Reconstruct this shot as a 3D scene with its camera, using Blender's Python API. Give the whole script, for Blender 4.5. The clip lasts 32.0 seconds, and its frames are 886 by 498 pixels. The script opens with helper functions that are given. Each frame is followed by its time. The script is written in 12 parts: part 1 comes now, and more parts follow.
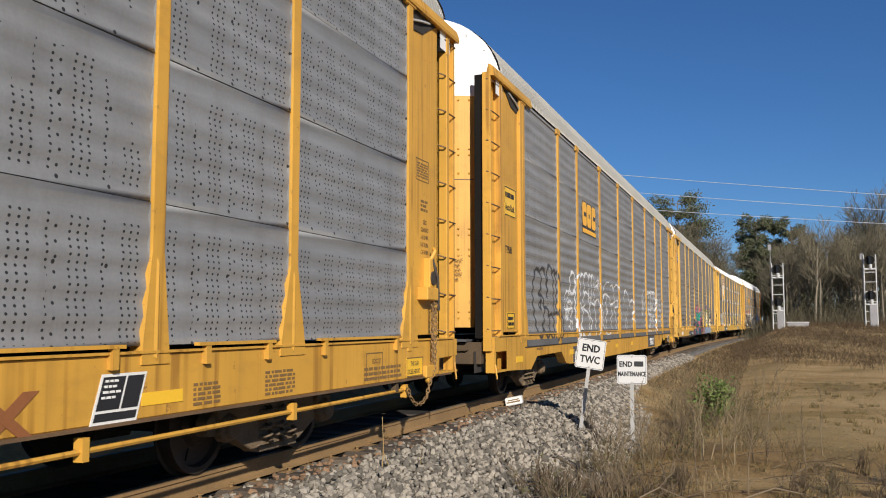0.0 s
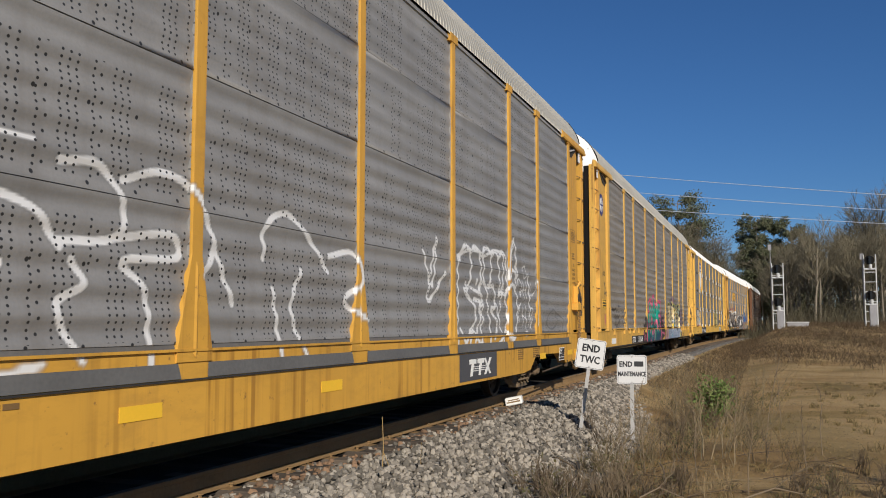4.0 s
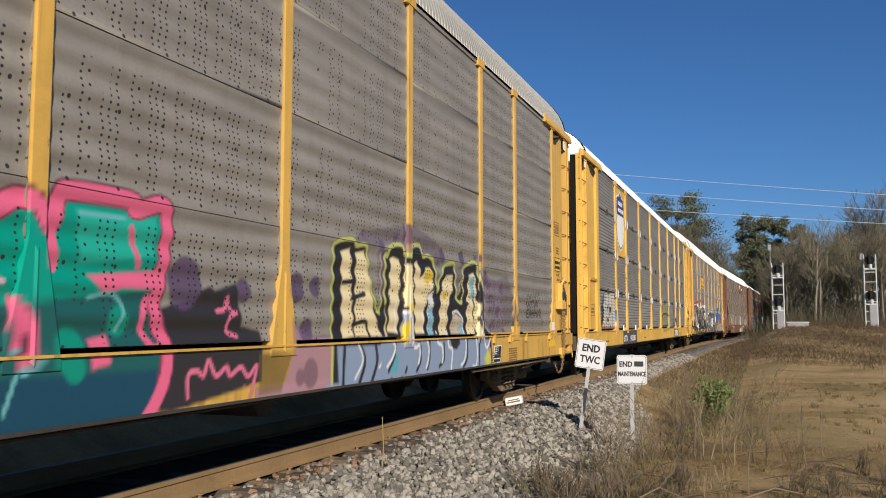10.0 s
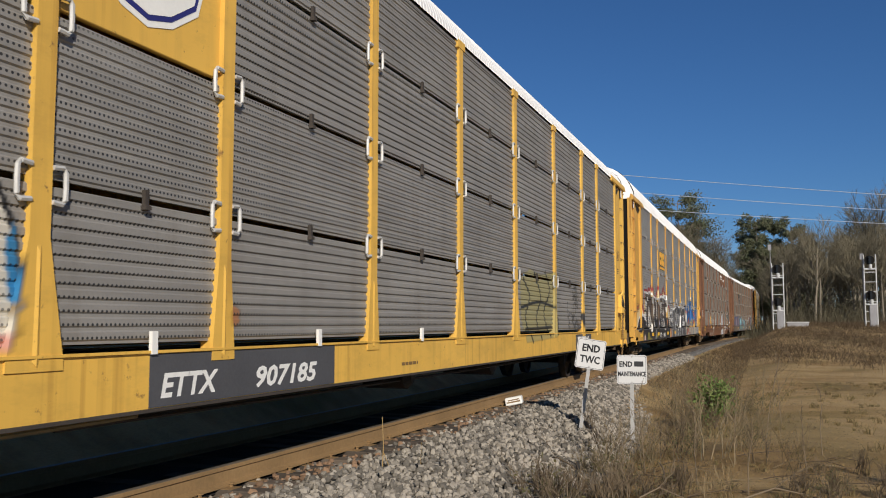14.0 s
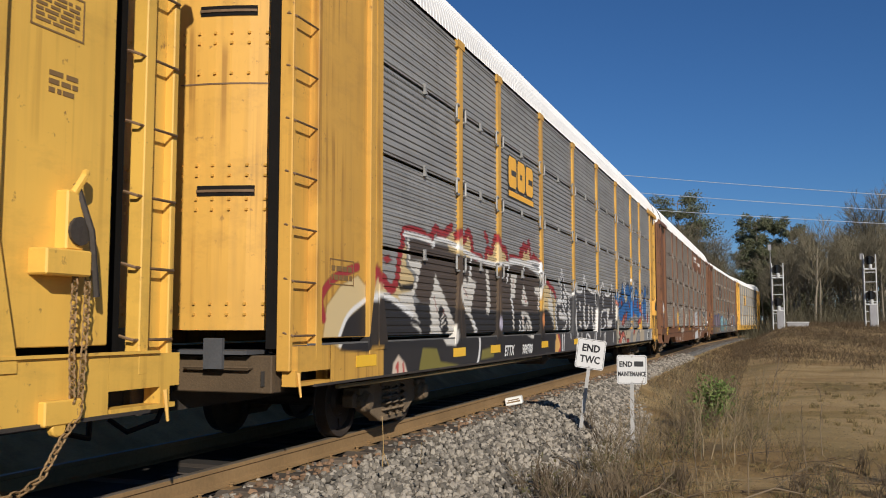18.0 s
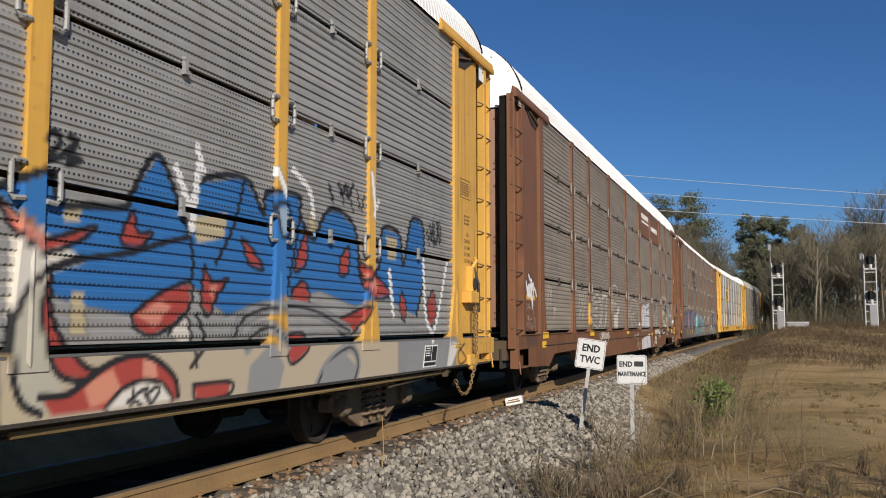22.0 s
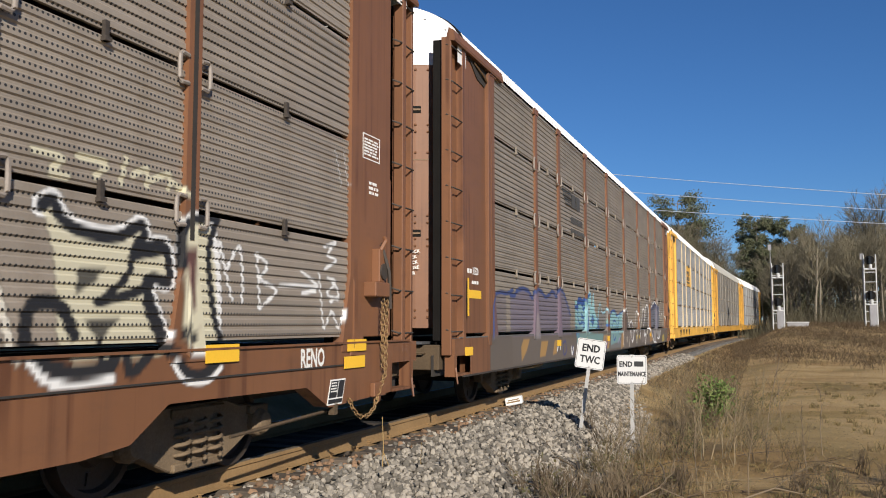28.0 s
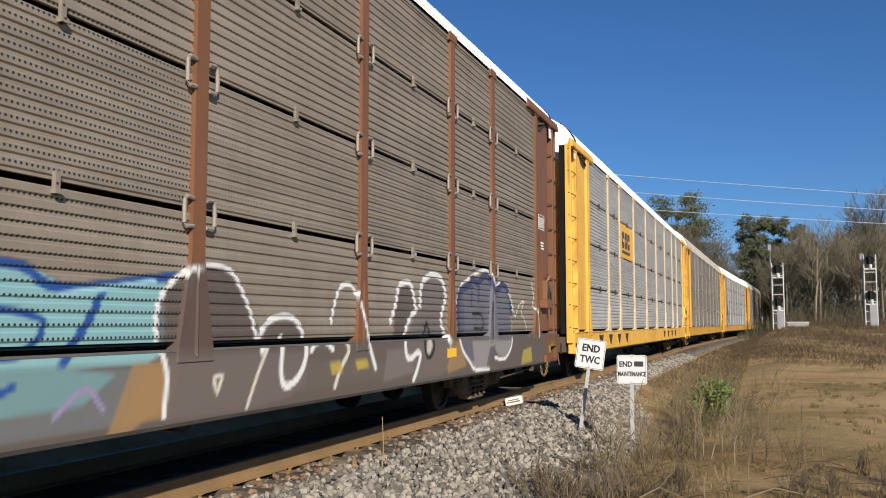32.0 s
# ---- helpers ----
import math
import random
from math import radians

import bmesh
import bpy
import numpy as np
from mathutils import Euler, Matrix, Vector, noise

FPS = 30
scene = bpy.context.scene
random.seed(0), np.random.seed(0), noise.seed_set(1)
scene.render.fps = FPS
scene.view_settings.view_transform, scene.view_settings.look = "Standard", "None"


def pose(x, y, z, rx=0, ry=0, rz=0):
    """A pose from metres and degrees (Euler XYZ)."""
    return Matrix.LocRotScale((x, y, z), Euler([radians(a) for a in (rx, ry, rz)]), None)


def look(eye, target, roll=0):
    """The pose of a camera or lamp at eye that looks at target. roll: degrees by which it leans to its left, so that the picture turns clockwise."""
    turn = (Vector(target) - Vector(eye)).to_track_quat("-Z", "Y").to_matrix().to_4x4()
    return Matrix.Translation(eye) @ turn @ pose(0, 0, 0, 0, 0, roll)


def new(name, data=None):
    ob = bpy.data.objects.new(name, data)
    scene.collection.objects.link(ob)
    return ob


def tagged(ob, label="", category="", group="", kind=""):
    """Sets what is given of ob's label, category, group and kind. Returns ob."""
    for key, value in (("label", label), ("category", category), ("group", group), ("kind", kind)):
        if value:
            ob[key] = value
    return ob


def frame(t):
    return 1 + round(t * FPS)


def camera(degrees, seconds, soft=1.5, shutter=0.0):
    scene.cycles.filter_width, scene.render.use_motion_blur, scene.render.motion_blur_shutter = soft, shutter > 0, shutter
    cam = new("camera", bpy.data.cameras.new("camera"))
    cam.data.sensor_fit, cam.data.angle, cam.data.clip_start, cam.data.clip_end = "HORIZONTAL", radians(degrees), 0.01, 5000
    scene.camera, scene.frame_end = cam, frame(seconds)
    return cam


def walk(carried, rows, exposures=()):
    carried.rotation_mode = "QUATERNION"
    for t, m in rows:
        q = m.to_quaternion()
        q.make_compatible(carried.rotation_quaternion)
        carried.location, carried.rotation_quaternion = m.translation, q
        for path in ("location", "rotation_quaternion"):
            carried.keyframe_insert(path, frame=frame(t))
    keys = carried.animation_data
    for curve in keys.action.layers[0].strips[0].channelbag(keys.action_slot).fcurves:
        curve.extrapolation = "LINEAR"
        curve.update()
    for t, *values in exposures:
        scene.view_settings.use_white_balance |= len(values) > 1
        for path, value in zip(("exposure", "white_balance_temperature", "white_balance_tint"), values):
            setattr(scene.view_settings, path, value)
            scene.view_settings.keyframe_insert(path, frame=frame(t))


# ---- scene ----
cam = camera(53.1, 32.0, soft=1.0, shutter=0.05)
EYE = (0.0, 0.0, 1.333)
_p, _w = radians(4.80), radians(20.32)
AIM = (-math.sin(_w) * math.cos(_p), math.cos(_w) * math.cos(_p), 1.333 + math.sin(_p))
LIGHT = ((0, -0.10), (2, -0.22), (3, -0.35), (6, -0.2), (9, -0.08), (12, -0.3), (13, -0.36), (14, -0.36), (17, -0.36), (19, -0.25), (20, -0.2), (22, -0.2), (23, 0.0), (24, 0.15), (25, 0.02), (28, 0.03), (30, 0.25), (32, 0.05))
walk(cam, [(0.0, look(EYE, AIM)), (32.0, look(EYE, AIM))], [(t, e + 0.40, 5190, 10) for t, e in LIGHT])

# ---- world, sun, exposure ----
SUN_EL, SUN_AZ = radians(25.0), math.atan2(0.58, -0.815)   # azimuth measured from +Y towards +X
world = bpy.data.worlds.new("world")
scene.world = world
world.use_nodes = True
_wn = world.node_tree
_sky = _wn.nodes.new("ShaderNodeTexSky")
_sky.sky_type = 'NISHITA'
_sky.sun_disc = False
_sky.sun_elevation, _sky.sun_rotation = SUN_EL, SUN_AZ
_sky.air_density, _sky.dust_density, _sky.ozone_density, _sky.altitude = 1.0, 0.0, 6.4, 200.0
_wn.nodes["Background"].inputs[1].default_value = 0.0485
_wn.links.new(_sky.outputs[0], _wn.nodes["Background"].inputs[0])
sun = new("sun", bpy.data.lights.new("sun", 'SUN'))
sun.data.energy, sun.data.angle, sun.data.color = 5.0, radians(0.5), (1.0, 0.80, 0.555)
_sd = Vector((math.sin(SUN_AZ) * math.cos(SUN_EL), math.cos(SUN_AZ) * math.cos(SUN_EL), math.sin(SUN_EL)))
sun.matrix_world = look(_sd * 60, (0, 0, 0))


# ---- mesh and part helpers ----
class Mb:
    """A small mesh builder: points and faces, turned into one mesh."""

    def __init__(self):
        self.v, self.f = [], []

    def add(self, pts, faces):
        n = len(self.v)
        self.v += [tuple(p) for p in pts]
        self.f += [tuple(i + n for i in q) for q in faces]
        return self

    def box(self, x0, x1, y0, y1, z0, z1):
        return self.add([(x0, y0, z0), (x1, y0, z0), (x1, y1, z0), (x0, y1, z0), (x0, y0, z1), (x1, y0, z1), (x1, y1, z1), (x0, y1, z1)],
                        [(0, 3, 2, 1), (4, 5, 6, 7), (0, 1, 5, 4), (1, 2, 6, 5), (2, 3, 7, 6), (3, 0, 4, 7)])

    def obox(self, c, ax, ay, az, hx, hy, hz):
        c, ax, ay, az = Vector(c), Vector(ax) * hx, Vector(ay) * hy, Vector(az) * hz
        pts = [c + sx * ax + sy * ay + sz * az for sz in (-1, 1) for sx, sy in ((-1, -1), (1, -1), (1, 1), (-1, 1))]
        return self.add(pts, [(0, 3, 2, 1), (4, 5, 6, 7), (0, 1, 5, 4), (1, 2, 6, 5), (2, 3, 7, 6), (3, 0, 4, 7)])

    def prism(self, prof, a0, a1, axis="x"):
        """prof: a closed outline of pairs, run from a0 to a1 along the axis (x: pairs are y, z; y: x, z)."""
        n = len(prof)
        put = (lambda a, p: (a, p[0], p[1])) if axis == "x" else (lambda a, p: (p[0], a, p[1]))
        pts = [put(a0, p) for p in prof] + [put(a1, p) for p in prof]
        return self.add(pts, [tuple(range(n)), tuple(range(2 * n - 1, n - 1, -1))] + [(i, i + n, (i + 1) % n + n, (i + 1) % n) for i in range(n)])

    def tube(self, pts, r, n=6, r1=None, cap=True):
        pts = [Vector(p) for p in pts]
        r1 = r if r1 is None else r1
        base = len(self.v)
        up = Vector((0, 0, 1))
        for i, p in enumerate(pts):
            d = (pts[min(i + 1, len(pts) - 1)] - pts[max(i - 1, 0)]).normalized()
            a = d.cross(up if abs(d.z) < 0.9 else Vector((1, 0, 0))).normalized()
            b = d.cross(a)
            rr = r + (r1 - r) * i / (len(pts) - 1)
            for k in range(n):
                t = 2 * math.pi * k / n
                self.v.append(tuple(p + (a * math.cos(t) + b * math.sin(t)) * rr))
        for i in range(len(pts) - 1):
            for k in range(n):
                k2 = (k + 1) % n
                self.f.append((base + i * n + k, base + i * n + k2, base + (i + 1) * n + k2, base + (i + 1) * n + k))
        if cap:
            self.f.append(tuple(base + k for k in range(n - 1, -1, -1)))
            self.f.append(tuple(base + (len(pts) - 1) * n + k for k in range(n)))
        return self

    def lathe(self, prof, c, axis="x", n=20):
        """prof: pairs of place along the axis and radius."""
        base, m = len(self.v), len(prof)
        for a, r in prof:
            for k in range(n):
                t = 2 * math.pi * k / n
                u, w = r * math.cos(t), r * math.sin(t)
                self.v.append((c[0] + a, c[1] + u, c[2] + w) if axis == "x" else (c[0] + u, c[1] + w, c[2] + a))
        for i in range(m - 1):
            for k in range(n):
                k2 = (k + 1) % n
                self.f.append((base + i * n + k, base + i * n + k2, base + (i + 1) * n + k2, base + (i + 1) * n + k))
        self.f.append(tuple(base + k for k in range(n - 1, -1, -1)))
        self.f.append(tuple(base + (m - 1) * n + k for k in range(n)))
        return self

    def mesh(self, name, bevel=0.0, smooth=False):
        me = bpy.data.meshes.new(name)
        me.from_pydata(self.v, [], self.f)
        bm = bmesh.new()
        bm.from_mesh(me)
        bmesh.ops.recalc_face_normals(bm, faces=bm.faces)
        if bevel:
            bmesh.ops.bevel(bm, geom=bm.edges[:], offset=bevel, segments=1, affect='EDGES', clamp_overlap=True)
        bm.to_mesh(me)
        bm.free()
        if smooth:
            me.polygons.foreach_set("use_smooth", [True] * len(me.polygons))
        return me


def part(name, mb, material, parent, label="", bevel=0.0, smooth=False, at=None):
    """Links a mesh (or a builder's mesh) as ONE mesh object under a thing or part; alike pieces share the mesh."""
    me = mb.mesh(name, bevel, smooth) if isinstance(mb, Mb) else mb
    if not me.materials:
        me.materials.append(material)
    ob = new(name, me)
    if me.materials[0] != material:
        ob.material_slots[0].link = 'OBJECT'
        ob.material_slots[0].material = material
    ob.parent = parent
    if at is not None:
        ob.matrix_basis = at
    if label:
        ob["label"] = label
    return ob


def thing(name, label, category, group="", kind="", at=None, mesh=None, material=None):
    ob = new(name, mesh)
    if mesh is not None and material is not None:
        mesh.materials.append(material)
    if at is not None:
        ob.matrix_basis = at
    return tagged(ob, label, category, group, kind)


# ---- materials ----
def nodes_of(name):
    m = bpy.data.materials.new(name)
    m.use_nodes = True
    return m, m.node_tree, m.node_tree.nodes["Principled BSDF"]


class Nt:
    """Short calls for building node trees."""

    def __init__(self, nt):
        self.t = nt

    def val(self, sock, v):
        if isinstance(v, bpy.types.NodeSocket):
            self.t.links.new(v, sock)
        else:
            sock.default_value = v

    def n(self, kind, **kw):
        nd = self.t.nodes.new(kind)
        for k, v in kw.items():
            if k == "operation":
                nd.operation = v
            elif k == "blend":
                nd.data_type, nd.blend_type = 'RGBA', v
            elif k == "object":
                nd.object = v
            elif k == "attr":
                nd.attribute_name = v
        return nd

    def math(self, op, a, b=0.0, clamp=False):
        nd = self.n("ShaderNodeMath", operation=op)
        nd.use_clamp = clamp
        self.val(nd.inputs[0], a)
        self.val(nd.inputs[1], b)
        return nd.outputs[0]

    def mix(self, fac, a, b, blend='MIX'):
        nd = self.n("ShaderNodeMix", blend=blend)
        self.val(nd.inputs[0], fac)
        self.val(nd.inputs[6], a)
        self.val(nd.inputs[7], b)
        return nd.outputs[2]

    def noise(self, vec, scale, detail=3.0, rough=0.55):
        nd = self.n("ShaderNodeTexNoise")
        if vec is not None:
            self.t.links.new(vec, nd.inputs["Vector"])
        nd.inputs["Scale"].default_value = scale
        nd.inputs["Detail"].default_value = detail
        nd.inputs["Roughness"].default_value = rough
        return nd.outputs[0]

    def ramp(self, fac, lo, hi, a=0.0, b=1.0):
        nd = self.n("ShaderNodeMapRange")
        self.val(nd.inputs[0], fac)
        for i, v in enumerate((lo, hi, a, b)):
            nd.inputs[i + 1].default_value = v
        return nd.outputs[0]

    def stretch(self, vec, s):
        nd = self.n("ShaderNodeVectorMath", operation='MULTIPLY')
        self.t.links.new(vec, nd.inputs[0])
        nd.inputs[1].default_value = s
        return nd.outputs[0]

    def coord(self, ob=None):
        nd = self.n("ShaderNodeTexCoord", object=ob)
        return nd.outputs["Object"]

    def rand(self):
        return self.n("ShaderNodeObjectInfo").outputs["Random"]

    def island(self):
        return self.n("ShaderNodeNewGeometry").outputs["Random Per Island"]

    def bump(self, height, strength, dist):
        nd = self.n("ShaderNodeBump")
        self.t.links.new(height, nd.inputs["Height"])
        nd.inputs["Strength"].default_value = strength
        nd.inputs["Distance"].default_value = dist
        return nd.outputs[0]


def rgb(r, g, b):
    return (r, g, b, 1.0)


def shade(c, k):
    return (c[0] * k, c[1] * k, c[2] * k, 1.0)


def plain(name, col, rough=0.7, metal=0.0, scale=6.0, var=0.25, bump=0.15, dist=0.01, rnd=0.0, isl=0.0):
    """A surface with large and fine variation of its colour, and fine relief."""
    m, t, b = nodes_of(name)
    q = Nt(t)
    co = q.coord()
    big, fine = q.noise(co, scale * 0.25, 4.0), q.noise(co, scale * 6, 4.0)
    f = q.math('ADD', q.math('MULTIPLY', big, 0.6), q.math('MULTIPLY', fine, 0.4))
    if rnd:
        f = q.math('ADD', f, q.math('MULTIPLY', q.math('SUBTRACT', q.rand(), 0.5), rnd))
    if isl:
        f = q.math('ADD', f, q.math('MULTIPLY', q.math('SUBTRACT', q.island(), 0.5), isl))
    c = q.mix(q.ramp(f, 0.25, 0.75), shade(col, 1 - var), shade(col, 1 + var))
    t.links.new(c, b.inputs["Base Color"])
    b.inputs["Roughness"].default_value = rough
    b.inputs["Metallic"].default_value = metal
    if bump:
        t.links.new(q.bump(fine, bump, dist), b.inputs["Normal"])
    return m


def car_paint(name, col, rust=(0.14, 0.07, 0.035), dirt=0.35, rough=0.55, car=None, wear=0.5):
    """Weathered enamel on steel: vertical grime runs, rust freckles, and sprayed paint from the mesh's own attribute."""
    m, t, b = nodes_of(name)
    q = Nt(t)
    co = q.coord(car)
    runs = q.noise(q.stretch(co, (5.0, 5.0, 0.35)), 1.6, 5.0, 0.6)
    big = q.noise(co, 0.7, 4.0)
    spots = q.noise(co, 9.0, 5.0, 0.65)
    c = q.mix(q.ramp(big, 0.3, 0.7), shade(col, 0.86), shade(col, 1.08))
    c = q.mix(q.math('MULTIPLY', q.ramp(runs, 0.50, 0.78), dirt), c, rgb(*[0.35 * x + 0.02 for x in col[:3]]))
    thin = q.noise(q.stretch(co, (11.0, 11.0, 0.22)), 1.0, 3.0, 0.5)
    hit = q.math('MULTIPLY', q.ramp(thin, 0.53, 0.66), q.ramp(q.noise(co, 1.1, 2.0), 0.38, 0.58))
    c = q.mix(q.math('MULTIPLY', hit, 0.9 * wear), c, rgb(0.5 * col[0] * 0.55, 0.5 * col[1] * 0.38, 0.5 * col[2] * 0.4))
    smear = q.ramp(q.noise(q.stretch(co, (1.0, 0.6, 1.6)), 2.3, 6.0, 0.72), 0.52, 0.75)
    c = q.mix(q.math('MULTIPLY', smear, 0.35), c, rgb(*[0.42 * x + 0.015 for x in col[:3]]))
    c = q.mix(q.math('MULTIPLY', q.ramp(spots, 0.64, 0.72), 0.75), c, rgb(*rust))
    c = paint_over(q, c)
    t.links.new(c, b.inputs["Base Color"])
    b.inputs["Roughness"].default_value = rough
    t.links.new(q.bump(q.noise(co, 3.0, 3.0), 0.12, 0.02), b.inputs["Normal"])
    return m


def paint_over(q, c):
    col = q.n("ShaderNodeAttribute", attr="spray").outputs["Color"]
    fac = q.n("ShaderNodeAttribute", attr="spray_cover").outputs["Fac"]
    return q.mix(fac, c, col)


def dots(q, y, z, py, pz, ry, rz):
    """1 inside small elliptic holes on a grid of py by pz metres."""
    fy = q.math('SUBTRACT', q.math('FRACT', q.math('DIVIDE', y, py)), 0.5)
    fz = q.math('SUBTRACT', q.math('FRACT', q.math('DIVIDE', z, pz)), 0.5)
    ey, ez = q.math('MULTIPLY', fy, py / ry), q.math('MULTIPLY', fz, pz / rz)
    d = q.math('ADD', q.math('MULTIPLY', ey, ey), q.math('MULTIPLY', ez, ez))
    return q.ramp(d, 0.6, 1.2, 1.0, 0.0)


def screen_steel(name, col, kind, dark=0.03, car=None):
    """Galvanised side screen, dulled, with its perforation: kind 'dash' in pairs of columns, 'row' in straight rows."""
    m, t, b = nodes_of(name)
    q = Nt(t)
    co = q.coord(car)
    sep = q.n("ShaderNodeSeparateXYZ")
    t.links.new(co, sep.inputs[0])
    y, z = sep.outputs[1], sep.outputs[2]
    runs = q.noise(q.stretch(co, (3.0, 3.0, 0.3)), 1.4, 5.0, 0.6)
    flow = q.noise(q.stretch(co, (1.0, 0.5, 3.0)), 1.5, 4.0)
    fine = q.noise(co, 40.0, 2.0)
    c = q.mix(q.ramp(flow, 0.3, 0.7), shade(col, 0.84), shade(col, 1.14))
    c = q.mix(q.math('MULTIPLY', q.ramp(runs, 0.5, 0.75), 0.4), c, shade((col[0] * 1.0, col[1] * 0.92, col[2] * 0.8), 0.62))
    c = q.mix(q.math('MULTIPLY', q.ramp(fine, 0.4, 0.7), 0.18), c, shade(col, 0.6))
    shift = q.math('MULTIPLY', q.math('SUBTRACT', q.rand(), 0.5), 0.16)
    c = q.mix(q.math('ABSOLUTE', shift), c, shade(col, 0.5))
    c = paint_over(q, c)
    if kind == "dash":
        h1 = dots(q, y, z, 0.48, 0.047, 0.012, 0.0105)
        h2 = dots(q, q.math('ADD', y, 0.07), z, 0.48, 0.047, 0.012, 0.0105)
        h3 = dots(q, q.math('ADD', y, 0.14), z, 0.48, 0.047, 0.012, 0.0105)
        h4 = dots(q, q.math('ADD', y, 0.26), z, 0.48, 0.094, 0.013, 0.012)
        h5 = dots(q, q.math('ADD', y, 0.33), z, 0.48, 0.047, 0.012, 0.0105)
        h = q.math('MAXIMUM', q.math('MAXIMUM', h1, h2), q.math('MAXIMUM', h3, q.math('MAXIMUM', h4, h5)))
        bolts = dots(q, y, q.math('ADD', z, 0.12), 0.46, 0.5225, 0.016, 0.016)
        band = q.math('FRACT', q.math('DIVIDE', q.math('SUBTRACT', z, 1.14), 1.045))
        keep = q.math('MULTIPLY', q.math('GREATER_THAN', band, 0.06), q.math('LESS_THAN', band, 0.83))
        patch = q.math('GREATER_THAN', q.noise(q.stretch(co, (1.0, 2.0, 0.25)), 2.2, 0.0), 0.36)
        h = q.math('MAXIMUM', q.math('MULTIPLY', q.math('MULTIPLY', h, keep), patch), bolts)
    else:
        h = dots(q, y, z, 0.042, 0.0855, 0.011, 0.010)
        patch = q.ramp(q.noise(q.stretch(co, (1.0, 0.4, 0.2)), 0.9, 1.0), 0.42, 0.5)
        h = q.math('MULTIPLY', h, q.math('ADD', 0.35, q.math('MULTIPLY', patch, 0.65)))
    c = q.mix(h, c, rgb(dark, dark, dark))
    t.links.new(c, b.inputs["Base Color"])
    b.inputs["Roughness"].default_value = 0.55
    b.inputs["Metallic"].default_value = 0.15
    t.links.new(q.bump(q.noise(q.stretch(co, (1, 0.5, 2.5)), 2.0, 3.0), 0.25, 0.03), b.inputs["Normal"])
    return m


M_STEEL_DARK = plain("sooty_cast_steel", (0.055, 0.045, 0.036), 0.75, 0.2, 8, 0.5, 0.4)
M_TRUCK = plain("dusty_cast_steel", (0.15, 0.108, 0.062), 0.85, 0.0, 8, 0.5, 0.4)
M_WHEEL = plain("worn_wheel_steel", (0.055, 0.042, 0.032), 0.6, 0.3, 8, 0.4, 0.2)
# rubber, also the black plates put where gaps and slots are shaded
M_BLACK = plain("black_rubber", (0.012, 0.011, 0.010), 0.7, 0.0, 8, 0.3, 0.2)
M_BLACK.node_tree.nodes["Principled BSDF"].inputs["Specular IOR Level"].default_value = 0.08
# dark primer, also used for strips that stand in for shade
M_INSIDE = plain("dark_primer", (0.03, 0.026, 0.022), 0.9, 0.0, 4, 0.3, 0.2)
M_RUNG = plain("dirty_rung_steel", (0.16, 0.10, 0.05), 0.6, 0.2, 8, 0.4, 0.2)
M_GALV = plain("pale_galvanised_steel", (0.50, 0.49, 0.46), 0.5, 0.1, 8, 0.2, 0.1)
M_WHITE = plain("chalky_white_paint", (0.80, 0.79, 0.74), 0.6, 0.0, 5, 0.1, 0.05)
M_ROOF_W = plain("white_roof_coating", (0.78, 0.77, 0.74), 0.6, 0.0, 2, 0.14, 0.05)
M_ROOF_G = plain("weathered_galvanised_roof", (0.42, 0.40, 0.34), 0.55, 0.2, 2, 0.2, 0.05)
M_INK = plain("black_stencil_paint", (0.02, 0.02, 0.022), 0.6, 0.0, 8, 0.2, 0.0)
M_INK_BROWN = plain("faded_brown_stencil", (0.20, 0.12, 0.04), 0.7, 0.0, 8, 0.2, 0.0)
M_STRIPE = plain("yellow_reflective_sheeting", (0.86, 0.52, 0.02), 0.4, 0.0, 8, 0.08, 0.0)
M_LOGO_Y = plain("golden_yellow_lettering_paint", (0.86, 0.46, 0.03), 0.5, 0.0, 8, 0.1, 0.0)
M_LOGO_B = plain("deep_blue_enamel", (0.03, 0.03, 0.16), 0.45, 0.0, 8, 0.1, 0.0)
M_RAIL = plain("rusty_rail_steel", (0.245, 0.155, 0.062), 0.8, 0.0, 5, 0.3, 0.2)
M_RAILTOP = plain("polished_rail_head", (0.20, 0.165, 0.12), 0.55, 0.4, 5, 0.2, 0.05)
M_TIE = plain("creosoted_timber", (0.085, 0.066, 0.048), 0.9, 0.0, 5, 0.5, 0.5, rnd=0.5)
M_STONE = plain("crushed_limestone", (0.225, 0.2, 0.16), 0.9, 0.0, 9, 0.52, 0.3, isl=0.75)

YEL = (0.61, 0.335, 0.037)
BRN = (0.185, 0.084, 0.036)


# ---- the track's line: straight by the camera, a faint right bend, then a left curve ----
BENDS = ((-400.0, 0.0), (48.5, -0.00097), (113.0, 0.0042))
OFF = -5.654


def track_point(s, off=OFF):
    """x, y and heading (radians, to the left) at s metres along the line, off metres to its right."""
    x, y, th = 0.0, BENDS[0][0], 0.0
    for i, (a, k) in enumerate(BENDS):
        e = min(s, BENDS[i + 1][0]) if i + 1 < len(BENDS) else s
        d = e - a
        if d <= 0:
            break
        if abs(k) < 1e-9:
            x, y = x - math.sin(th) * d, y + math.cos(th) * d
        else:
            x += (math.cos(th + k * d) - math.cos(th)) / k
            y += (math.sin(th + k * d) - math.sin(th)) / k
            th += k * d
    return x + off * math.cos(th), y + off * math.sin(th), th


_yt = [track_point(s) for s in range(-390, 520, 2)]
_ty, _tx = np.array([p[1] for p in _yt]), np.array([p[0] for p in _yt])


def smooth(a):
    a = np.clip(a, 0.0, 1.0)
    return a * a * (3 - 2 * a)


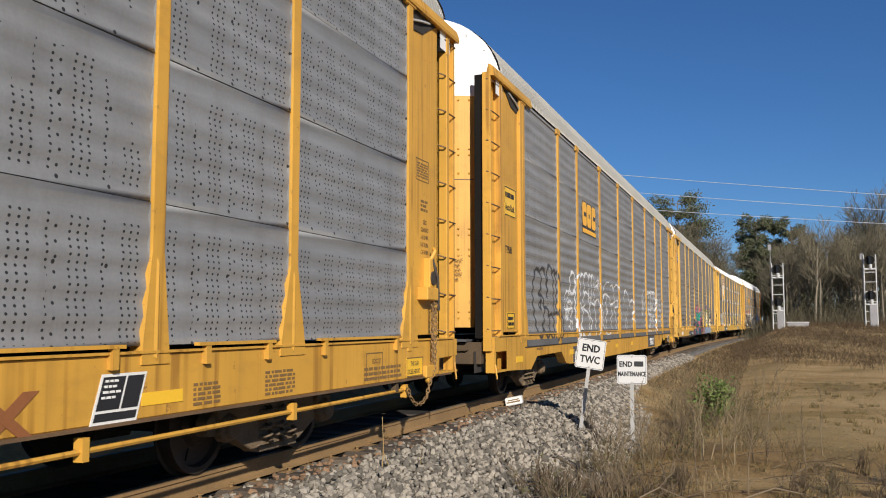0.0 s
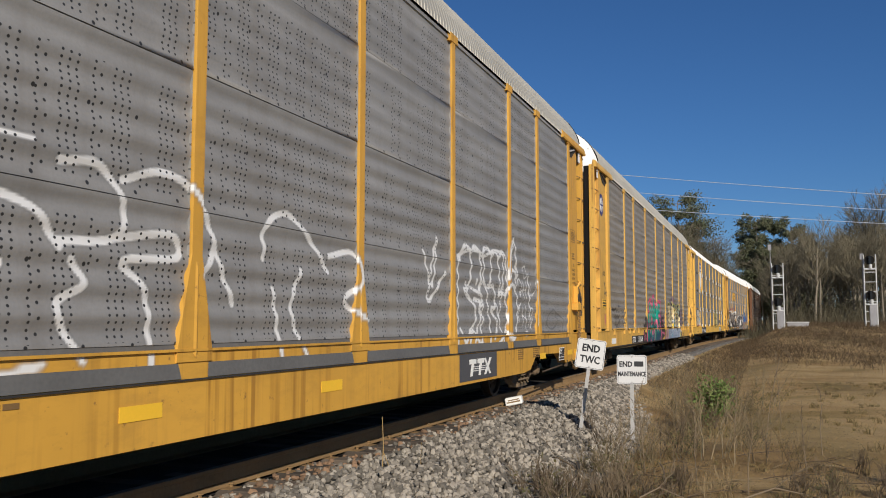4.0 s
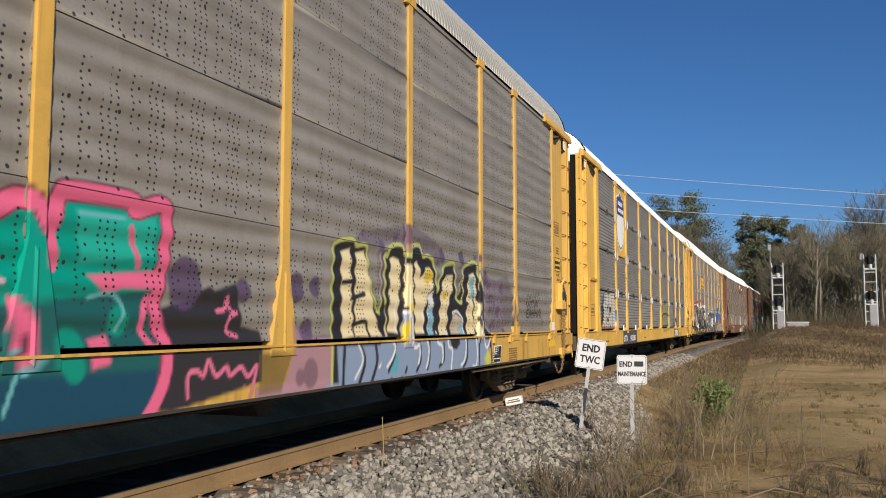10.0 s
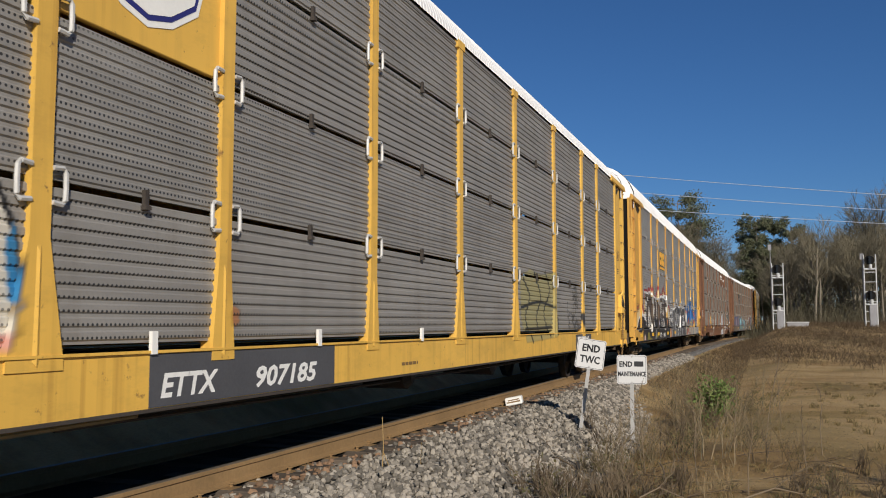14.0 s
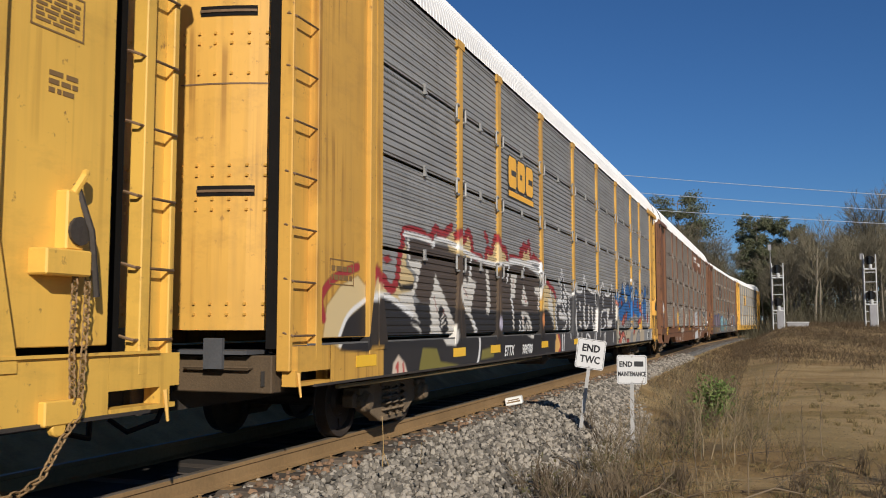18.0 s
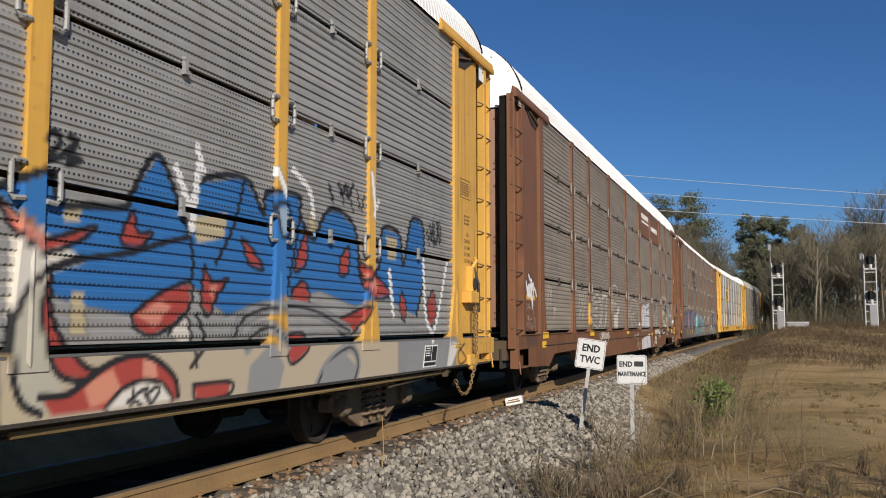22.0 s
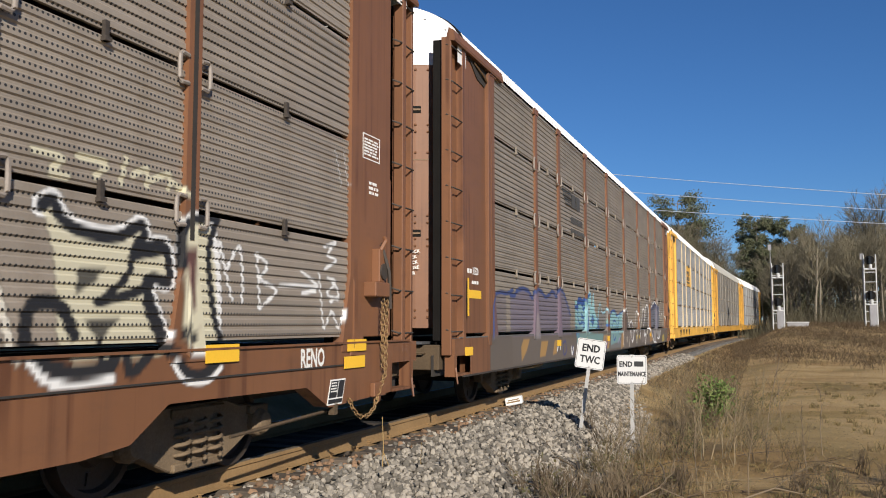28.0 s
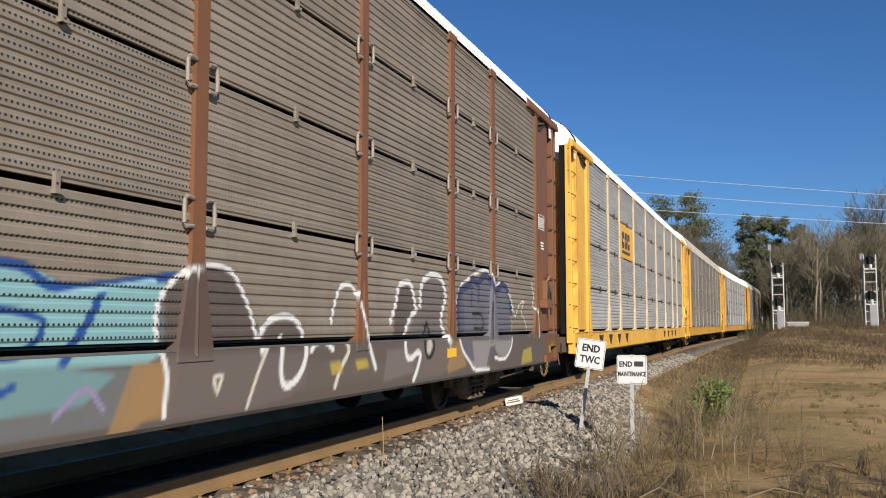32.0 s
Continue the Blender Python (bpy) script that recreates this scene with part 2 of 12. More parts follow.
def ground_z(x, y):
    """Height of the earth beside the line, with an added bank on its far side."""
    x, y = np.asarray(x, float), np.asarray(y, float)
    d = x - np.interp(y, _ty, _tx)
    ad = np.abs(d)
    z = -0.30 - 0.42 * smooth((ad - 1.6) / 1.7) + 0.22 * smooth((d - 3.6) / 2.5)
    # unseen bank added beyond the track to block sky light under the cars
    z = z + 1.9 * smooth((-d - 3.0) / 3.5) * smooth((y + 40) / 20) * smooth((150 - y) / 30)
    z = z + 1.75 * smooth((y - 26) / 62) * smooth((d - 1.7) / 5.0)
    z = z + 0.035 * np.sin(x * 1.7 + 0.6 * y) * np.cos(y * 0.9) * smooth((ad - 3.2) / 1.0)
    z = z + 3.0 * smooth((np.hypot(x, y) - 260) / 700)
    return z


# ---- ground, ballast, rails, sleepers ----
def growing(lo, hi, a, b, step, grow=1.16):
    """Coordinates from lo to hi, close together between a and b."""
    mid = list(np.arange(a, b, step))
    up, d, x = [], step, b
    while x < hi:
        up.append(x)
        d *= grow
        x += d
    dn, d, x = [], step, a - step
    while x > lo:
        dn.append(x)
        d *= grow
        x -= d
    return np.array([lo] + dn[::-1] + mid + up + [hi])


def sheet(name, xs, ys, zf):
    gx, gy = np.meshgrid(xs, ys)
    gz = zf(gx, gy)
    v = np.stack([gx.ravel(), gy.ravel(), gz.ravel()], 1)
    nx, ny = len(xs), len(ys)
    i = (np.arange(ny - 1)[:, None] * nx + np.arange(nx - 1)[None, :]).ravel()
    f = np.stack([i, i + 1, i + 1 + nx, i + nx], 1)
    me = bpy.data.meshes.new(name)
    me.from_pydata(v.tolist(), [], f.tolist())
    me.polygons.foreach_set("use_smooth", [True] * len(me.polygons))
    return me


def field_material():
    m, t, b = nodes_of("dry_winter_turf")
    q = Nt(t)
    co = q.coord()
    big = q.noise(q.stretch(co, (1.0, 0.45, 1.0)), 0.22, 4.0)
    mid = q.noise(q.stretch(co, (0.45, 1.0, 1.0)), 1.0, 5.0, 0.62)
    mown = q.noise(q.stretch(co, (0.16, 0.75, 1.0)), 0.55, 4.0, 0.6)
    fine = q.noise(q.stretch(co, (1.0, 0.4, 1.0)), 26.0, 5.0, 0.7)
    c = q.mix(q.ramp(mid, 0.3, 0.7), rgb(0.25, 0.155, 0.048), rgb(0.36, 0.24, 0.083))
    c = q.mix(q.math('MULTIPLY', q.ramp(mown, 0.40, 0.53), 0.85), c, rgb(0.46, 0.33, 0.14))
    c = q.mix(q.math('MULTIPLY', q.ramp(big, 0.50, 0.64), 0.7), c, rgb(0.115, 0.095, 0.018))
    moss = q.noise(q.stretch(co, (0.4, 0.7, 1.0)), 0.55, 3.0, 0.6)
    c = q.mix(q.math('MULTIPLY', q.ramp(moss, 0.56, 0.68), 0.55), c, rgb(0.17, 0.13, 0.016))
    clod = q.noise(q.stretch(co, (0.7, 1.0, 1.0)), 3.4, 5.0, 0.7)
    c = q.mix(q.math('MULTIPLY', q.ramp(clod, 0.5, 0.72), 0.35), c, rgb(0.105, 0.066, 0.026))
    c = q.mix(q.math('MULTIPLY', q.ramp(fine, 0.42, 0.72), 0.22), c, rgb(0.085, 0.045, 0.02))
    t.links.new(c, b.inputs["Base Color"])
    b.inputs["Roughness"].default_value = 0.95
    t.links.new(q.bump(fine, 0.8, 0.05), b.inputs["Normal"])
    return m


def gravel_material():
    m, t, b = nodes_of("railway_ballast_bed")
    q = Nt(t)
    co = q.coord()
    vo = q.n("ShaderNodeTexVoronoi")
    vo.inputs["Scale"].default_value = 19.0
    t.links.new(co, vo.inputs["Vector"])
    sep = q.n("ShaderNodeSeparateColor")
    t.links.new(vo.outputs["Color"], sep.inputs[0])
    c = q.mix(sep.outputs[0], rgb(0.16, 0.15, 0.13), rgb(0.36, 0.34, 0.30))
    # darker towards each stone's edge: shade of the gaps put into colour
    c = q.mix(q.ramp(vo.outputs["Distance"], 0.35, 0.8), c, rgb(0.075, 0.066, 0.052))
    c = q.mix(q.math('MULTIPLY', q.ramp(q.noise(co, 0.5, 3.0), 0.5, 0.7), 0.4), c, rgb(0.17, 0.12, 0.075))
    t.links.new(c, b.inputs["Base Color"])
    b.inputs["Roughness"].default_value = 0.95
    t.links.new(q.bump(q.math('SUBTRACT', 1.0, vo.outputs["Distance"]), 1.0, 0.04), b.inputs["Normal"])
    return m


M_FIELD, M_GRAVEL = field_material(), gravel_material()
thing("ground", "uneven dry winter grassland with matted straw-coloured turf", "ground", kind="structure",
      mesh=sheet("ground", growing(-1500, 1500, -9, 14, 0.3), growing(-900, 2600, 1, 50, 0.35, 1.12), ground_z), material=M_FIELD)

# ballast bed: a shouldered strip along the line
BED = ((-3.5, -0.74), (-2.9, -0.60), (-1.75, -0.22), (-1.3, -0.20), (-0.75, -0.24), (0, -0.24), (0.75, -0.26), (1.33, -0.26), (1.45, -0.245), (1.75, -0.255), (2.35, -0.40), (2.95, -0.62), (3.5, -0.76))
BS = [float(a) for a in np.concatenate([np.arange(-60, 4, 4), np.arange(4, 40, 0.35), np.arange(40, 330, 3)])]


def strip(name, prof, ss, closed=False):
    """Runs a cross-section of (offset right of the centre, height) along the track."""
    v, f, n = [], [], len(prof)
    for s in ss:
        for o, z in prof:
            if o > 1.76:
                o = 1.76 + (o - 1.76) * (1 - 0.6 * min(max((s - 15) / 12, 0), 1))
            x, y, _ = track_point(s, OFF + o)
            v.append((x, y, z))
    for i in range(len(ss) - 1):
        for k in range(n if closed else n - 1):
            k2 = (k + 1) % n
            f.append((i * n + k, i * n + k2, (i + 1) * n + k2, (i + 1) * n + k))
    me = bpy.data.meshes.new(name)
    me.from_pydata(v, [], f)
    return me


M_GRIME = plain("grimy_brown_steel", (0.085, 0.058, 0.03), 0.8, 0.0, 7, 0.5, 0.4)
M_BRIDGE = plain("blue_grey_painted_steel", (0.075, 0.076, 0.08), 0.6, 0.0, 7, 0.4, 0.2)
M_CHAIN = plain("rusty_chain_iron", (0.24, 0.15, 0.06), 0.7, 0.2, 9, 0.4, 0.3)
M_CLIP = plain("dirty_pressed_steel", (0.25, 0.215, 0.18), 0.6, 0.0, 8, 0.35, 0.2)
M_CREAM = plain("faded_cream_post_paint", (0.52, 0.42, 0.26), 0.6, 0.0, 8, 0.3, 0.15)
M_PIPE = plain("grimy_yellow_pipe", (0.24, 0.165, 0.06), 0.7, 0.0, 8, 0.4, 0.2)
M_SKIRT = plain("dull_grey_skirt_sheet", (0.12, 0.118, 0.112), 0.7, 0.0, 5, 0.3, 0.2)
# ballast colour darkened to carry the shade under the train
M_SHADEBED = plain("oil_stained_ballast", (0.021, 0.017, 0.013), 0.95, 0.0, 9, 0.5, 0.8, 0.03)
thing("ballast_bed", "pale grey crushed-stone ballast bed under the track", "ballast", kind="structure", mesh=strip("ballast_bed", BED, BS), material=M_GRAVEL)
# near-black sheet: under-train shade painted from the near rail past the far one
thing("oily_bed", "dark oil-stained ballast between the rails and beyond", "ballast", kind="structure", mesh=strip("oily_bed", [(-3.45, -0.715), (-2.9, -0.585), (-1.75, -0.205), (-1.15, -0.185), (-0.9, -0.2), (0, -0.205), (0.72, -0.2), (0.80, -0.23)], BS), material=M_SHADEBED)

track = thing("railway_track", "rusty steel rails spiked to dark timber sleepers", "railway track", kind="structure")
RS = [float(a) for a in np.concatenate([np.arange(-60, 40, 2), np.arange(40, 330, 3)])]
for side in (-1, 1):
    c = side * 0.755
    web = [(c - 0.078, -0.19), (c + 0.078, -0.19), (c + 0.078, -0.176), (c + 0.024, -0.152), (c + 0.020, -0.05), (c + 0.037, -0.040), (c + 0.037, -0.006),
           (c + 0.030, -0.001), (c - 0.030, -0.001), (c - 0.037, -0.006), (c - 0.037, -0.040), (c - 0.020, -0.05), (c - 0.024, -0.152), (c - 0.078, -0.176)]
    part("rail", strip("rail", web, RS, True), M_RAIL, track, "brown rusted rail web and foot")
    part("rail_head", strip("rail_head", [(c + 0.036, -0.004), (c + 0.030, 0.0), (c - 0.030, 0.0), (c - 0.036, -0.004)], RS), M_RAILTOP, track, "worn bright running surface")
# splice bar and a white-painted marker block against the near rail
_tie = Mb().box(-1.31, 1.31, -0.115, 0.115, -0.38, -0.194).mesh("sleeper", 0.012)
_plate = Mb().box(-0.18, 0.18, -0.09, 0.09, 0, 0.012).mesh("tie_plate")
_spike = Mb().box(-0.012, 0.012, -0.012, 0.012, 0, 0.035).box(-0.02, 0.026, -0.018, 0.018, 0.03, 0.045).mesh("spike")
_rng = random.Random(4)
for i in range(128):
    s = 2.0 + i * 0.52 + _rng.uniform(-0.03, 0.03)
    x, y, th = track_point(s, OFF + _rng.uniform(-0.05, 0.05))
    sl = part("sleeper", _tie, M_TIE, track, at=pose(x, y, _rng.uniform(-0.015, 0.008), 0, _rng.uniform(-0.5, 0.5), math.degrees(th) + _rng.uniform(-1.2, 1.2)))
    if i < 60:
        part("tie_plate", _plate, M_RAIL, sl, at=pose(0.755, 0, -0.203))
        part("spike", _spike, M_RAIL, sl, at=pose(0.85, 0.05, -0.195))
far = Mb()
for i in range(230):
    s = 68.6 + i * 0.52
    x, y, th = track_point(s)
    far.obox((x, y, -0.27), (math.cos(th), math.sin(th), 0), (-math.sin(th), math.cos(th), 0), (0, 0, 1), 1.31, 0.115, 0.095)
tagged(part("far_sleepers", far, M_TIE, track), kind="stuff")

# ---- spray paint on the cars: shapes in metres along the side and height ----
SPRAY = {}


def covering(n, u0, u1, z0, z1):
    return [a for a in SPRAY.get(n, ()) if a[0] < u1 and a[1] > u0 and a[2] < z1 and a[3] > z0]


def sprayed(me, n, to_uz):
    """Writes the spray paint of car n into the mesh's attributes; to_uz turns its points into (u, z)."""
    co = np.empty(len(me.vertices) * 3)
    me.vertices.foreach_get("co", co)
    u, z = to_uz(co.reshape(-1, 3))
    col, cov = np.zeros((len(u), 3)), np.zeros(len(u))
    for a in SPRAY.get(n, ()):
        pick = (u > a[0] - 0.05) & (u < a[1] + 0.05) & (z > a[2] - 0.05) & (z < a[3] + 0.05)
        if pick.any():
            c, k = a[4](u[pick], z[pick])
            k = np.clip(k, 0, 1)
            col[pick] = col[pick] * (1 - k[:, None]) + c * k[:, None]
            cov[pick] = np.maximum(cov[pick], k)
    ca = me.attributes.new("spray", 'FLOAT_COLOR', 'POINT')
    ca.data.foreach_set("color", np.concatenate([col, np.ones((len(u), 1))], 1).ravel())
    fa = me.attributes.new("spray_cover", 'FLOAT', 'POINT')
    fa.data.foreach_set("value", cov)
    return me


CHALK, BONE, PINK, SMOKE = (0.78, 0.77, 0.74), (0.66, 0.62, 0.52), (0.66, 0.16, 0.26), (0.055, 0.052, 0.05)
TEAL, DEEP_TEAL, NAVY, HOT_PINK, AQUA = (0.02, 0.30, 0.21), (0.018, 0.085, 0.085), (0.012, 0.06, 0.10), (0.72, 0.13, 0.24), (0.16, 0.42, 0.42)
INK, PIECE_BLUE, PIECE_RED, PIECE_BONE = (0.02, 0.02, 0.022), (0.045, 0.16, 0.42), (0.36, 0.06, 0.045), (0.62, 0.58, 0.50)


def curve(uz, per=5):
    """Points along a smooth line through the given pairs."""
    p = np.array(uz, float).reshape(-1, 2)
    if len(p) < 3:
        return p
    q = np.concatenate([p[:1] * 2 - p[1:2], p, p[-1:] * 2 - p[-2:-1]])
    out = []
    for i in range(1, len(q) - 2):
        a, b, c, d = q[i - 1], q[i], q[i + 1], q[i + 2]
        for k in range(per):
            t = k / per
            out.append(0.5 * (2 * b + (c - a) * t + (2 * a - 5 * b + 4 * c - d) * t * t + (3 * b - a - 3 * c + d) * t ** 3))
    return np.array(out + [p[-1]])


def near(u, z, pts):
    best = np.full(len(u), 9.0)
    for (a, b), (c, d) in zip(pts[:-1], pts[1:]):
        du, dz = c - a, d - b
        t = np.clip(((u - a) * du + (z - b) * dz) / (du * du + dz * dz + 1e-9), 0, 1)
        best = np.minimum(best, np.hypot(u - a - t * du, z - b - t * dz))
    return best


def lay(n, pts, pad, make):
    lo, hi = pts.min(0) - pad, pts.max(0) + pad
    SPRAY.setdefault(n, []).append((lo[0], hi[0], lo[1], hi[1], make))


def line(n, col, w, *uz):
    """A sprayed line of width w through pairs of u, z."""
    pts = curve(uz)

    def make(u, z):
        return np.broadcast_to(np.array(col), (len(u), 3)), (w / 2 - near(u, z, pts)) / 0.016 + 0.5
    lay(n, pts, w, make)


def fill(n, col, k, *uz):
    """A sprayed patch with the given corners, its cover k."""
    pts = np.array(uz, float).reshape(-1, 2)
    ring = np.concatenate([pts, pts[:1]])

    def make(u, z):
        inside = np.zeros(len(u), bool)
        for (a, b), (c, d) in zip(ring[:-1], ring[1:]):
            if abs(d - b) > 1e-6:
                inside ^= ((b > z) != (d > z)) & (u < (c - a) * (z - b) / (d - b) + a)
        e = near(u, z, ring)
        return np.broadcast_to(np.array(col), (len(u), 3)), k * np.clip(np.where(inside, e, -e) / 0.03 + 0.5, 0, 1)
    lay(n, pts, 0.05, make)


def dot(n, col, k, u0, z0, r):
    lay(n, np.array([[u0 - r, z0 - r], [u0 + r, z0 + r]]), 0.03, lambda u, z: (np.broadcast_to(np.array(col), (len(u), 3)), k * np.clip((r - np.hypot(u - u0, z - z0)) / 0.03 + 0.5, 0, 1)))



line(1, SMOKE, 0.07, 2.81, 2.35, 2.60, 2.15, 2.52, 1.88, 2.59, 1.57, 2.82, 1.24, 3.05, 1.07, 3.24, 1.16, 3.38, 1.45, 3.37, 1.67, 3.23, 1.85, 2.99, 1.88, 3.15, 2.05, 3.14, 2.23, 2.99, 2.33, 2.81, 2.35)
line(1, SMOKE, 0.07, 3.06, 1.76, 3.16, 1.72, 3.12, 1.62, 3.02, 1.64, 3.03, 1.72, 3.11, 1.78)
line(1, SMOKE, 0.07, 3.06, 2.29, 3.23, 2.38, 3.42, 2.35, 3.53, 2.22, 3.60, 1.99, 3.61, 1.84)
line(1, SMOKE, 0.07, 3.63, 1.84, 3.64, 2.27, 3.70, 2.42, 3.88, 2.47, 4.04, 2.37, 4.15, 2.13, 4.17, 1.55)
line(1, SMOKE, 0.07, 4.07, 2.33, 4.21, 2.40, 4.31, 2.33, 4.41, 2.08, 4.38, 1.64)
line(1, SMOKE, 0.07, 4.35, 2.33, 4.50, 2.33, 4.70, 2.02, 4.79, 1.71, 4.71, 1.57, 4.52, 1.61)
line(1, SMOKE, 0.07, 3.37, 1.64, 3.64, 1.61, 3.80, 1.38, 3.78, 1.15, 3.61, 1.06, 3.42, 1.16, 3.25, 1.34)
line(1, SMOKE, 0.07, 3.80, 1.48, 4.04, 1.51, 4.18, 1.34, 4.19, 1.14, 4.06, 1.03, 3.87, 1.11, 3.79, 1.23)
line(1, SMOKE, 0.07, 4.21, 1.51, 4.45, 1.54, 4.68, 1.39, 4.69, 1.17, 4.51, 1.00, 4.26, 1.05)
line(1, SMOKE, 0.07, 4.72, 1.48, 4.96, 1.48, 5.05, 1.25, 4.93, 1.09, 4.77, 1.03)
line(1, CHALK, 0.055, 5.18, 1.64, 5.19, 1.89, 5.30, 2.00, 5.45, 2.02, 5.53, 1.92, 5.50, 1.74)
line(1, CHALK, 0.055, 5.18, 1.72, 5.26, 1.47, 5.33, 1.39)
line(1, CHALK, 0.055, 5.25, 1.64, 5.36, 1.47, 5.47, 1.43, 5.49, 1.78, 5.54, 1.43)
line(1, CHALK, 0.055, 5.64, 1.88, 5.62, 1.43, 5.74, 1.39)
line(1, CHALK, 0.055, 5.76, 1.84, 5.81, 1.48, 5.93, 1.67, 5.88, 1.80)
line(1, CHALK, 0.055, 5.22, 1.62, 5.97, 1.67)
line(1, CHALK, 0.055, 5.35, 1.86, 5.40, 1.45)
line(1, CHALK, 0.055, 5.74, 1.21, 5.75, 1.34, 5.85, 1.38, 5.94, 1.30, 5.92, 1.19, 5.84, 1.14, 5.76, 1.19)
line(1, CHALK, 0.055, 5.59, 1.26, 5.70, 1.28)
line(1, CHALK, 0.055, 5.52, 1.98, 5.60, 2.03, 5.71, 2.00, 5.64, 1.95, 5.55, 1.96)
line(1, CHALK, 0.055, 5.42, 1.78, 5.68, 1.81, 5.84, 1.76)
line(1, CHALK, 0.085, 5.75, 1.98, 5.72, 2.20, 5.78, 2.37, 5.94, 2.45, 6.11, 2.44, 6.21, 2.31, 6.19, 2.11, 6.04, 1.99, 5.79, 1.97)
line(1, CHALK, 0.15, 6.33, 2.28, 6.25, 2.07, 6.23, 1.78, 6.29, 1.49, 6.44, 1.24, 6.60, 1.07)
line(1, CHALK, 0.15, 6.60, 1.07, 6.72, 1.04, 6.81, 1.17)
line(1, CHALK, 0.15, 6.83, 1.25, 6.91, 1.31, 7.02, 1.19, 7.06, 1.03)
line(1, CHALK, 0.072, 6.37, 2.32, 6.53, 2.43, 6.72, 2.46, 6.83, 2.35, 6.83, 2.12, 6.74, 1.93, 6.59, 1.87)
line(1, CHALK, 0.072, 6.59, 1.87, 6.79, 1.78, 7.00, 1.69, 7.17, 1.72, 7.29, 1.76)
line(1, CHALK, 0.072, 6.88, 2.41, 7.04, 2.47, 7.21, 2.43, 7.27, 2.22, 7.22, 2.00, 7.11, 1.83)
line(1, CHALK, 0.072, 7.26, 2.40, 7.50, 2.51, 7.74, 2.47, 7.81, 2.21, 7.75, 1.92)
line(1, CHALK, 0.072, 7.81, 2.41, 8.00, 2.50, 8.14, 2.42, 8.19, 2.19, 8.11, 1.88)
line(1, CHALK, 0.072, 8.18, 2.45, 8.35, 2.51, 8.49, 2.40, 8.50, 2.15, 8.43, 1.90)
line(1, CHALK, 0.072, 7.00, 1.69, 7.09, 1.56, 6.91, 1.30)
line(1, CHALK, 0.072, 7.22, 2.00, 7.45, 2.07, 7.69, 2.00, 7.85, 1.75, 7.89, 1.41, 7.77, 1.12, 7.49, 1.02, 7.26, 1.02, 7.13, 1.07)
line(1, CHALK, 0.072, 7.75, 1.92, 8.01, 1.94, 7.95, 1.76, 7.89, 1.58, 8.23, 1.35, 7.96, 1.18, 7.86, 1.06, 8.05, 0.97)
line(1, CHALK, 0.072, 7.22, 1.67, 7.58, 1.60, 7.80, 1.49)
line(1, CHALK, 0.072, 8.15, 1.82, 8.51, 1.78, 8.58, 1.84, 8.96, 1.93, 9.21, 1.81, 9.29, 1.48, 9.21, 1.16, 8.85, 0.97, 8.54, 1.01)
line(1, CHALK, 0.072, 8.51, 1.78, 8.63, 1.54, 8.66, 1.23, 8.50, 0.98)
line(1, CHALK, 0.045, 8.62, 2.16, 8.72, 2.33, 8.96, 2.41, 9.12, 2.33, 8.96, 2.19)
line(1, CHALK, 0.045, 8.72, 2.23, 9.20, 2.34, 9.34, 2.20)
line(1, CHALK, 0.045, 8.96, 2.45, 9.04, 2.13)
line(1, CHALK, 0.045, 8.80, 2.14, 9.12, 2.43)
line(1, CHALK, 0.045, 9.73, 2.18, 10.21, 2.40, 10.62, 2.43)
line(1, CHALK, 0.07, 9.61, 1.83, 9.73, 2.01, 10.11, 2.10, 10.62, 2.02, 10.84, 1.80)
line(1, CHALK, 0.07, 9.64, 1.83, 9.73, 1.42, 9.92, 1.14, 10.31, 1.03, 10.73, 1.09)
line(1, CHALK, 0.07, 10.21, 2.00, 10.11, 1.74, 10.41, 1.68, 10.11, 1.53, 10.17, 1.14)
line(1, CHALK, 0.07, 10.84, 2.34, 11.18, 2.36, 11.41, 2.14, 11.34, 1.90, 10.84, 1.84)
line(1, CHALK, 0.07, 10.95, 1.73, 11.06, 1.58, 10.84, 1.43, 11.06, 1.09)
line(1, CHALK, 0.07, 11.41, 2.30, 11.79, 2.41, 12.18, 2.32, 12.45, 1.95, 12.31, 1.69)
line(1, CHALK, 0.07, 11.34, 1.90, 11.91, 1.97, 11.99, 1.81, 11.41, 1.75, 11.65, 1.55, 11.72, 1.03)
line(1, CHALK, 0.07, 12.45, 1.95, 12.59, 1.70, 12.73, 1.49)
line(1, CHALK, 0.07, 13.18, 1.89, 13.19, 2.16, 13.57, 2.32, 14.00, 2.11, 14.35, 1.84)
line(1, CHALK, 0.07, 13.82, 1.82, 13.65, 1.45, 13.97, 0.98)
line(1, CHALK, 0.07, 13.33, 1.63, 13.48, 1.04)
line(1, CHALK, 0.07, 14.35, 1.99, 14.91, 2.06, 15.09, 1.76, 14.70, 1.56, 15.28, 1.36)
dot(1, (0.55, 0.12, 0.03), 0.8, 6.51, 1.31, 0.09)

line(1, CHALK, 0.068, 16.90, 2.24, 17.20, 1.81, 17.37, 2.45, 17.04, 1.62, 17.69, 2.01)
line(1, CHALK, 0.068, 18.21, 2.22, 18.18, 1.07)
line(1, CHALK, 0.068, 18.22, 2.27, 18.77, 2.40, 19.37, 2.34, 19.35, 1.98)
line(1, CHALK, 0.068, 19.37, 2.34, 20.01, 2.48, 20.45, 2.35, 20.19, 1.47)
line(1, CHALK, 0.068, 18.76, 1.85, 19.34, 1.67, 18.92, 1.06)
line(1, CHALK, 0.068, 19.98, 1.68, 20.40, 1.04)
line(1, CHALK, 0.068, 21.19, 2.61, 21.16, 1.93)
line(1, CHALK, 0.068, 21.95, 2.19, 22.17, 1.25)

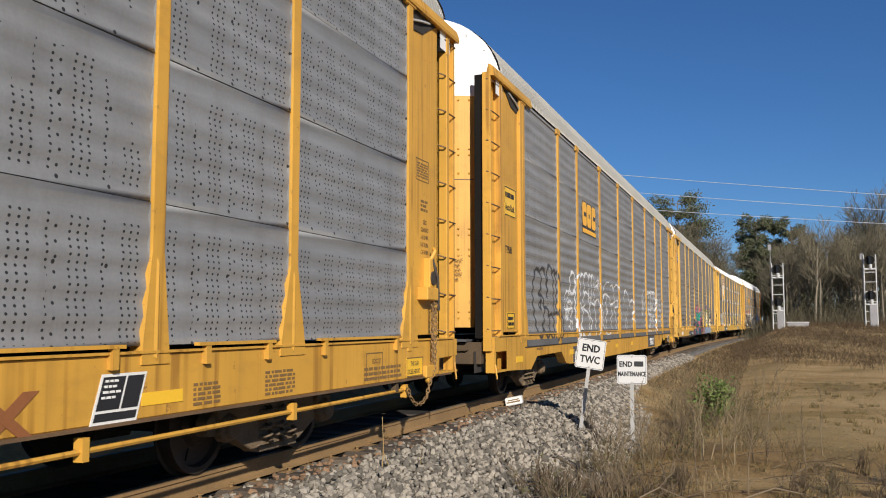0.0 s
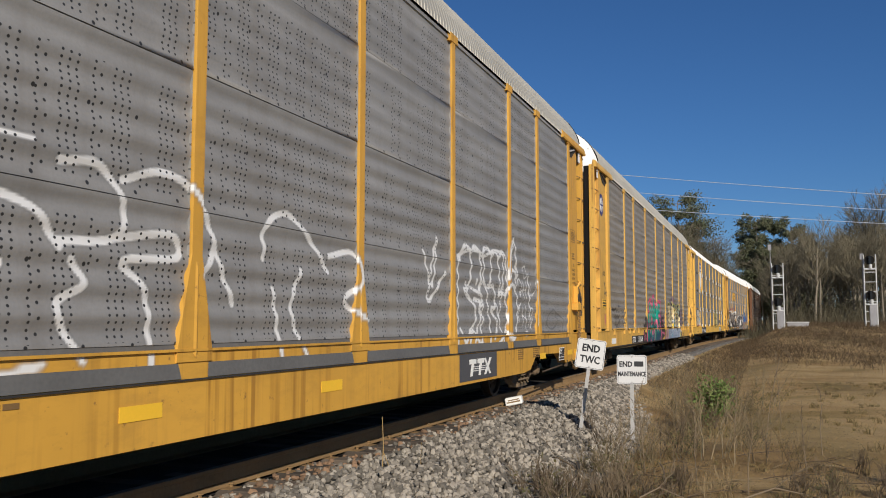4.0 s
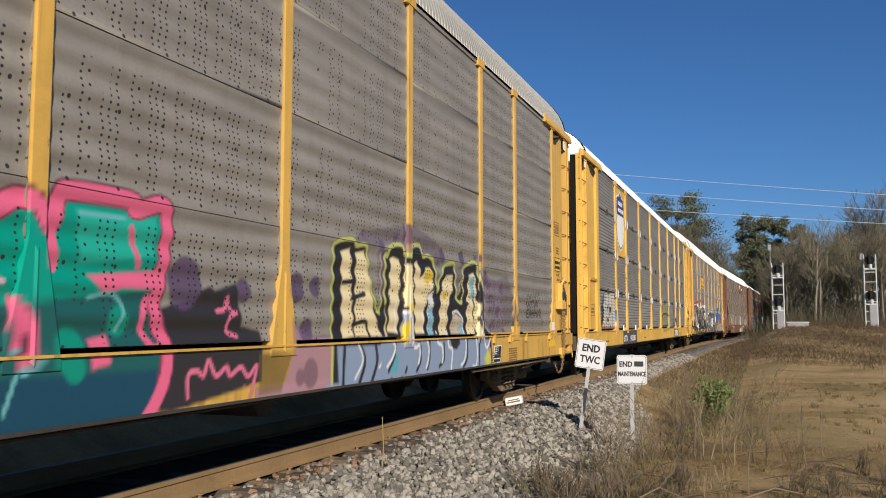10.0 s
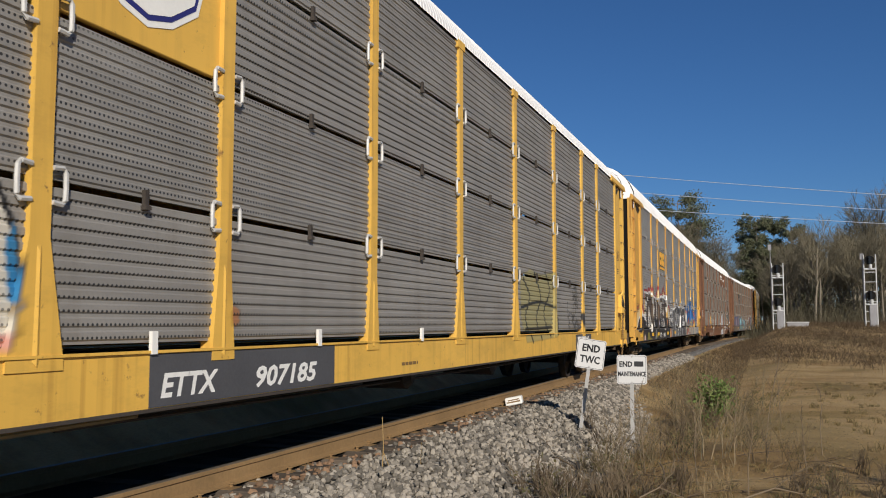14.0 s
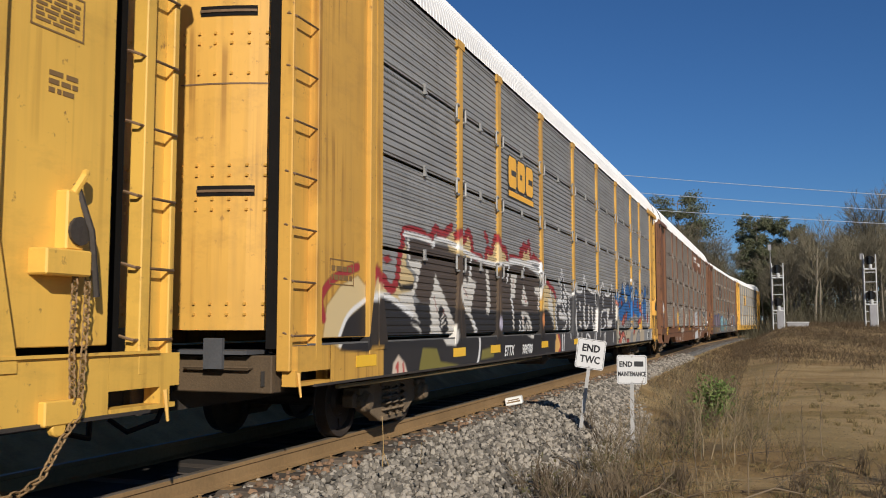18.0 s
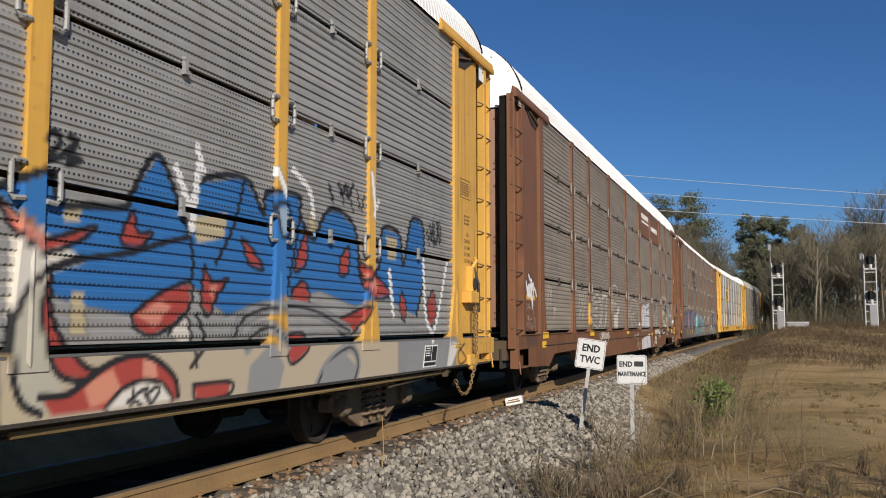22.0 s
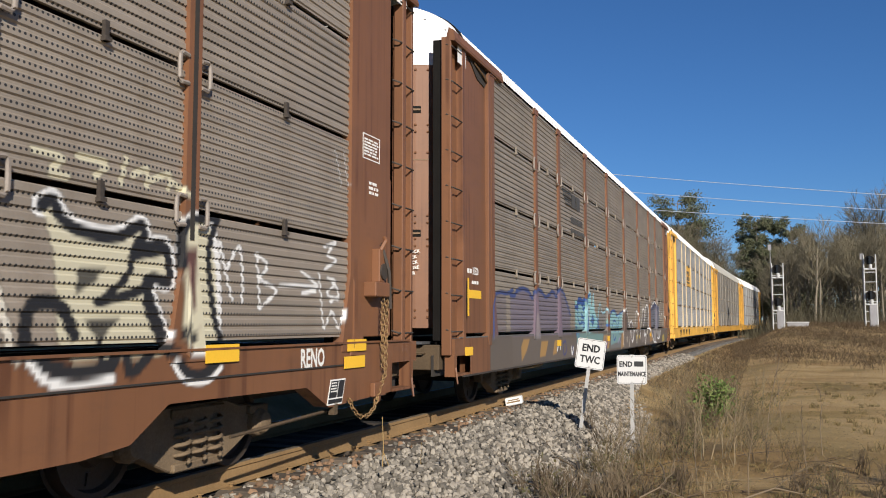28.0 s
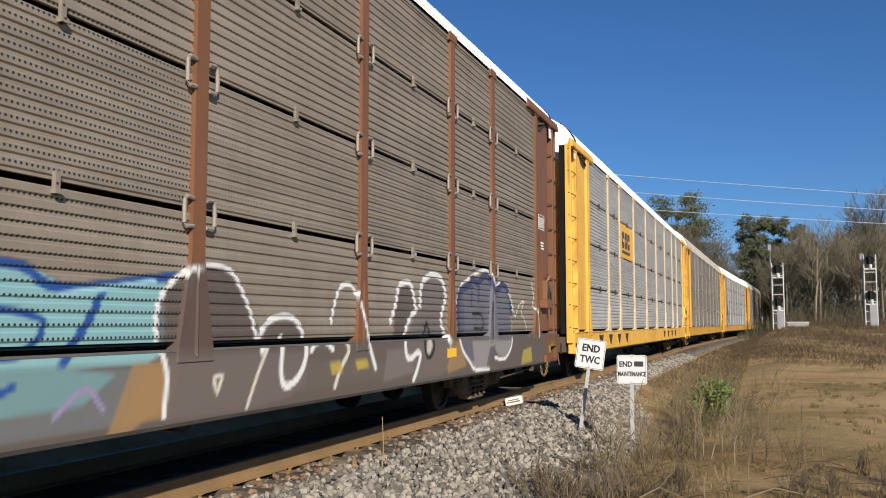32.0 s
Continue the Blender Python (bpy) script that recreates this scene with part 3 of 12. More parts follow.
line(1, CHALK, 0.081, 18.28, 2.23, 18.39, 2.38, 18.56, 2.45, 18.72, 2.39, 18.79, 2.28, 18.76, 2.03, 18.61, 1.83, 18.46, 1.80, 18.87, 1.62, 19.00, 1.45, 18.80, 1.21, 18.69, 1.07)
line(1, CHALK, 0.081, 18.77, 2.36, 18.95, 2.46, 19.16, 2.40, 19.25, 2.24, 19.23, 2.01, 19.11, 1.78)
line(1, CHALK, 0.081, 19.25, 2.32, 19.44, 2.47, 19.68, 2.47, 19.78, 2.32, 19.73, 2.03, 19.58, 1.89, 19.89, 1.90, 19.93, 1.59, 19.72, 1.56, 20.08, 1.32, 19.89, 1.10)
line(1, CHALK, 0.081, 19.76, 2.36, 19.94, 2.47, 20.11, 2.39, 20.19, 2.21, 20.22, 1.86, 20.10, 1.77)
line(1, CHALK, 0.081, 20.17, 2.38, 20.37, 2.49, 20.56, 2.39, 20.62, 1.98)
line(1, CHALK, 0.081, 19.11, 1.78, 19.32, 1.95, 19.52, 1.85, 19.58, 1.54, 19.70, 1.30, 19.67, 1.07)
line(1, CHALK, 0.081, 18.92, 1.69, 19.30, 1.64, 19.12, 1.56, 19.34, 1.42, 19.24, 1.27, 19.25, 1.05)
line(1, CHALK, 0.081, 20.14, 1.81, 20.47, 1.79, 20.61, 1.48, 20.53, 1.17)
line(1, CHALK, 0.081, 20.51, 1.79, 20.82, 1.98, 21.14, 1.90, 21.27, 1.59, 21.20, 1.25, 20.94, 1.06, 20.53, 1.21)
line(1, CHALK, 0.081, 18.33, 1.25, 18.50, 1.07, 18.80, 1.24, 19.14, 1.05, 19.59, 0.99, 20.10, 1.01, 20.53, 1.21)
line(1, CHALK, 0.081, 20.70, 2.08, 20.80, 2.61, 20.90, 2.39, 21.08, 2.76, 21.27, 2.14, 20.99, 2.23, 20.74, 2.08)
line(1, CHALK, 0.081, 19.03, 1.97, 19.03, 1.92)
line(1, CHALK, 0.081, 20.39, 1.96, 20.43, 1.90)
line(1, CHALK, 0.081, 18.54, 1.91, 18.56, 1.89)
fill(1, CHALK, 1, 20.53, 1.21, 21.11, 1.15, 20.94, 1.04, 20.69, 1.05)
line(1, CHALK, 0.041, 21.63, 2.22, 21.68, 2.32, 21.82, 2.32, 21.85, 2.19, 21.73, 2.12, 21.64, 2.20)
line(1, CHALK, 0.041, 21.27, 1.99, 21.37, 2.10, 21.52, 2.01, 21.42, 1.80, 21.57, 1.91)
line(1, CHALK, 0.041, 21.62, 2.07, 21.68, 1.76)
line(1, CHALK, 0.041, 21.83, 2.08, 21.83, 1.77)
line(1, CHALK, 0.041, 21.62, 1.91, 21.84, 1.93)
line(1, CHALK, 0.041, 21.99, 2.10, 22.11, 1.78)
line(1, CHALK, 0.041, 22.16, 2.06, 22.17, 1.84, 22.47, 1.91, 22.61, 2.09, 22.58, 1.29)
line(1, CHALK, 0.041, 21.38, 1.65, 21.34, 1.35)
line(1, CHALK, 0.041, 21.28, 1.59, 21.53, 1.68)
line(1, CHALK, 0.041, 21.58, 1.60, 21.64, 1.30)
line(1, CHALK, 0.041, 21.78, 1.66, 21.85, 1.24)
line(1, CHALK, 0.041, 21.63, 1.48, 21.84, 1.40)
line(1, CHALK, 0.041, 22.00, 1.64, 22.01, 1.29)
line(1, CHALK, 0.041, 22.06, 1.62, 22.29, 1.57, 22.18, 1.29)
line(1, CHALK, 0.041, 21.69, 1.17, 21.90, 1.19, 21.88, 1.13, 21.71, 1.11)
line(1, (0.14, 0.13, 0.12), 0.02, 23.28, 1.35, 23.89, 1.61, 24.23, 1.35, 23.74, 1.22, 23.28, 1.35)
line(1, (0.14, 0.13, 0.12), 0.02, 24.06, 1.55, 24.78, 1.42, 24.68, 1.14)


line(2, (0.05, 0.045, 0.04), 0.075, 2.37, 1.72, 2.52, 1.70, 2.73, 1.71, 2.92, 1.75)
line(2, (0.05, 0.045, 0.04), 0.05, 3.29, 1.81, 3.52, 1.82)
line(2, (0.05, 0.045, 0.04), 0.05, 3.38, 1.88, 3.42, 1.82)
line(2, (0.05, 0.045, 0.04), 0.05, 3.42, 1.64, 3.56, 1.67)
line(2, (0.05, 0.045, 0.04), 0.04, 2.70, 1.70, 2.71, 1.62)
line(2, (0.05, 0.045, 0.04), 0.04, 3.03, 1.62, 3.04, 1.70, 3.10, 1.68, 3.04, 1.64)
line(2, (0.05, 0.045, 0.04), 0.04, 3.26, 1.71, 3.27, 1.63)
line(2, (0.05, 0.045, 0.04), 0.04, 2.72, 1.57, 2.74, 1.45)
line(2, (0.05, 0.045, 0.04), 0.04, 2.78, 1.56, 2.84, 1.48)
line(2, (0.05, 0.045, 0.04), 0.04, 2.83, 1.56, 2.88, 1.46)
line(2, (0.05, 0.045, 0.04), 0.04, 2.93, 1.54, 2.95, 1.46, 3.05, 1.56, 3.08, 1.46)
line(2, (0.05, 0.045, 0.04), 0.04, 3.13, 1.56, 3.14, 1.46)
line(2, (0.05, 0.045, 0.04), 0.04, 3.05, 1.52, 3.20, 1.54)
line(2, (0.05, 0.045, 0.04), 0.04, 3.23, 1.55, 3.27, 1.47, 3.36, 1.53, 3.32, 1.45)
line(2, (0.05, 0.045, 0.04), 0.04, 3.40, 1.53, 3.53, 1.51)
line(2, (0.05, 0.045, 0.04), 0.04, 3.49, 1.57, 3.46, 1.47)
line(2, (0.05, 0.045, 0.04), 0.035, 2.77, 1.40, 2.76, 1.27)
line(2, (0.05, 0.045, 0.04), 0.035, 2.84, 1.40, 2.85, 1.29, 3.27, 1.30, 3.34, 1.26)
line(2, (0.05, 0.045, 0.04), 0.035, 2.97, 1.40, 2.98, 1.30)
line(2, (0.05, 0.045, 0.04), 0.035, 2.92, 1.23, 3.09, 1.24, 3.34, 1.21)
line(2, (0.05, 0.045, 0.04), 0.035, 3.26, 1.42, 3.24, 1.30)
line(2, (0.05, 0.045, 0.04), 0.035, 3.30, 1.38, 3.37, 1.34, 3.47, 1.41)
line(2, (0.05, 0.045, 0.04), 0.035, 3.48, 1.20, 3.48, 1.39, 3.55, 1.42, 3.61, 1.22)
line(2, (0.05, 0.045, 0.04), 0.035, 3.64, 1.45, 3.67, 1.45)
line(2, (0.05, 0.045, 0.04), 0.03, 3.93, 1.63, 3.96, 1.69, 4.04, 1.71, 4.08, 1.64, 4.13, 1.60)
line(2, (0.05, 0.045, 0.04), 0.03, 4.11, 1.64, 4.21, 1.67, 4.29, 1.72, 4.33, 1.63)
line(2, (0.05, 0.045, 0.04), 0.03, 3.93, 1.52, 4.13, 1.55, 4.21, 1.53)
line(2, (0.05, 0.045, 0.04), 0.03, 4.01, 1.52, 4.05, 1.46)
line(2, (0.05, 0.045, 0.04), 0.03, 4.17, 1.46, 4.29, 1.53, 4.34, 1.44)
line(2, (0.05, 0.045, 0.04), 0.03, 3.96, 1.41, 4.09, 1.39)
line(2, (0.05, 0.045, 0.04), 0.03, 4.05, 1.39, 4.04, 1.26)
line(2, (0.05, 0.045, 0.04), 0.03, 4.18, 1.31, 4.34, 1.35, 4.49, 1.34)
line(2, (0.05, 0.045, 0.04), 0.03, 4.26, 1.28, 4.43, 1.25, 4.52, 1.23)
line(2, (0.05, 0.045, 0.04), 0.022, 4.46, 1.77, 4.56, 1.49, 4.65, 1.39, 4.54, 1.43, 4.43, 1.44)
line(2, (0.05, 0.045, 0.04), 0.022, 4.42, 1.68, 4.45, 1.44)
fill(2, (0.60, 0.48, 0.34), 1, 4.45, 1.25, 4.64, 1.26, 4.66, 1.15, 4.46, 1.15)
fill(2, (0.60, 0.48, 0.34), 1, 6.36, 1.22, 6.59, 1.23, 6.62, 1.13, 6.37, 1.13)
dot(2, (0.55, 0.10, 0.03), 1, 6.48, 1.39, 0.075)

line(2, (0.14, 0.10, 0.07), 0.04, 1.70, 1.75, 1.77, 1.65, 1.73, 1.55, 1.81, 1.41)
line(2, (0.10, 0.085, 0.06), 0.05, 1.26, 2.40, 1.43, 2.26)
line(2, (0.10, 0.085, 0.06), 0.05, 1.36, 2.38, 1.36, 1.96)
line(2, (0.10, 0.085, 0.06), 0.05, 1.28, 2.11, 1.66, 2.16)
line(2, (0.10, 0.085, 0.06), 0.05, 1.48, 2.10, 1.64, 2.06)
fill(2, (0.62, 0.17, 0.20), 0.8, 1.26, 1.59, 1.42, 1.57, 1.46, 1.37, 1.36, 1.28, 1.28, 1.29)

fill(2, (0.40, 0.22, 0.30), 0.85, 14.6, 0.58, 15.9, 0.58, 15.9, 0.8, 14.6, 0.8)
fill(2, (0.25, 0.31, 0.42), 1, 15.85, 0.58, 20.6, 0.58, 20.6, 0.8, 15.85, 0.8)
fill(2, (0.035, 0.028, 0.026), 1, 8.58, 1.18, 8.64, 1.32, 8.93, 1.30, 9.00, 1.54, 9.20, 1.57, 9.37, 1.39, 9.30, 0.80, 9.07, 0.66, 8.37, 0.70, 8.36, 1.02)
fill(2, (0.03, 0.026, 0.03), 1, 13.30, 1.42, 14.34, 1.66, 14.52, 0.82, 13.50, 0.70, 12.94, 0.75)
fill(2, TEAL, 1, 9.32, 0.70, 9.32, 1.06, 9.39, 1.39, 9.49, 1.60, 9.71, 1.72, 9.96, 1.75, 9.99, 1.92, 9.95, 2.04, 10.07, 2.11, 10.52, 2.19, 10.55, 2.02, 11.04, 2.06, 11.13, 2.28, 11.29, 2.34, 11.57, 2.25, 11.81, 1.95, 12.05, 2.06, 12.20, 2.04, 12.31, 1.92, 12.39, 2.10, 12.47, 2.16, 13.04, 2.17, 13.10, 2.11, 13.41, 2.17, 13.40, 1.80, 13.31, 1.42, 13.44, 1.16, 13.40, 0.90, 13.16, 0.62, 12.84, 0.55)
fill(2, DEEP_TEAL, 0.92, 9.37, 1.22, 9.58, 1.39, 10.06, 1.34, 10.68, 1.43, 11.59, 1.40, 13.32, 1.57, 13.41, 0.90, 13.16, 0.61, 9.32, 0.69, 9.32, 1.06)
fill(2, NAVY, 1, 9.32, 1.03, 13.44, 1.01, 13.07, 0.57, 9.32, 0.68)
fill(2, (0.05, 0.42, 0.30), 0.8, 10.03, 1.99, 10.47, 2.07, 10.54, 1.58, 10.21, 1.48)
fill(2, (0.05, 0.42, 0.30), 0.8, 10.65, 1.93, 11.03, 1.97, 11.11, 1.63, 10.72, 1.56)
fill(2, (0.05, 0.42, 0.30), 0.8, 11.24, 2.21, 11.52, 2.15, 11.75, 1.84, 11.59, 1.56, 11.26, 1.61)
fill(2, (0.05, 0.42, 0.30), 0.8, 12.53, 2.06, 13.32, 2.08, 13.29, 1.80, 12.58, 1.71)
line(2, (0.20, 0.035, 0.07), 0.15, 9.32, 0.70, 9.32, 1.06, 9.39, 1.39, 9.49, 1.60, 9.71, 1.72, 9.96, 1.75, 9.99, 1.92, 9.95, 2.04, 10.07, 2.11, 10.52, 2.19, 10.55, 2.02, 11.04, 2.06, 11.13, 2.28, 11.29, 2.34, 11.57, 2.25, 11.81, 1.95, 12.05, 2.06, 12.20, 2.04, 12.31, 1.92, 12.39, 2.10, 12.47, 2.16, 13.04, 2.17, 13.10, 2.11, 13.41, 2.17, 13.40, 1.80, 13.31, 1.42, 13.44, 1.16, 13.40, 0.90)
line(2, HOT_PINK, 0.115, 9.32, 0.70, 9.32, 1.06, 9.39, 1.39, 9.49, 1.60, 9.71, 1.72, 9.96, 1.75, 9.99, 1.92, 9.95, 2.04, 10.07, 2.11, 10.52, 2.19, 10.55, 2.02, 11.04, 2.06, 11.13, 2.28, 11.29, 2.34, 11.57, 2.25, 11.81, 1.95, 12.05, 2.06, 12.20, 2.04, 12.31, 1.92, 12.39, 2.10, 12.47, 2.16, 13.04, 2.17, 13.10, 2.11, 13.41, 2.17, 13.40, 1.80, 13.31, 1.42, 13.44, 1.16, 13.40, 0.90, 13.16, 0.62, 12.84, 0.55)
fill(2, HOT_PINK, 1, 9.96, 2.01, 10.07, 1.93, 10.18, 1.57, 10.26, 1.39, 10.21, 1.05, 10.12, 1.00, 10.07, 1.03, 10.11, 1.39, 10.04, 1.75)
fill(2, (0.14, 0.03, 0.05), 1, 10.14, 1.55, 10.22, 1.37, 10.21, 1.14, 10.15, 1.07, 10.13, 1.34)
line(2, HOT_PINK, 0.1, 10.53, 2.16, 10.57, 1.82, 10.64, 1.49)
fill(2, HOT_PINK, 1, 10.59, 1.51, 11.02, 1.54, 10.99, 1.32, 10.62, 1.25)
fill(2, (0.14, 0.03, 0.05), 1, 10.68, 1.45, 10.91, 1.46, 10.89, 1.35, 10.68, 1.33)
line(2, HOT_PINK, 0.09, 11.05, 2.06, 11.11, 1.88, 11.14, 1.71)
fill(2, HOT_PINK, 1, 11.44, 1.35, 11.77, 1.49, 11.80, 1.25, 11.62, 1.29)
fill(2, HOT_PINK, 1, 12.03, 1.50, 12.19, 1.40, 12.26, 1.15, 12.14, 1.06, 12.03, 1.19)
fill(2, (0.14, 0.03, 0.05), 1, 12.10, 1.35, 12.16, 1.24, 12.14, 1.13, 12.08, 1.24)
line(2, HOT_PINK, 0.1, 12.39, 2.08, 12.33, 1.87, 12.35, 1.69)
fill(2, HOT_PINK, 1, 12.65, 1.64, 13.35, 1.71, 13.34, 1.57, 12.98, 1.57, 12.81, 1.52)
fill(2, HOT_PINK, 1, 12.66, 1.23, 12.84, 1.26, 12.87, 1.07, 12.70, 1.04)
line(2, HOT_PINK, 0.05, 13.04, 1.98, 13.13, 1.73)
line(2, HOT_PINK, 0.06, 13.23, 1.51, 13.17, 1.32, 13.30, 1.16, 13.43, 1.22)
fill(2, HOT_PINK, 1, 10.64, 1.01, 10.75, 1.09, 10.88, 1.10, 11.00, 1.04, 10.98, 0.96, 10.85, 0.91, 10.70, 0.93)
fill(2, (0.14, 0.03, 0.05), 1, 10.77, 1.03, 10.86, 1.02, 10.86, 0.97, 10.77, 0.98)
fill(2, HOT_PINK, 1, 11.21, 1.16, 11.46, 1.13, 11.52, 0.92, 11.44, 0.72, 11.10, 0.63, 11.33, 0.78, 11.38, 0.93, 11.30, 1.04)
fill(2, HOT_PINK, 1, 10.19, 0.67, 10.35, 0.84, 10.39, 0.68)
fill(2, HOT_PINK, 1, 11.72, 0.61, 11.77, 0.70, 11.82, 0.62)
fill(2, HOT_PINK, 1, 10.93, 0.63, 11.09, 0.74, 11.07, 0.64)
dot(2, (0.02, 0.26, 0.17), 1, 9.54, 1.01, 0.14)
dot(2, (0.02, 0.26, 0.17), 1, 9.72, 1.07, 0.05)
dot(2, (0.02, 0.26, 0.17), 1, 9.70, 0.87, 0.10)
dot(2, (0.02, 0.26, 0.17), 1, 10.40, 1.02, 0.12)
dot(2, (0.02, 0.26, 0.17), 1, 10.49, 1.24, 0.10)
dot(2, (0.02, 0.26, 0.17), 1, 10.35, 0.95, 0.07)
dot(2, (0.02, 0.26, 0.17), 1, 11.63, 0.95, 0.16)
dot(2, (0.02, 0.26, 0.17), 1, 11.52, 0.79, 0.09)
dot(2, (0.02, 0.26, 0.17), 1, 12.49, 1.17, 0.14)
dot(2, (0.02, 0.26, 0.17), 1, 12.94, 1.35, 0.10)
dot(2, (0.02, 0.26, 0.17), 1, 12.55, 1.05, 0.09)
line(2, AQUA, 0.03, 10.02, 1.39, 10.05, 1.17, 10.11, 0.98, 10.22, 1.03)
line(2, AQUA, 0.03, 10.62, 1.20, 10.76, 1.25, 10.94, 1.21, 11.03, 1.12)
line(2, AQUA, 0.03, 10.62, 1.08, 10.66, 0.92, 10.85, 0.85, 11.02, 0.97)
line(2, AQUA, 0.03, 10.74, 0.86, 10.71, 0.70)
line(2, AQUA, 0.03, 10.79, 0.85, 10.76, 0.77)
line(2, AQUA, 0.03, 11.25, 1.09, 11.29, 0.93, 11.33, 0.78)
line(2, AQUA, 0.03, 12.07, 1.18, 12.14, 1.04, 12.26, 1.11)
line(2, AQUA, 0.03, 12.09, 1.03, 12.01, 0.82)
line(2, AQUA, 0.03, 12.67, 1.50, 12.87, 1.53, 12.99, 1.44, 12.93, 1.29)
line(2, AQUA, 0.03, 9.57, 1.64, 9.71, 1.67, 9.89, 1.66, 10.03, 1.57)
line(2, AQUA, 0.03, 12.57, 2.03, 12.98, 2.04)
line(2, AQUA, 0.03, 11.30, 2.19, 11.57, 2.05)
line(2, (0.70, 0.45, 0.55), 0.035, 11.72, 1.70, 11.86, 1.65, 11.81, 1.73, 11.91, 1.60, 11.98, 1.57)
line(2, (0.70, 0.45, 0.55), 0.035, 9.47, 1.27, 9.55, 1.34, 9.54, 1.18)
line(2, (0.70, 0.45, 0.55), 0.035, 9.55, 1.43, 9.69, 1.45, 9.60, 1.39)
line(2, PINK, 0.03, 8.36, 0.82, 8.46, 0.94, 8.36, 0.98, 8.55, 1.05)
line(2, PINK, 0.03, 8.53, 0.77, 8.59, 0.89, 8.69, 0.90, 8.66, 0.80)
line(2, PINK, 0.03, 8.77, 0.79, 8.80, 0.92, 8.95, 0.93, 8.91, 0.80, 9.06, 0.81)
line(2, PINK, 0.03, 8.39, 1.02, 8.55, 0.97)
line(2, (0.5, 0.2, 0.28), 0.03, 13.59, 0.85, 13.80, 0.99, 14.01, 0.84, 14.22, 0.98, 14.45, 0.82)


fill(2, (0.03, 0.027, 0.027), 1, 13.50, 1.50, 13.66, 1.44, 13.83, 1.58, 13.96, 1.62, 14.08, 1.55, 14.16, 1.34, 14.42, 1.31, 14.70, 1.27, 14.72, 0.84, 13.54, 0.79)
fill(2, (0.40, 0.22, 0.30), 0.85, 15.19, 1.39, 15.48, 1.22, 15.99, 1.21, 15.98, 0.74, 15.02, 0.72, 15.21, 1.05)
fill(2, (0.10, 0.075, 0.02), 0.7, 14.65, 1.08, 15.21, 1.05, 15.02, 0.74, 14.66, 0.73)
dot(2, (0.10, 0.055, 0.13), 0.85, 15.29, 1.66, 0.14)
dot(2, (0.10, 0.055, 0.13), 0.85, 15.65, 1.68, 0.1)
dot(2, (0.10, 0.055, 0.13), 0.85, 15.49, 1.26, 0.12)
dot(2, (0.10, 0.055, 0.13), 0.85, 15.55, 0.87, 0.14)
dot(2, (0.10, 0.055, 0.13), 0.85, 15.35, 0.84, 0.08)
dot(2, (0.10, 0.055, 0.13), 0.85, 13.65, 1.63, 0.2)
dot(2, (0.10, 0.055, 0.13), 0.85, 14.43, 1.60, 0.1)
dot(2, (0.10, 0.055, 0.13), 0.85, 17.64, 2.39, 0.06)
dot(2, (0.10, 0.055, 0.13), 0.85, 19.07, 2.20, 0.06)
dot(2, (0.10, 0.055, 0.13), 0.85, 16.74, 2.27, 0.07)
dot(2, (0.10, 0.055, 0.13), 0.85, 19.95, 2.27, 0.07)
fill(2, (0.22, 0.15, 0.22), 0.5, 16.09, 2.05, 16.74, 2.32, 18.16, 2.54, 19.07, 2.33, 19.07, 2.06, 17.64, 2.20, 16.55, 2.12)
fill(2, (0.22, 0.15, 0.22), 0.5, 20.77, 1.88, 22.24, 2.11, 22.80, 1.44, 21.22, 1.12)
line(2, PINK, 0.04, 13.69, 0.79, 13.69, 0.95, 13.79, 0.98, 13.88, 0.94, 13.94, 1.05, 14.04, 0.93, 14.18, 0.99, 14.23, 0.92, 14.38, 0.98, 14.49, 0.90, 14.62, 0.98, 14.53, 0.73)
line(2, PINK, 0.04, 14.06, 1.43, 14.18, 1.45, 14.20, 1.54, 14.26, 1.43, 14.33, 1.42, 14.23, 1.38, 14.21, 1.27, 14.34, 1.23)
fill(2, (0.02, 0.018, 0.02), 1, 15.98, 0.75, 16.01, 1.95, 16.09, 2.15, 16.45, 2.21, 16.54, 2.15, 16.79, 2.16, 16.85, 1.86, 17.13, 1.45, 17.17, 2.10, 17.28, 2.19, 17.64, 2.20, 17.71, 2.09, 18.16, 2.21, 18.31, 2.10, 18.75, 2.14, 18.91, 1.93, 18.92, 1.41, 19.07, 1.93, 19.41, 2.12, 19.58, 2.03, 19.68, 1.69, 20.05, 2.06, 20.66, 2.16, 21.00, 1.73, 20.88, 1.43, 21.18, 1.12, 20.77, 0.65, 16.99, 0.67)
line(2, (0.50, 0.50, 0.12), 0.05, 15.98, 0.75, 16.01, 1.95, 16.09, 2.15, 16.45, 2.21, 16.54, 2.15, 16.79, 2.16, 16.85, 1.86, 17.13, 1.45, 17.17, 2.10, 17.28, 2.19, 17.64, 2.20, 17.71, 2.09, 18.16, 2.21, 18.31, 2.10, 18.75, 2.14, 18.91, 1.93, 18.92, 1.41, 19.07, 1.93, 19.41, 2.12, 19.58, 2.03, 19.68, 1.69, 20.05, 2.06, 20.66, 2.16, 21.00, 1.73, 20.88, 1.43, 21.18, 1.12, 20.77, 0.65)
fill(2, (0.80, 0.66, 0.36), 1, 16.19, 2.06, 16.40, 2.11, 16.48, 1.20, 16.22, 1.18)
fill(2, (0.80, 0.66, 0.36), 1, 16.53, 2.07, 16.74, 2.11, 17.02, 1.40, 17.19, 1.19, 16.52, 1.20)
fill(2, (0.80, 0.66, 0.36), 1, 17.31, 2.06, 17.62, 2.08, 17.64, 1.18, 17.28, 1.19)
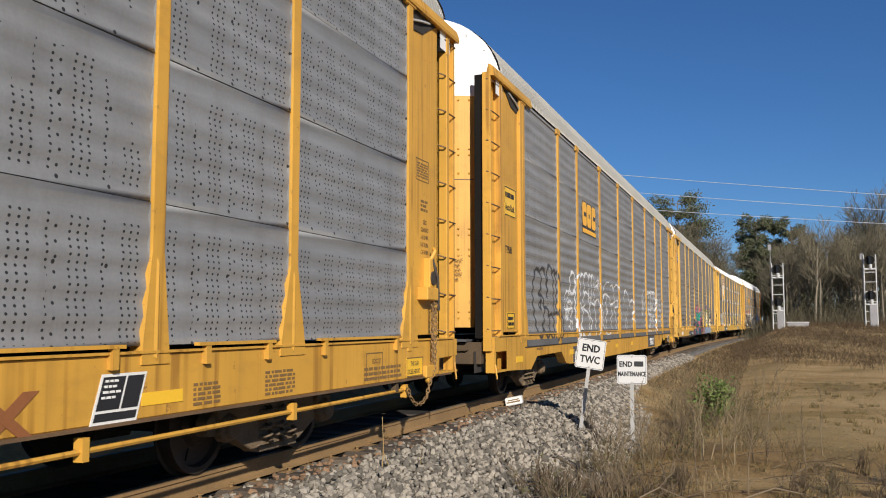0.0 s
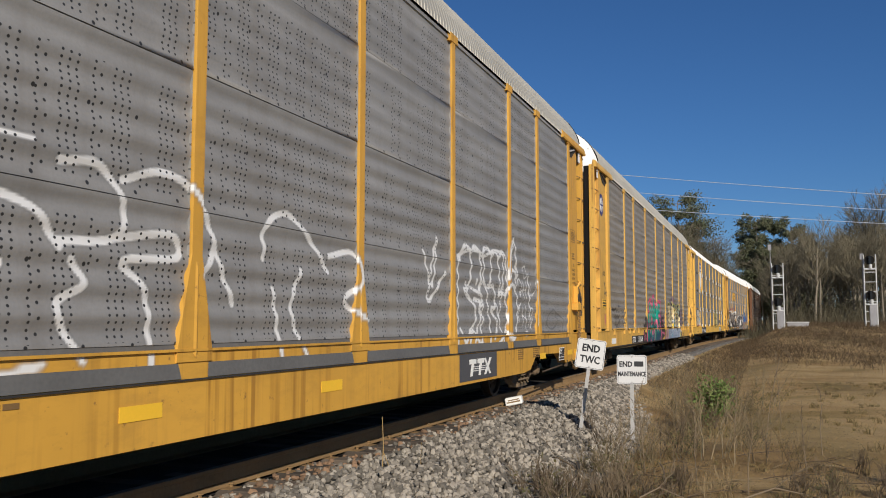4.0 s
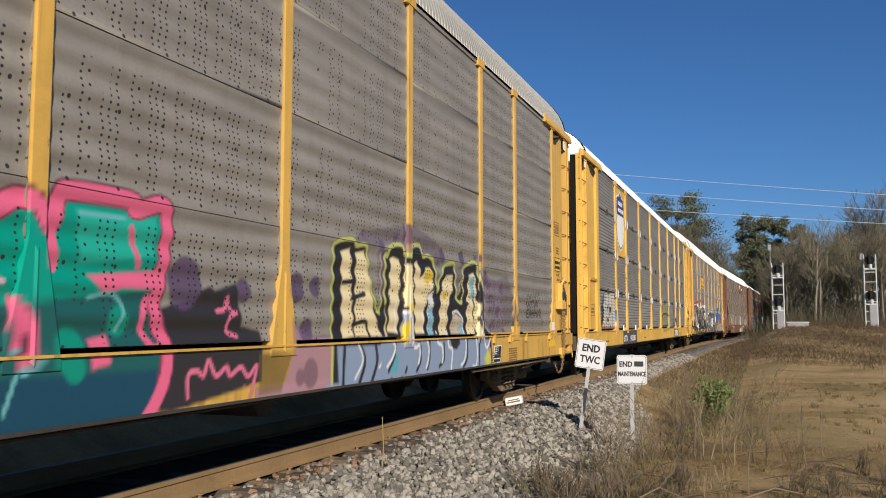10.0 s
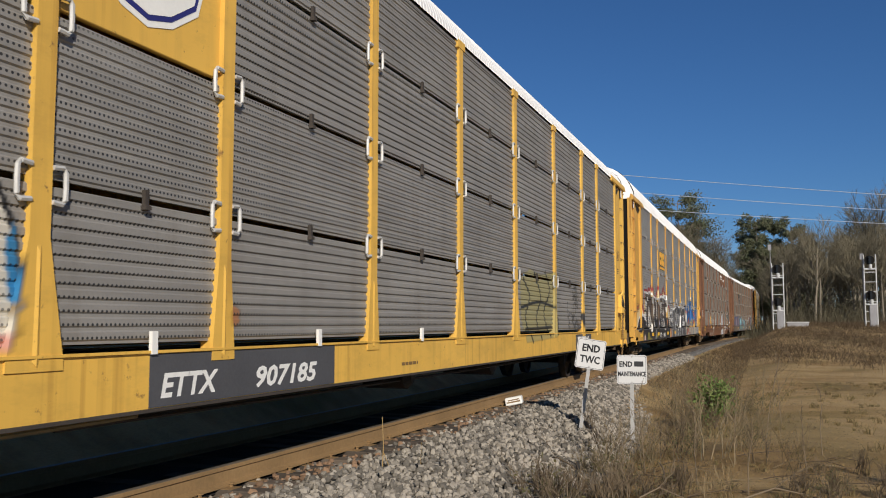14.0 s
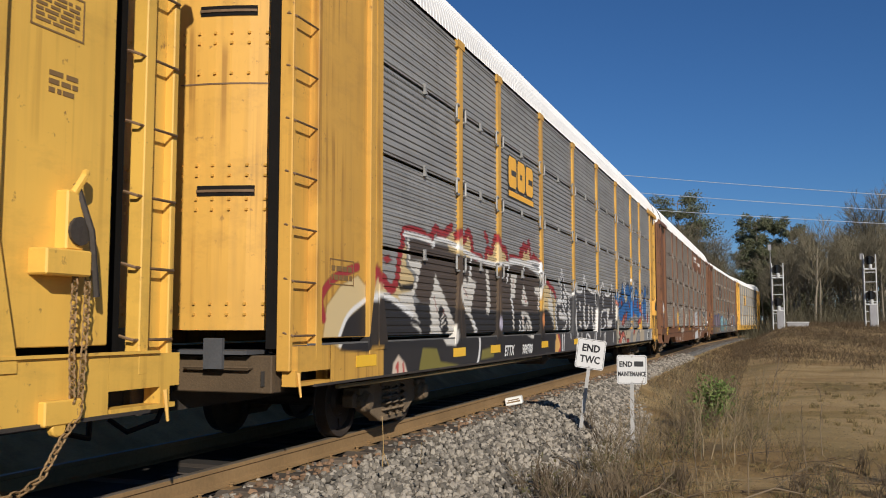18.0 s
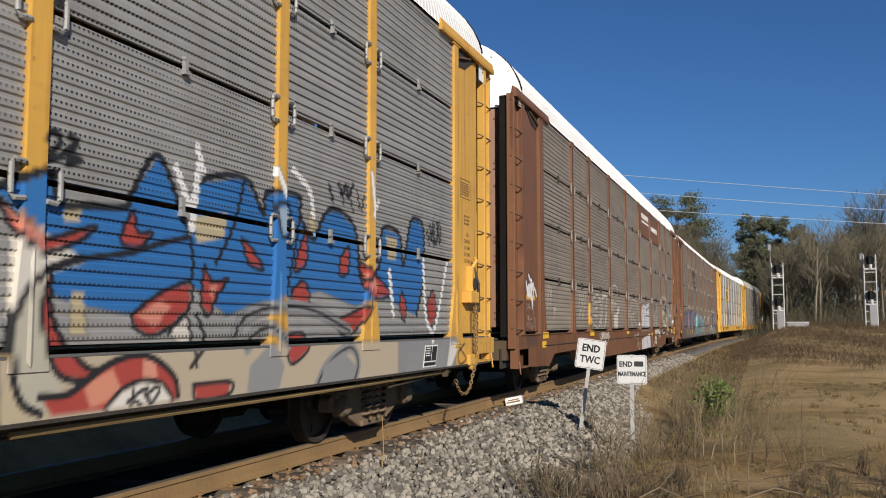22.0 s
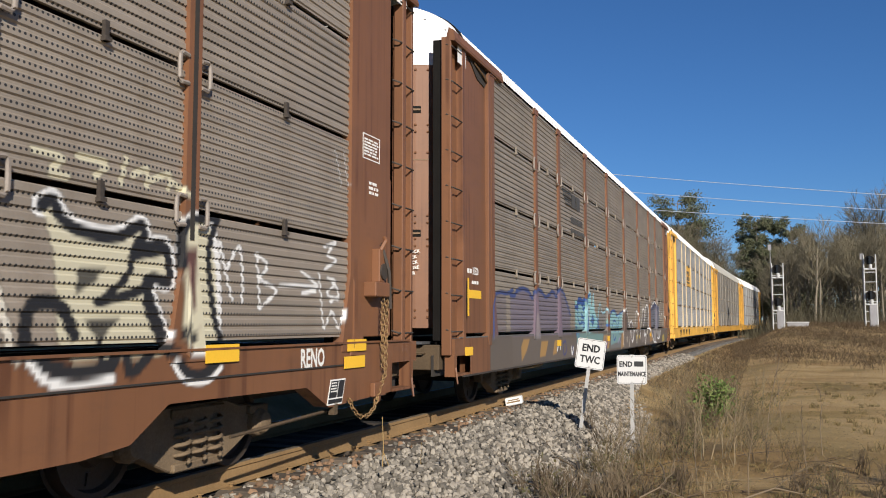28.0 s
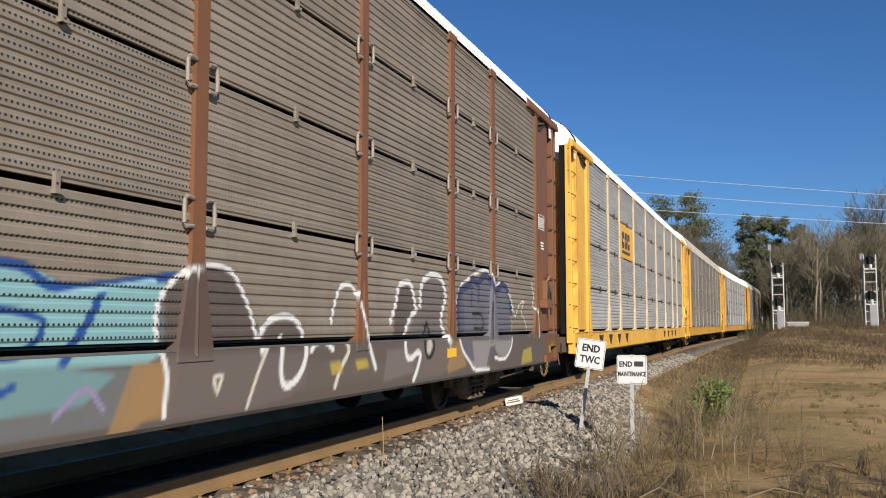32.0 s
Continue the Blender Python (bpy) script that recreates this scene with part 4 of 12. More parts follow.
fill(2, (0.80, 0.66, 0.36), 1, 17.74, 2.03, 17.96, 2.11, 18.18, 1.17, 17.79, 1.18)
fill(2, (0.80, 0.66, 0.36), 1, 18.10, 2.12, 18.38, 2.17, 18.45, 1.78, 18.75, 1.98, 18.84, 1.16, 18.25, 1.17)
fill(2, (0.80, 0.66, 0.36), 1, 19.15, 1.87, 19.49, 1.99, 19.59, 1.55, 19.38, 1.15, 19.08, 1.16)
fill(2, (0.80, 0.66, 0.36), 1, 19.77, 1.21, 20.19, 2.03, 20.66, 2.06, 20.95, 1.28)
line(2, (0.02, 0.018, 0.02), 0.05, 16.42, 1.59, 16.76, 1.65)
line(2, (0.02, 0.018, 0.02), 0.05, 16.47, 1.32, 16.77, 1.35, 16.87, 1.19)
line(2, (0.02, 0.018, 0.02), 0.05, 16.23, 1.75, 16.46, 1.77)
line(2, (0.02, 0.018, 0.02), 0.05, 18.46, 1.65, 18.76, 1.73)
line(2, (0.02, 0.018, 0.02), 0.05, 19.77, 1.42, 19.68, 1.22)
fill(2, (0.25, 0.42, 0.48), 1, 20.25, 2.00, 20.52, 2.03, 20.52, 1.57, 20.31, 1.53)
fill(2, (0.25, 0.31, 0.42), 1, 16.08, 1.11, 20.99, 1.04, 20.77, 0.67, 17.04, 0.68, 16.13, 0.71)
line(2, (0.02, 0.018, 0.02), 0.06, 16.25, 1.13, 16.22, 0.72)
line(2, (0.02, 0.018, 0.02), 0.06, 16.57, 1.15, 16.73, 0.94, 16.59, 0.70)
line(2, (0.02, 0.018, 0.02), 0.06, 16.98, 1.14, 17.04, 0.93, 16.89, 0.69)
line(2, (0.02, 0.018, 0.02), 0.06, 17.37, 1.13, 17.43, 0.69)
line(2, (0.02, 0.018, 0.02), 0.06, 17.79, 1.11, 17.73, 0.70)
line(2, (0.02, 0.018, 0.02), 0.06, 18.32, 1.10, 18.26, 0.70)
line(2, (0.02, 0.018, 0.02), 0.06, 19.08, 1.09, 19.00, 0.70)
line(2, (0.02, 0.018, 0.02), 0.06, 19.77, 1.08, 19.74, 0.68)
line(2, (0.02, 0.018, 0.02), 0.06, 20.45, 1.08, 20.35, 0.67)
line(2, (0.8, 0.78, 0.72), 0.03, 16.57, 1.12, 16.68, 0.95, 16.49, 0.76)
line(2, (0.8, 0.78, 0.72), 0.03, 17.42, 1.10, 17.09, 0.85)
line(2, (0.8, 0.78, 0.72), 0.03, 17.98, 1.12, 18.19, 0.99, 18.06, 0.71)
line(2, (0.8, 0.78, 0.72), 0.03, 18.61, 1.09, 18.54, 0.74)
line(2, (0.8, 0.78, 0.72), 0.03, 19.59, 1.42, 19.96, 1.28, 19.87, 1.01, 19.42, 0.76)
line(2, (0.8, 0.78, 0.72), 0.03, 20.99, 0.98, 20.66, 0.69)

fill(2, (0.24, 0.14, 0.26), 0.5, 17.08, 2.20, 17.83, 2.43, 18.45, 2.30, 18.58, 2.20, 19.03, 1.95, 18.87, 1.74, 18.58, 2.20, 18.00, 2.18, 17.54, 2.24, 17.29, 2.08, 17.27, 1.60, 17.11, 1.66)
fill(2, (0.24, 0.14, 0.26), 0.5, 19.62, 2.05, 20.16, 2.22, 20.79, 2.15, 21.26, 2.03, 21.59, 1.64, 21.16, 1.15, 20.92, 1.40, 20.68, 1.82, 19.97, 2.03, 19.80, 1.68)
dot(2, (0.10, 0.055, 0.13), 0.85, 17.91, 2.39, 0.13)
dot(2, (0.10, 0.055, 0.13), 0.85, 17.60, 2.31, 0.06)
dot(2, (0.10, 0.055, 0.13), 0.85, 17.18, 2.20, 0.08)
dot(2, (0.10, 0.055, 0.13), 0.85, 18.30, 2.32, 0.07)
dot(2, (0.10, 0.055, 0.13), 0.85, 19.12, 2.23, 0.1)
dot(2, (0.10, 0.055, 0.13), 0.85, 18.96, 2.14, 0.05)
dot(2, (0.10, 0.055, 0.13), 0.85, 19.92, 2.25, 0.1)
dot(2, (0.10, 0.055, 0.13), 0.85, 20.93, 2.03, 0.1)
dot(2, (0.10, 0.055, 0.13), 0.85, 21.26, 1.91, 0.06)
dot(2, (0.10, 0.055, 0.13), 0.85, 20.56, 2.29, 0.04)
dot(2, (0.10, 0.055, 0.13), 0.85, 21.42, 1.63, 0.05)
fill(2, (0.02, 0.018, 0.02), 1, 17.34, 1.11, 17.29, 1.57, 17.29, 2.06, 17.38, 2.09, 17.39, 2.18, 17.59, 2.24, 17.79, 2.23, 17.83, 2.16, 18.02, 2.16, 18.06, 2.24, 18.34, 2.29, 18.41, 2.15, 18.58, 2.18, 18.78, 2.12, 18.89, 1.89, 18.93, 1.75, 19.04, 1.91, 19.25, 2.09, 19.57, 2.13, 19.62, 1.95, 19.67, 1.67, 19.94, 1.64, 19.97, 2.03, 20.11, 2.14, 20.51, 2.21, 20.62, 2.03, 20.79, 1.83, 20.86, 1.40, 21.22, 1.13, 21.22, 0.96)
line(2, (0.50, 0.52, 0.14), 0.055, 17.27, 1.57, 17.28, 2.07, 17.37, 2.10, 17.39, 2.19, 17.59, 2.25, 17.80, 2.25, 17.83, 2.16, 18.02, 2.16, 18.05, 2.26, 18.35, 2.30, 18.42, 2.17, 18.59, 2.19, 18.81, 2.12, 18.91, 1.90, 18.94, 1.75, 19.04, 1.91, 19.25, 2.11, 19.59, 2.15, 19.65, 1.95, 19.70, 1.68, 19.93, 1.65, 19.96, 2.04, 20.09, 2.16, 20.53, 2.23, 20.67, 2.04, 20.84, 1.83)
fill(2, (0.80, 0.66, 0.36), 1, 17.43, 2.07, 17.51, 2.10, 17.69, 2.08, 17.72, 1.94, 17.69, 1.69, 17.65, 1.45, 17.64, 1.22, 17.36, 1.24, 17.40, 1.51, 17.41, 1.84)
fill(2, (0.80, 0.66, 0.36), 1, 17.84, 2.03, 17.95, 2.05, 18.08, 2.00, 18.12, 1.83, 18.10, 1.61, 18.07, 1.49, 17.82, 1.54, 17.83, 1.81)
fill(2, (0.80, 0.66, 0.36), 1, 18.16, 2.05, 18.25, 2.10, 18.33, 2.01, 18.36, 1.89, 18.44, 1.94, 18.52, 2.03, 18.68, 2.04, 18.79, 1.95, 18.83, 1.83, 18.60, 1.67, 18.51, 1.54, 18.46, 1.38, 18.47, 1.21, 18.19, 1.21, 18.16, 1.61)
fill(2, (0.80, 0.66, 0.36), 1, 19.11, 1.82, 19.26, 1.97, 19.50, 1.99, 19.56, 1.90, 19.50, 1.76, 19.35, 1.57, 19.32, 1.39, 19.29, 1.17, 18.99, 1.17, 19.02, 1.39, 19.07, 1.65)
fill(2, (0.80, 0.66, 0.36), 1, 20.21, 2.02, 20.46, 2.07, 20.58, 1.87, 20.53, 1.71, 20.74, 1.59, 20.69, 1.48, 20.59, 1.40, 20.75, 1.24, 20.81, 1.13, 20.60, 1.11, 20.49, 1.30, 20.44, 1.14, 20.11, 1.15, 20.13, 1.59)
fill(2, (0.74, 0.52, 0.03), 1, 18.50, 1.98, 18.62, 2.04, 18.77, 1.97, 18.79, 1.87, 18.66, 1.88, 18.60, 1.79, 18.50, 1.90)
fill(2, (0.74, 0.52, 0.03), 1, 19.15, 1.74, 19.30, 1.77, 19.31, 1.65, 19.17, 1.64)
fill(2, (0.72, 0.69, 0.62), 1, 18.60, 1.67, 18.81, 1.76, 18.79, 1.47, 18.79, 1.20, 18.60, 1.20, 18.60, 1.46)
fill(2, (0.25, 0.46, 0.54), 1, 18.64, 1.51, 18.79, 1.55, 18.79, 1.20, 18.61, 1.18)
fill(2, (0.55, 0.45, 0.30), 1, 19.44, 1.19, 19.45, 1.35, 19.56, 1.46, 19.72, 1.46, 19.90, 1.39, 19.98, 1.18)
fill(2, (0.25, 0.46, 0.54), 1, 19.82, 1.35, 19.95, 1.32, 19.98, 1.18, 19.80, 1.18)
fill(2, (0.25, 0.46, 0.54), 1, 20.26, 2.00, 20.47, 2.02, 20.45, 1.71, 20.29, 1.67)
fill(2, (0.25, 0.31, 0.42), 1, 17.13, 1.18, 18.32, 1.14, 21.16, 1.09, 21.12, 0.69, 19.34, 0.70, 17.15, 0.73)
fill(2, (0.33, 0.36, 0.42), 1, 17.82, 1.49, 18.03, 1.44, 18.06, 1.23, 18.13, 1.08, 17.69, 1.08, 17.73, 1.27)
dot(2, (0.74, 0.52, 0.03), 1, 17.89, 1.27, 0.09)
dot(2, (0.74, 0.52, 0.03), 1, 17.82, 1.18, 0.08)
dot(2, (0.74, 0.52, 0.03), 1, 17.98, 1.51, 0.06)
fill(2, (0.12, 0.36, 0.42), 1, 17.39, 0.78, 17.47, 0.91, 17.58, 1.00, 17.64, 0.90, 17.57, 0.76)
fill(2, (0.40, 0.45, 0.10), 1, 20.87, 0.84, 21.05, 0.88, 21.11, 0.69, 20.91, 0.70)
fill(2, (0.02, 0.018, 0.02), 1, 19.36, 1.16, 19.73, 1.18, 19.79, 1.06, 19.65, 0.98, 19.45, 1.00)
line(2, (0.02, 0.018, 0.02), 0.05, 18.26, 1.11, 18.32, 1.04, 18.32, 0.88, 18.19, 0.76)
line(2, (0.02, 0.018, 0.02), 0.05, 18.62, 1.12, 18.62, 0.90, 18.55, 0.77)
line(2, (0.02, 0.018, 0.02), 0.05, 19.14, 1.08, 19.15, 0.87, 18.97, 0.78)
line(2, (0.02, 0.018, 0.02), 0.05, 20.10, 1.10, 20.10, 0.86, 19.92, 0.72)
line(2, (0.02, 0.018, 0.02), 0.05, 20.65, 1.09, 20.66, 0.72)
line(2, (0.02, 0.018, 0.02), 0.05, 21.22, 1.07, 21.26, 0.74, 21.17, 0.63)
line(2, (0.02, 0.018, 0.02), 0.05, 17.55, 1.16, 17.52, 0.97, 17.35, 0.80)
line(2, (0.02, 0.018, 0.02), 0.05, 17.88, 0.81, 17.84, 0.76)
line(2, (0.02, 0.018, 0.02), 0.05, 20.03, 1.59, 20.18, 1.62)
line(2, (0.02, 0.018, 0.02), 0.05, 20.45, 1.71, 20.42, 1.40)
line(2, (0.80, 0.78, 0.72), 0.04, 17.85, 1.47, 18.00, 1.43, 18.04, 1.23, 18.07, 1.08, 18.18, 1.04, 18.27, 1.08, 18.30, 0.96, 18.25, 0.85)
line(2, (0.80, 0.78, 0.72), 0.04, 18.53, 1.13, 18.60, 1.02, 18.57, 0.87, 18.51, 0.79)
line(2, (0.80, 0.78, 0.72), 0.04, 18.89, 1.22, 18.92, 1.09, 19.07, 1.04, 19.11, 0.91, 19.08, 0.83)
line(2, (0.80, 0.78, 0.72), 0.04, 19.29, 1.21, 19.33, 1.03, 19.47, 0.98, 19.42, 0.72)
line(2, (0.80, 0.78, 0.72), 0.04, 20.00, 1.18, 20.05, 1.01, 19.97, 0.82, 19.83, 0.76)
line(2, (0.80, 0.78, 0.72), 0.04, 20.49, 1.14, 20.55, 0.93, 20.50, 0.73, 20.35, 0.72)
line(2, (0.80, 0.78, 0.72), 0.04, 20.81, 1.19, 20.99, 0.97, 21.16, 1.07, 21.18, 1.18)
line(2, (0.80, 0.78, 0.72), 0.04, 19.57, 1.48, 19.72, 1.50, 19.90, 1.42, 20.00, 1.18)
line(2, (0.80, 0.78, 0.72), 0.04, 17.58, 1.58, 17.56, 1.38, 17.62, 1.24)
line(2, (0.80, 0.78, 0.72), 0.04, 18.42, 1.46, 18.46, 1.23)
line(2, (0.80, 0.78, 0.72), 0.04, 20.69, 1.45, 20.81, 1.29, 20.76, 1.16)
line(2, (0.80, 0.78, 0.72), 0.04, 17.31, 0.85, 17.45, 0.94, 17.54, 1.06, 17.46, 1.14)

fill(2, (0.24, 0.14, 0.26), 0.45, 20.86, 2.09, 21.90, 1.93, 22.00, 1.22, 21.43, 1.19, 21.09, 1.38, 20.87, 1.77)
dot(2, (0.10, 0.055, 0.13), 0.85, 21.01, 2.02, 0.12)
dot(2, (0.10, 0.055, 0.13), 0.85, 21.85, 1.88, 0.1)
dot(2, (0.10, 0.055, 0.13), 0.85, 21.63, 1.52, 0.11)
dot(2, (0.10, 0.055, 0.13), 0.85, 21.15, 1.90, 0.06)
dot(2, (0.10, 0.055, 0.13), 0.85, 21.46, 1.65, 0.05)
dot(2, (0.10, 0.055, 0.13), 0.85, 20.70, 2.30, 0.06)
dot(2, (0.10, 0.055, 0.13), 0.85, 21.93, 1.18, 0.08)
dot(2, (0.10, 0.055, 0.13), 0.85, 21.88, 1.68, 0.05)
dot(2, (0.10, 0.055, 0.13), 0.85, 21.26, 1.27, 0.06)
line(2, (0.05, 0.045, 0.04), 0.03, 21.08, 1.78, 21.09, 1.66, 21.16, 1.66)
line(2, (0.05, 0.045, 0.04), 0.03, 21.27, 1.76, 21.18, 1.74, 21.27, 1.68, 21.20, 1.64)
line(2, (0.05, 0.045, 0.04), 0.03, 21.32, 1.78, 21.33, 1.65, 21.38, 1.71, 21.32, 1.78)
line(2, (0.05, 0.045, 0.04), 0.03, 21.17, 1.45, 21.19, 1.59, 21.25, 1.49, 21.30, 1.59, 21.34, 1.46)
line(2, (0.05, 0.045, 0.04), 0.03, 21.40, 1.59, 21.42, 1.46)
line(2, (0.05, 0.045, 0.04), 0.03, 21.28, 1.42, 21.30, 1.27, 21.37, 1.40, 21.38, 1.27)
line(2, (0.05, 0.045, 0.04), 0.03, 21.42, 1.38, 21.44, 1.27, 21.50, 1.29)
line(2, (0.05, 0.045, 0.04), 0.03, 21.60, 1.38, 21.64, 1.26)
line(2, (0.05, 0.045, 0.04), 0.03, 21.73, 1.40, 21.77, 1.26)
line(2, (0.05, 0.045, 0.04), 0.03, 21.86, 1.49, 21.89, 1.34)
line(2, (0.05, 0.045, 0.04), 0.03, 22.06, 1.47, 22.10, 1.30)
line(2, (0.05, 0.045, 0.04), 0.03, 22.28, 1.48, 22.25, 1.30)
line(2, (0.05, 0.045, 0.04), 0.03, 22.47, 1.30, 22.58, 1.60, 22.68, 1.30)
line(2, (0.05, 0.045, 0.04), 0.03, 22.80, 1.49, 22.67, 1.41, 22.83, 1.35, 22.68, 1.28)

line(2, (0.04, 0.037, 0.033), 0.034, 23.49, 1.71, 23.43, 1.69, 23.50, 1.65, 23.43, 1.61)
line(2, (0.04, 0.037, 0.033), 0.034, 23.59, 1.61, 23.60, 1.72, 23.68, 1.61, 23.70, 1.73)
line(2, (0.04, 0.037, 0.033), 0.034, 23.74, 1.72, 23.88, 1.74)
line(2, (0.04, 0.037, 0.033), 0.034, 23.80, 1.73, 23.82, 1.62)
line(2, (0.04, 0.037, 0.033), 0.034, 23.92, 1.74, 23.93, 1.64, 24.01, 1.64, 24.03, 1.75)
line(2, (0.04, 0.037, 0.033), 0.034, 24.10, 1.63, 24.13, 1.75, 24.22, 1.65, 24.26, 1.76)
line(2, (0.04, 0.037, 0.033), 0.034, 23.41, 1.56, 23.55, 1.58)
line(2, (0.04, 0.037, 0.033), 0.034, 23.43, 1.56, 23.43, 1.44)
line(2, (0.04, 0.037, 0.033), 0.034, 23.42, 1.50, 23.54, 1.51)
line(2, (0.04, 0.037, 0.033), 0.034, 23.44, 1.44, 23.56, 1.44)
line(2, (0.04, 0.037, 0.033), 0.034, 23.61, 1.44, 23.67, 1.57, 23.75, 1.44)
line(2, (0.04, 0.037, 0.033), 0.034, 23.63, 1.50, 23.73, 1.50)
line(2, (0.04, 0.037, 0.033), 0.034, 23.79, 1.58, 23.81, 1.44)
line(2, (0.04, 0.037, 0.033), 0.034, 23.81, 1.51, 23.94, 1.52)
line(2, (0.04, 0.037, 0.033), 0.034, 23.93, 1.59, 23.95, 1.44)
line(2, (0.04, 0.037, 0.033), 0.034, 24.00, 1.59, 24.02, 1.45)
line(2, (0.04, 0.037, 0.033), 0.034, 24.02, 1.52, 24.16, 1.53)
line(2, (0.04, 0.037, 0.033), 0.034, 24.15, 1.60, 24.17, 1.45)
line(2, (0.04, 0.037, 0.033), 0.034, 24.22, 1.45, 24.30, 1.60, 24.39, 1.45)
line(2, (0.04, 0.037, 0.033), 0.034, 24.42, 1.60, 24.45, 1.46)
line(2, (0.04, 0.037, 0.033), 0.034, 23.49, 1.83, 23.47, 1.76)
line(2, (0.04, 0.037, 0.033), 0.034, 23.56, 1.83, 23.64, 1.78, 23.70, 1.84)
line(2, (0.04, 0.037, 0.033), 0.034, 23.79, 1.85, 23.83, 1.78)
line(2, (0.04, 0.037, 0.033), 0.034, 23.96, 1.87, 23.99, 1.79, 24.09, 1.87)
line(2, (0.04, 0.037, 0.033), 0.034, 24.21, 1.89, 24.20, 1.80)
line(2, (0.04, 0.037, 0.033), 0.034, 24.35, 1.89, 24.31, 1.80)
line(2, (0.04, 0.037, 0.033), 0.034, 24.48, 1.45, 24.55, 1.30)

fill(2, (0.55, 0.55, 0.10), 1, 20.92, 0.81, 21.04, 0.95, 21.20, 0.86, 21.26, 0.71, 21.02, 0.70)

fill(3, (0.03, 0.12, 0.30), 1, 2.22, 1.72, 2.38, 1.83, 2.50, 1.98, 2.83, 2.16, 2.86, 2.09, 2.63, 1.92, 2.47, 1.67, 2.24, 1.44)
fill(3, (0.62, 0.58, 0.48), 1, 2.78, 2.13, 3.42, 2.14, 4.29, 2.16, 4.46, 1.79, 4.44, 1.26, 4.40, 1.17, 2.49, 1.21, 2.55, 1.38, 2.65, 1.58, 2.59, 1.82, 2.72, 1.95)
fill(3, (0.50, 0.16, 0.12), 0.7, 2.53, 1.27, 4.44, 1.27, 4.44, 1.16, 2.51, 1.20)
fill(3, (0.02, 0.02, 0.022), 1, 2.36, 1.80, 2.53, 1.78, 2.71, 1.72, 2.65, 1.51, 2.48, 1.37, 2.32, 1.25, 2.25, 1.22, 2.24, 1.39, 2.39, 1.50, 2.47, 1.64)
line(3, (0.02, 0.02, 0.022), 0.045, 2.78, 2.13, 2.72, 1.95, 2.59, 1.82, 2.65, 1.58, 2.55, 1.38, 2.49, 1.21)
line(3, (0.02, 0.02, 0.022), 0.045, 2.98, 2.12, 2.94, 1.88, 3.01, 1.60, 3.01, 1.20)
line(3, (0.02, 0.02, 0.022), 0.045, 3.44, 2.12, 3.41, 1.85, 3.25, 1.74, 3.39, 1.46, 3.38, 1.19)
line(3, (0.02, 0.02, 0.022), 0.045, 3.93, 2.12, 3.91, 1.76, 3.99, 1.51, 3.96, 1.18)
line(3, (0.02, 0.02, 0.022), 0.045, 4.29, 2.16, 4.46, 1.79, 4.45, 1.26)
fill(3, (0.02, 0.02, 0.022), 1, 3.10, 1.76, 3.38, 1.84, 3.33, 1.71, 3.22, 1.68)
fill(3, (0.02, 0.02, 0.022), 1, 3.46, 1.77, 3.79, 1.78, 3.76, 1.45, 3.69, 1.63, 3.57, 1.62, 3.53, 1.44)
fill(3, (0.02, 0.02, 0.022), 1, 3.12, 1.47, 3.34, 1.49, 3.37, 1.38, 3.15, 1.38)
fill(3, (0.02, 0.02, 0.022), 1, 2.70, 1.27, 2.74, 1.33, 2.78, 1.20, 2.69, 1.20)
fill(3, (0.02, 0.02, 0.022), 1, 3.60, 1.32, 3.67, 1.30, 3.69, 1.18, 3.57, 1.18)
fill(3, (0.05, 0.20, 0.40), 1, 4.38, 1.79, 4.45, 1.93, 4.50, 1.39, 4.42, 1.48)

fill(3, (0.45, 0.40, 0.16), 0.8, 15.41, 2.12, 16.06, 2.32, 16.87, 2.25, 17.97, 2.36, 18.12, 1.06, 15.74, 0.99, 15.46, 1.44)
line(3, (0.03, 0.03, 0.025), 0.06, 15.61, 2.13, 16.05, 1.80, 15.74, 1.44, 16.19, 1.00)
line(3, (0.03, 0.03, 0.025), 0.06, 16.37, 2.27, 16.86, 1.83, 16.52, 1.45, 16.84, 1.03)
line(3, (0.03, 0.03, 0.025), 0.06, 17.22, 2.32, 17.57, 1.95, 17.09, 1.55, 17.55, 1.07)
line(3, (0.03, 0.03, 0.025), 0.06, 15.46, 1.61, 16.69, 1.73, 17.95, 1.66)
line(3, (0.03, 0.03, 0.025), 0.06, 15.74, 1.23, 17.74, 1.26)
dot(3, (0.55, 0.20, 0.03), 0.7, 6.69, 1.39, 0.09)

line(3, (0.03, 0.03, 0.03), 0.032, 19.81, 2.20, 19.85, 2.10, 19.89, 1.98, 19.97, 1.89, 20.02, 1.79, 20.01, 1.56)
line(3, (0.03, 0.03, 0.03), 0.032, 19.85, 2.10, 20.03, 2.14, 20.09, 2.20)
line(3, (0.03, 0.03, 0.03), 0.032, 19.71, 2.05, 19.74, 1.94, 19.86, 1.95)
line(3, (0.03, 0.03, 0.03), 0.032, 19.88, 2.14, 19.99, 2.04, 19.94, 1.85)
line(3, (0.03, 0.03, 0.03), 0.032, 20.03, 2.14, 20.07, 1.98, 20.02, 1.86)
line(3, (0.03, 0.03, 0.03), 0.032, 20.15, 2.14, 20.12, 1.98, 20.05, 1.86)
line(3, (0.03, 0.03, 0.03), 0.032, 19.69, 1.87, 19.82, 1.86, 19.91, 1.96)
line(3, (0.03, 0.03, 0.03), 0.032, 20.27, 1.92, 20.18, 1.91, 20.08, 1.83)
line(3, (0.03, 0.03, 0.03), 0.032, 20.27, 2.02, 20.33, 1.85)
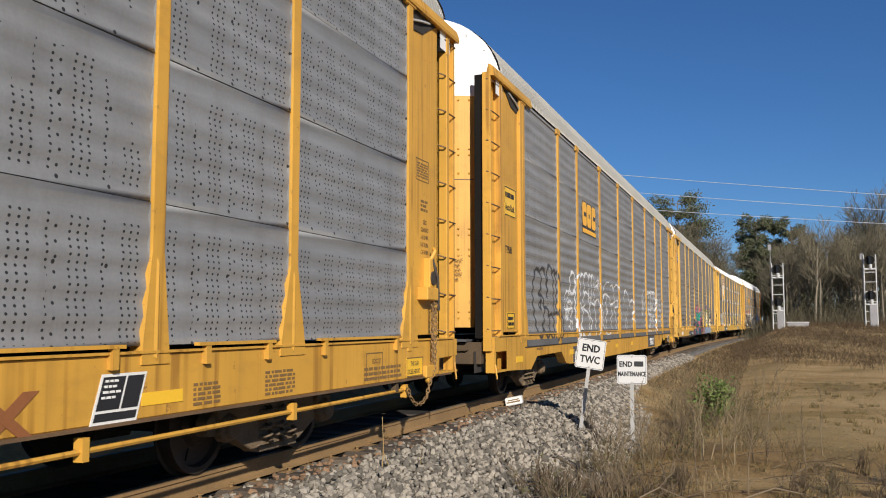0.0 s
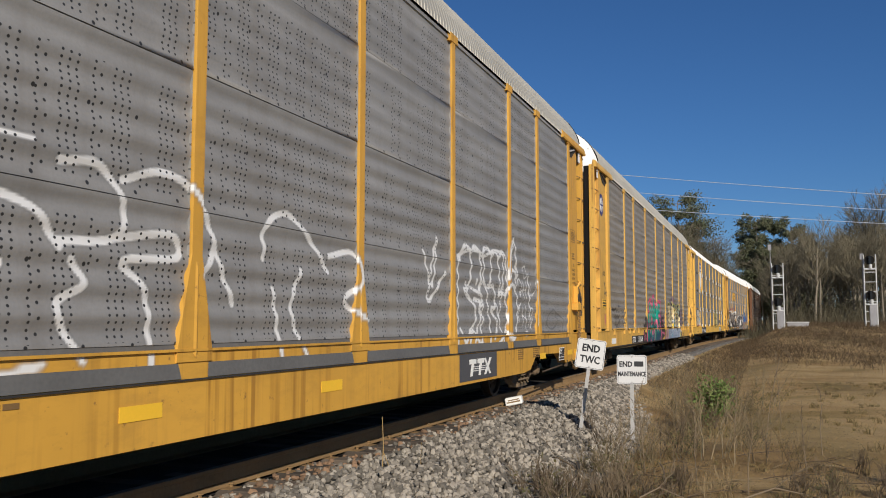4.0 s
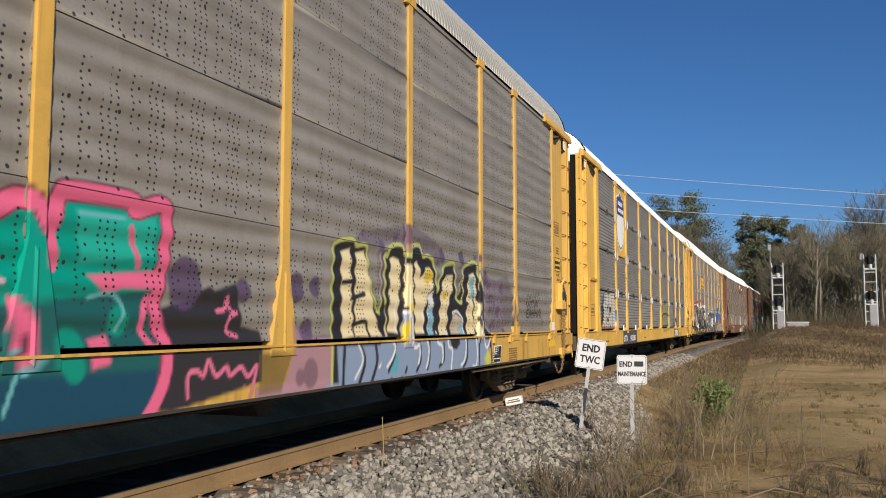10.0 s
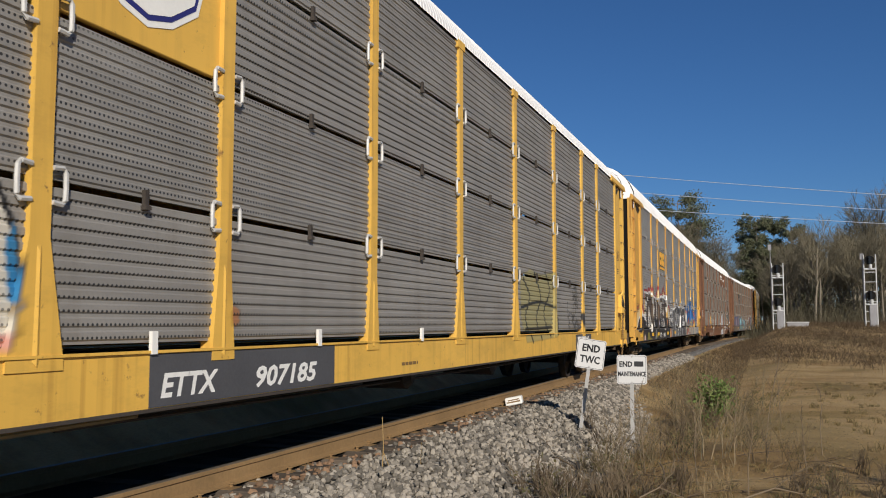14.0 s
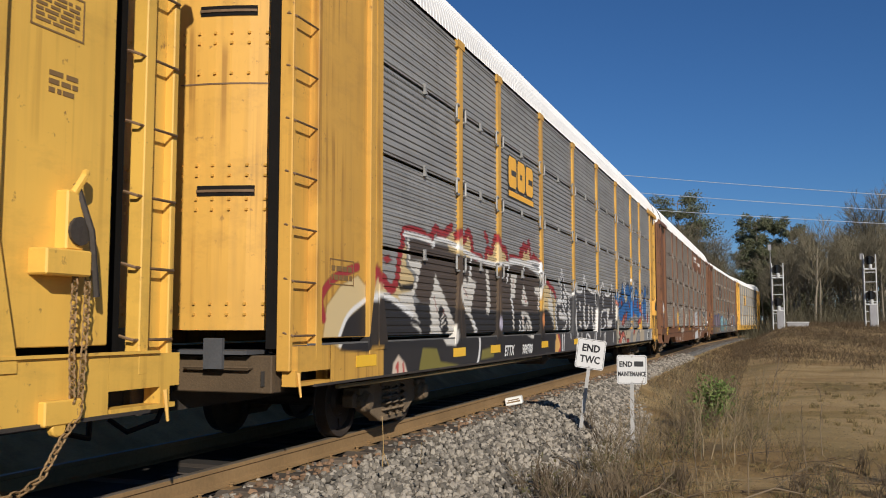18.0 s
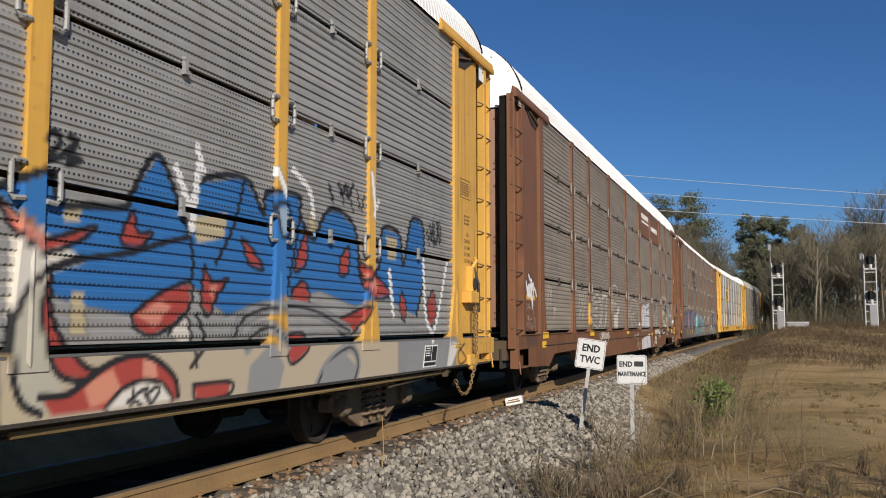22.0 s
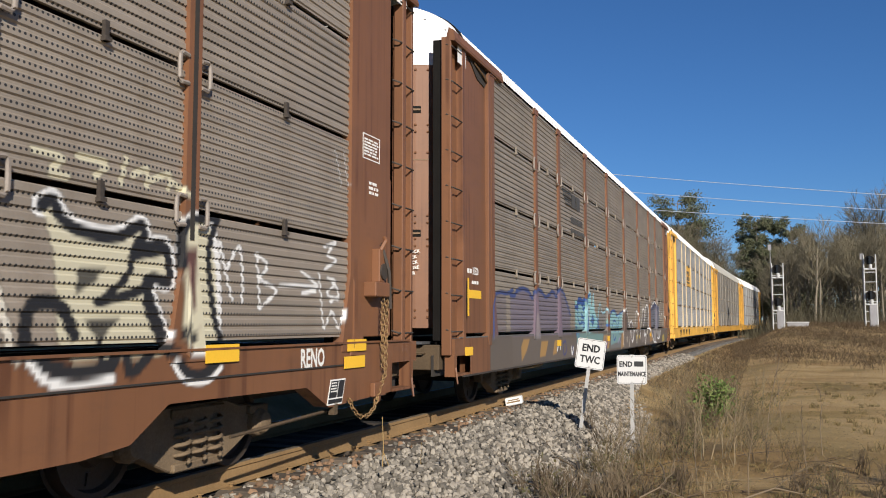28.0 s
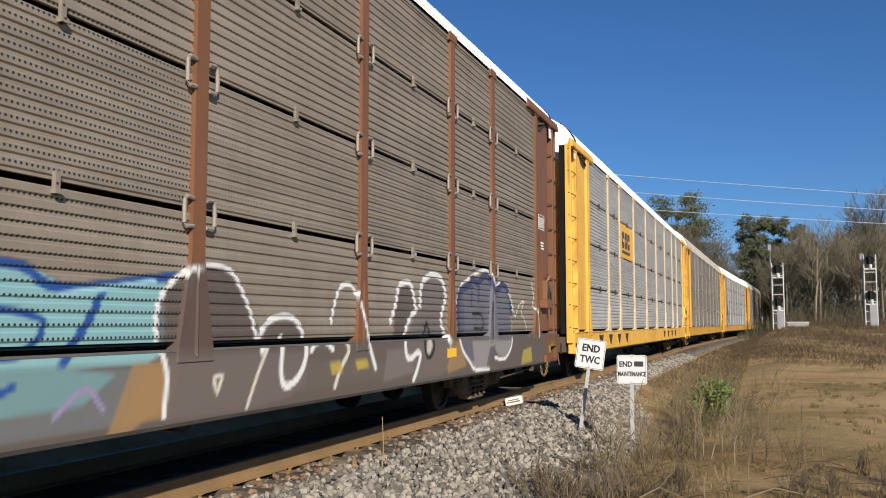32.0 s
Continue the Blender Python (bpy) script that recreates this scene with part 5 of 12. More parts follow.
line(3, (0.03, 0.03, 0.03), 0.032, 19.85, 1.66, 19.80, 1.73, 19.89, 1.79, 20.00, 1.76, 20.03, 1.67)
line(3, (0.03, 0.03, 0.03), 0.032, 20.05, 1.71, 20.19, 1.82, 20.27, 1.75, 20.19, 1.68, 20.08, 1.73)
line(3, (0.03, 0.03, 0.03), 0.032, 19.50, 1.54, 19.62, 1.53, 19.67, 1.34)
line(3, (0.03, 0.03, 0.03), 0.032, 19.59, 1.53, 19.69, 1.48, 19.62, 1.43, 19.72, 1.34)
line(3, (0.03, 0.03, 0.03), 0.032, 19.74, 1.48, 19.74, 1.36)
line(3, (0.03, 0.03, 0.03), 0.032, 19.78, 1.54, 19.79, 1.41, 19.81, 1.52, 19.88, 1.50, 19.81, 1.45)
line(3, (0.03, 0.03, 0.03), 0.032, 19.81, 1.34, 19.84, 1.24, 19.94, 1.32, 19.87, 1.22)
line(3, (0.03, 0.03, 0.03), 0.032, 19.96, 1.38, 19.98, 1.22, 20.05, 1.27, 19.99, 1.36, 20.06, 1.32)
line(3, (0.03, 0.03, 0.03), 0.032, 20.07, 1.44, 20.13, 1.31)
line(3, (0.03, 0.03, 0.03), 0.032, 20.10, 1.36, 20.20, 1.40, 20.21, 1.23)
line(3, (0.03, 0.03, 0.03), 0.032, 20.23, 1.38, 20.23, 1.23, 20.32, 1.34, 20.31, 1.23)
line(3, (0.03, 0.03, 0.03), 0.032, 20.35, 1.36, 20.32, 1.23, 20.42, 1.23)
line(3, (0.03, 0.03, 0.03), 0.032, 20.45, 1.38, 20.44, 1.23)
line(3, (0.03, 0.03, 0.03), 0.032, 20.56, 1.38, 20.50, 1.30, 20.59, 1.26, 20.52, 1.21)
line(3, (0.03, 0.03, 0.03), 0.032, 19.14, 1.78, 19.20, 1.76, 19.18, 1.66)
line(3, (0.03, 0.03, 0.03), 0.032, 19.15, 1.63, 19.25, 1.57, 19.21, 1.44)
line(3, (0.03, 0.03, 0.03), 0.032, 19.23, 1.44, 19.37, 1.51, 19.44, 1.57)
line(3, (0.03, 0.03, 0.03), 0.032, 19.30, 1.37, 19.37, 1.24, 19.41, 1.26)
line(3, (0.03, 0.03, 0.03), 0.032, 19.40, 1.41, 19.28, 1.25)

fill(3, (0.035, 0.035, 0.035), 1, 20.55, 1.53, 20.68, 1.59, 20.78, 1.55, 20.89, 1.60, 21.00, 1.54, 20.92, 1.35, 20.81, 1.15, 20.66, 1.32)
line(3, (0.04, 0.04, 0.03), 0.06, 18.05, 2.23, 18.14, 2.08, 18.13, 1.89, 18.07, 1.78, 18.14, 1.66, 18.13, 1.53)
fill(3, (0.04, 0.04, 0.035), 1, 18.10, 1.26, 18.22, 1.18, 18.27, 1.12, 18.15, 1.08, 18.11, 1.12)
line(3, (0.04, 0.04, 0.03), 0.05, 18.09, 1.45, 18.21, 1.47, 18.30, 1.37, 18.29, 1.15)

fill(4, (0.028, 0.025, 0.024), 1, 2.0, 0.66, 9.6, 0.66, 9.6, 1.15, 2.0, 1.15)
fill(4, (0.075, 0.072, 0.072), 1, 9.55, 0.66, 17.3, 0.66, 17.3, 1.15, 9.55, 1.15)
fill(4, (0.45, 0.38, 0.27), 1, 17.25, 0.66, 23.4, 0.66, 23.4, 1.15, 17.25, 1.15)
fill(4, (0.24, 0.24, 0.24), 1, 23.4, 0.66, 25.4, 0.66, 25.4, 1.15, 23.4, 1.15)
fill(4, (0.022, 0.020, 0.020), 0.97, 1.40, 1.21, 1.44, 1.34, 1.57, 1.50, 1.69, 1.57, 1.98, 1.63, 2.27, 1.61, 2.59, 1.52, 2.93, 1.56, 3.16, 1.59, 4.65, 1.56, 6.38, 1.54, 9.17, 1.56, 10.26, 1.10, 10.25, 0.75, 1.40, 1.10)
fill(4, (0.085, 0.062, 0.045), 0.96, 2.73, 2.34, 3.13, 2.38, 3.72, 2.37, 4.41, 2.37, 5.36, 2.28, 5.91, 2.27, 6.37, 2.15, 7.05, 2.30, 7.81, 2.37, 8.46, 2.35, 9.23, 2.16, 9.17, 1.53, 6.38, 1.53, 4.65, 1.55, 3.16, 1.58, 2.93, 1.73, 3.11, 1.92, 3.18, 2.11, 2.77, 2.09)
fill(4, (0.64, 0.50, 0.25), 1, 1.71, 1.61, 1.72, 1.78, 1.83, 1.83, 2.00, 1.79, 2.14, 1.74, 2.29, 1.80, 2.44, 1.87, 2.55, 2.05, 2.59, 2.22, 2.66, 2.29, 2.73, 2.24, 2.70, 2.02, 2.96, 1.91, 2.93, 1.73, 2.90, 1.59, 2.65, 1.54, 2.39, 1.62, 2.09, 1.64, 1.87, 1.65)
fill(4, (0.64, 0.50, 0.25), 1, 4.10, 2.49, 4.40, 2.61, 4.62, 2.56, 4.86, 2.48, 5.03, 2.64, 5.16, 2.49, 5.25, 2.27, 4.63, 2.29, 4.20, 2.32)
fill(4, (0.64, 0.50, 0.25), 1, 5.84, 2.23, 5.91, 2.42, 6.13, 2.42, 6.36, 2.63, 6.61, 2.53, 6.90, 2.50, 7.01, 2.30)
fill(4, (0.64, 0.50, 0.25), 1, 7.81, 2.37, 7.92, 2.56, 8.24, 2.63, 8.46, 2.43)
line(4, (0.32, 0.035, 0.035), 0.13, 1.68, 1.76, 1.78, 1.91, 1.86, 1.86, 1.94, 1.81, 2.05, 1.84, 2.20, 1.73, 2.35, 1.76, 2.44, 1.87, 2.50, 2.12, 2.59, 2.26, 2.65, 2.43, 3.13, 2.46, 3.46, 2.41, 3.58, 2.48, 3.71, 2.57, 3.90, 2.47, 4.10, 2.56, 4.30, 2.65)
line(4, (0.32, 0.035, 0.035), 0.13, 4.46, 2.54, 4.65, 2.60, 4.83, 2.51, 5.00, 2.65, 5.17, 2.54, 5.25, 2.34, 5.63, 2.32)
line(4, (0.32, 0.035, 0.035), 0.13, 5.84, 2.31, 5.94, 2.47, 6.15, 2.45, 6.36, 2.69, 6.63, 2.57, 6.94, 2.53, 7.05, 2.36)
line(4, (0.32, 0.035, 0.035), 0.13, 7.77, 2.40, 7.90, 2.60, 8.24, 2.68, 8.51, 2.47)
line(4, (0.32, 0.035, 0.035), 0.13, 5.83, 2.69, 5.94, 2.61)
fill(4, (0.32, 0.035, 0.035), 1, 1.99, 2.06, 2.19, 2.12, 2.28, 2.06, 2.13, 2.00)
fill(4, (0.32, 0.035, 0.035), 1, 3.37, 2.46, 3.54, 2.51, 3.59, 2.42, 3.41, 2.37)
fill(4, (0.32, 0.035, 0.035), 1, 3.81, 2.57, 4.00, 2.59, 3.90, 2.48)
fill(4, (0.68, 0.65, 0.58), 1, 2.48, 1.67, 2.85, 1.72, 2.94, 1.78, 3.03, 1.92, 2.77, 2.03, 2.77, 2.09, 3.18, 2.11, 3.20, 2.07, 3.04, 1.78, 2.93, 1.65, 3.00, 1.48, 3.15, 1.34, 2.79, 1.45, 2.52, 1.59)
fill(4, (0.68, 0.65, 0.58), 1, 2.85, 1.34, 3.13, 1.30, 3.22, 1.20, 3.06, 1.26)
fill(4, (0.68, 0.65, 0.58), 1, 3.67, 1.98, 3.81, 1.86, 4.07, 1.65, 4.38, 1.37, 4.53, 1.16, 4.42, 1.03, 4.04, 1.05, 3.85, 1.17, 3.50, 1.15, 3.51, 1.31, 3.56, 1.33, 3.48, 1.53, 3.50, 1.67, 3.61, 1.77)
fill(4, (0.68, 0.65, 0.58), 1, 4.59, 1.83, 4.70, 1.91, 4.87, 1.98, 4.99, 1.90, 5.10, 2.21, 5.18, 1.97, 5.39, 1.93, 5.22, 1.69, 5.12, 1.49, 5.27, 1.35, 5.43, 1.14, 5.32, 1.18, 5.10, 1.40, 4.76, 1.56, 4.60, 1.69)
fill(4, (0.68, 0.65, 0.58), 1, 5.84, 2.15, 5.97, 2.15, 6.05, 1.85, 6.08, 1.60, 6.00, 1.46, 5.85, 1.50, 5.92, 1.72)
fill(4, (0.68, 0.65, 0.58), 1, 2.72, 2.36, 2.80, 2.35, 2.83, 2.07, 2.76, 2.08)
fill(4, (0.022, 0.020, 0.020), 1, 3.79, 1.54, 3.93, 1.57, 4.13, 1.40, 4.18, 1.25, 4.04, 1.17, 3.87, 1.24, 3.82, 1.39)
fill(4, (0.022, 0.020, 0.020), 1, 2.56, 1.79, 2.94, 1.82, 2.90, 1.73, 2.59, 1.72)
fill(4, (0.022, 0.020, 0.020), 1, 2.48, 1.83, 2.61, 1.74, 2.57, 1.71, 2.45, 1.78)
line(4, (0.68, 0.65, 0.58), 0.03, 3.89, 1.40, 3.99, 1.45)
line(4, (0.68, 0.65, 0.58), 0.03, 3.89, 1.34, 4.04, 1.40)
line(4, (0.68, 0.65, 0.58), 0.03, 3.92, 1.29, 4.06, 1.34)
line(4, (0.30, 0.10, 0.07), 0.02, 3.64, 1.68, 3.75, 1.49)
line(4, (0.30, 0.10, 0.07), 0.02, 3.98, 1.52, 4.03, 1.45)
line(4, (0.30, 0.10, 0.07), 0.02, 4.81, 1.84, 4.99, 1.71)
line(4, CHALK, 0.074, 2.65, 2.40, 2.98, 2.41, 3.46, 2.39, 3.61, 2.34, 3.67, 2.41, 4.00, 2.44, 4.41, 2.41, 5.10, 2.33, 5.77, 2.27, 6.53, 2.27, 7.61, 2.37, 8.46, 2.35, 9.23, 2.23, 9.38, 2.01)
line(4, CHALK, 0.074, 7.14, 2.31, 7.01, 2.03)
line(4, CHALK, 0.074, 5.15, 2.31, 5.11, 2.08)
line(4, CHALK, 0.074, 5.25, 1.35, 5.46, 1.12, 5.44, 0.89, 5.29, 0.67)
line(4, CHALK, 0.074, 1.71, 1.61, 1.95, 1.65, 2.22, 1.63, 2.52, 1.55, 2.90, 1.43)
fill(4, (0.22, 0.19, 0.035), 0.9, 3.04, 0.73, 3.18, 1.03, 3.67, 1.01, 3.81, 0.84, 4.51, 0.77, 4.51, 0.67)
fill(4, (0.22, 0.19, 0.035), 0.9, 5.58, 0.94, 6.23, 0.98, 6.16, 0.82, 5.52, 0.80)
fill(4, (0.66, 0.54, 0.42), 1, 2.23, 0.72, 2.27, 0.88, 2.42, 0.97, 2.61, 0.87, 2.73, 0.70)
line(4, (0.45, 0.08, 0.06), 0.05, 2.36, 0.83, 2.41, 0.87, 2.40, 0.78)
line(4, (0.45, 0.08, 0.06), 0.05, 2.56, 0.86, 2.58, 0.75)
dot(4, (0.45, 0.42, 0.52), 1, 6.54, 1.33, 0.1)

fill(4, (0.022, 0.020, 0.020), 0.98, 9.03, 1.05, 9.05, 1.55, 9.45, 1.61, 9.86, 1.58, 10.13, 1.44, 10.33, 1.20, 10.34, 1.00)
fill(4, (0.64, 0.50, 0.25), 1, 9.24, 1.60, 9.33, 1.78, 9.40, 2.06, 9.59, 2.12, 9.80, 2.07, 10.02, 2.02, 10.21, 1.99, 10.33, 1.85, 10.53, 1.81, 10.42, 1.55, 10.48, 1.20, 10.33, 1.20, 10.23, 1.44, 9.95, 1.57, 9.61, 1.61)
fill(4, (0.64, 0.50, 0.25), 1, 7.89, 2.41, 7.94, 2.52, 8.12, 2.63, 8.26, 2.57, 8.42, 2.69, 8.54, 2.47)
fill(4, (0.64, 0.50, 0.25), 1, 8.62, 2.43, 8.77, 2.51, 8.91, 2.48)
line(4, (0.32, 0.035, 0.035), 0.12, 7.88, 2.44, 7.86, 2.60, 7.97, 2.53, 8.06, 2.72, 8.20, 2.62, 8.34, 2.71, 8.43, 2.80, 8.50, 2.65, 8.56, 2.47)
line(4, (0.32, 0.035, 0.035), 0.12, 8.62, 2.46, 8.76, 2.58, 8.85, 2.52, 8.98, 2.52, 9.21, 2.44)
line(4, (0.32, 0.035, 0.035), 0.12, 7.21, 2.43, 7.45, 2.44, 7.87, 2.43)
line(4, (0.32, 0.035, 0.035), 0.12, 9.40, 2.08, 9.59, 2.16, 9.80, 2.15, 10.02, 2.05, 10.31, 2.00, 10.51, 1.86)
fill(4, (0.68, 0.65, 0.58), 1, 7.22, 2.15, 7.42, 2.16, 7.62, 2.17, 7.54, 2.01, 7.47, 1.76, 7.24, 1.74)
fill(4, (0.68, 0.65, 0.58), 1, 7.33, 1.55, 7.41, 1.54, 7.43, 1.23, 7.35, 1.23)
fill(4, (0.68, 0.65, 0.58), 1, 8.04, 2.02, 8.09, 1.97, 8.18, 1.85, 8.32, 1.72, 8.34, 1.65, 8.16, 1.64, 7.90, 1.68, 7.92, 1.77, 7.97, 1.88)
fill(4, (0.68, 0.65, 0.58), 1, 7.88, 1.54, 8.11, 1.54, 8.36, 1.50, 8.54, 1.36, 8.65, 1.19, 8.64, 1.07, 8.49, 1.07, 8.27, 1.11, 8.00, 1.19, 7.95, 1.27)
fill(4, (0.68, 0.65, 0.58), 1, 8.81, 1.99, 9.14, 2.01, 9.22, 2.17, 9.33, 2.27, 9.38, 2.10, 9.29, 1.91, 9.18, 1.73, 9.12, 1.58, 9.01, 1.58, 9.07, 1.77, 9.07, 1.85, 8.81, 1.88)
fill(4, (0.68, 0.65, 0.58), 1, 10.03, 1.97, 10.12, 2.03, 10.19, 1.91, 10.31, 1.87, 10.20, 1.79, 10.03, 1.88)
fill(4, (0.68, 0.65, 0.58), 1, 9.85, 1.82, 10.22, 1.79, 10.33, 1.25, 10.18, 1.47, 9.90, 1.61)
fill(4, (0.022, 0.020, 0.020), 1, 8.06, 1.47, 8.22, 1.45, 8.39, 1.34, 8.46, 1.21, 8.40, 1.11, 8.26, 1.13, 8.13, 1.19, 8.06, 1.31)
fill(4, (0.68, 0.65, 0.58), 1, 8.15, 1.32, 8.23, 1.37, 8.37, 1.31, 8.41, 1.21, 8.32, 1.13, 8.18, 1.15, 8.12, 1.23)
fill(4, (0.022, 0.020, 0.020), 1, 8.16, 1.29, 8.23, 1.32, 8.30, 1.27, 8.29, 1.19, 8.21, 1.17)
line(4, (0.68, 0.65, 0.58), 0.03, 8.21, 1.23, 8.26, 1.27)
line(4, (0.022, 0.020, 0.020), 0.035, 10.12, 1.98, 10.18, 1.84)
line(4, (0.022, 0.020, 0.020), 0.035, 10.26, 1.94, 10.22, 1.74)
line(4, (0.022, 0.020, 0.020), 0.035, 10.33, 1.80, 10.33, 1.25)
line(4, (0.022, 0.020, 0.020), 0.035, 9.24, 2.15, 9.18, 1.91, 9.15, 1.64)
line(4, CHALK, 0.081, 7.21, 2.38, 7.46, 2.40, 7.87, 2.41, 8.07, 2.39, 8.71, 2.45, 9.25, 2.43, 9.15, 2.32, 9.36, 2.28, 9.44, 2.05)
line(4, CHALK, 0.081, 8.29, 2.40, 8.72, 2.35, 9.13, 2.28)
line(4, CHALK, 0.081, 7.80, 1.36, 7.81, 1.18, 8.02, 1.19)
line(4, CHALK, 0.081, 8.07, 2.38, 8.07, 2.29)
line(4, CHALK, 0.081, 7.24, 1.75, 7.32, 1.64, 7.35, 1.53)
line(4, (0.45, 0.16, 0.10), 0.02, 7.39, 2.09, 7.35, 1.92)
line(4, (0.45, 0.16, 0.10), 0.02, 8.05, 1.85, 8.10, 1.75)
line(4, (0.45, 0.16, 0.10), 0.02, 8.13, 1.71, 8.29, 1.74)
line(4, (0.45, 0.16, 0.10), 0.02, 8.01, 1.45, 7.99, 1.31)
line(4, (0.45, 0.16, 0.10), 0.02, 8.51, 1.27, 8.49, 1.15)
dot(4, (0.55, 0.22, 0.07), 1, 9.36, 1.41, 0.12)
fill(4, (0.70, 0.42, 0.12), 1, 10.30, 0.71, 10.34, 1.00, 10.63, 1.04, 10.74, 0.88, 10.59, 0.74)
line(4, (0.35, 0.06, 0.05), 0.07, 10.55, 0.99, 10.70, 0.87, 10.59, 0.74)
line(4, (0.36, 0.35, 0.32), 0.02, 9.57, 2.63, 9.62, 2.40, 9.74, 2.61, 9.79, 2.38, 9.92, 2.59)
line(4, (0.36, 0.35, 0.32), 0.02, 9.62, 2.50, 10.01, 2.51)
line(4, (0.36, 0.35, 0.32), 0.02, 9.67, 2.34, 9.91, 2.64)

fill(4, (0.075, 0.072, 0.072), 1, 10.55, 1.67, 10.67, 1.81, 10.94, 1.80, 11.01, 2.38, 11.28, 2.20, 11.51, 2.00, 12.07, 1.95, 12.30, 2.21, 12.57, 2.06, 13.16, 2.07, 13.43, 2.45, 13.74, 2.23, 14.54, 2.08, 14.86, 2.17, 15.35, 2.02, 15.88, 2.38, 16.30, 2.09, 17.14, 2.36, 17.67, 1.88, 17.78, 0.72, 14.57, 0.68, 11.92, 0.68, 10.81, 0.75, 10.66, 1.11, 10.53, 1.25)
line(4, CHALK, 0.074, 10.63, 1.77, 10.99, 1.80, 11.03, 2.42, 11.19, 2.33, 11.33, 2.09, 11.62, 1.97, 12.07, 1.95, 12.28, 2.20, 12.54, 2.06, 13.16, 2.07, 13.43, 2.45, 13.74, 2.20, 14.54, 2.08, 14.86, 2.15, 15.35, 2.01, 15.85, 2.38, 16.22, 2.08, 16.95, 2.13, 17.20, 2.40)
line(4, CHALK, 0.074, 10.55, 1.70, 10.51, 1.50, 10.57, 1.28, 10.68, 1.19)
line(4, CHALK, 0.074, 10.75, 1.82, 11.04, 1.80, 11.25, 1.60, 11.53, 1.42, 11.35, 1.21)
line(4, CHALK, 0.074, 11.71, 1.98, 11.75, 1.82, 11.75, 1.62)
line(4, CHALK, 0.074, 12.31, 2.17, 12.47, 1.87, 12.43, 1.69)
line(4, CHALK, 0.074, 13.43, 2.45, 13.50, 1.75)
line(4, CHALK, 0.074, 15.88, 2.35, 15.84, 1.80)
line(4, CHALK, 0.074, 17.25, 2.37, 17.35, 1.94, 17.25, 1.64)
line(4, CHALK, 0.074, 14.79, 2.10, 14.87, 1.76)
fill(4, (0.72, 0.70, 0.66), 1, 10.75, 1.54, 10.90, 1.64, 11.05, 1.56, 11.23, 1.53, 11.53, 1.42, 11.31, 1.38, 11.01, 1.42, 10.82, 1.42)
fill(4, (0.72, 0.70, 0.66), 1, 11.58, 1.59, 11.90, 1.61, 11.84, 1.18, 11.75, 1.19, 11.74, 1.42)
fill(4, (0.72, 0.70, 0.66), 1, 12.60, 1.68, 12.33, 1.65, 12.19, 1.39, 12.38, 1.11, 12.62, 1.07, 12.57, 1.17, 12.41, 1.26, 12.37, 1.47, 12.59, 1.57)
fill(4, (0.72, 0.70, 0.66), 1, 12.81, 1.81, 12.95, 1.84, 13.00, 1.63, 12.87, 1.62)
fill(4, (0.72, 0.70, 0.66), 1, 12.84, 1.39, 13.05, 1.39, 13.06, 1.23, 12.84, 1.25)
fill(4, (0.72, 0.70, 0.66), 1, 13.28, 1.74, 13.47, 1.75, 13.46, 1.40, 13.67, 1.25, 13.87, 1.40, 13.86, 1.77, 14.02, 1.77, 14.00, 1.35, 13.67, 1.17, 13.33, 1.25)
fill(4, (0.72, 0.70, 0.66), 1, 14.25, 1.73, 14.43, 1.74, 14.46, 1.35, 14.62, 1.29, 14.80, 1.70, 15.00, 1.70, 14.88, 1.12, 14.44, 1.15)
fill(4, (0.72, 0.70, 0.66), 1, 15.24, 1.65, 15.38, 1.66, 15.36, 1.05, 15.25, 0.99)
fill(4, (0.72, 0.70, 0.66), 1, 16.39, 1.72, 16.85, 1.74, 16.57, 1.42, 17.25, 1.43, 17.05, 1.21, 16.45, 1.22)
fill(4, (0.72, 0.70, 0.66), 1, 11.06, 1.19, 11.14, 1.24, 11.43, 1.27, 11.43, 1.19)
line(4, CHALK, 0.061, 16.31, 1.68, 15.73, 1.64, 15.53, 1.41, 15.66, 1.19, 16.22, 1.32, 15.97, 1.45)
line(4, CHALK, 0.061, 11.18, 1.96, 11.31, 1.99, 11.29, 1.86, 11.18, 1.80, 11.32, 1.81)
line(4, CHALK, 0.061, 11.37, 1.89, 11.48, 1.92, 11.49, 1.80, 11.35, 1.75, 11.38, 1.68, 11.47, 1.72, 11.37, 1.89)
line(4, CHALK, 0.061, 10.97, 1.10, 10.94, 0.77)
line(4, CHALK, 0.061, 11.14, 1.11, 11.09, 0.76)
line(4, CHALK, 0.061, 11.78, 1.11, 11.80, 1.03)
line(4, CHALK, 0.061, 12.42, 1.04, 12.38, 0.77)
line(4, CHALK, 0.061, 12.53, 1.06, 12.51, 0.78)
line(4, CHALK, 0.061, 12.97, 1.11, 12.90, 0.75)
line(4, CHALK, 0.061, 13.47, 1.07, 13.43, 0.76)
line(4, CHALK, 0.061, 13.62, 1.09, 13.93, 0.98, 13.58, 0.75)
line(4, CHALK, 0.061, 14.56, 1.10, 14.45, 0.74)
line(4, CHALK, 0.061, 14.75, 1.09, 14.63, 0.73)
line(4, CHALK, 0.061, 15.82, 1.06, 15.70, 0.72)
line(4, CHALK, 0.061, 15.98, 1.09, 15.85, 0.72)
line(4, CHALK, 0.061, 17.25, 1.07, 17.15, 0.85)
fill(4, (0.70, 0.42, 0.12), 1, 10.41, 1.12, 10.58, 1.12, 10.71, 0.94, 10.82, 0.97, 10.68, 0.77, 10.43, 0.78)
line(4, (0.35, 0.06, 0.05), 0.09, 10.58, 1.12, 10.78, 0.94, 10.76, 0.81, 10.65, 0.77)

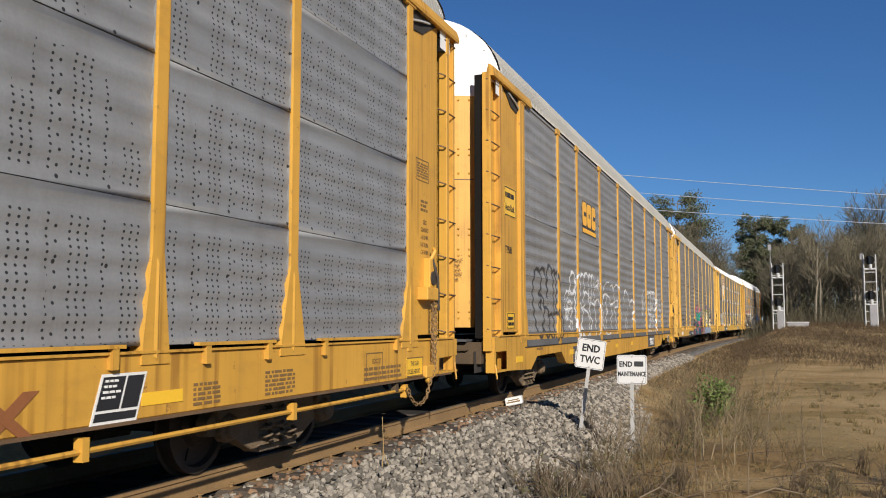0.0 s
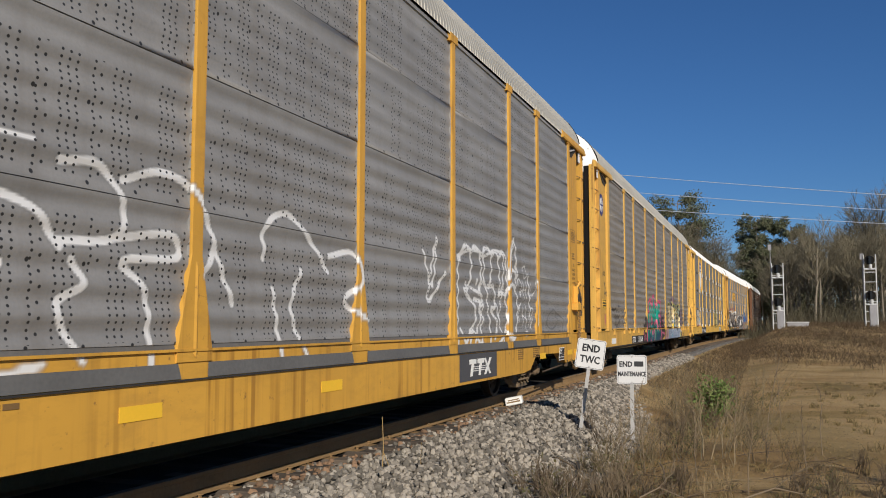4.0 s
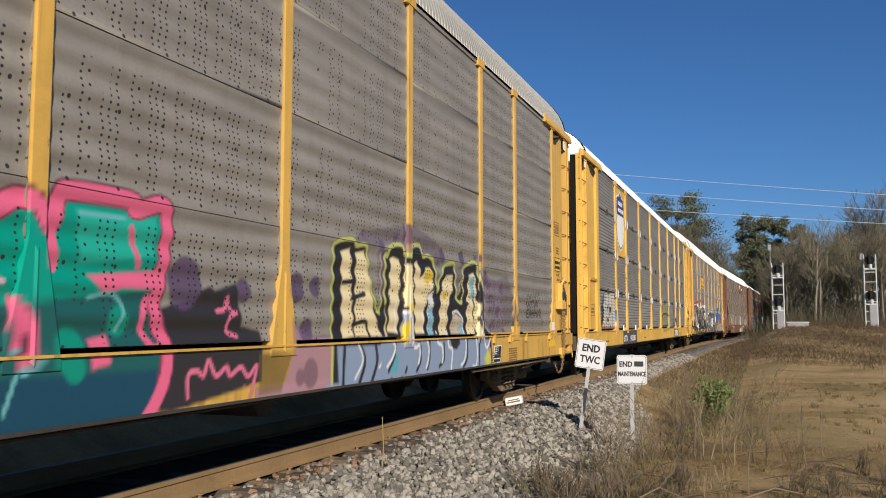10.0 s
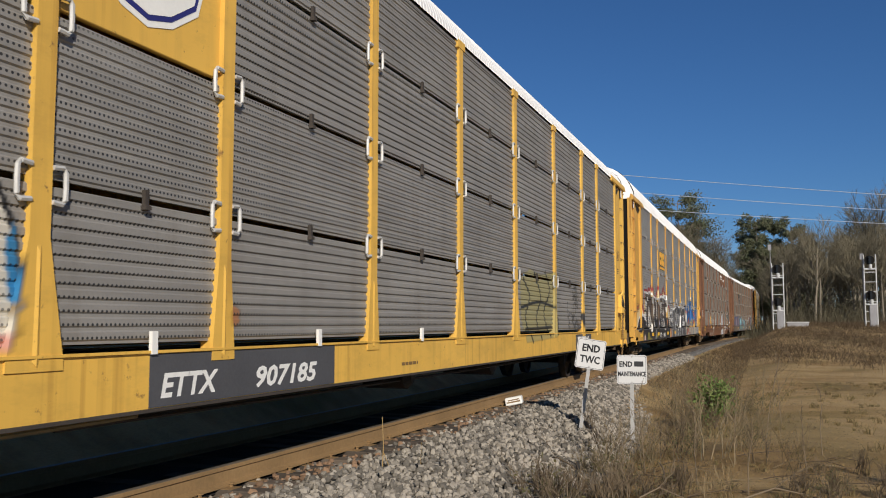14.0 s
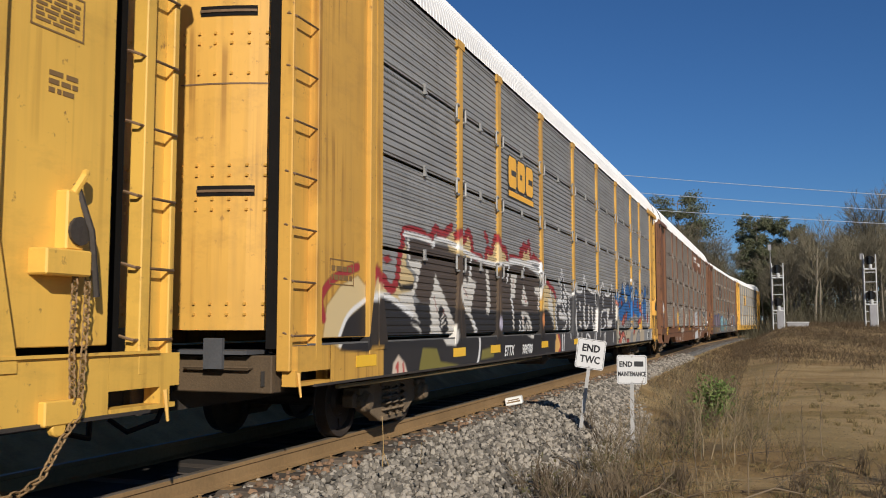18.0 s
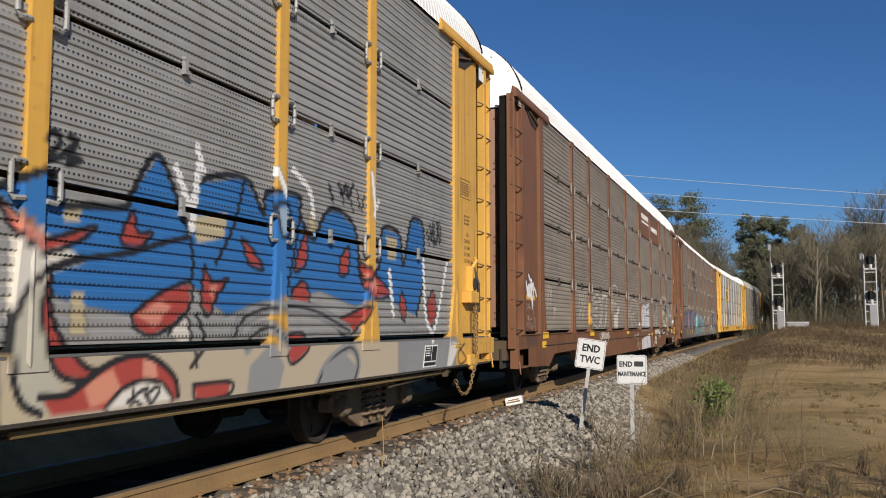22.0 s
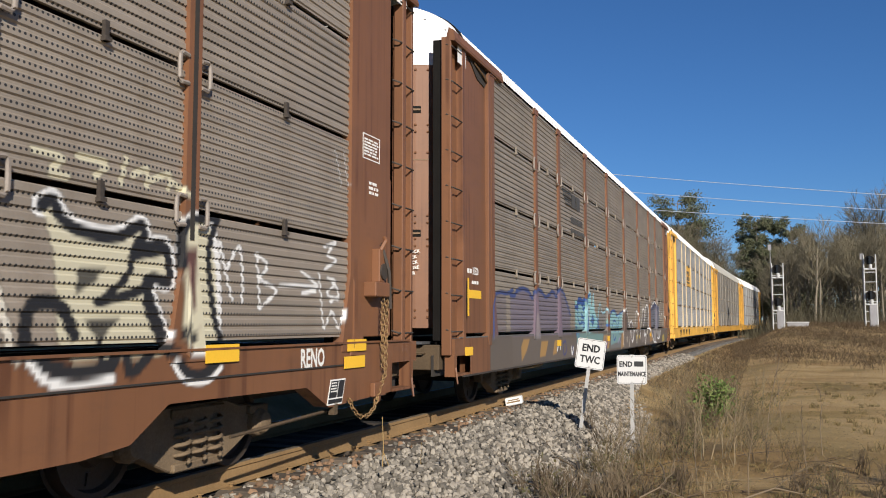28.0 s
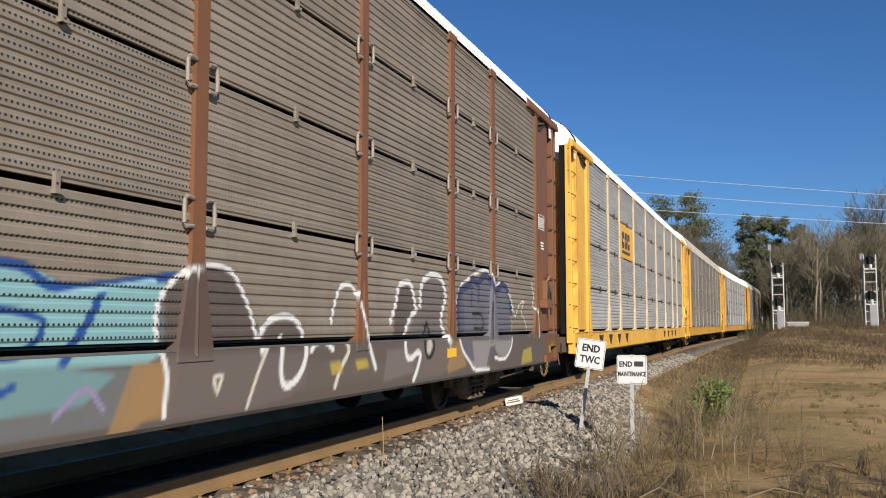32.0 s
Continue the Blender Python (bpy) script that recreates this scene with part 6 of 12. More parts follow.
line(4, (0.03, 0.03, 0.03), 0.035, 21.97, 2.72, 22.03, 2.55)
line(4, (0.03, 0.03, 0.03), 0.035, 22.12, 2.75, 22.24, 2.50)
line(4, (0.03, 0.03, 0.03), 0.035, 22.34, 2.73, 22.40, 2.55)
line(4, (0.03, 0.03, 0.03), 0.035, 22.51, 2.70, 22.45, 2.53)
line(4, (0.03, 0.03, 0.03), 0.035, 24.36, 2.52, 24.44, 2.33)
line(4, (0.03, 0.03, 0.03), 0.035, 24.56, 2.61, 24.61, 2.32)
line(4, (0.03, 0.03, 0.03), 0.035, 24.73, 2.60, 24.70, 2.36, 24.36, 2.46)
fill(4, (0.65,0.62,0.55), 1, 25.16, 1.08, 25.54, 1.05, 25.16, 0.72, 25.03, 0.77)

fill(4, PIECE_BONE, 1, 17.80, 1.84, 17.95, 1.91, 18.18, 1.87, 18.40, 1.76, 18.10, 1.62, 17.90, 1.38, 17.88, 1.15, 17.82, 1.04, 17.79, 1.38)
fill(4, (0.50, 0.42, 0.24), 0.5, 17.70, 0.77, 17.83, 1.04, 17.89, 0.88, 18.05, 0.79)
fill(4, PIECE_BLUE, 1, 17.67, 2.09, 18.07, 2.25, 18.18, 2.07, 18.48, 2.09, 18.77, 2.12, 18.84, 2.24, 19.11, 2.53, 19.48, 2.02, 19.56, 2.40, 20.21, 2.54, 20.50, 2.27, 20.56, 2.47, 21.11, 2.51, 21.14, 2.33, 21.39, 2.13, 21.60, 2.38, 21.85, 2.48, 22.29, 2.33, 22.47, 1.81, 22.91, 1.97, 23.00, 2.40, 23.48, 2.37, 23.59, 2.01, 23.80, 2.53, 24.01, 2.62, 24.24, 2.51, 24.24, 1.89, 24.01, 1.43, 23.00, 1.63, 22.30, 1.51, 21.54, 1.64, 20.88, 1.56, 20.40, 1.50, 19.98, 1.39, 19.49, 1.63, 19.15, 1.49, 18.83, 1.39, 18.40, 1.44, 18.14, 1.50, 18.07, 1.64, 18.39, 1.74, 18.18, 1.83, 17.96, 1.92)
fill(4, (0.45, 0.42, 0.33), 1, 18.39, 1.75, 18.02, 1.62, 17.84, 1.38, 17.83, 1.11, 17.91, 0.88, 18.06, 0.80, 18.26, 0.86, 18.12, 1.10, 18.03, 1.38, 18.12, 1.63, 18.39, 1.71)
fill(4, PIECE_RED, 1, 18.06, 1.57, 18.13, 1.63, 18.15, 1.38, 18.29, 1.17, 18.47, 1.04, 18.71, 1.07, 18.42, 0.98, 18.20, 1.02, 18.10, 1.18, 18.04, 1.38)
fill(4, PIECE_RED, 1, 17.71, 2.05, 17.90, 1.93, 18.07, 1.84, 18.49, 1.96, 18.33, 1.84, 18.04, 1.76, 17.82, 1.88)
line(4, INK, 0.035, 17.71, 2.05, 17.90, 1.93, 18.07, 1.84, 18.49, 1.96, 18.33, 1.84, 18.04, 1.76, 17.82, 1.88, 17.71, 2.05)
fill(4, PIECE_RED, 1, 18.74, 1.95, 18.85, 2.10, 18.90, 1.96, 19.05, 1.97, 18.93, 1.86, 18.75, 1.86)
line(4, INK, 0.035, 18.74, 1.95, 18.85, 2.10, 18.90, 1.96, 19.05, 1.97, 18.93, 1.86, 18.75, 1.86, 18.74, 1.95)
fill(4, PIECE_RED, 1, 18.87, 1.40, 19.16, 1.55, 19.50, 1.64, 19.50, 1.46, 19.26, 1.30, 19.04, 1.25, 18.88, 1.32)
line(4, INK, 0.035, 18.87, 1.40, 19.16, 1.55, 19.50, 1.64, 19.50, 1.46, 19.26, 1.30, 19.04, 1.25, 18.88, 1.32, 18.87, 1.40)
fill(4, PIECE_RED, 1, 19.67, 1.78, 19.79, 1.65, 19.99, 1.69, 19.84, 1.54, 19.74, 1.39, 19.64, 1.49)
line(4, INK, 0.035, 19.67, 1.78, 19.79, 1.65, 19.99, 1.69, 19.84, 1.54, 19.74, 1.39, 19.64, 1.49, 19.67, 1.78)
fill(4, PIECE_RED, 1, 20.17, 2.03, 20.30, 1.98, 20.52, 1.80, 20.29, 1.83)
line(4, INK, 0.035, 20.17, 2.03, 20.30, 1.98, 20.52, 1.80, 20.29, 1.83, 20.17, 2.03)
fill(4, PIECE_RED, 1, 21.10, 1.98, 21.25, 2.18, 21.27, 1.91, 21.05, 1.80)
line(4, INK, 0.035, 21.10, 1.98, 21.25, 2.18, 21.27, 1.91, 21.05, 1.80, 21.10, 1.98)
fill(4, PIECE_RED, 1, 20.99, 1.62, 21.21, 1.73, 21.34, 1.59, 21.26, 1.48, 21.03, 1.54)
line(4, INK, 0.035, 20.99, 1.62, 21.21, 1.73, 21.34, 1.59, 21.26, 1.48, 21.03, 1.54, 20.99, 1.62)
fill(4, PIECE_RED, 1, 21.96, 2.00, 22.15, 2.12, 22.14, 1.86, 21.95, 1.82)
line(4, INK, 0.035, 21.96, 2.00, 22.15, 2.12, 22.14, 1.86, 21.95, 1.82, 21.96, 2.00)
fill(4, PIECE_RED, 1, 22.36, 2.01, 22.91, 1.83, 23.23, 1.66, 22.73, 1.61, 22.43, 1.80)
line(4, INK, 0.035, 22.36, 2.01, 22.91, 1.83, 23.23, 1.66, 22.73, 1.61, 22.43, 1.80, 22.36, 2.01)
fill(4, PIECE_RED, 1, 21.80, 1.34, 22.37, 1.47, 22.68, 1.51, 22.34, 1.27, 22.07, 1.21)
line(4, INK, 0.035, 21.80, 1.34, 22.37, 1.47, 22.68, 1.51, 22.34, 1.27, 22.07, 1.21, 21.80, 1.34)
fill(4, PIECE_RED, 1, 20.86, 1.23, 21.21, 1.24, 21.29, 1.10, 21.00, 0.97, 20.90, 1.05)
line(4, INK, 0.035, 20.86, 1.23, 21.21, 1.24, 21.29, 1.10, 21.00, 0.97, 20.90, 1.05, 20.86, 1.23)
fill(4, PIECE_RED, 1, 19.53, 0.88, 20.02, 0.87, 19.98, 0.77, 19.58, 0.76)
line(4, INK, 0.035, 19.53, 0.88, 20.02, 0.87, 19.98, 0.77, 19.58, 0.76, 19.53, 0.88)
fill(4, PIECE_RED, 1, 23.55, 1.72, 23.69, 1.54, 23.63, 1.35, 23.49, 1.53)
line(4, INK, 0.035, 23.55, 1.72, 23.69, 1.54, 23.63, 1.35, 23.49, 1.53, 23.55, 1.72)
fill(4, PIECE_RED, 1, 24.37, 1.59, 24.59, 1.75, 24.70, 1.43, 24.46, 1.28)
line(4, INK, 0.035, 24.37, 1.59, 24.59, 1.75, 24.70, 1.43, 24.46, 1.28, 24.37, 1.59)
fill(4, (0.60, 0.26, 0.18), 0.9, 18.91, 1.39, 19.16, 1.50, 19.28, 1.46, 19.11, 1.30)
fill(4, (0.60, 0.26, 0.18), 0.9, 17.77, 2.00, 17.95, 1.90, 18.09, 1.83, 18.03, 1.79, 17.85, 1.89)
fill(4, (0.60, 0.26, 0.18), 0.9, 19.74, 1.62, 19.85, 1.64, 19.78, 1.52)
fill(4, (0.60, 0.26, 0.18), 0.9, 22.50, 1.88, 22.91, 1.75, 22.78, 1.68, 22.50, 1.78)
fill(4, PIECE_BONE, 1, 19.25, 1.26, 19.46, 1.39, 19.54, 1.17, 19.38, 1.19)
line(4, INK, 0.035, 19.25, 1.26, 19.46, 1.39, 19.54, 1.17, 19.57, 1.01)
fill(4, (0.50, 0.42, 0.24), 0.95, 18.21, 2.06, 18.36, 2.08, 18.35, 1.97, 18.22, 1.96)
fill(4, (0.50, 0.42, 0.24), 0.95, 19.53, 2.14, 19.97, 2.22, 19.92, 2.01, 19.57, 1.94)
fill(4, (0.50, 0.42, 0.24), 0.95, 18.30, 1.53, 18.40, 1.53, 18.45, 1.25, 18.29, 1.26)
fill(4, (0.50, 0.42, 0.24), 0.95, 21.27, 2.36, 21.38, 2.40, 21.46, 2.23, 21.33, 2.18)
fill(4, (0.50, 0.42, 0.24), 0.95, 23.09, 2.32, 23.42, 2.32, 23.38, 2.07, 23.15, 2.06)
fill(4, (0.30, 0.38, 0.46), 1, 20.67, 2.35, 20.91, 2.38, 20.93, 2.16, 20.76, 2.12)
line(4, INK, 0.04, 20.67, 2.38, 20.93, 2.40, 20.95, 2.15, 20.77, 2.10, 20.67, 2.35)
line(4, INK, 0.055, 17.67, 2.09, 18.07, 2.25, 18.18, 2.07, 18.48, 2.09, 18.77, 2.12, 18.84, 2.24, 19.11, 2.53, 19.48, 2.02, 19.56, 2.40, 20.21, 2.54, 20.50, 2.27, 20.56, 2.47, 21.11, 2.51, 21.14, 2.33, 21.39, 2.13, 21.60, 2.38, 21.85, 2.48, 22.29, 2.33, 22.47, 1.81, 22.91, 1.97, 23.00, 2.40, 23.48, 2.37, 23.59, 2.01, 23.80, 2.53, 24.01, 2.62, 24.24, 2.51, 24.24, 1.89, 24.01, 1.43)
line(4, INK, 0.05, 18.39, 1.75, 18.02, 1.62, 17.84, 1.38, 17.83, 1.11, 17.91, 0.88, 18.06, 0.80)
line(4, INK, 0.045, 18.06, 1.57, 18.04, 1.38, 18.10, 1.18, 18.20, 1.02, 18.42, 0.98, 18.71, 1.07)
line(4, INK, 0.045, 18.13, 1.63, 18.15, 1.38, 18.29, 1.17, 18.47, 1.04, 18.71, 1.07)
line(4, INK, 0.045, 18.07, 1.64, 18.39, 1.74, 18.82, 1.81, 19.14, 1.90, 19.48, 1.98)
line(4, INK, 0.04, 19.50, 1.64, 19.53, 1.78, 19.48, 2.02)
line(4, INK, 0.04, 19.59, 1.40, 19.69, 1.20, 19.50, 1.01)
line(4, INK, 0.04, 20.21, 2.54, 20.06, 2.13, 19.82, 1.80)
line(4, INK, 0.04, 21.14, 2.33, 21.02, 1.93, 20.88, 1.52)
line(4, (0.26, 0.26, 0.255), 0.12, 20.09, 1.23, 20.27, 1.39, 20.75, 1.48, 21.40, 1.46, 22.18, 1.26)
line(4, INK, 0.03, 20.09, 1.23, 20.27, 1.39, 20.75, 1.48, 21.40, 1.46, 22.18, 1.26)
line(4, (0.26, 0.26, 0.255), 0.12, 20.25, 1.13, 20.41, 1.25, 20.66, 1.29, 20.91, 1.15)
line(4, INK, 0.03, 20.25, 1.13, 20.41, 1.25, 20.66, 1.29, 20.91, 1.15)
line(4, (0.26, 0.26, 0.255), 0.12, 21.37, 0.64, 21.65, 0.93, 22.15, 1.09, 22.34, 0.90, 22.11, 0.59)
line(4, INK, 0.03, 21.37, 0.64, 21.65, 0.93, 22.15, 1.09, 22.34, 0.90, 22.11, 0.59)
fill(4, (0.26, 0.26, 0.255), 1, 21.51, 0.63, 21.58, 0.93, 21.99, 1.05, 22.30, 0.90, 22.11, 0.62)
fill(4, (0.26, 0.26, 0.255), 1, 20.25, 0.72, 20.29, 0.98, 20.64, 1.18, 20.85, 0.96, 20.73, 0.69)
fill(4, (0.26, 0.26, 0.255), 0.9, 23.54, 0.42, 23.69, 0.99, 24.95, 1.03, 25.01, 0.47)
line(4, CHALK, 0.085, 19.30, 2.48, 19.47, 2.21)
line(4, CHALK, 0.085, 19.55, 2.68, 19.63, 2.51)
line(4, CHALK, 0.085, 19.57, 2.53, 19.50, 2.05)
line(4, CHALK, 0.085, 20.67, 2.68, 20.83, 2.50)
line(4, CHALK, 0.085, 21.00, 2.74, 21.31, 2.59, 21.39, 2.36)
line(4, CHALK, 0.085, 22.63, 2.96, 22.74, 2.50)
line(4, CHALK, 0.085, 22.88, 2.68, 22.70, 2.51)
line(4, CHALK, 0.085, 24.24, 2.12, 24.33, 1.43, 24.58, 1.18)
line(4, CHALK, 0.085, 25.11, 2.18, 24.75, 1.43, 24.51, 1.12)
line(4, CHALK, 0.085, 23.19, 1.92, 23.31, 1.42)
line(4, INK, 0.05, 18.03, 2.44, 18.10, 2.50, 18.17, 2.46, 18.08, 2.33, 18.18, 2.36)
line(4, INK, 0.05, 18.24, 2.50, 18.31, 2.47, 18.21, 2.39, 18.34, 2.37, 18.23, 2.33, 18.29, 2.47, 18.24, 2.50)
line(4, INK, 0.05, 21.91, 2.74, 22.00, 2.63, 22.06, 2.75, 22.13, 2.63, 22.24, 2.79)
line(4, INK, 0.05, 21.70, 2.70, 21.79, 2.55)
fill(4, PIECE_RED, 1, 18.05, 0.90, 18.27, 0.90, 18.46, 0.99, 18.66, 1.08, 18.91, 1.12, 19.12, 1.07, 19.31, 0.94, 19.35, 0.81, 19.27, 0.76, 19.18, 0.87, 19.00, 0.93, 18.83, 0.89, 18.61, 0.78, 18.15, 0.78)
fill(4, (0.62, 0.27, 0.17), 0.9, 18.41, 0.92, 18.49, 0.98, 18.66, 1.04, 18.75, 0.90, 18.59, 0.82, 18.47, 0.80)
fill(4, (0.62, 0.30, 0.20), 0.9, 18.96, 1.10, 19.09, 1.07, 19.12, 0.94, 18.96, 0.95)
line(4, INK, 0.05, 18.05, 0.90, 18.27, 0.90, 18.46, 0.99, 18.66, 1.08, 18.91, 1.12, 19.12, 1.07, 19.31, 0.94, 19.35, 0.81)
line(4, INK, 0.045, 18.61, 0.78, 18.75, 0.89, 18.95, 0.94, 19.16, 0.91, 19.29, 0.79)
fill(4, (0.70, 0.66, 0.58), 1, 18.62, 0.78, 18.76, 0.88, 18.95, 0.93, 19.16, 0.90, 19.28, 0.79)
line(4, INK, 0.03, 18.87, 0.89, 18.85, 0.78)
line(4, INK, 0.03, 18.96, 0.88, 18.87, 0.83, 18.95, 0.78)
line(4, INK, 0.03, 19.02, 0.84, 19.05, 0.78, 19.14, 0.86, 19.10, 0.89, 19.04, 0.86, 19.01, 0.89, 18.98, 0.86, 19.05, 0.78)
line(4, INK, 0.03, 18.81, 0.81, 18.84, 0.82)

line(4, (0.03, 0.028, 0.025), 0.03, 25.54, 1.00, 25.81, 0.84, 25.55, 0.78, 25.49, 0.93, 25.75, 1.05)

line(4, (0.03, 0.03, 0.03), 0.045, 24.46, 2.60, 24.52, 2.44, 24.57, 2.62)
line(4, (0.03, 0.03, 0.03), 0.045, 24.61, 2.63, 24.64, 2.38, 24.75, 2.48, 24.71, 2.64)
line(4, (0.03, 0.03, 0.03), 0.045, 24.76, 2.65, 24.82, 2.38, 24.86, 2.54, 24.81, 2.65)

fill(4, (0.64, 0.50, 0.25), 1, 0.65, 1.18, 0.73, 1.51, 1.03, 1.72, 1.42, 1.84, 1.62, 1.74, 1.63, 1.17, 1.44, 1.08, 0.92, 1.08)
line(4, (0.32, 0.035, 0.035), 0.1, 0.67, 1.38, 0.62, 1.59, 0.90, 1.79, 1.42, 1.93)
fill(4, (0.022, 0.020, 0.020), 1, 0.94, 1.06, 1.16, 1.38, 1.62, 1.56, 1.66, 1.02)
line(4, CHALK, 0.054, 0.94, 1.11, 1.19, 1.41, 1.62, 1.59)

line(5, BONE, 0.047, 5.37, 2.07, 5.33, 1.48, 5.54, 1.66, 5.76, 1.48, 6.10, 2.08)
line(5, BONE, 0.047, 5.53, 2.08, 5.65, 1.72, 5.86, 2.06)
line(5, BONE, 0.047, 6.83, 1.89, 7.59, 2.06, 7.84, 1.88, 6.90, 1.84)
line(5, BONE, 0.047, 6.83, 1.77, 6.84, 1.41, 7.60, 1.22, 7.93, 1.35)
line(5, BONE, 0.047, 6.98, 1.65, 7.59, 1.74)
line(5, BONE, 0.047, 7.05, 1.53, 7.60, 1.51)
line(5, BONE, 0.047, 7.43, 1.73, 7.44, 1.41)
line(5, BONE, 0.047, 8.02, 1.96, 7.93, 1.42)
line(5, BONE, 0.047, 8.20, 1.97, 8.87, 2.01, 8.77, 1.50, 8.29, 1.11, 8.02, 1.22)
line(5, BONE, 0.041, 2.82, 1.63, 3.00, 1.66)
line(5, BONE, 0.041, 2.80, 1.58, 3.03, 1.61)
line(5, BONE, 0.041, 2.87, 1.67, 2.88, 1.45)
line(5, BONE, 0.041, 7.68, 1.09, 7.85, 0.89, 8.11, 1.05)
line(5, BONE, 0.041, 8.20, 1.05, 8.39, 0.87, 8.87, 1.03)
line(5, BONE, 0.041, 8.29, 0.80, 8.21, 0.54, 8.48, 0.52, 8.44, 0.76, 8.29, 0.82)
fill(5, (0.60, 0.33, 0.03), 1, 6.39, 1.82, 6.66, 1.84, 6.77, 1.30, 6.33, 1.30)
fill(5, (0.05,0.20,0.09), 1, 6.45, 1.80, 6.64, 1.81, 6.67, 1.67, 6.45, 1.67)
fill(5, (0.05,0.12,0.35), 1, 6.44, 1.64, 6.65, 1.64, 6.67, 1.50, 6.44, 1.49)

fill(5, (0.12, 0.085, 0.075), 0.6, 0.72, 1.19, 0.99, 1.23, 1.36, 1.06, 1.37, 0.94, 0.73, 0.94)
fill(5, (0.14, 0.10, 0.09), 0.5, 0.86, 2.19, 1.06, 2.29, 1.37, 2.16, 1.07, 2.00, 0.90, 2.06)
fill(5, (0.60, 0.34, 0.04), 1, 0.75, 1.85, 1.42, 1.85, 1.42, 1.75, 0.75, 1.75)
line(5, CHALK, 0.068, 0.96, 2.20, 1.04, 2.13, 1.16, 2.11)
line(5, CHALK, 0.068, 0.78, 2.07, 0.82, 1.96, 0.86, 1.85)
line(5, CHALK, 0.068, 0.83, 2.00, 0.88, 1.87)
line(5, CHALK, 0.068, 0.87, 1.98, 0.92, 1.83)
line(5, CHALK, 0.068, 0.94, 2.01, 0.93, 1.87, 0.99, 1.84, 1.01, 2.00, 0.96, 2.01)
line(5, CHALK, 0.068, 1.06, 2.04, 1.04, 1.86, 1.11, 1.85, 1.12, 2.03)
line(5, CHALK, 0.068, 1.14, 2.11, 1.14, 1.85)
line(5, CHALK, 0.068, 1.14, 2.01, 1.28, 2.06, 1.25, 2.00, 1.16, 1.97)
line(5, CHALK, 0.068, 1.22, 1.98, 1.13, 1.89, 1.08, 1.83, 1.15, 1.77, 1.22, 1.66, 1.21, 1.62)
line(5, CHALK, 0.068, 1.22, 1.66, 1.23, 1.78, 1.32, 1.97, 1.41, 1.95, 1.50, 1.84)
line(5, (0.50, 0.40, 0.36), 0.022, 0.81, 1.68, 0.89, 1.66, 0.84, 1.60, 0.79, 1.55)
line(5, (0.50, 0.40, 0.36), 0.022, 0.94, 1.68, 0.93, 1.61, 1.03, 1.63)
line(5, (0.50, 0.40, 0.36), 0.022, 1.00, 1.69, 1.03, 1.59, 1.12, 1.65)
line(5, (0.50, 0.40, 0.36), 0.022, 1.16, 1.68, 1.21, 1.60, 1.14, 1.58)
line(5, (0.50, 0.40, 0.36), 0.022, 1.24, 1.62, 1.30, 1.52, 1.27, 1.50)
line(5, (0.50, 0.40, 0.36), 0.022, 0.84, 1.49, 0.85, 1.40)
line(5, (0.50, 0.40, 0.36), 0.022, 0.90, 1.47, 0.90, 1.38, 0.95, 1.48, 0.98, 1.38)
line(5, (0.50, 0.40, 0.36), 0.022, 1.04, 1.48, 1.07, 1.40, 1.18, 1.42)
line(5, (0.50, 0.40, 0.36), 0.022, 0.85, 1.36, 0.82, 1.31, 0.91, 1.27)
line(5, (0.50, 0.40, 0.36), 0.022, 0.96, 1.34, 0.96, 1.25)
line(5, (0.50, 0.40, 0.36), 0.022, 0.93, 1.34, 1.04, 1.34)
line(5, (0.50, 0.40, 0.36), 0.022, 1.07, 1.32, 1.10, 1.23, 1.16, 1.30, 1.22, 1.23)
line(5, (0.50, 0.40, 0.36), 0.022, 1.22, 1.30, 1.31, 1.28)
line(5, (0.50, 0.40, 0.36), 0.022, 1.34, 1.44, 1.40, 1.34, 1.40, 1.18)
line(5, (0.50, 0.40, 0.36), 0.022, 1.29, 1.46, 1.40, 1.40, 1.31, 1.34)
line(5, BONE, 0.047, 2.36, 2.07, 2.35, 1.76, 2.30, 1.62)
line(5, BONE, 0.047, 2.47, 2.05, 2.50, 1.94, 2.63, 1.92, 2.63, 2.04)
line(5, BONE, 0.047, 2.61, 1.92, 2.55, 1.63)

line(5, BONE, 0.061, 7.79, 1.96, 7.91, 1.97, 8.00, 1.87, 8.12, 1.61, 8.19, 1.48, 8.24, 1.99, 8.45, 2.05, 8.93, 2.03, 8.80, 1.76, 8.66, 1.76)
line(5, BONE, 0.061, 7.82, 1.37, 7.94, 1.44, 7.89, 1.57, 7.81, 1.59)
line(5, BONE, 0.061, 7.83, 1.28, 7.98, 1.37, 8.04, 1.51, 8.07, 1.31, 8.25, 1.19, 8.44, 1.18, 8.61, 1.31, 8.67, 1.56, 8.81, 1.59, 8.79, 1.38, 8.65, 1.40)
line(5, BONE, 0.061, 9.70, 2.08, 9.76, 2.26, 9.98, 2.37, 10.31, 2.38, 10.58, 2.31, 10.69, 2.13, 10.68, 1.83)
line(5, BONE, 0.061, 9.74, 1.91, 10.00, 1.93, 10.08, 1.82, 10.24, 1.90, 10.46, 1.84)
line(5, BONE, 0.061, 9.70, 2.08, 9.63, 1.94)
fill(5, BONE, 1, 9.59, 2.00, 9.73, 1.99, 9.76, 1.78, 9.64, 1.56, 9.48, 1.49, 9.47, 1.59, 9.60, 1.72)
fill(5, BONE, 1, 10.00, 1.59, 10.69, 1.66, 10.66, 1.14, 10.01, 1.16)
fill(5, BONE, 1, 10.51, 1.68, 10.68, 1.83, 10.92, 1.80, 10.96, 1.65, 10.74, 1.59)
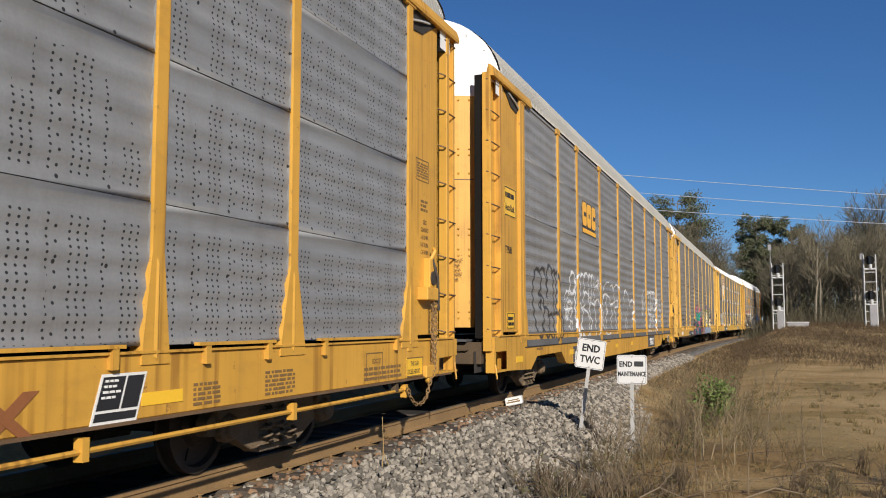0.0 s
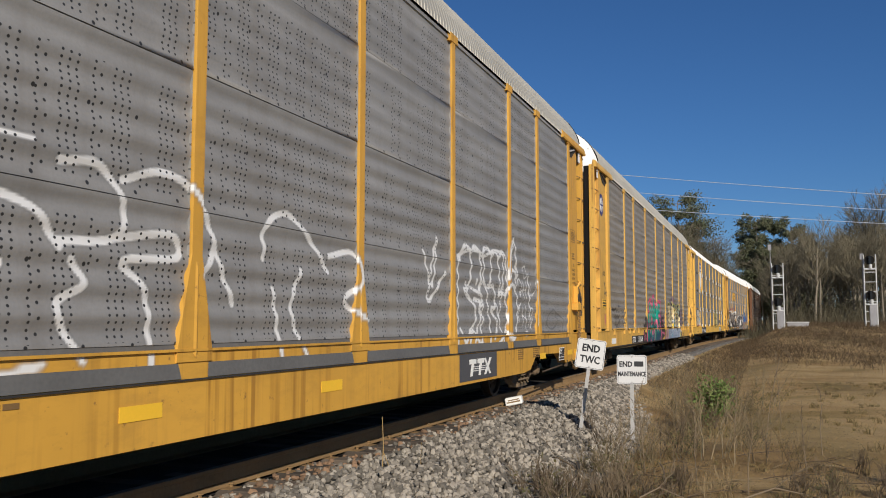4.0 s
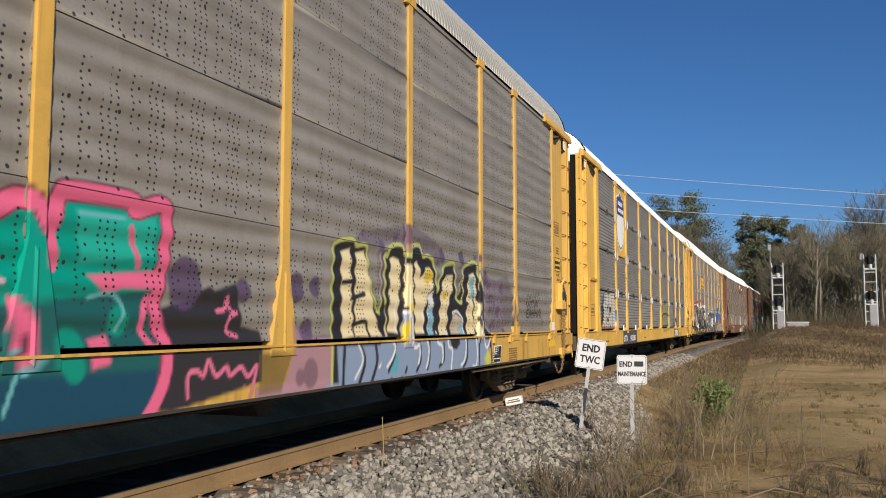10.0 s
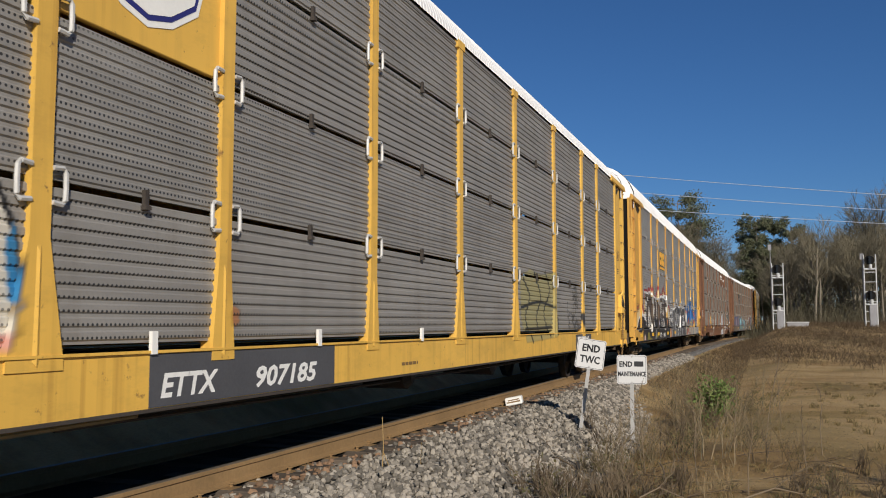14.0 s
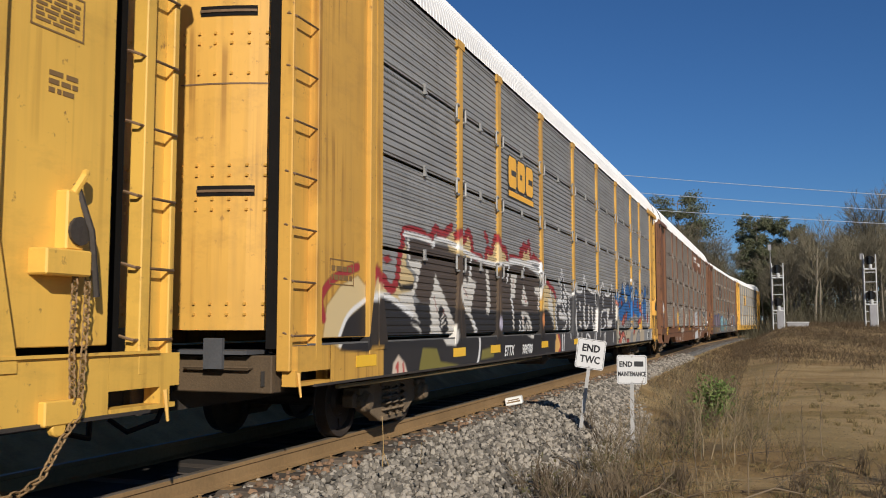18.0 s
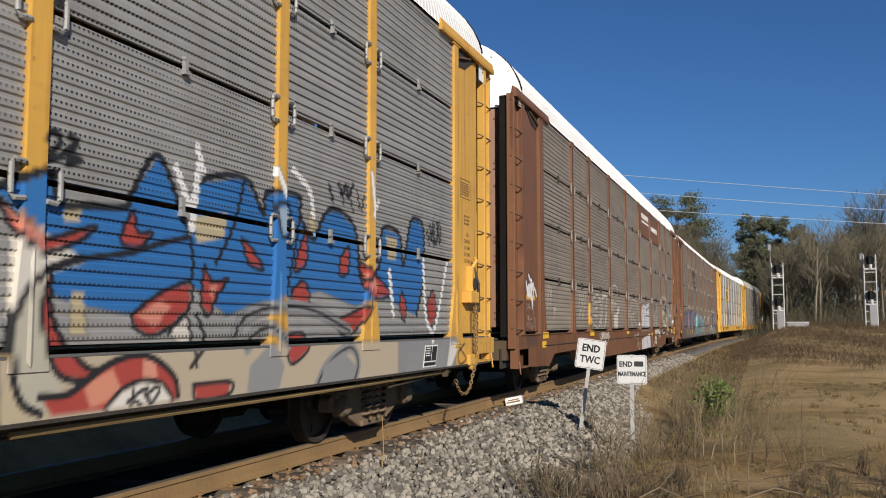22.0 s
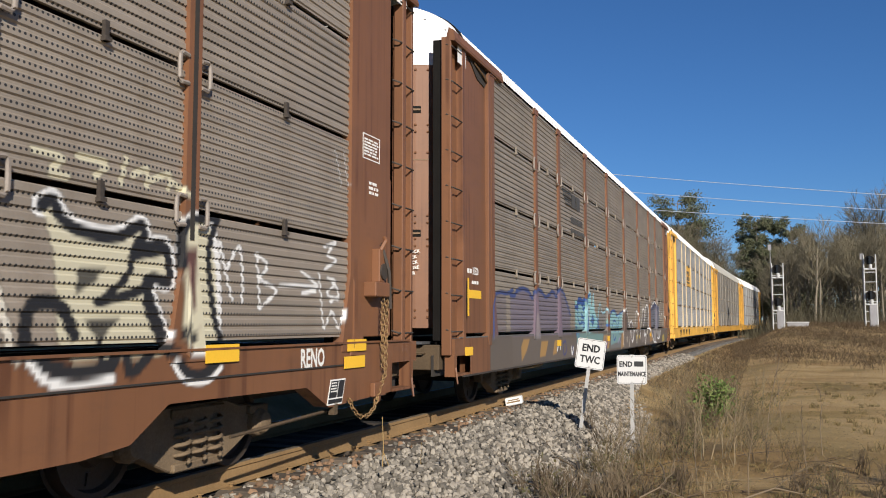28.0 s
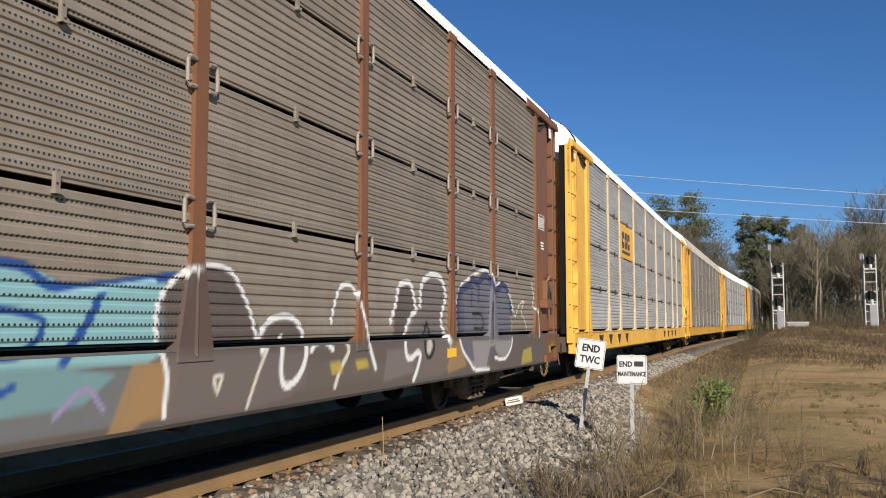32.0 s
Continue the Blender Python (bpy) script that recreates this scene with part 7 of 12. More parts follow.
fill(5, (0.12, 0.10, 0.08), 0.3, 9.99, 2.24, 10.58, 2.29, 10.63, 2.17, 9.99, 2.13)
line(5, BONE, 0.047, 12.30, 1.18, 12.42, 1.94, 12.92, 2.10, 13.23, 2.05, 13.07, 1.79, 12.49, 1.59, 13.23, 1.54, 13.08, 1.23, 12.37, 1.17)
line(5, BONE, 0.047, 13.23, 2.05, 13.40, 1.22)
line(5, BONE, 0.047, 13.47, 2.07, 14.27, 2.05, 14.18, 1.70, 13.56, 1.61, 14.47, 1.21)
line(5, BONE, 0.047, 14.67, 2.01, 14.88, 1.28)
line(5, BONE, 0.047, 14.98, 2.02, 15.20, 1.96, 15.31, 1.43, 14.88, 1.13)
line(5, BONE, 0.047, 12.49, 1.88, 12.50, 1.23)
line(5, BONE, 0.047, 12.70, 1.84, 12.64, 1.41)
fill(5, (0.66, 0.66, 0.66), 1, 15.43, 1.74, 15.91, 1.99, 16.56, 1.94, 17.43, 2.07, 17.56, 1.09, 15.31, 1.09)
fill(5, (0.60, 0.60, 0.60), 1, 15.31, 0.82, 17.41, 1.00, 17.55, 0.51, 15.31, 0.45)
line(5, (0.03, 0.03, 0.03), 0.04, 15.66, 1.82, 15.59, 1.12)
line(5, (0.03, 0.03, 0.03), 0.04, 15.91, 1.91, 16.28, 1.44, 15.78, 1.12)
line(5, (0.03, 0.03, 0.03), 0.04, 16.55, 1.77, 17.42, 1.89)
line(5, (0.03, 0.03, 0.03), 0.04, 16.55, 1.61, 17.42, 1.58)
line(5, (0.03, 0.03, 0.03), 0.04, 16.69, 1.90, 16.55, 1.11)
line(5, (0.03, 0.03, 0.03), 0.04, 15.78, 0.81, 15.66, 0.46)
line(5, (0.03, 0.03, 0.03), 0.04, 16.54, 0.90, 16.81, 0.51)
line(5, BONE, 0.041, 13.65, 0.99, 13.74, 0.89, 13.91, 1.01)
line(5, BONE, 0.041, 14.09, 0.94, 14.57, 1.03, 14.28, 0.83)
line(5, BONE, 0.041, 18.04, 0.72, 18.37, 0.52, 18.91, 0.78)
line(5, BONE, 0.041, 14.28, 0.59, 14.47, 0.72, 14.67, 0.49, 14.88, 0.70)
line(5, BONE, 0.054, 7.88, 1.12, 7.86, 0.96, 7.98, 0.95, 8.00, 1.08, 7.90, 1.10)
line(5, BONE, 0.054, 8.04, 1.11, 8.05, 0.95)
line(5, BONE, 0.054, 8.11, 0.95, 8.17, 1.07, 8.24, 0.94, 8.26, 1.09)
line(5, BONE, 0.054, 8.31, 0.93, 8.35, 1.07, 8.49, 1.08, 8.45, 0.92)
line(5, BONE, 0.054, 8.55, 0.92, 8.59, 1.09, 8.70, 0.91, 8.72, 1.09)
line(5, BONE, 0.054, 8.78, 1.05, 8.97, 1.10, 8.84, 0.90, 9.12, 1.01)
line(5, BONE, 0.034, 8.51, 0.69, 8.58, 0.81, 8.70, 0.85, 8.79, 0.79, 8.82, 0.66)

fill(5, (0.55,0.52,0.46), 0.8, 18.65, 1.92, 19.69, 2.19, 19.90, 1.01, 18.85, 0.97)
line(5, BONE, 0.068, 20.81, 1.87, 21.07, 1.12)
fill(5, (0.60, 0.56, 0.40), 0.95, 21.23, 2.04, 21.32, 2.08, 21.39, 1.98, 21.59, 1.91, 21.90, 1.91, 22.12, 2.01, 22.16, 1.93, 22.08, 1.84, 22.37, 1.89, 22.44, 1.75, 22.43, 1.63, 22.25, 1.65, 22.23, 1.54, 22.39, 1.26, 22.45, 1.13, 22.32, 1.10, 21.51, 1.09, 21.39, 1.24, 21.37, 1.51, 21.34, 1.75)
line(5, CHALK, 0.16, 21.23, 2.04, 21.32, 2.08, 21.39, 1.98, 21.59, 1.91, 21.90, 1.91, 22.12, 2.01, 22.16, 1.93, 22.08, 1.84, 22.37, 1.89, 22.44, 1.75, 22.43, 1.63, 22.25, 1.65, 22.23, 1.54, 22.39, 1.26)
fill(5, (0.60, 0.56, 0.40), 0.95, 21.23, 2.04, 21.32, 2.08, 21.39, 1.98, 21.59, 1.91, 21.90, 1.91, 22.12, 2.01, 22.16, 1.93, 22.08, 1.84, 22.37, 1.89, 22.44, 1.75, 22.43, 1.63, 22.25, 1.65, 22.23, 1.54, 22.39, 1.26, 22.45, 1.13, 22.32, 1.10, 21.51, 1.09, 21.39, 1.24, 21.37, 1.51, 21.34, 1.75)
line(5, INK, 0.085, 21.23, 2.04, 21.32, 2.08, 21.39, 1.98, 21.59, 1.91, 21.90, 1.91, 22.12, 2.01, 22.16, 1.93, 22.08, 1.84, 22.37, 1.89, 22.44, 1.75, 22.43, 1.63, 22.25, 1.65, 22.23, 1.54, 22.39, 1.26)
line(5, INK, 0.1, 21.14, 1.23, 21.16, 1.40, 21.26, 1.46, 21.42, 1.43, 21.53, 1.27)
line(5, CHALK, 0.07, 21.15, 1.12, 21.29, 0.99, 21.51, 0.95, 21.86, 0.97)
line(5, INK, 0.11, 21.21, 1.17, 21.32, 1.07, 21.51, 1.03, 21.81, 1.05, 21.89, 1.12)
line(5, INK, 0.09, 21.99, 1.14, 22.04, 1.00, 22.24, 1.13)
line(5, INK, 0.09, 22.23, 1.62, 22.22, 1.46, 22.37, 1.22, 22.44, 1.12)
fill(5, INK, 0.9, 21.55, 1.68, 21.78, 1.69, 21.70, 1.60, 21.53, 1.51)
fill(5, INK, 0.9, 21.61, 1.36, 21.94, 1.37, 21.75, 1.21)
line(5, INK, 0.06, 22.07, 1.84, 22.00, 1.65, 21.76, 1.48)
line(5, INK, 0.07, 22.21, 1.64, 22.11, 1.55, 21.73, 1.47)
line(5, INK, 0.05, 22.02, 1.78, 22.37, 1.84)
line(5, INK, 0.05, 21.77, 1.22, 21.74, 1.09)
line(5, CHALK, 0.14, 22.57, 1.88, 22.61, 2.07, 22.75, 2.12, 22.93, 2.08, 23.02, 1.74, 23.06, 1.21, 23.14, 1.14, 22.73, 1.13)
fill(5, (0.60, 0.56, 0.40), 1, 22.57, 1.88, 22.61, 2.07, 22.75, 2.12, 22.93, 2.08, 23.02, 1.74, 23.06, 1.21, 23.14, 1.14, 22.73, 1.13, 22.57, 1.22)
fill(5, (0.11, 0.055, 0.045), 1, 22.58, 1.89, 22.72, 1.90, 22.72, 1.39, 22.77, 1.28, 22.65, 1.55)
line(5, INK, 0.08, 22.56, 1.76, 22.60, 2.07, 23.03, 2.17)
line(5, INK, 0.07, 23.03, 2.17, 22.92, 1.87, 23.01, 1.39, 23.14, 1.16)
line(5, INK, 0.06, 22.63, 1.22, 22.59, 1.26, 22.66, 1.30, 22.70, 1.22)
line(5, INK, 0.1, 22.50, 1.12, 22.64, 0.97, 22.85, 0.94, 23.04, 1.04)
line(5, CHALK, 0.05, 22.47, 1.06, 22.63, 0.91, 22.90, 0.89, 23.09, 0.99)
line(5, (0.60, 0.56, 0.40), 0.06, 21.15, 2.36, 21.38, 2.35, 21.29, 2.25, 21.43, 2.24)
line(5, (0.60, 0.56, 0.40), 0.06, 21.52, 2.39, 21.77, 2.38, 21.67, 2.28)
line(5, (0.60, 0.56, 0.40), 0.06, 21.96, 2.45, 21.91, 2.27)
line(5, (0.60, 0.56, 0.40), 0.06, 22.02, 2.34, 22.17, 2.41, 22.18, 2.29)
line(5, (0.60, 0.56, 0.40), 0.06, 22.20, 2.33, 22.41, 2.41, 22.42, 2.31)
line(5, (0.60, 0.56, 0.40), 0.06, 22.45, 2.37, 22.61, 2.29)
line(5, CHALK, 0.045, 23.07, 1.97, 23.15, 1.75, 23.25, 1.53)
line(5, CHALK, 0.045, 23.17, 1.77, 23.34, 1.96, 23.40, 1.67, 23.39, 1.51)
line(5, CHALK, 0.045, 23.60, 1.92, 23.64, 1.68, 23.66, 1.46)
line(5, CHALK, 0.045, 23.60, 1.92, 23.78, 1.83, 23.67, 1.71, 23.93, 1.62, 23.68, 1.47)
line(5, CHALK, 0.045, 23.98, 1.67, 24.68, 1.69)
line(5, CHALK, 0.045, 24.38, 1.81, 24.68, 1.69, 24.43, 1.61)
line(5, CHALK, 0.045, 24.71, 1.81, 24.77, 1.53)
line(5, CHALK, 0.045, 24.82, 2.08, 25.05, 2.14, 24.88, 2.01, 25.06, 1.96, 24.82, 1.86)
line(5, CHALK, 0.045, 24.88, 1.78, 25.06, 1.74, 24.88, 1.62, 25.13, 1.57)
line(5, CHALK, 0.045, 24.77, 1.48, 24.83, 1.29, 24.98, 1.45, 25.13, 1.29, 25.23, 1.45)
line(5, CHALK, 0.045, 25.00, 1.74, 25.13, 1.63, 24.95, 1.54)
line(5, CHALK, 0.045, 24.38, 1.61, 24.65, 1.64)
line(5, CHALK, 0.025, 25.03, 3.08, 25.17, 2.73)
line(5, CHALK, 0.025, 25.22, 3.09, 25.31, 2.75)

line(5, (0.05,0.045,0.04), 0.05, 18.89, 2.05, 18.94, 1.76, 19.01, 2.03, 19.07, 1.74, 19.14, 2.08)
line(5, (0.05,0.045,0.04), 0.05, 19.19, 1.99, 19.24, 1.79, 19.37, 2.11, 19.47, 1.95)
line(5, (0.05,0.045,0.04), 0.05, 18.95, 1.73, 19.52, 2.02)
line(5, (0.05,0.045,0.04), 0.05, 19.07, 1.77, 19.17, 1.51, 19.14, 1.24, 19.31, 1.38, 19.24, 1.75)
line(5, (0.05,0.045,0.04), 0.05, 18.81, 1.94, 18.92, 1.50, 18.84, 1.37)
line(5, (0.05,0.045,0.04), 0.05, 19.43, 1.80, 19.69, 1.56)
line(5, BONE, 0.068, 18.86, 1.09, 18.98, 1.08, 18.94, 0.96, 18.86, 1.00)
line(5, BONE, 0.068, 19.04, 1.07, 19.07, 0.95, 19.14, 1.09, 19.11, 0.95)
line(5, BONE, 0.068, 19.20, 0.94, 19.25, 1.09, 19.33, 0.93)
line(5, BONE, 0.068, 19.39, 1.10, 19.42, 0.93, 19.51, 1.10, 19.62, 0.98)
line(5, BONE, 0.068, 19.67, 0.91, 19.74, 1.09, 19.88, 1.08, 19.80, 0.90)
line(5, BONE, 0.068, 19.93, 1.08, 20.00, 0.89, 20.17, 0.99, 20.35, 0.94, 20.30, 0.83)
line(5, BONE, 0.081, 18.87, 0.81, 18.95, 0.85, 18.98, 0.64, 18.88, 0.65)
line(5, BONE, 0.081, 19.05, 0.85, 19.04, 0.63)
line(5, BONE, 0.081, 19.12, 0.82, 19.22, 0.82, 19.16, 0.71, 19.30, 0.63, 19.13, 0.60)
line(5, BONE, 0.081, 19.01, 0.79, 19.12, 0.78)

line(5, CHALK, 0.061, 20.00, 1.12, 19.99, 0.96, 20.11, 0.95, 20.08, 1.11, 20.02, 1.12)
line(5, CHALK, 0.061, 20.11, 1.08, 20.16, 0.95, 20.30, 1.04)
line(5, CHALK, 0.061, 20.24, 1.06, 20.30, 1.04)
line(5, CHALK, 0.061, 20.16, 0.95, 20.34, 0.83, 20.45, 0.93, 20.47, 1.03)
line(5, CHALK, 0.061, 20.05, 0.89, 20.02, 0.78)
line(5, (0.40, 0.26, 0.18), 0.022, 20.69, 1.56, 20.76, 1.60, 20.85, 1.57, 20.82, 1.45, 20.75, 1.43, 20.71, 1.54, 20.79, 1.53)
line(5, (0.40, 0.26, 0.18), 0.022, 20.69, 1.49, 20.80, 1.34)
line(5, (0.40, 0.26, 0.18), 0.022, 20.76, 1.14, 20.91, 1.27)

fill(6, (0.125, 0.112, 0.095), 0.9, 1.7, 0.5, 26.0, 0.5, 26.0, 1.15, 1.7, 1.15)
fill(6, (0.13, 0.116, 0.10), 0.85, 2.94, 1.12, 7.60, 1.02, 17.36, 0.98, 20.45, 0.76, 7.61, 0.58, 2.96, 0.65)
fill(6, (0.42, 0.25, 0.07), 0.8, 3.48, 0.93, 3.64, 1.06, 4.07, 1.06, 3.86, 0.86, 3.52, 0.68)
fill(6, (0.42, 0.25, 0.07), 0.8, 4.91, 1.00, 5.46, 1.00, 5.22, 0.72, 4.78, 0.71)
fill(6, (0.42, 0.25, 0.07), 0.8, 6.00, 1.00, 6.19, 0.99, 6.15, 0.74, 5.82, 0.72)
fill(6, (0.19, 0.165, 0.24), 0.75, 2.90, 1.80, 3.41, 1.91, 4.03, 1.94, 4.34, 1.79, 4.53, 1.92, 4.95, 1.96, 5.43, 1.86, 5.97, 1.97, 6.37, 2.08, 6.94, 2.02, 7.59, 1.65, 7.60, 1.10, 2.94, 1.12)
line(6, (0.05, 0.07, 0.19), 0.085, 2.90, 1.81, 3.15, 1.80, 3.41, 1.91, 3.81, 1.94, 4.15, 1.89, 4.34, 1.79, 4.53, 1.92, 4.95, 1.95, 5.43, 1.84, 5.97, 1.97, 6.27, 1.86, 6.46, 2.04, 6.88, 2.00, 7.19, 1.81, 7.60, 1.50)
fill(6, (0.27,0.26,0.27), 0.7, 4.61, 1.55, 4.75, 1.43, 4.85, 1.05, 4.46, 1.04, 4.48, 1.38)
line(6, (0.05, 0.06, 0.17), 0.05, 6.73, 0.92, 6.97, 0.96, 7.03, 0.74, 6.79, 0.70, 6.79, 0.86)
line(6, (0.05, 0.06, 0.17), 0.05, 7.61, 0.79, 7.75, 0.84, 7.72, 0.69, 7.61, 0.70)
line(6, CHALK, 0.054, 6.30, 0.89, 6.20, 0.79)
line(6, CHALK, 0.054, 6.45, 0.98, 6.51, 0.82)
line(6, CHALK, 0.054, 7.54, 0.82, 7.61, 0.67, 7.75, 0.81)

fill(6, (0.20, 0.17, 0.25), 0.5, 1.81, 1.63, 2.20, 1.82, 2.66, 1.80, 2.68, 1.16, 1.89, 1.14)
line(6, (0.05, 0.07, 0.19), 0.07, 1.83, 1.14, 1.87, 1.63, 2.20, 1.82, 2.74, 1.83, 3.09, 1.90)

fill(6, (0.22, 0.44, 0.42), 0.8, 8.07, 1.82, 8.40, 1.86, 8.73, 1.80, 9.20, 1.88, 9.32, 1.93, 9.82, 2.06, 9.94, 1.77, 10.08, 1.80, 10.26, 2.04, 10.36, 1.71, 10.70, 1.44, 10.95, 1.78, 11.35, 1.60, 12.06, 1.68, 12.12, 1.32, 11.78, 1.19, 10.70, 1.15, 8.10, 1.18)
fill(6, (0.145, 0.17, 0.16), 0.95, 8.13, 1.06, 12.29, 1.06, 12.26, 0.62, 8.14, 0.71)
fill(6, (0.26, 0.44, 0.46), 0.95, 8.11, 1.72, 8.17, 1.84, 8.46, 1.87, 8.75, 1.84, 8.95, 1.82, 9.17, 1.87, 9.21, 1.77, 9.04, 1.72, 9.32, 1.74, 9.39, 1.14, 8.12, 1.15)
fill(6, (0.30, 0.54, 0.56), 0.8, 8.11, 1.76, 8.17, 1.84, 8.46, 1.87, 8.38, 1.74, 8.11, 1.71)
fill(6, (0.30, 0.54, 0.56), 0.95, 9.36, 1.89, 9.59, 2.02, 9.92, 2.07, 9.97, 1.73, 10.09, 1.74, 10.18, 1.97, 10.29, 2.04, 10.35, 1.71, 10.56, 1.49, 10.78, 1.44, 10.65, 1.21, 9.82, 1.13, 9.42, 1.07, 9.38, 1.38)
fill(6, (0.36, 0.40, 0.41), 0.8, 9.38, 1.38, 9.60, 1.75, 9.80, 1.72, 9.81, 1.22, 9.47, 1.11)
line(6, (0.03, 0.085, 0.30), 0.17, 8.34, 1.70, 8.46, 1.82, 8.70, 1.85, 8.91, 1.80)
line(6, (0.03, 0.085, 0.30), 0.14, 8.96, 1.71, 9.01, 1.82, 9.16, 1.88)
line(6, (0.03, 0.085, 0.30), 0.09, 9.16, 1.88, 9.14, 1.72, 9.04, 1.64)
line(6, (0.03, 0.085, 0.30), 0.055, 8.41, 1.65, 8.39, 1.48, 8.53, 1.34, 8.77, 1.34, 8.88, 1.39)
fill(6, (0.03, 0.085, 0.30), 1, 8.72, 1.57, 8.83, 1.58, 8.94, 1.49, 9.21, 1.50, 9.02, 1.43, 8.81, 1.45)
fill(6, (0.03, 0.085, 0.30), 0.9, 8.81, 1.36, 9.02, 1.40, 9.15, 1.34, 9.11, 1.23, 8.99, 1.19, 8.88, 1.25)
line(6, (0.34, 0.55, 0.62), 0.05, 8.85, 1.27, 8.92, 1.32, 9.03, 1.27)
line(6, (0.34, 0.55, 0.62), 0.06, 9.21, 1.61, 9.41, 1.78, 9.59, 1.96)
line(6, (0.03, 0.085, 0.30), 0.12, 9.36, 1.83, 9.49, 1.95, 9.82, 2.05)
line(6, (0.03, 0.085, 0.30), 0.1, 9.46, 1.19, 9.41, 1.38, 9.47, 1.70, 9.53, 1.87)
line(6, (0.03, 0.085, 0.30), 0.04, 9.29, 1.15, 9.36, 1.54, 9.44, 1.74)
fill(6, (0.03, 0.085, 0.30), 0.9, 9.86, 1.39, 10.05, 1.48, 10.05, 1.60, 10.20, 1.52, 10.37, 1.41, 10.21, 1.30, 10.11, 1.21, 10.04, 1.32)
line(6, (0.34, 0.55, 0.62), 0.05, 9.78, 1.39, 9.94, 1.56, 10.08, 1.60)
line(6, (0.34, 0.55, 0.62), 0.055, 9.59, 2.02, 9.92, 2.07, 9.95, 1.73, 10.09, 1.73, 10.18, 1.97, 10.29, 2.04, 10.36, 1.69, 10.56, 1.49, 10.78, 1.41)
line(6, (0.03, 0.085, 0.30), 0.05, 10.57, 1.18, 10.78, 1.25, 10.91, 1.28, 10.77, 1.44)
fill(6, (0.20, 0.17, 0.155), 0.9, 10.91, 1.39, 10.95, 1.63, 11.08, 1.81, 11.22, 1.80, 11.38, 1.61, 11.81, 1.65, 12.11, 1.71, 12.18, 1.58, 12.00, 1.40, 12.07, 1.12, 11.01, 1.17)
line(6, (0.34, 0.55, 0.62), 0.06, 10.85, 1.36, 10.95, 1.64, 11.08, 1.83, 11.23, 1.80, 11.38, 1.63, 11.70, 1.61, 12.11, 1.72, 12.20, 1.62)
fill(6, (0.03, 0.085, 0.30), 0.9, 10.73, 1.39, 10.86, 1.51, 10.93, 1.30, 11.10, 1.17, 10.91, 1.18)
fill(6, (0.05, 0.05, 0.16), 0.8, 11.19, 1.30, 11.39, 1.35, 11.31, 1.22)
fill(6, (0.30, 0.54, 0.56), 0.9, 12.44, 1.29, 12.60, 1.52, 12.95, 1.65, 13.55, 1.65, 13.81, 1.55, 14.71, 1.67, 14.72, 1.14, 14.51, 1.06, 12.61, 1.07)
line(6, (0.03, 0.085, 0.30), 0.07, 12.02, 1.28, 12.46, 1.32, 12.60, 1.52, 12.87, 1.66, 13.39, 1.67, 13.74, 1.55, 14.83, 1.68)
line(6, (0.03, 0.085, 0.30), 0.05, 12.95, 1.28, 13.17, 1.41, 13.58, 1.35, 13.43, 1.16, 13.03, 1.16, 12.88, 1.29)
line(6, (0.03, 0.085, 0.30), 0.07, 14.08, 1.55, 13.96, 1.35, 13.72, 1.08)
line(6, (0.34, 0.55, 0.62), 0.04, 13.71, 1.51, 14.60, 1.63)
line(6, (0.03, 0.085, 0.30), 0.13, 8.12, 1.10, 8.27, 1.10, 8.41, 0.91, 8.45, 0.74)
line(6, (0.03, 0.085, 0.30), 0.05, 8.13, 0.93, 8.20, 0.80)
line(6, (0.06, 0.09, 0.2), 0.035, 9.68, 1.20, 9.73, 0.97, 9.25, 0.73, 8.98, 0.67)
line(6, (0.06, 0.09, 0.2), 0.035, 10.57, 1.15, 10.59, 0.93, 9.74, 0.71)
line(6, (0.10, 0.10, 0.22), 0.03, 10.20, 0.72, 10.31, 0.81, 10.47, 0.73, 10.43, 0.80)
line(6, (0.10, 0.10, 0.22), 0.03, 10.51, 0.75, 10.67, 0.93, 10.86, 0.73, 10.51, 0.70)
line(6, (0.10, 0.10, 0.22), 0.03, 10.23, 0.77, 10.89, 0.77)
fill(6, (0.36, 0.22, 0.09), 0.9, 11.29, 0.69, 11.46, 1.03, 12.44, 1.04, 12.20, 0.68)
fill(6, (0.12, 0.09, 0.24), 0.85, 11.35, 0.73, 11.63, 0.84, 11.74, 0.98, 11.81, 0.82, 12.11, 0.91, 11.86, 0.68)
fill(6, (0.155, 0.172, 0.172), 0.9, 12.41, 0.67, 12.61, 1.03, 14.51, 1.04, 14.27, 0.66)
fill(6, (0.19, 0.35, 0.36), 0.8, 12.5, 0.76, 12.55, 1.08, 13.6, 1.08, 14.2, 1.0, 13.9, 0.82, 13.2, 0.8)
fill(6, (0.36, 0.22, 0.09), 0.9, 14.27, 0.66, 14.51, 1.04, 14.89, 1.05, 14.74, 0.67)
line(6, (0.03, 0.085, 0.30), 0.05, 12.91, 1.02, 13.06, 0.88, 13.35, 0.97)
line(6, (0.30, 0.25, 0.4), 0.04, 13.67, 0.77, 13.92, 0.92, 14.09, 0.78)
fill(6, (0.55, 0.40, 0.06), 0.9, 9.20, 0.93, 9.24, 1.02, 9.37, 1.02, 9.35, 0.93)
fill(6, (0.17, 0.31, 0.295), 0.7, 8.11, 1.12, 9.23, 1.12, 11.36, 1.07, 11.17, 0.75, 9.61, 0.76, 8.12, 0.76)
line(6, (0.035, 0.07, 0.24), 0.09, 8.08, 1.70, 8.28, 1.69, 8.44, 1.82, 8.72, 1.86, 8.93, 1.82)
line(6, (0.06, 0.16, 0.30), 0.055, 8.10, 1.25, 8.26, 1.24, 8.35, 1.08, 8.43, 0.78)
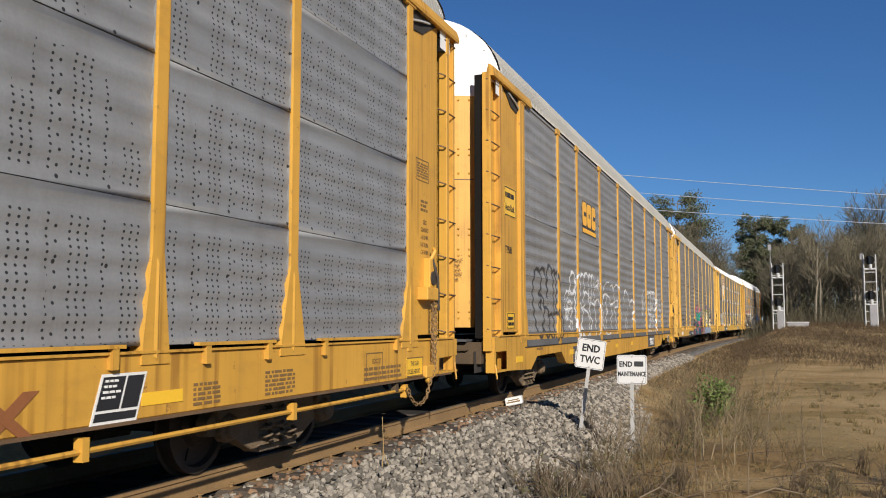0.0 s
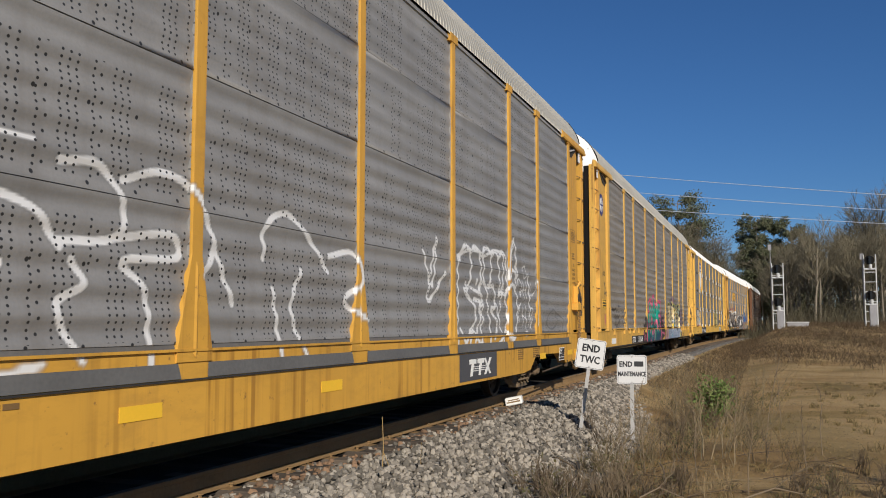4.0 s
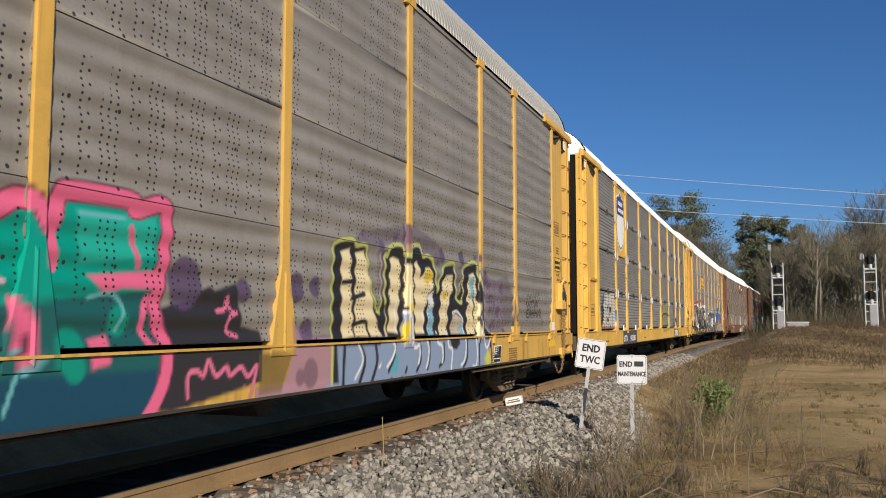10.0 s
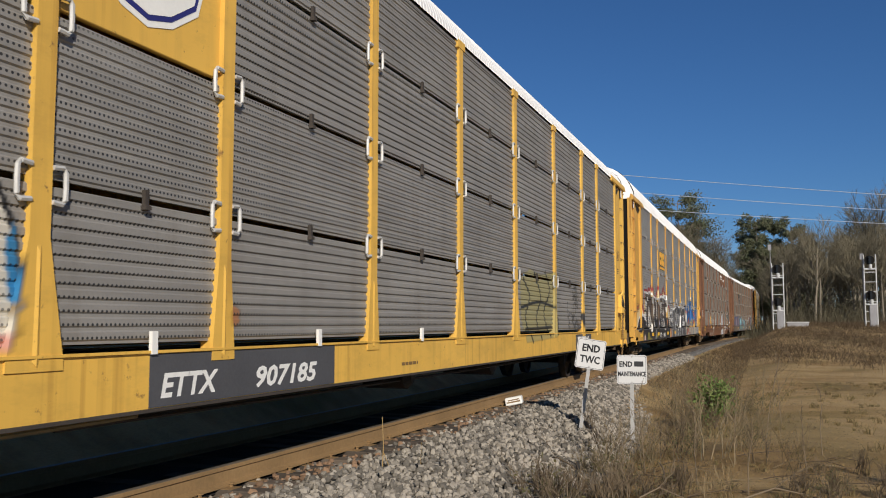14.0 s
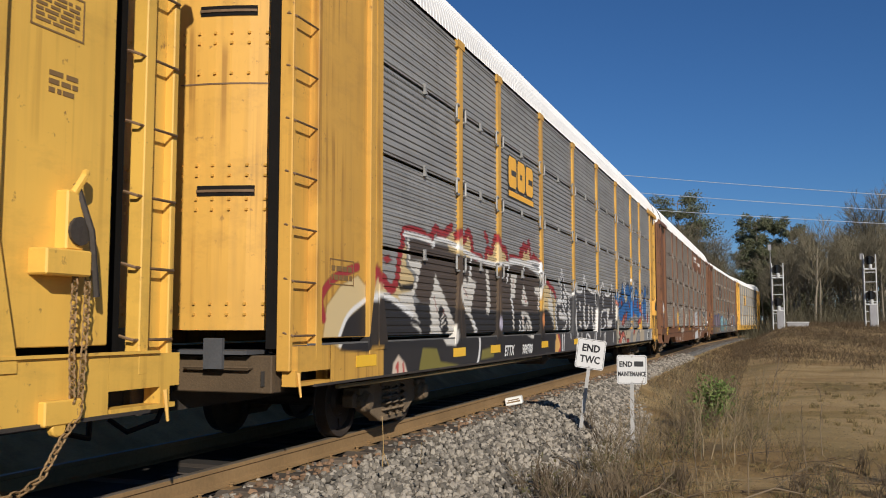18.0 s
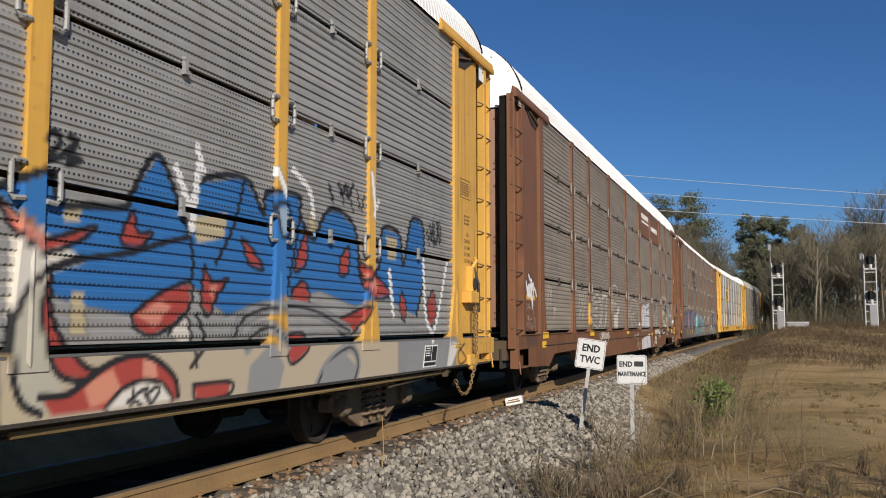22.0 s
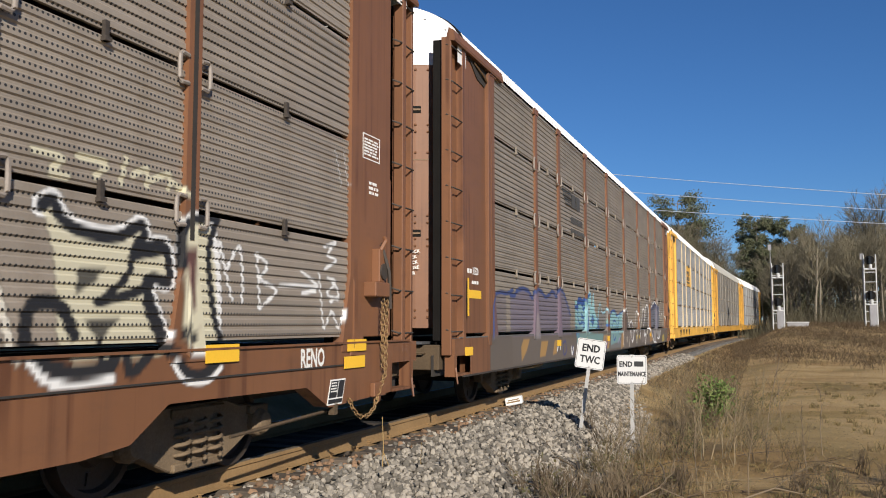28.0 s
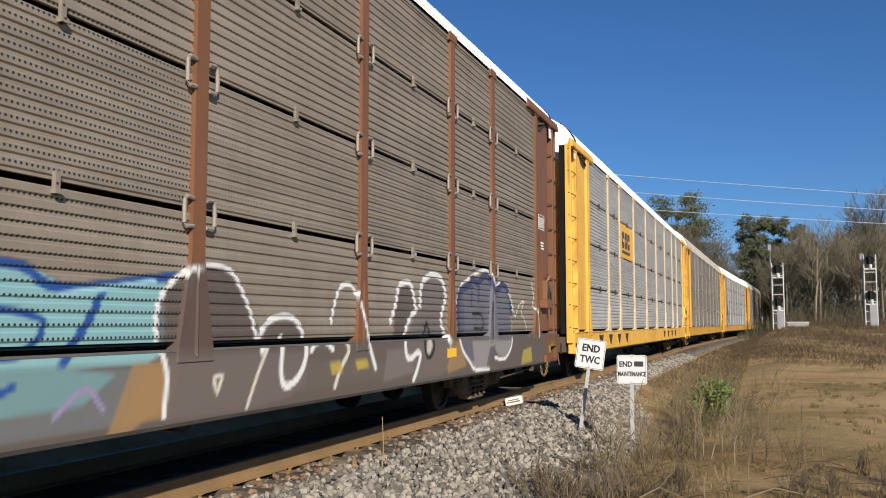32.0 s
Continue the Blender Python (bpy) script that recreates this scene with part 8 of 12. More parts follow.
fill(6, (0.34, 0.215, 0.09), 0.85, 14.36, 1.06, 14.70, 1.07, 14.68, 0.76, 14.24, 0.55, 14.10, 0.55)
fill(6, (0.105, 0.085, 0.075), 0.8, 14.68, 1.11, 14.60, 1.39, 14.74, 1.60, 15.04, 1.73, 15.36, 1.76, 15.61, 1.70, 15.77, 1.51, 15.96, 1.29, 15.98, 1.10)
fill(6, (0.15, 0.132, 0.118), 0.9, 14.70, 1.10, 15.93, 1.09, 15.86, 0.89, 15.72, 0.64, 14.70, 0.64)
line(6, CHALK, 0.051, 14.70, 0.68, 14.72, 0.98, 14.64, 1.18, 14.62, 1.39, 14.70, 1.56, 14.94, 1.72, 15.21, 1.78, 15.52, 1.76, 15.70, 1.60, 15.84, 1.41, 15.93, 1.21, 16.05, 1.10)
line(6, (0.105, 0.085, 0.075), 0.05, 14.96, 1.57, 15.00, 1.70, 15.25, 1.74, 15.49, 1.72)
line(6, BONE, 0.041, 15.32, 0.83, 15.30, 0.91, 15.40, 0.92, 15.34, 0.80)
fill(6, (0.105, 0.085, 0.075), 0.7, 16.05, 1.12, 16.05, 1.28, 16.25, 1.35, 16.50, 1.35, 16.69, 1.26, 16.71, 1.09)
fill(6, (0.15, 0.132, 0.118), 0.9, 15.91, 1.08, 16.76, 1.07, 16.76, 0.78, 16.42, 0.67, 15.76, 0.63)
line(6, CHALK, 0.068, 15.98, 1.10, 16.00, 1.26, 16.20, 1.38, 16.50, 1.39, 16.69, 1.27, 16.74, 1.04, 16.60, 0.85, 16.39, 0.78, 16.30, 0.88, 16.32, 1.21)
line(6, BONE, 0.041, 16.07, 1.12, 15.93, 0.93, 15.76, 0.65)
line(6, CHALK, 0.061, 16.84, 1.08, 16.93, 1.15, 17.12, 1.16, 17.27, 1.08)
line(6, CHALK, 0.061, 17.27, 1.34, 17.36, 1.55, 17.48, 1.70, 17.69, 1.73, 17.85, 1.63)
line(6, CHALK, 0.068, 17.88, 1.55, 18.00, 1.34, 18.12, 1.10, 18.28, 0.85)
line(6, BONE, 0.061, 17.56, 1.16, 17.62, 1.05, 17.44, 0.88, 17.32, 0.71)
fill(6, (0.50, 0.38, 0.06), 0.9, 17.21, 0.95, 17.44, 0.96, 17.50, 0.85, 17.26, 0.83)
fill(6, (0.50, 0.38, 0.06), 0.9, 17.77, 0.95, 18.05, 0.96, 18.12, 0.87, 17.83, 0.85)
fill(6, (0.19, 0.17, 0.155), 0.85, 18.59, 1.04, 19.77, 1.04, 19.60, 0.76, 18.48, 0.69)
fill(6, (0.34, 0.215, 0.09), 0.7, 19.77, 1.02, 20.69, 1.02, 20.68, 0.73, 19.68, 0.70)
fill(6, (0.105, 0.085, 0.075), 0.75, 18.85, 1.42, 18.94, 1.74, 19.15, 1.82, 19.36, 1.80, 19.45, 1.59, 19.51, 1.52, 19.33, 1.42, 19.09, 1.17, 18.82, 1.16)
line(6, CHALK, 0.082, 18.72, 1.34, 18.88, 1.56, 18.96, 1.75, 19.13, 1.82, 19.32, 1.81, 19.42, 1.69, 19.49, 1.52)
fill(6, (0.20, 0.185, 0.17), 0.7, 19.55, 1.52, 19.70, 1.84, 20.05, 1.93, 20.41, 1.90, 20.54, 1.73, 20.41, 1.43, 20.60, 1.11, 19.19, 1.14)
fill(6, (0.15, 0.132, 0.118), 0.9, 19.15, 1.13, 20.67, 1.10, 20.73, 0.90, 20.36, 0.66, 19.42, 0.66)
line(6, CHALK, 0.088, 19.64, 1.56, 19.66, 1.76, 19.79, 1.89, 20.07, 1.96, 20.36, 1.93, 20.51, 1.80, 20.54, 1.65, 20.43, 1.50, 20.38, 1.35, 20.51, 1.20, 20.67, 1.08, 20.71, 0.92)
line(6, CHALK, 0.075, 19.53, 1.50, 19.35, 1.42, 19.19, 1.27, 19.12, 1.11, 19.16, 0.95, 19.30, 0.92, 19.48, 0.98, 19.59, 0.94, 19.48, 0.77, 19.37, 0.66)
line(6, INK, 0.06, 19.83, 1.34, 19.77, 1.21, 19.74, 1.06, 19.82, 0.92, 19.97, 0.93, 20.07, 1.05, 19.99, 1.17, 19.85, 1.34)
fill(6, BONE, 0.85, 19.83, 1.13, 19.80, 0.99, 19.89, 0.94, 20.01, 1.05, 19.95, 1.14)
fill(6, (0.34, 0.215, 0.09), 0.85, 20.69, 1.10, 21.06, 1.09, 21.35, 0.74, 20.56, 0.67)
fill(6, (0.165, 0.175, 0.225), 0.85, 21.08, 1.14, 21.01, 1.43, 21.04, 1.71, 21.21, 1.84, 21.50, 1.90, 21.71, 2.00, 22.12, 2.03, 22.46, 2.07, 22.64, 1.93, 22.85, 1.87, 23.23, 1.97, 23.52, 1.90, 23.69, 1.69, 23.75, 1.45, 23.64, 1.10)
fill(6, (0.06, 0.065, 0.13), 0.6, 21.08, 1.14, 21.01, 1.43, 21.04, 1.71, 21.25, 1.83, 21.33, 1.43, 21.30, 1.13)
line(6, CHALK, 0.068, 20.99, 1.63, 21.18, 1.86, 21.45, 1.95, 21.85, 2.07, 22.32, 2.14, 22.61, 2.06, 22.73, 1.90)
line(6, CHALK, 0.054, 22.79, 1.91, 23.16, 1.99, 23.49, 1.96, 23.72, 1.75, 23.82, 1.53)
line(6, (0.06, 0.065, 0.13), 0.12, 21.11, 1.20, 21.06, 1.43, 21.08, 1.69, 21.25, 1.82, 21.53, 1.88, 21.71, 1.98, 21.93, 1.92, 22.15, 2.02, 22.43, 2.05, 22.61, 1.94, 22.75, 1.83, 23.00, 1.88, 23.23, 1.96, 23.49, 1.90, 23.65, 1.73, 23.71, 1.45)
line(6, (0.06, 0.065, 0.13), 0.06, 21.68, 1.89, 21.63, 1.60)
line(6, (0.06, 0.065, 0.13), 0.06, 21.98, 1.93, 21.98, 1.65)
line(6, INK, 0.06, 22.60, 1.66, 22.57, 1.44, 22.56, 1.11)
line(6, INK, 0.05, 21.71, 1.47, 22.11, 1.46, 22.19, 1.27, 21.76, 1.26)
fill(6, (0.30, 0.29, 0.28), 0.9, 21.13, 1.09, 23.67, 1.06, 23.57, 0.93, 23.23, 0.80, 22.95, 0.82, 22.68, 0.95, 22.59, 0.80, 22.35, 0.67, 21.70, 0.69, 21.50, 0.79)
fill(6, (0.06, 0.065, 0.13), 0.7, 21.13, 1.09, 21.60, 1.08, 21.70, 0.79, 21.50, 0.79, 21.23, 0.95)
fill(6, (0.08, 0.075, 0.075), 0.8, 22.47, 0.98, 22.74, 0.99, 22.65, 0.75, 22.30, 0.68, 22.30, 0.74)
line(6, CHALK, 0.054, 21.06, 1.11, 21.20, 0.95, 21.50, 0.78, 21.73, 0.67, 22.41, 0.64)
line(6, CHALK, 0.054, 22.71, 0.81, 23.01, 0.77, 23.30, 0.78, 23.60, 0.92, 23.70, 1.06)
line(6, BONE, 0.054, 23.59, 1.82, 23.82, 1.64, 23.96, 1.45, 24.21, 1.64, 24.55, 1.72, 24.36, 1.54, 24.62, 1.36, 24.77, 1.14)
line(6, BONE, 0.068, 25.08, 2.08, 25.23, 1.82, 25.14, 1.67, 25.39, 1.52, 25.50, 1.13)
line(6, BONE, 0.034, 23.67, 1.08, 23.78, 1.31, 23.68, 1.45)
fill(6, (0.47, 0.38, 0.07), 0.8, 24.38, 0.87, 24.92, 0.92, 24.99, 0.66, 24.22, 0.63)
fill(6, (0.47, 0.38, 0.07), 0.8, 26.20, 0.91, 27.07, 0.96, 27.16, 0.84, 26.28, 0.76)




# ---- the train ----
HALF = 13.6
POSTS = (4.6, 6.5, 9.3, 12.2, 15.05, 17.95, 20.75, 22.65)
EDGES = (1.85,) + POSTS + (25.4,)
ROWS = (1.178, 2.185, 3.25, 4.30, 5.30)
_mesh = {}


def cached(key, make):
    if key not in _mesh:
        _mesh[key] = make()
    return _mesh[key]


def rib_profile(kind, h, fine):
    """Pairs of height and relief for a side screen of height h."""
    out = []
    if kind == "row":
        n = round(h / 0.0855)
        for i in range(n):
            a = h * i / n
            p = h / n
            out += [(a, 0.0), (a + 0.22 * p, 0.0), (a + 0.36 * p, 0.013)] + ([(a + 0.61 * p, 0.013)] if fine else []) + [(a + 0.86 * p, 0.013)]
        out.append((h, 0.0))
    else:
        n = 60 if fine else 20
        out = [(h * i / n, 0.013 + 0.0115 * math.cos(2 * math.pi * 5 * i / n)) for i in range(n + 1)]
    return out


def screen(kind, w, h, fine):
    prof = rib_profile(kind, h, fine)
    ny = max(2, int(w / 0.02)) if fine else 2
    v, f = [], []
    m = len(prof)
    for j in range(ny + 1):
        for z, x in prof:
            v.append((x, w * j / ny, z))
    for j in range(ny):
        for i in range(m - 1):
            a = j * m + i
            f.append((a, a + m, a + m + 1, a + 1))
    # folded rim gives the sheet its thickness
    n = len(v)
    v += [(-0.03, 0, 0), (-0.03, w, 0), (-0.03, w, h), (-0.03, 0, h)]
    f += [(0, n, n + 1, ny * m), (m - 1, ny * m + m - 1, n + 2, n + 3), (0, m - 1, n + 3, n), (ny * m, n + 1, n + 2, ny * m + m - 1)]
    me = bpy.data.meshes.new("side_screen")
    me.from_pydata(v, [], f)
    if kind != "row":
        me.polygons.foreach_set("use_smooth", [i < ny * (m - 1) for i in range(len(f))])
    return me


def post_mesh(foot=0.40, top=5.30, half=0.06):
    """A side post with a gusset foot over the sill; fine enough in height to take paint."""
    mb = Mb()
    zs = [1.05, 1.11, 1.3, 1.55, 1.85] + [2.1 + 0.2 * i for i in range(16)] + [top]
    v, f = [], []
    for z in zs:
        k = min(1.0, max(0.0, (1.85 - z) / 0.75))
        w = half + (foot / 2 - half) * k
        v += [(-0.10, -w, z), (0.012, -w, z), (0.012, w, z), (-0.10, w, z)]
    for i in range(len(zs) - 1):
        for k in range(4):
            k2 = (k + 1) % 4
            f.append((i * 4 + k, i * 4 + k2, i * 4 + 4 + k2, i * 4 + 4 + k))
    f += [(3, 2, 1, 0), tuple(len(v) - 4 + k for k in range(4))]
    mb.add(v, f)
    # web ridge down the foot and a cap under the eave
    mb.add([(0.011, -0.03, 1.11), (0.011, 0.03, 1.11), (0.011, 0.02, 1.8), (0.011, -0.02, 1.8), (0.022, 0, 1.08), (0.022, 0, 1.75)],
           [(0, 4, 5, 3), (1, 2, 5, 4), (0, 1, 4), (3, 5, 2)])
    mb.box(-0.1, 0.02, -0.15, 0.15, top - 0.08, top + 0.035)
    return mb


def clip_mesh():
    """Pressed steel retaining clip, a thin C with rounded corners."""
    pts = [(0.012, 0.05, 0.105), (0.012, -0.03, 0.112), (0.012, -0.055, 0.085), (0.012, -0.058, 0.0), (0.012, -0.055, -0.085), (0.012, -0.03, -0.112), (0.012, 0.05, -0.105)]
    return Mb().tube(pts, 0.0175, 6)


def sill_profile(deep, low=0.60):
    """Outline of the side sill seen from the side, in u and height; deep ones are cut away over the trucks."""
    e = 27.05
    if not deep:
        return [(0.74, 0.88), (0.74, low), (26.42, low), (26.42, 0.88), (e + 0.05, 0.90), (e + 0.05, 1.125), (0.10, 1.125), (0.10, 0.90)]
    a = [(0.10, 0.90), (0.74, 0.88), (0.74, 0.57), (2.3, 0.52), (2.75, 0.74), (4.75, 0.76), (5.15, 0.52), (5.6, 0.48)]
    b = [(27.2 - u, z) for u, z in reversed(a)]
    return a + b + [(e + 0.05, 1.125), (0.10, 1.125)]


ROOF = ((1.60, 5.33), (1.598, 5.43), (1.55, 5.61), (1.46, 5.79), (1.33, 5.97), (1.17, 6.12), (0.95, 6.25), (0.6, 6.36), (0.0, 6.41))


def roof_z(x, lift):
    """Height of the domed roof at x from the middle; lift stretches the dome over the eave."""
    xs, zs = [p[0] for p in ROOF][::-1], [p[1] for p in ROOF][::-1]
    return 5.33 + (float(np.interp(abs(x), xs, zs)) - 5.33) * lift


def roof_mesh(lift):
    """Sheet roof with a domed section; shallow ribs give the eave its saw-toothed edge."""
    prof = [(x, 5.33 + (z - 5.33) * lift) for x, z in ROOF]
    prof = prof + [(-x, z) for x, z in prof[-2::-1]]
    v, f, n = [], [], len(prof)
    us = []
    p = 0.115
    for i in range(int(26.2 / p)):
        a = 0.46 + i * p
        us += [(a, 0.0), (a + 0.55 * p, 0.0), (a + 0.65 * p, 1.0), (a + 0.9 * p, 1.0)]
    for u, k in us:
        for j, (x, z) in enumerate(prof):
            e = 0.016 if j in (0, n - 1) else 0.005
            v.append((x + k * e * (1 if x > 0 else -1 if x < 0 else 0), u - HALF, z + (-0.022 * k if j in (0, n - 1) else 0.004 * k)))
    for i in range(len(us) - 1):
        for k in range(n - 1):
            f.append((i * n + k, i * n + k + 1, (i + 1) * n + k + 1, (i + 1) * n + k))
    me = bpy.data.meshes.new("roof")
    me.from_pydata(v, [], f)
    return me


def bow(x):
    """How far the end door lies behind its middle at x."""
    return 0.03 + 0.30 * (min(abs(x), 1.5) / 1.30) ** 2.4


def end_cap_mesh(lift, low):
    """The domed top of the bowed end door, closed back to the roof, with a rolled rim and bolt heads."""
    mb = Mb()
    xs = [1.585 * math.sin(math.pi / 2 * k / 14) for k in range(-14, 15)]
    n = len(xs)
    zs = [roof_z(x, lift) for x in xs]
    v = [(x, bow(x) - 0.004, min(low, z)) for x, z in zip(xs, zs)]
    v += [(x, bow(x) - 0.004, z - 0.09) for x, z in zip(xs, zs)]
    v += [(x, bow(x) + 0.03, z - 0.012) for x, z in zip(xs, zs)]
    v += [(x, bow(x) + 0.07, z) for x, z in zip(xs, zs)]
    v += [(x, 0.62, z + 0.004) for x, z in zip(xs, zs)]
    mb.add(v, [(r * n + i, r * n + i + 1, (r + 1) * n + i + 1, (r + 1) * n + i) for r in range(4) for i in range(n - 1)])
    mb.add([(s * x, y, z) for s in (-1, 1) for x, y, z in ((1.585, 0.25, low), (1.585, 0.62, low), (1.585, 0.62, 5.36), (1.585, 0.25, 5.36))], [(0, 1, 2, 3), (7, 6, 5, 4)])
    for x in (-1.36, -1.1, -0.75, 0.75, 1.1, 1.36):
        z = roof_z(x, lift) - 0.13
        mb.box(x - 0.016, x + 0.016, bow(x) - 0.02, bow(x), z - 0.016, z + 0.016)
    return mb.mesh("end_cap")


def rim_mesh(lift):
    """Dark rubber rim where the end door's top meets the roof."""
    mb = Mb()
    pts = [(1.59 * math.sin(math.pi / 2 * k / 14), 0.0) for k in range(-14, 15)]
    mb.tube([(x, 0.46, roof_z(x, lift) + 0.004) for x, _ in pts], 0.014, 4)
    return mb.mesh("roof_rim")


def end_door_mesh():
    """Half of a bowed end door, made of tall pressed leaves with rivet rows."""
    mb = Mb()
    pts = []
    for i in range(9):
        x = 0.01 + 1.29 * i / 8
        pts.append((x, 0.30 * (x / 1.30) ** 2.4))
    v, f = [], []
    zs = (1.27, 1.3, 2.4, 3.7, 4.75, 5.12)
    for z in zs:
        v += [(x, y, z) for x, y in pts] + [(x, y + 0.05, z) for x, y in pts]
    n = len(pts)
    for i in range(len(zs) - 1):
        for k in range(n - 1):
            a, b = i * 2 * n + k, (i + 1) * 2 * n + k
            f += [(a, a + 1, b + 1, b), (a + n, b + n, b + n + 1, a + n + 1)]
        f.append((i * 2 * n + n - 1, i * 2 * n + 2 * n - 1, (i + 1) * 2 * n + 2 * n - 1, (i + 1) * 2 * n + n - 1))
    mb.add(v, f)
    for z in (1.42, 1.52, 2.42, 2.52, 2.75, 2.85, 3.75, 4.05, 4.15, 4.95):
        for x, y in pts[1:-1]:
            mb.box(x - 0.012, x + 0.012, y - 0.02, y + 0.01, z - 0.012, z + 0.012)
    return mb


def rung_mesh():
    """One rung, bent out from the side."""
    return Mb().tube([(0.0, -0.24, 0.03), (0.03, -0.235, 0.02), (0.085, -0.21, 0.0), (0.085, 0.21, 0.0), (0.03, 0.235, 0.02), (0.0, 0.24, 0.03)], 0.011, 5)


def truck_frame_mesh():
    """A cast side frame with its spring group and bearing caps, one side."""
    mb = Mb()
    out = [(-1.12, 0.50), (-0.98, 0.58), (-0.62, 0.60), (-0.42, 0.66), (0.42, 0.66), (0.62, 0.60), (0.98, 0.58), (1.12, 0.50),
           (1.12, 0.36), (0.80, 0.34), (0.60, 0.24), (0.36, 0.14), (-0.36, 0.14), (-0.60, 0.24), (-0.80, 0.34), (-1.12, 0.36)]
    mb.prism(out, -0.07, 0.07)
    mb.box(-0.10, 0.10, -0.34, 0.34, 0.13, 0.20)
    mb.box(-0.10, 0.10, -0.36, 0.36, 0.56, 0.64)
    for y in (-0.89, 0.89):
        mb.lathe([(0.0, 0.13), (0.10, 0.13), (0.13, 0.10), (0.16, 0.10), (0.17, 0.05)], (0.03, y, 0.42), "x", 14)
        mb.box(-0.1, 0.12, y - 0.15, y + 0.15, 0.50, 0.58)
    return mb


def spring_mesh():
    mb = Mb()
    for dy in (0.0,):
        pts = [(0.06 + 0.085 * math.cos(t), dy + 0.085 * math.sin(t), 0.205 + 0.35 * t / (2 * math.pi * 4.5)) for t in np.linspace(0, 2 * math.pi * 4.5, 46)]
        mb.tube(pts, 0.02, 4)
    return mb


def wheelset_mesh():
    mb = Mb()
    mb.lathe([(-1.0, 0.07), (1.0, 0.07)], (0, 0, 0), "x", 10)
    for s in (-1, 1):
        pr = [(-0.07, 0.08), (-0.07, 0.15), (-0.02, 0.18), (-0.02, 0.34), (-0.07, 0.36), (-0.07, 0.415), (0.055, 0.42), (0.06, 0.445), (0.075, 0.445), (0.075, 0.36), (0.03, 0.34), (0.02, 0.18), (0.07, 0.15), (0.07, 0.08)]
        mb.lathe([(-s * a, r) for a, r in pr][::1], (s * 0.76, 0, 0), "x", 28)
    # spokes of grime: four cast bosses let the turning be seen
    for k in range(4):
        t = math.pi / 2 * k
        for s in (-1, 1):
            mb.obox((s * 0.785, 0.26 * math.cos(t), 0.26 * math.sin(t)), (1, 0, 0), (0, math.cos(t), math.sin(t)), (0, -math.sin(t), math.cos(t)), 0.012, 0.05, 0.02)
    return mb


def chain_mesh(uz):
    """Oval links, turned by quarters, hung along pairs of u and height on the near side."""
    mb = Mb()
    pts = [Vector((1.655, u - HALF, z)) for u, z in uz]
    turn = 0
    for a, b in zip(pts[:-1], pts[1:]):
        n = max(1, round((b - a).length / 0.058))
        d = (b - a).normalized()
        w = Vector((1, 0, 0))
        for i in range(n):
            c = a + (b - a) * (i + 0.5) / n
            s = w if turn % 2 else d.cross(w)
            turn += 1
            ring = [c + d * (0.042 * math.cos(t)) + s * (0.022 * math.sin(t)) for t in [2 * math.pi * k / 8 for k in range(9)]]
            mb.tube(ring, 0.0075, 4, cap=False)
    return mb


def text_mesh(body, size, slant=0.0):
    cu = bpy.data.curves.new("lettering", 'FONT')
    cu.body, cu.size, cu.shear = body, size, slant
    cu.fill_mode, cu.resolution_u, cu.offset = 'FRONT', 2, size * 0.03
    ob = bpy.data.objects.new("lettering", cu)
    scene.collection.objects.link(ob)
    me = bpy.data.meshes.new_from_object(ob.evaluated_get(bpy.context.evaluated_depsgraph_get()))
    bpy.data.objects.remove(ob)
    return me


def on_side(u, z, x):
    """A pose that lays the local x, y plane on the car's near side."""
    return Matrix(((0, 0, 1, x), (1, 0, 0, u - HALF), (0, 1, 0, z), (0, 0, 0, 1)))


def letters(car, body, size, u, z, x, material, label="", slant=0.0, squeeze=1.0, name="lettering"):
    me = cached(("text", body, size, slant), lambda: text_mesh(body, size, slant))
    return part(name, me, material, car, label, at=on_side(u, z, x) @ Matrix.Diagonal((squeeze, 1, 1, 1)))


def plate(car, name, u0, u1, z0, z1, x, material, label="", thick=0.004):
    return part(name, Mb().box(x, x + thick, u0 - HALF, u1 - HALF, z0, z1), material, car, label)


def text_bars(car, u0, u1, z0, z1, x, material, rows, seed):
    """Small stencilled lines that cannot be read."""
    mb, r = Mb(), random.Random(seed)
    h = (z1 - z0) / (rows * 1.7)
    for i in range(rows):
        z = z1 - (i + 0.6) * (z1 - z0) / rows
        u = u0
        while u < u1 - 0.03:
            w = r.uniform(0.03, 0.12)
            mb.box(x, x + 0.003, u - HALF, min(u + w, u1) - HALF, z - h / 2, z + h / 2)
            u += w + r.uniform(0.012, 0.03)
    return tagged(part("stencil_text", mb, material, car), kind="stuff")


SX = 1.60      # the side's plane


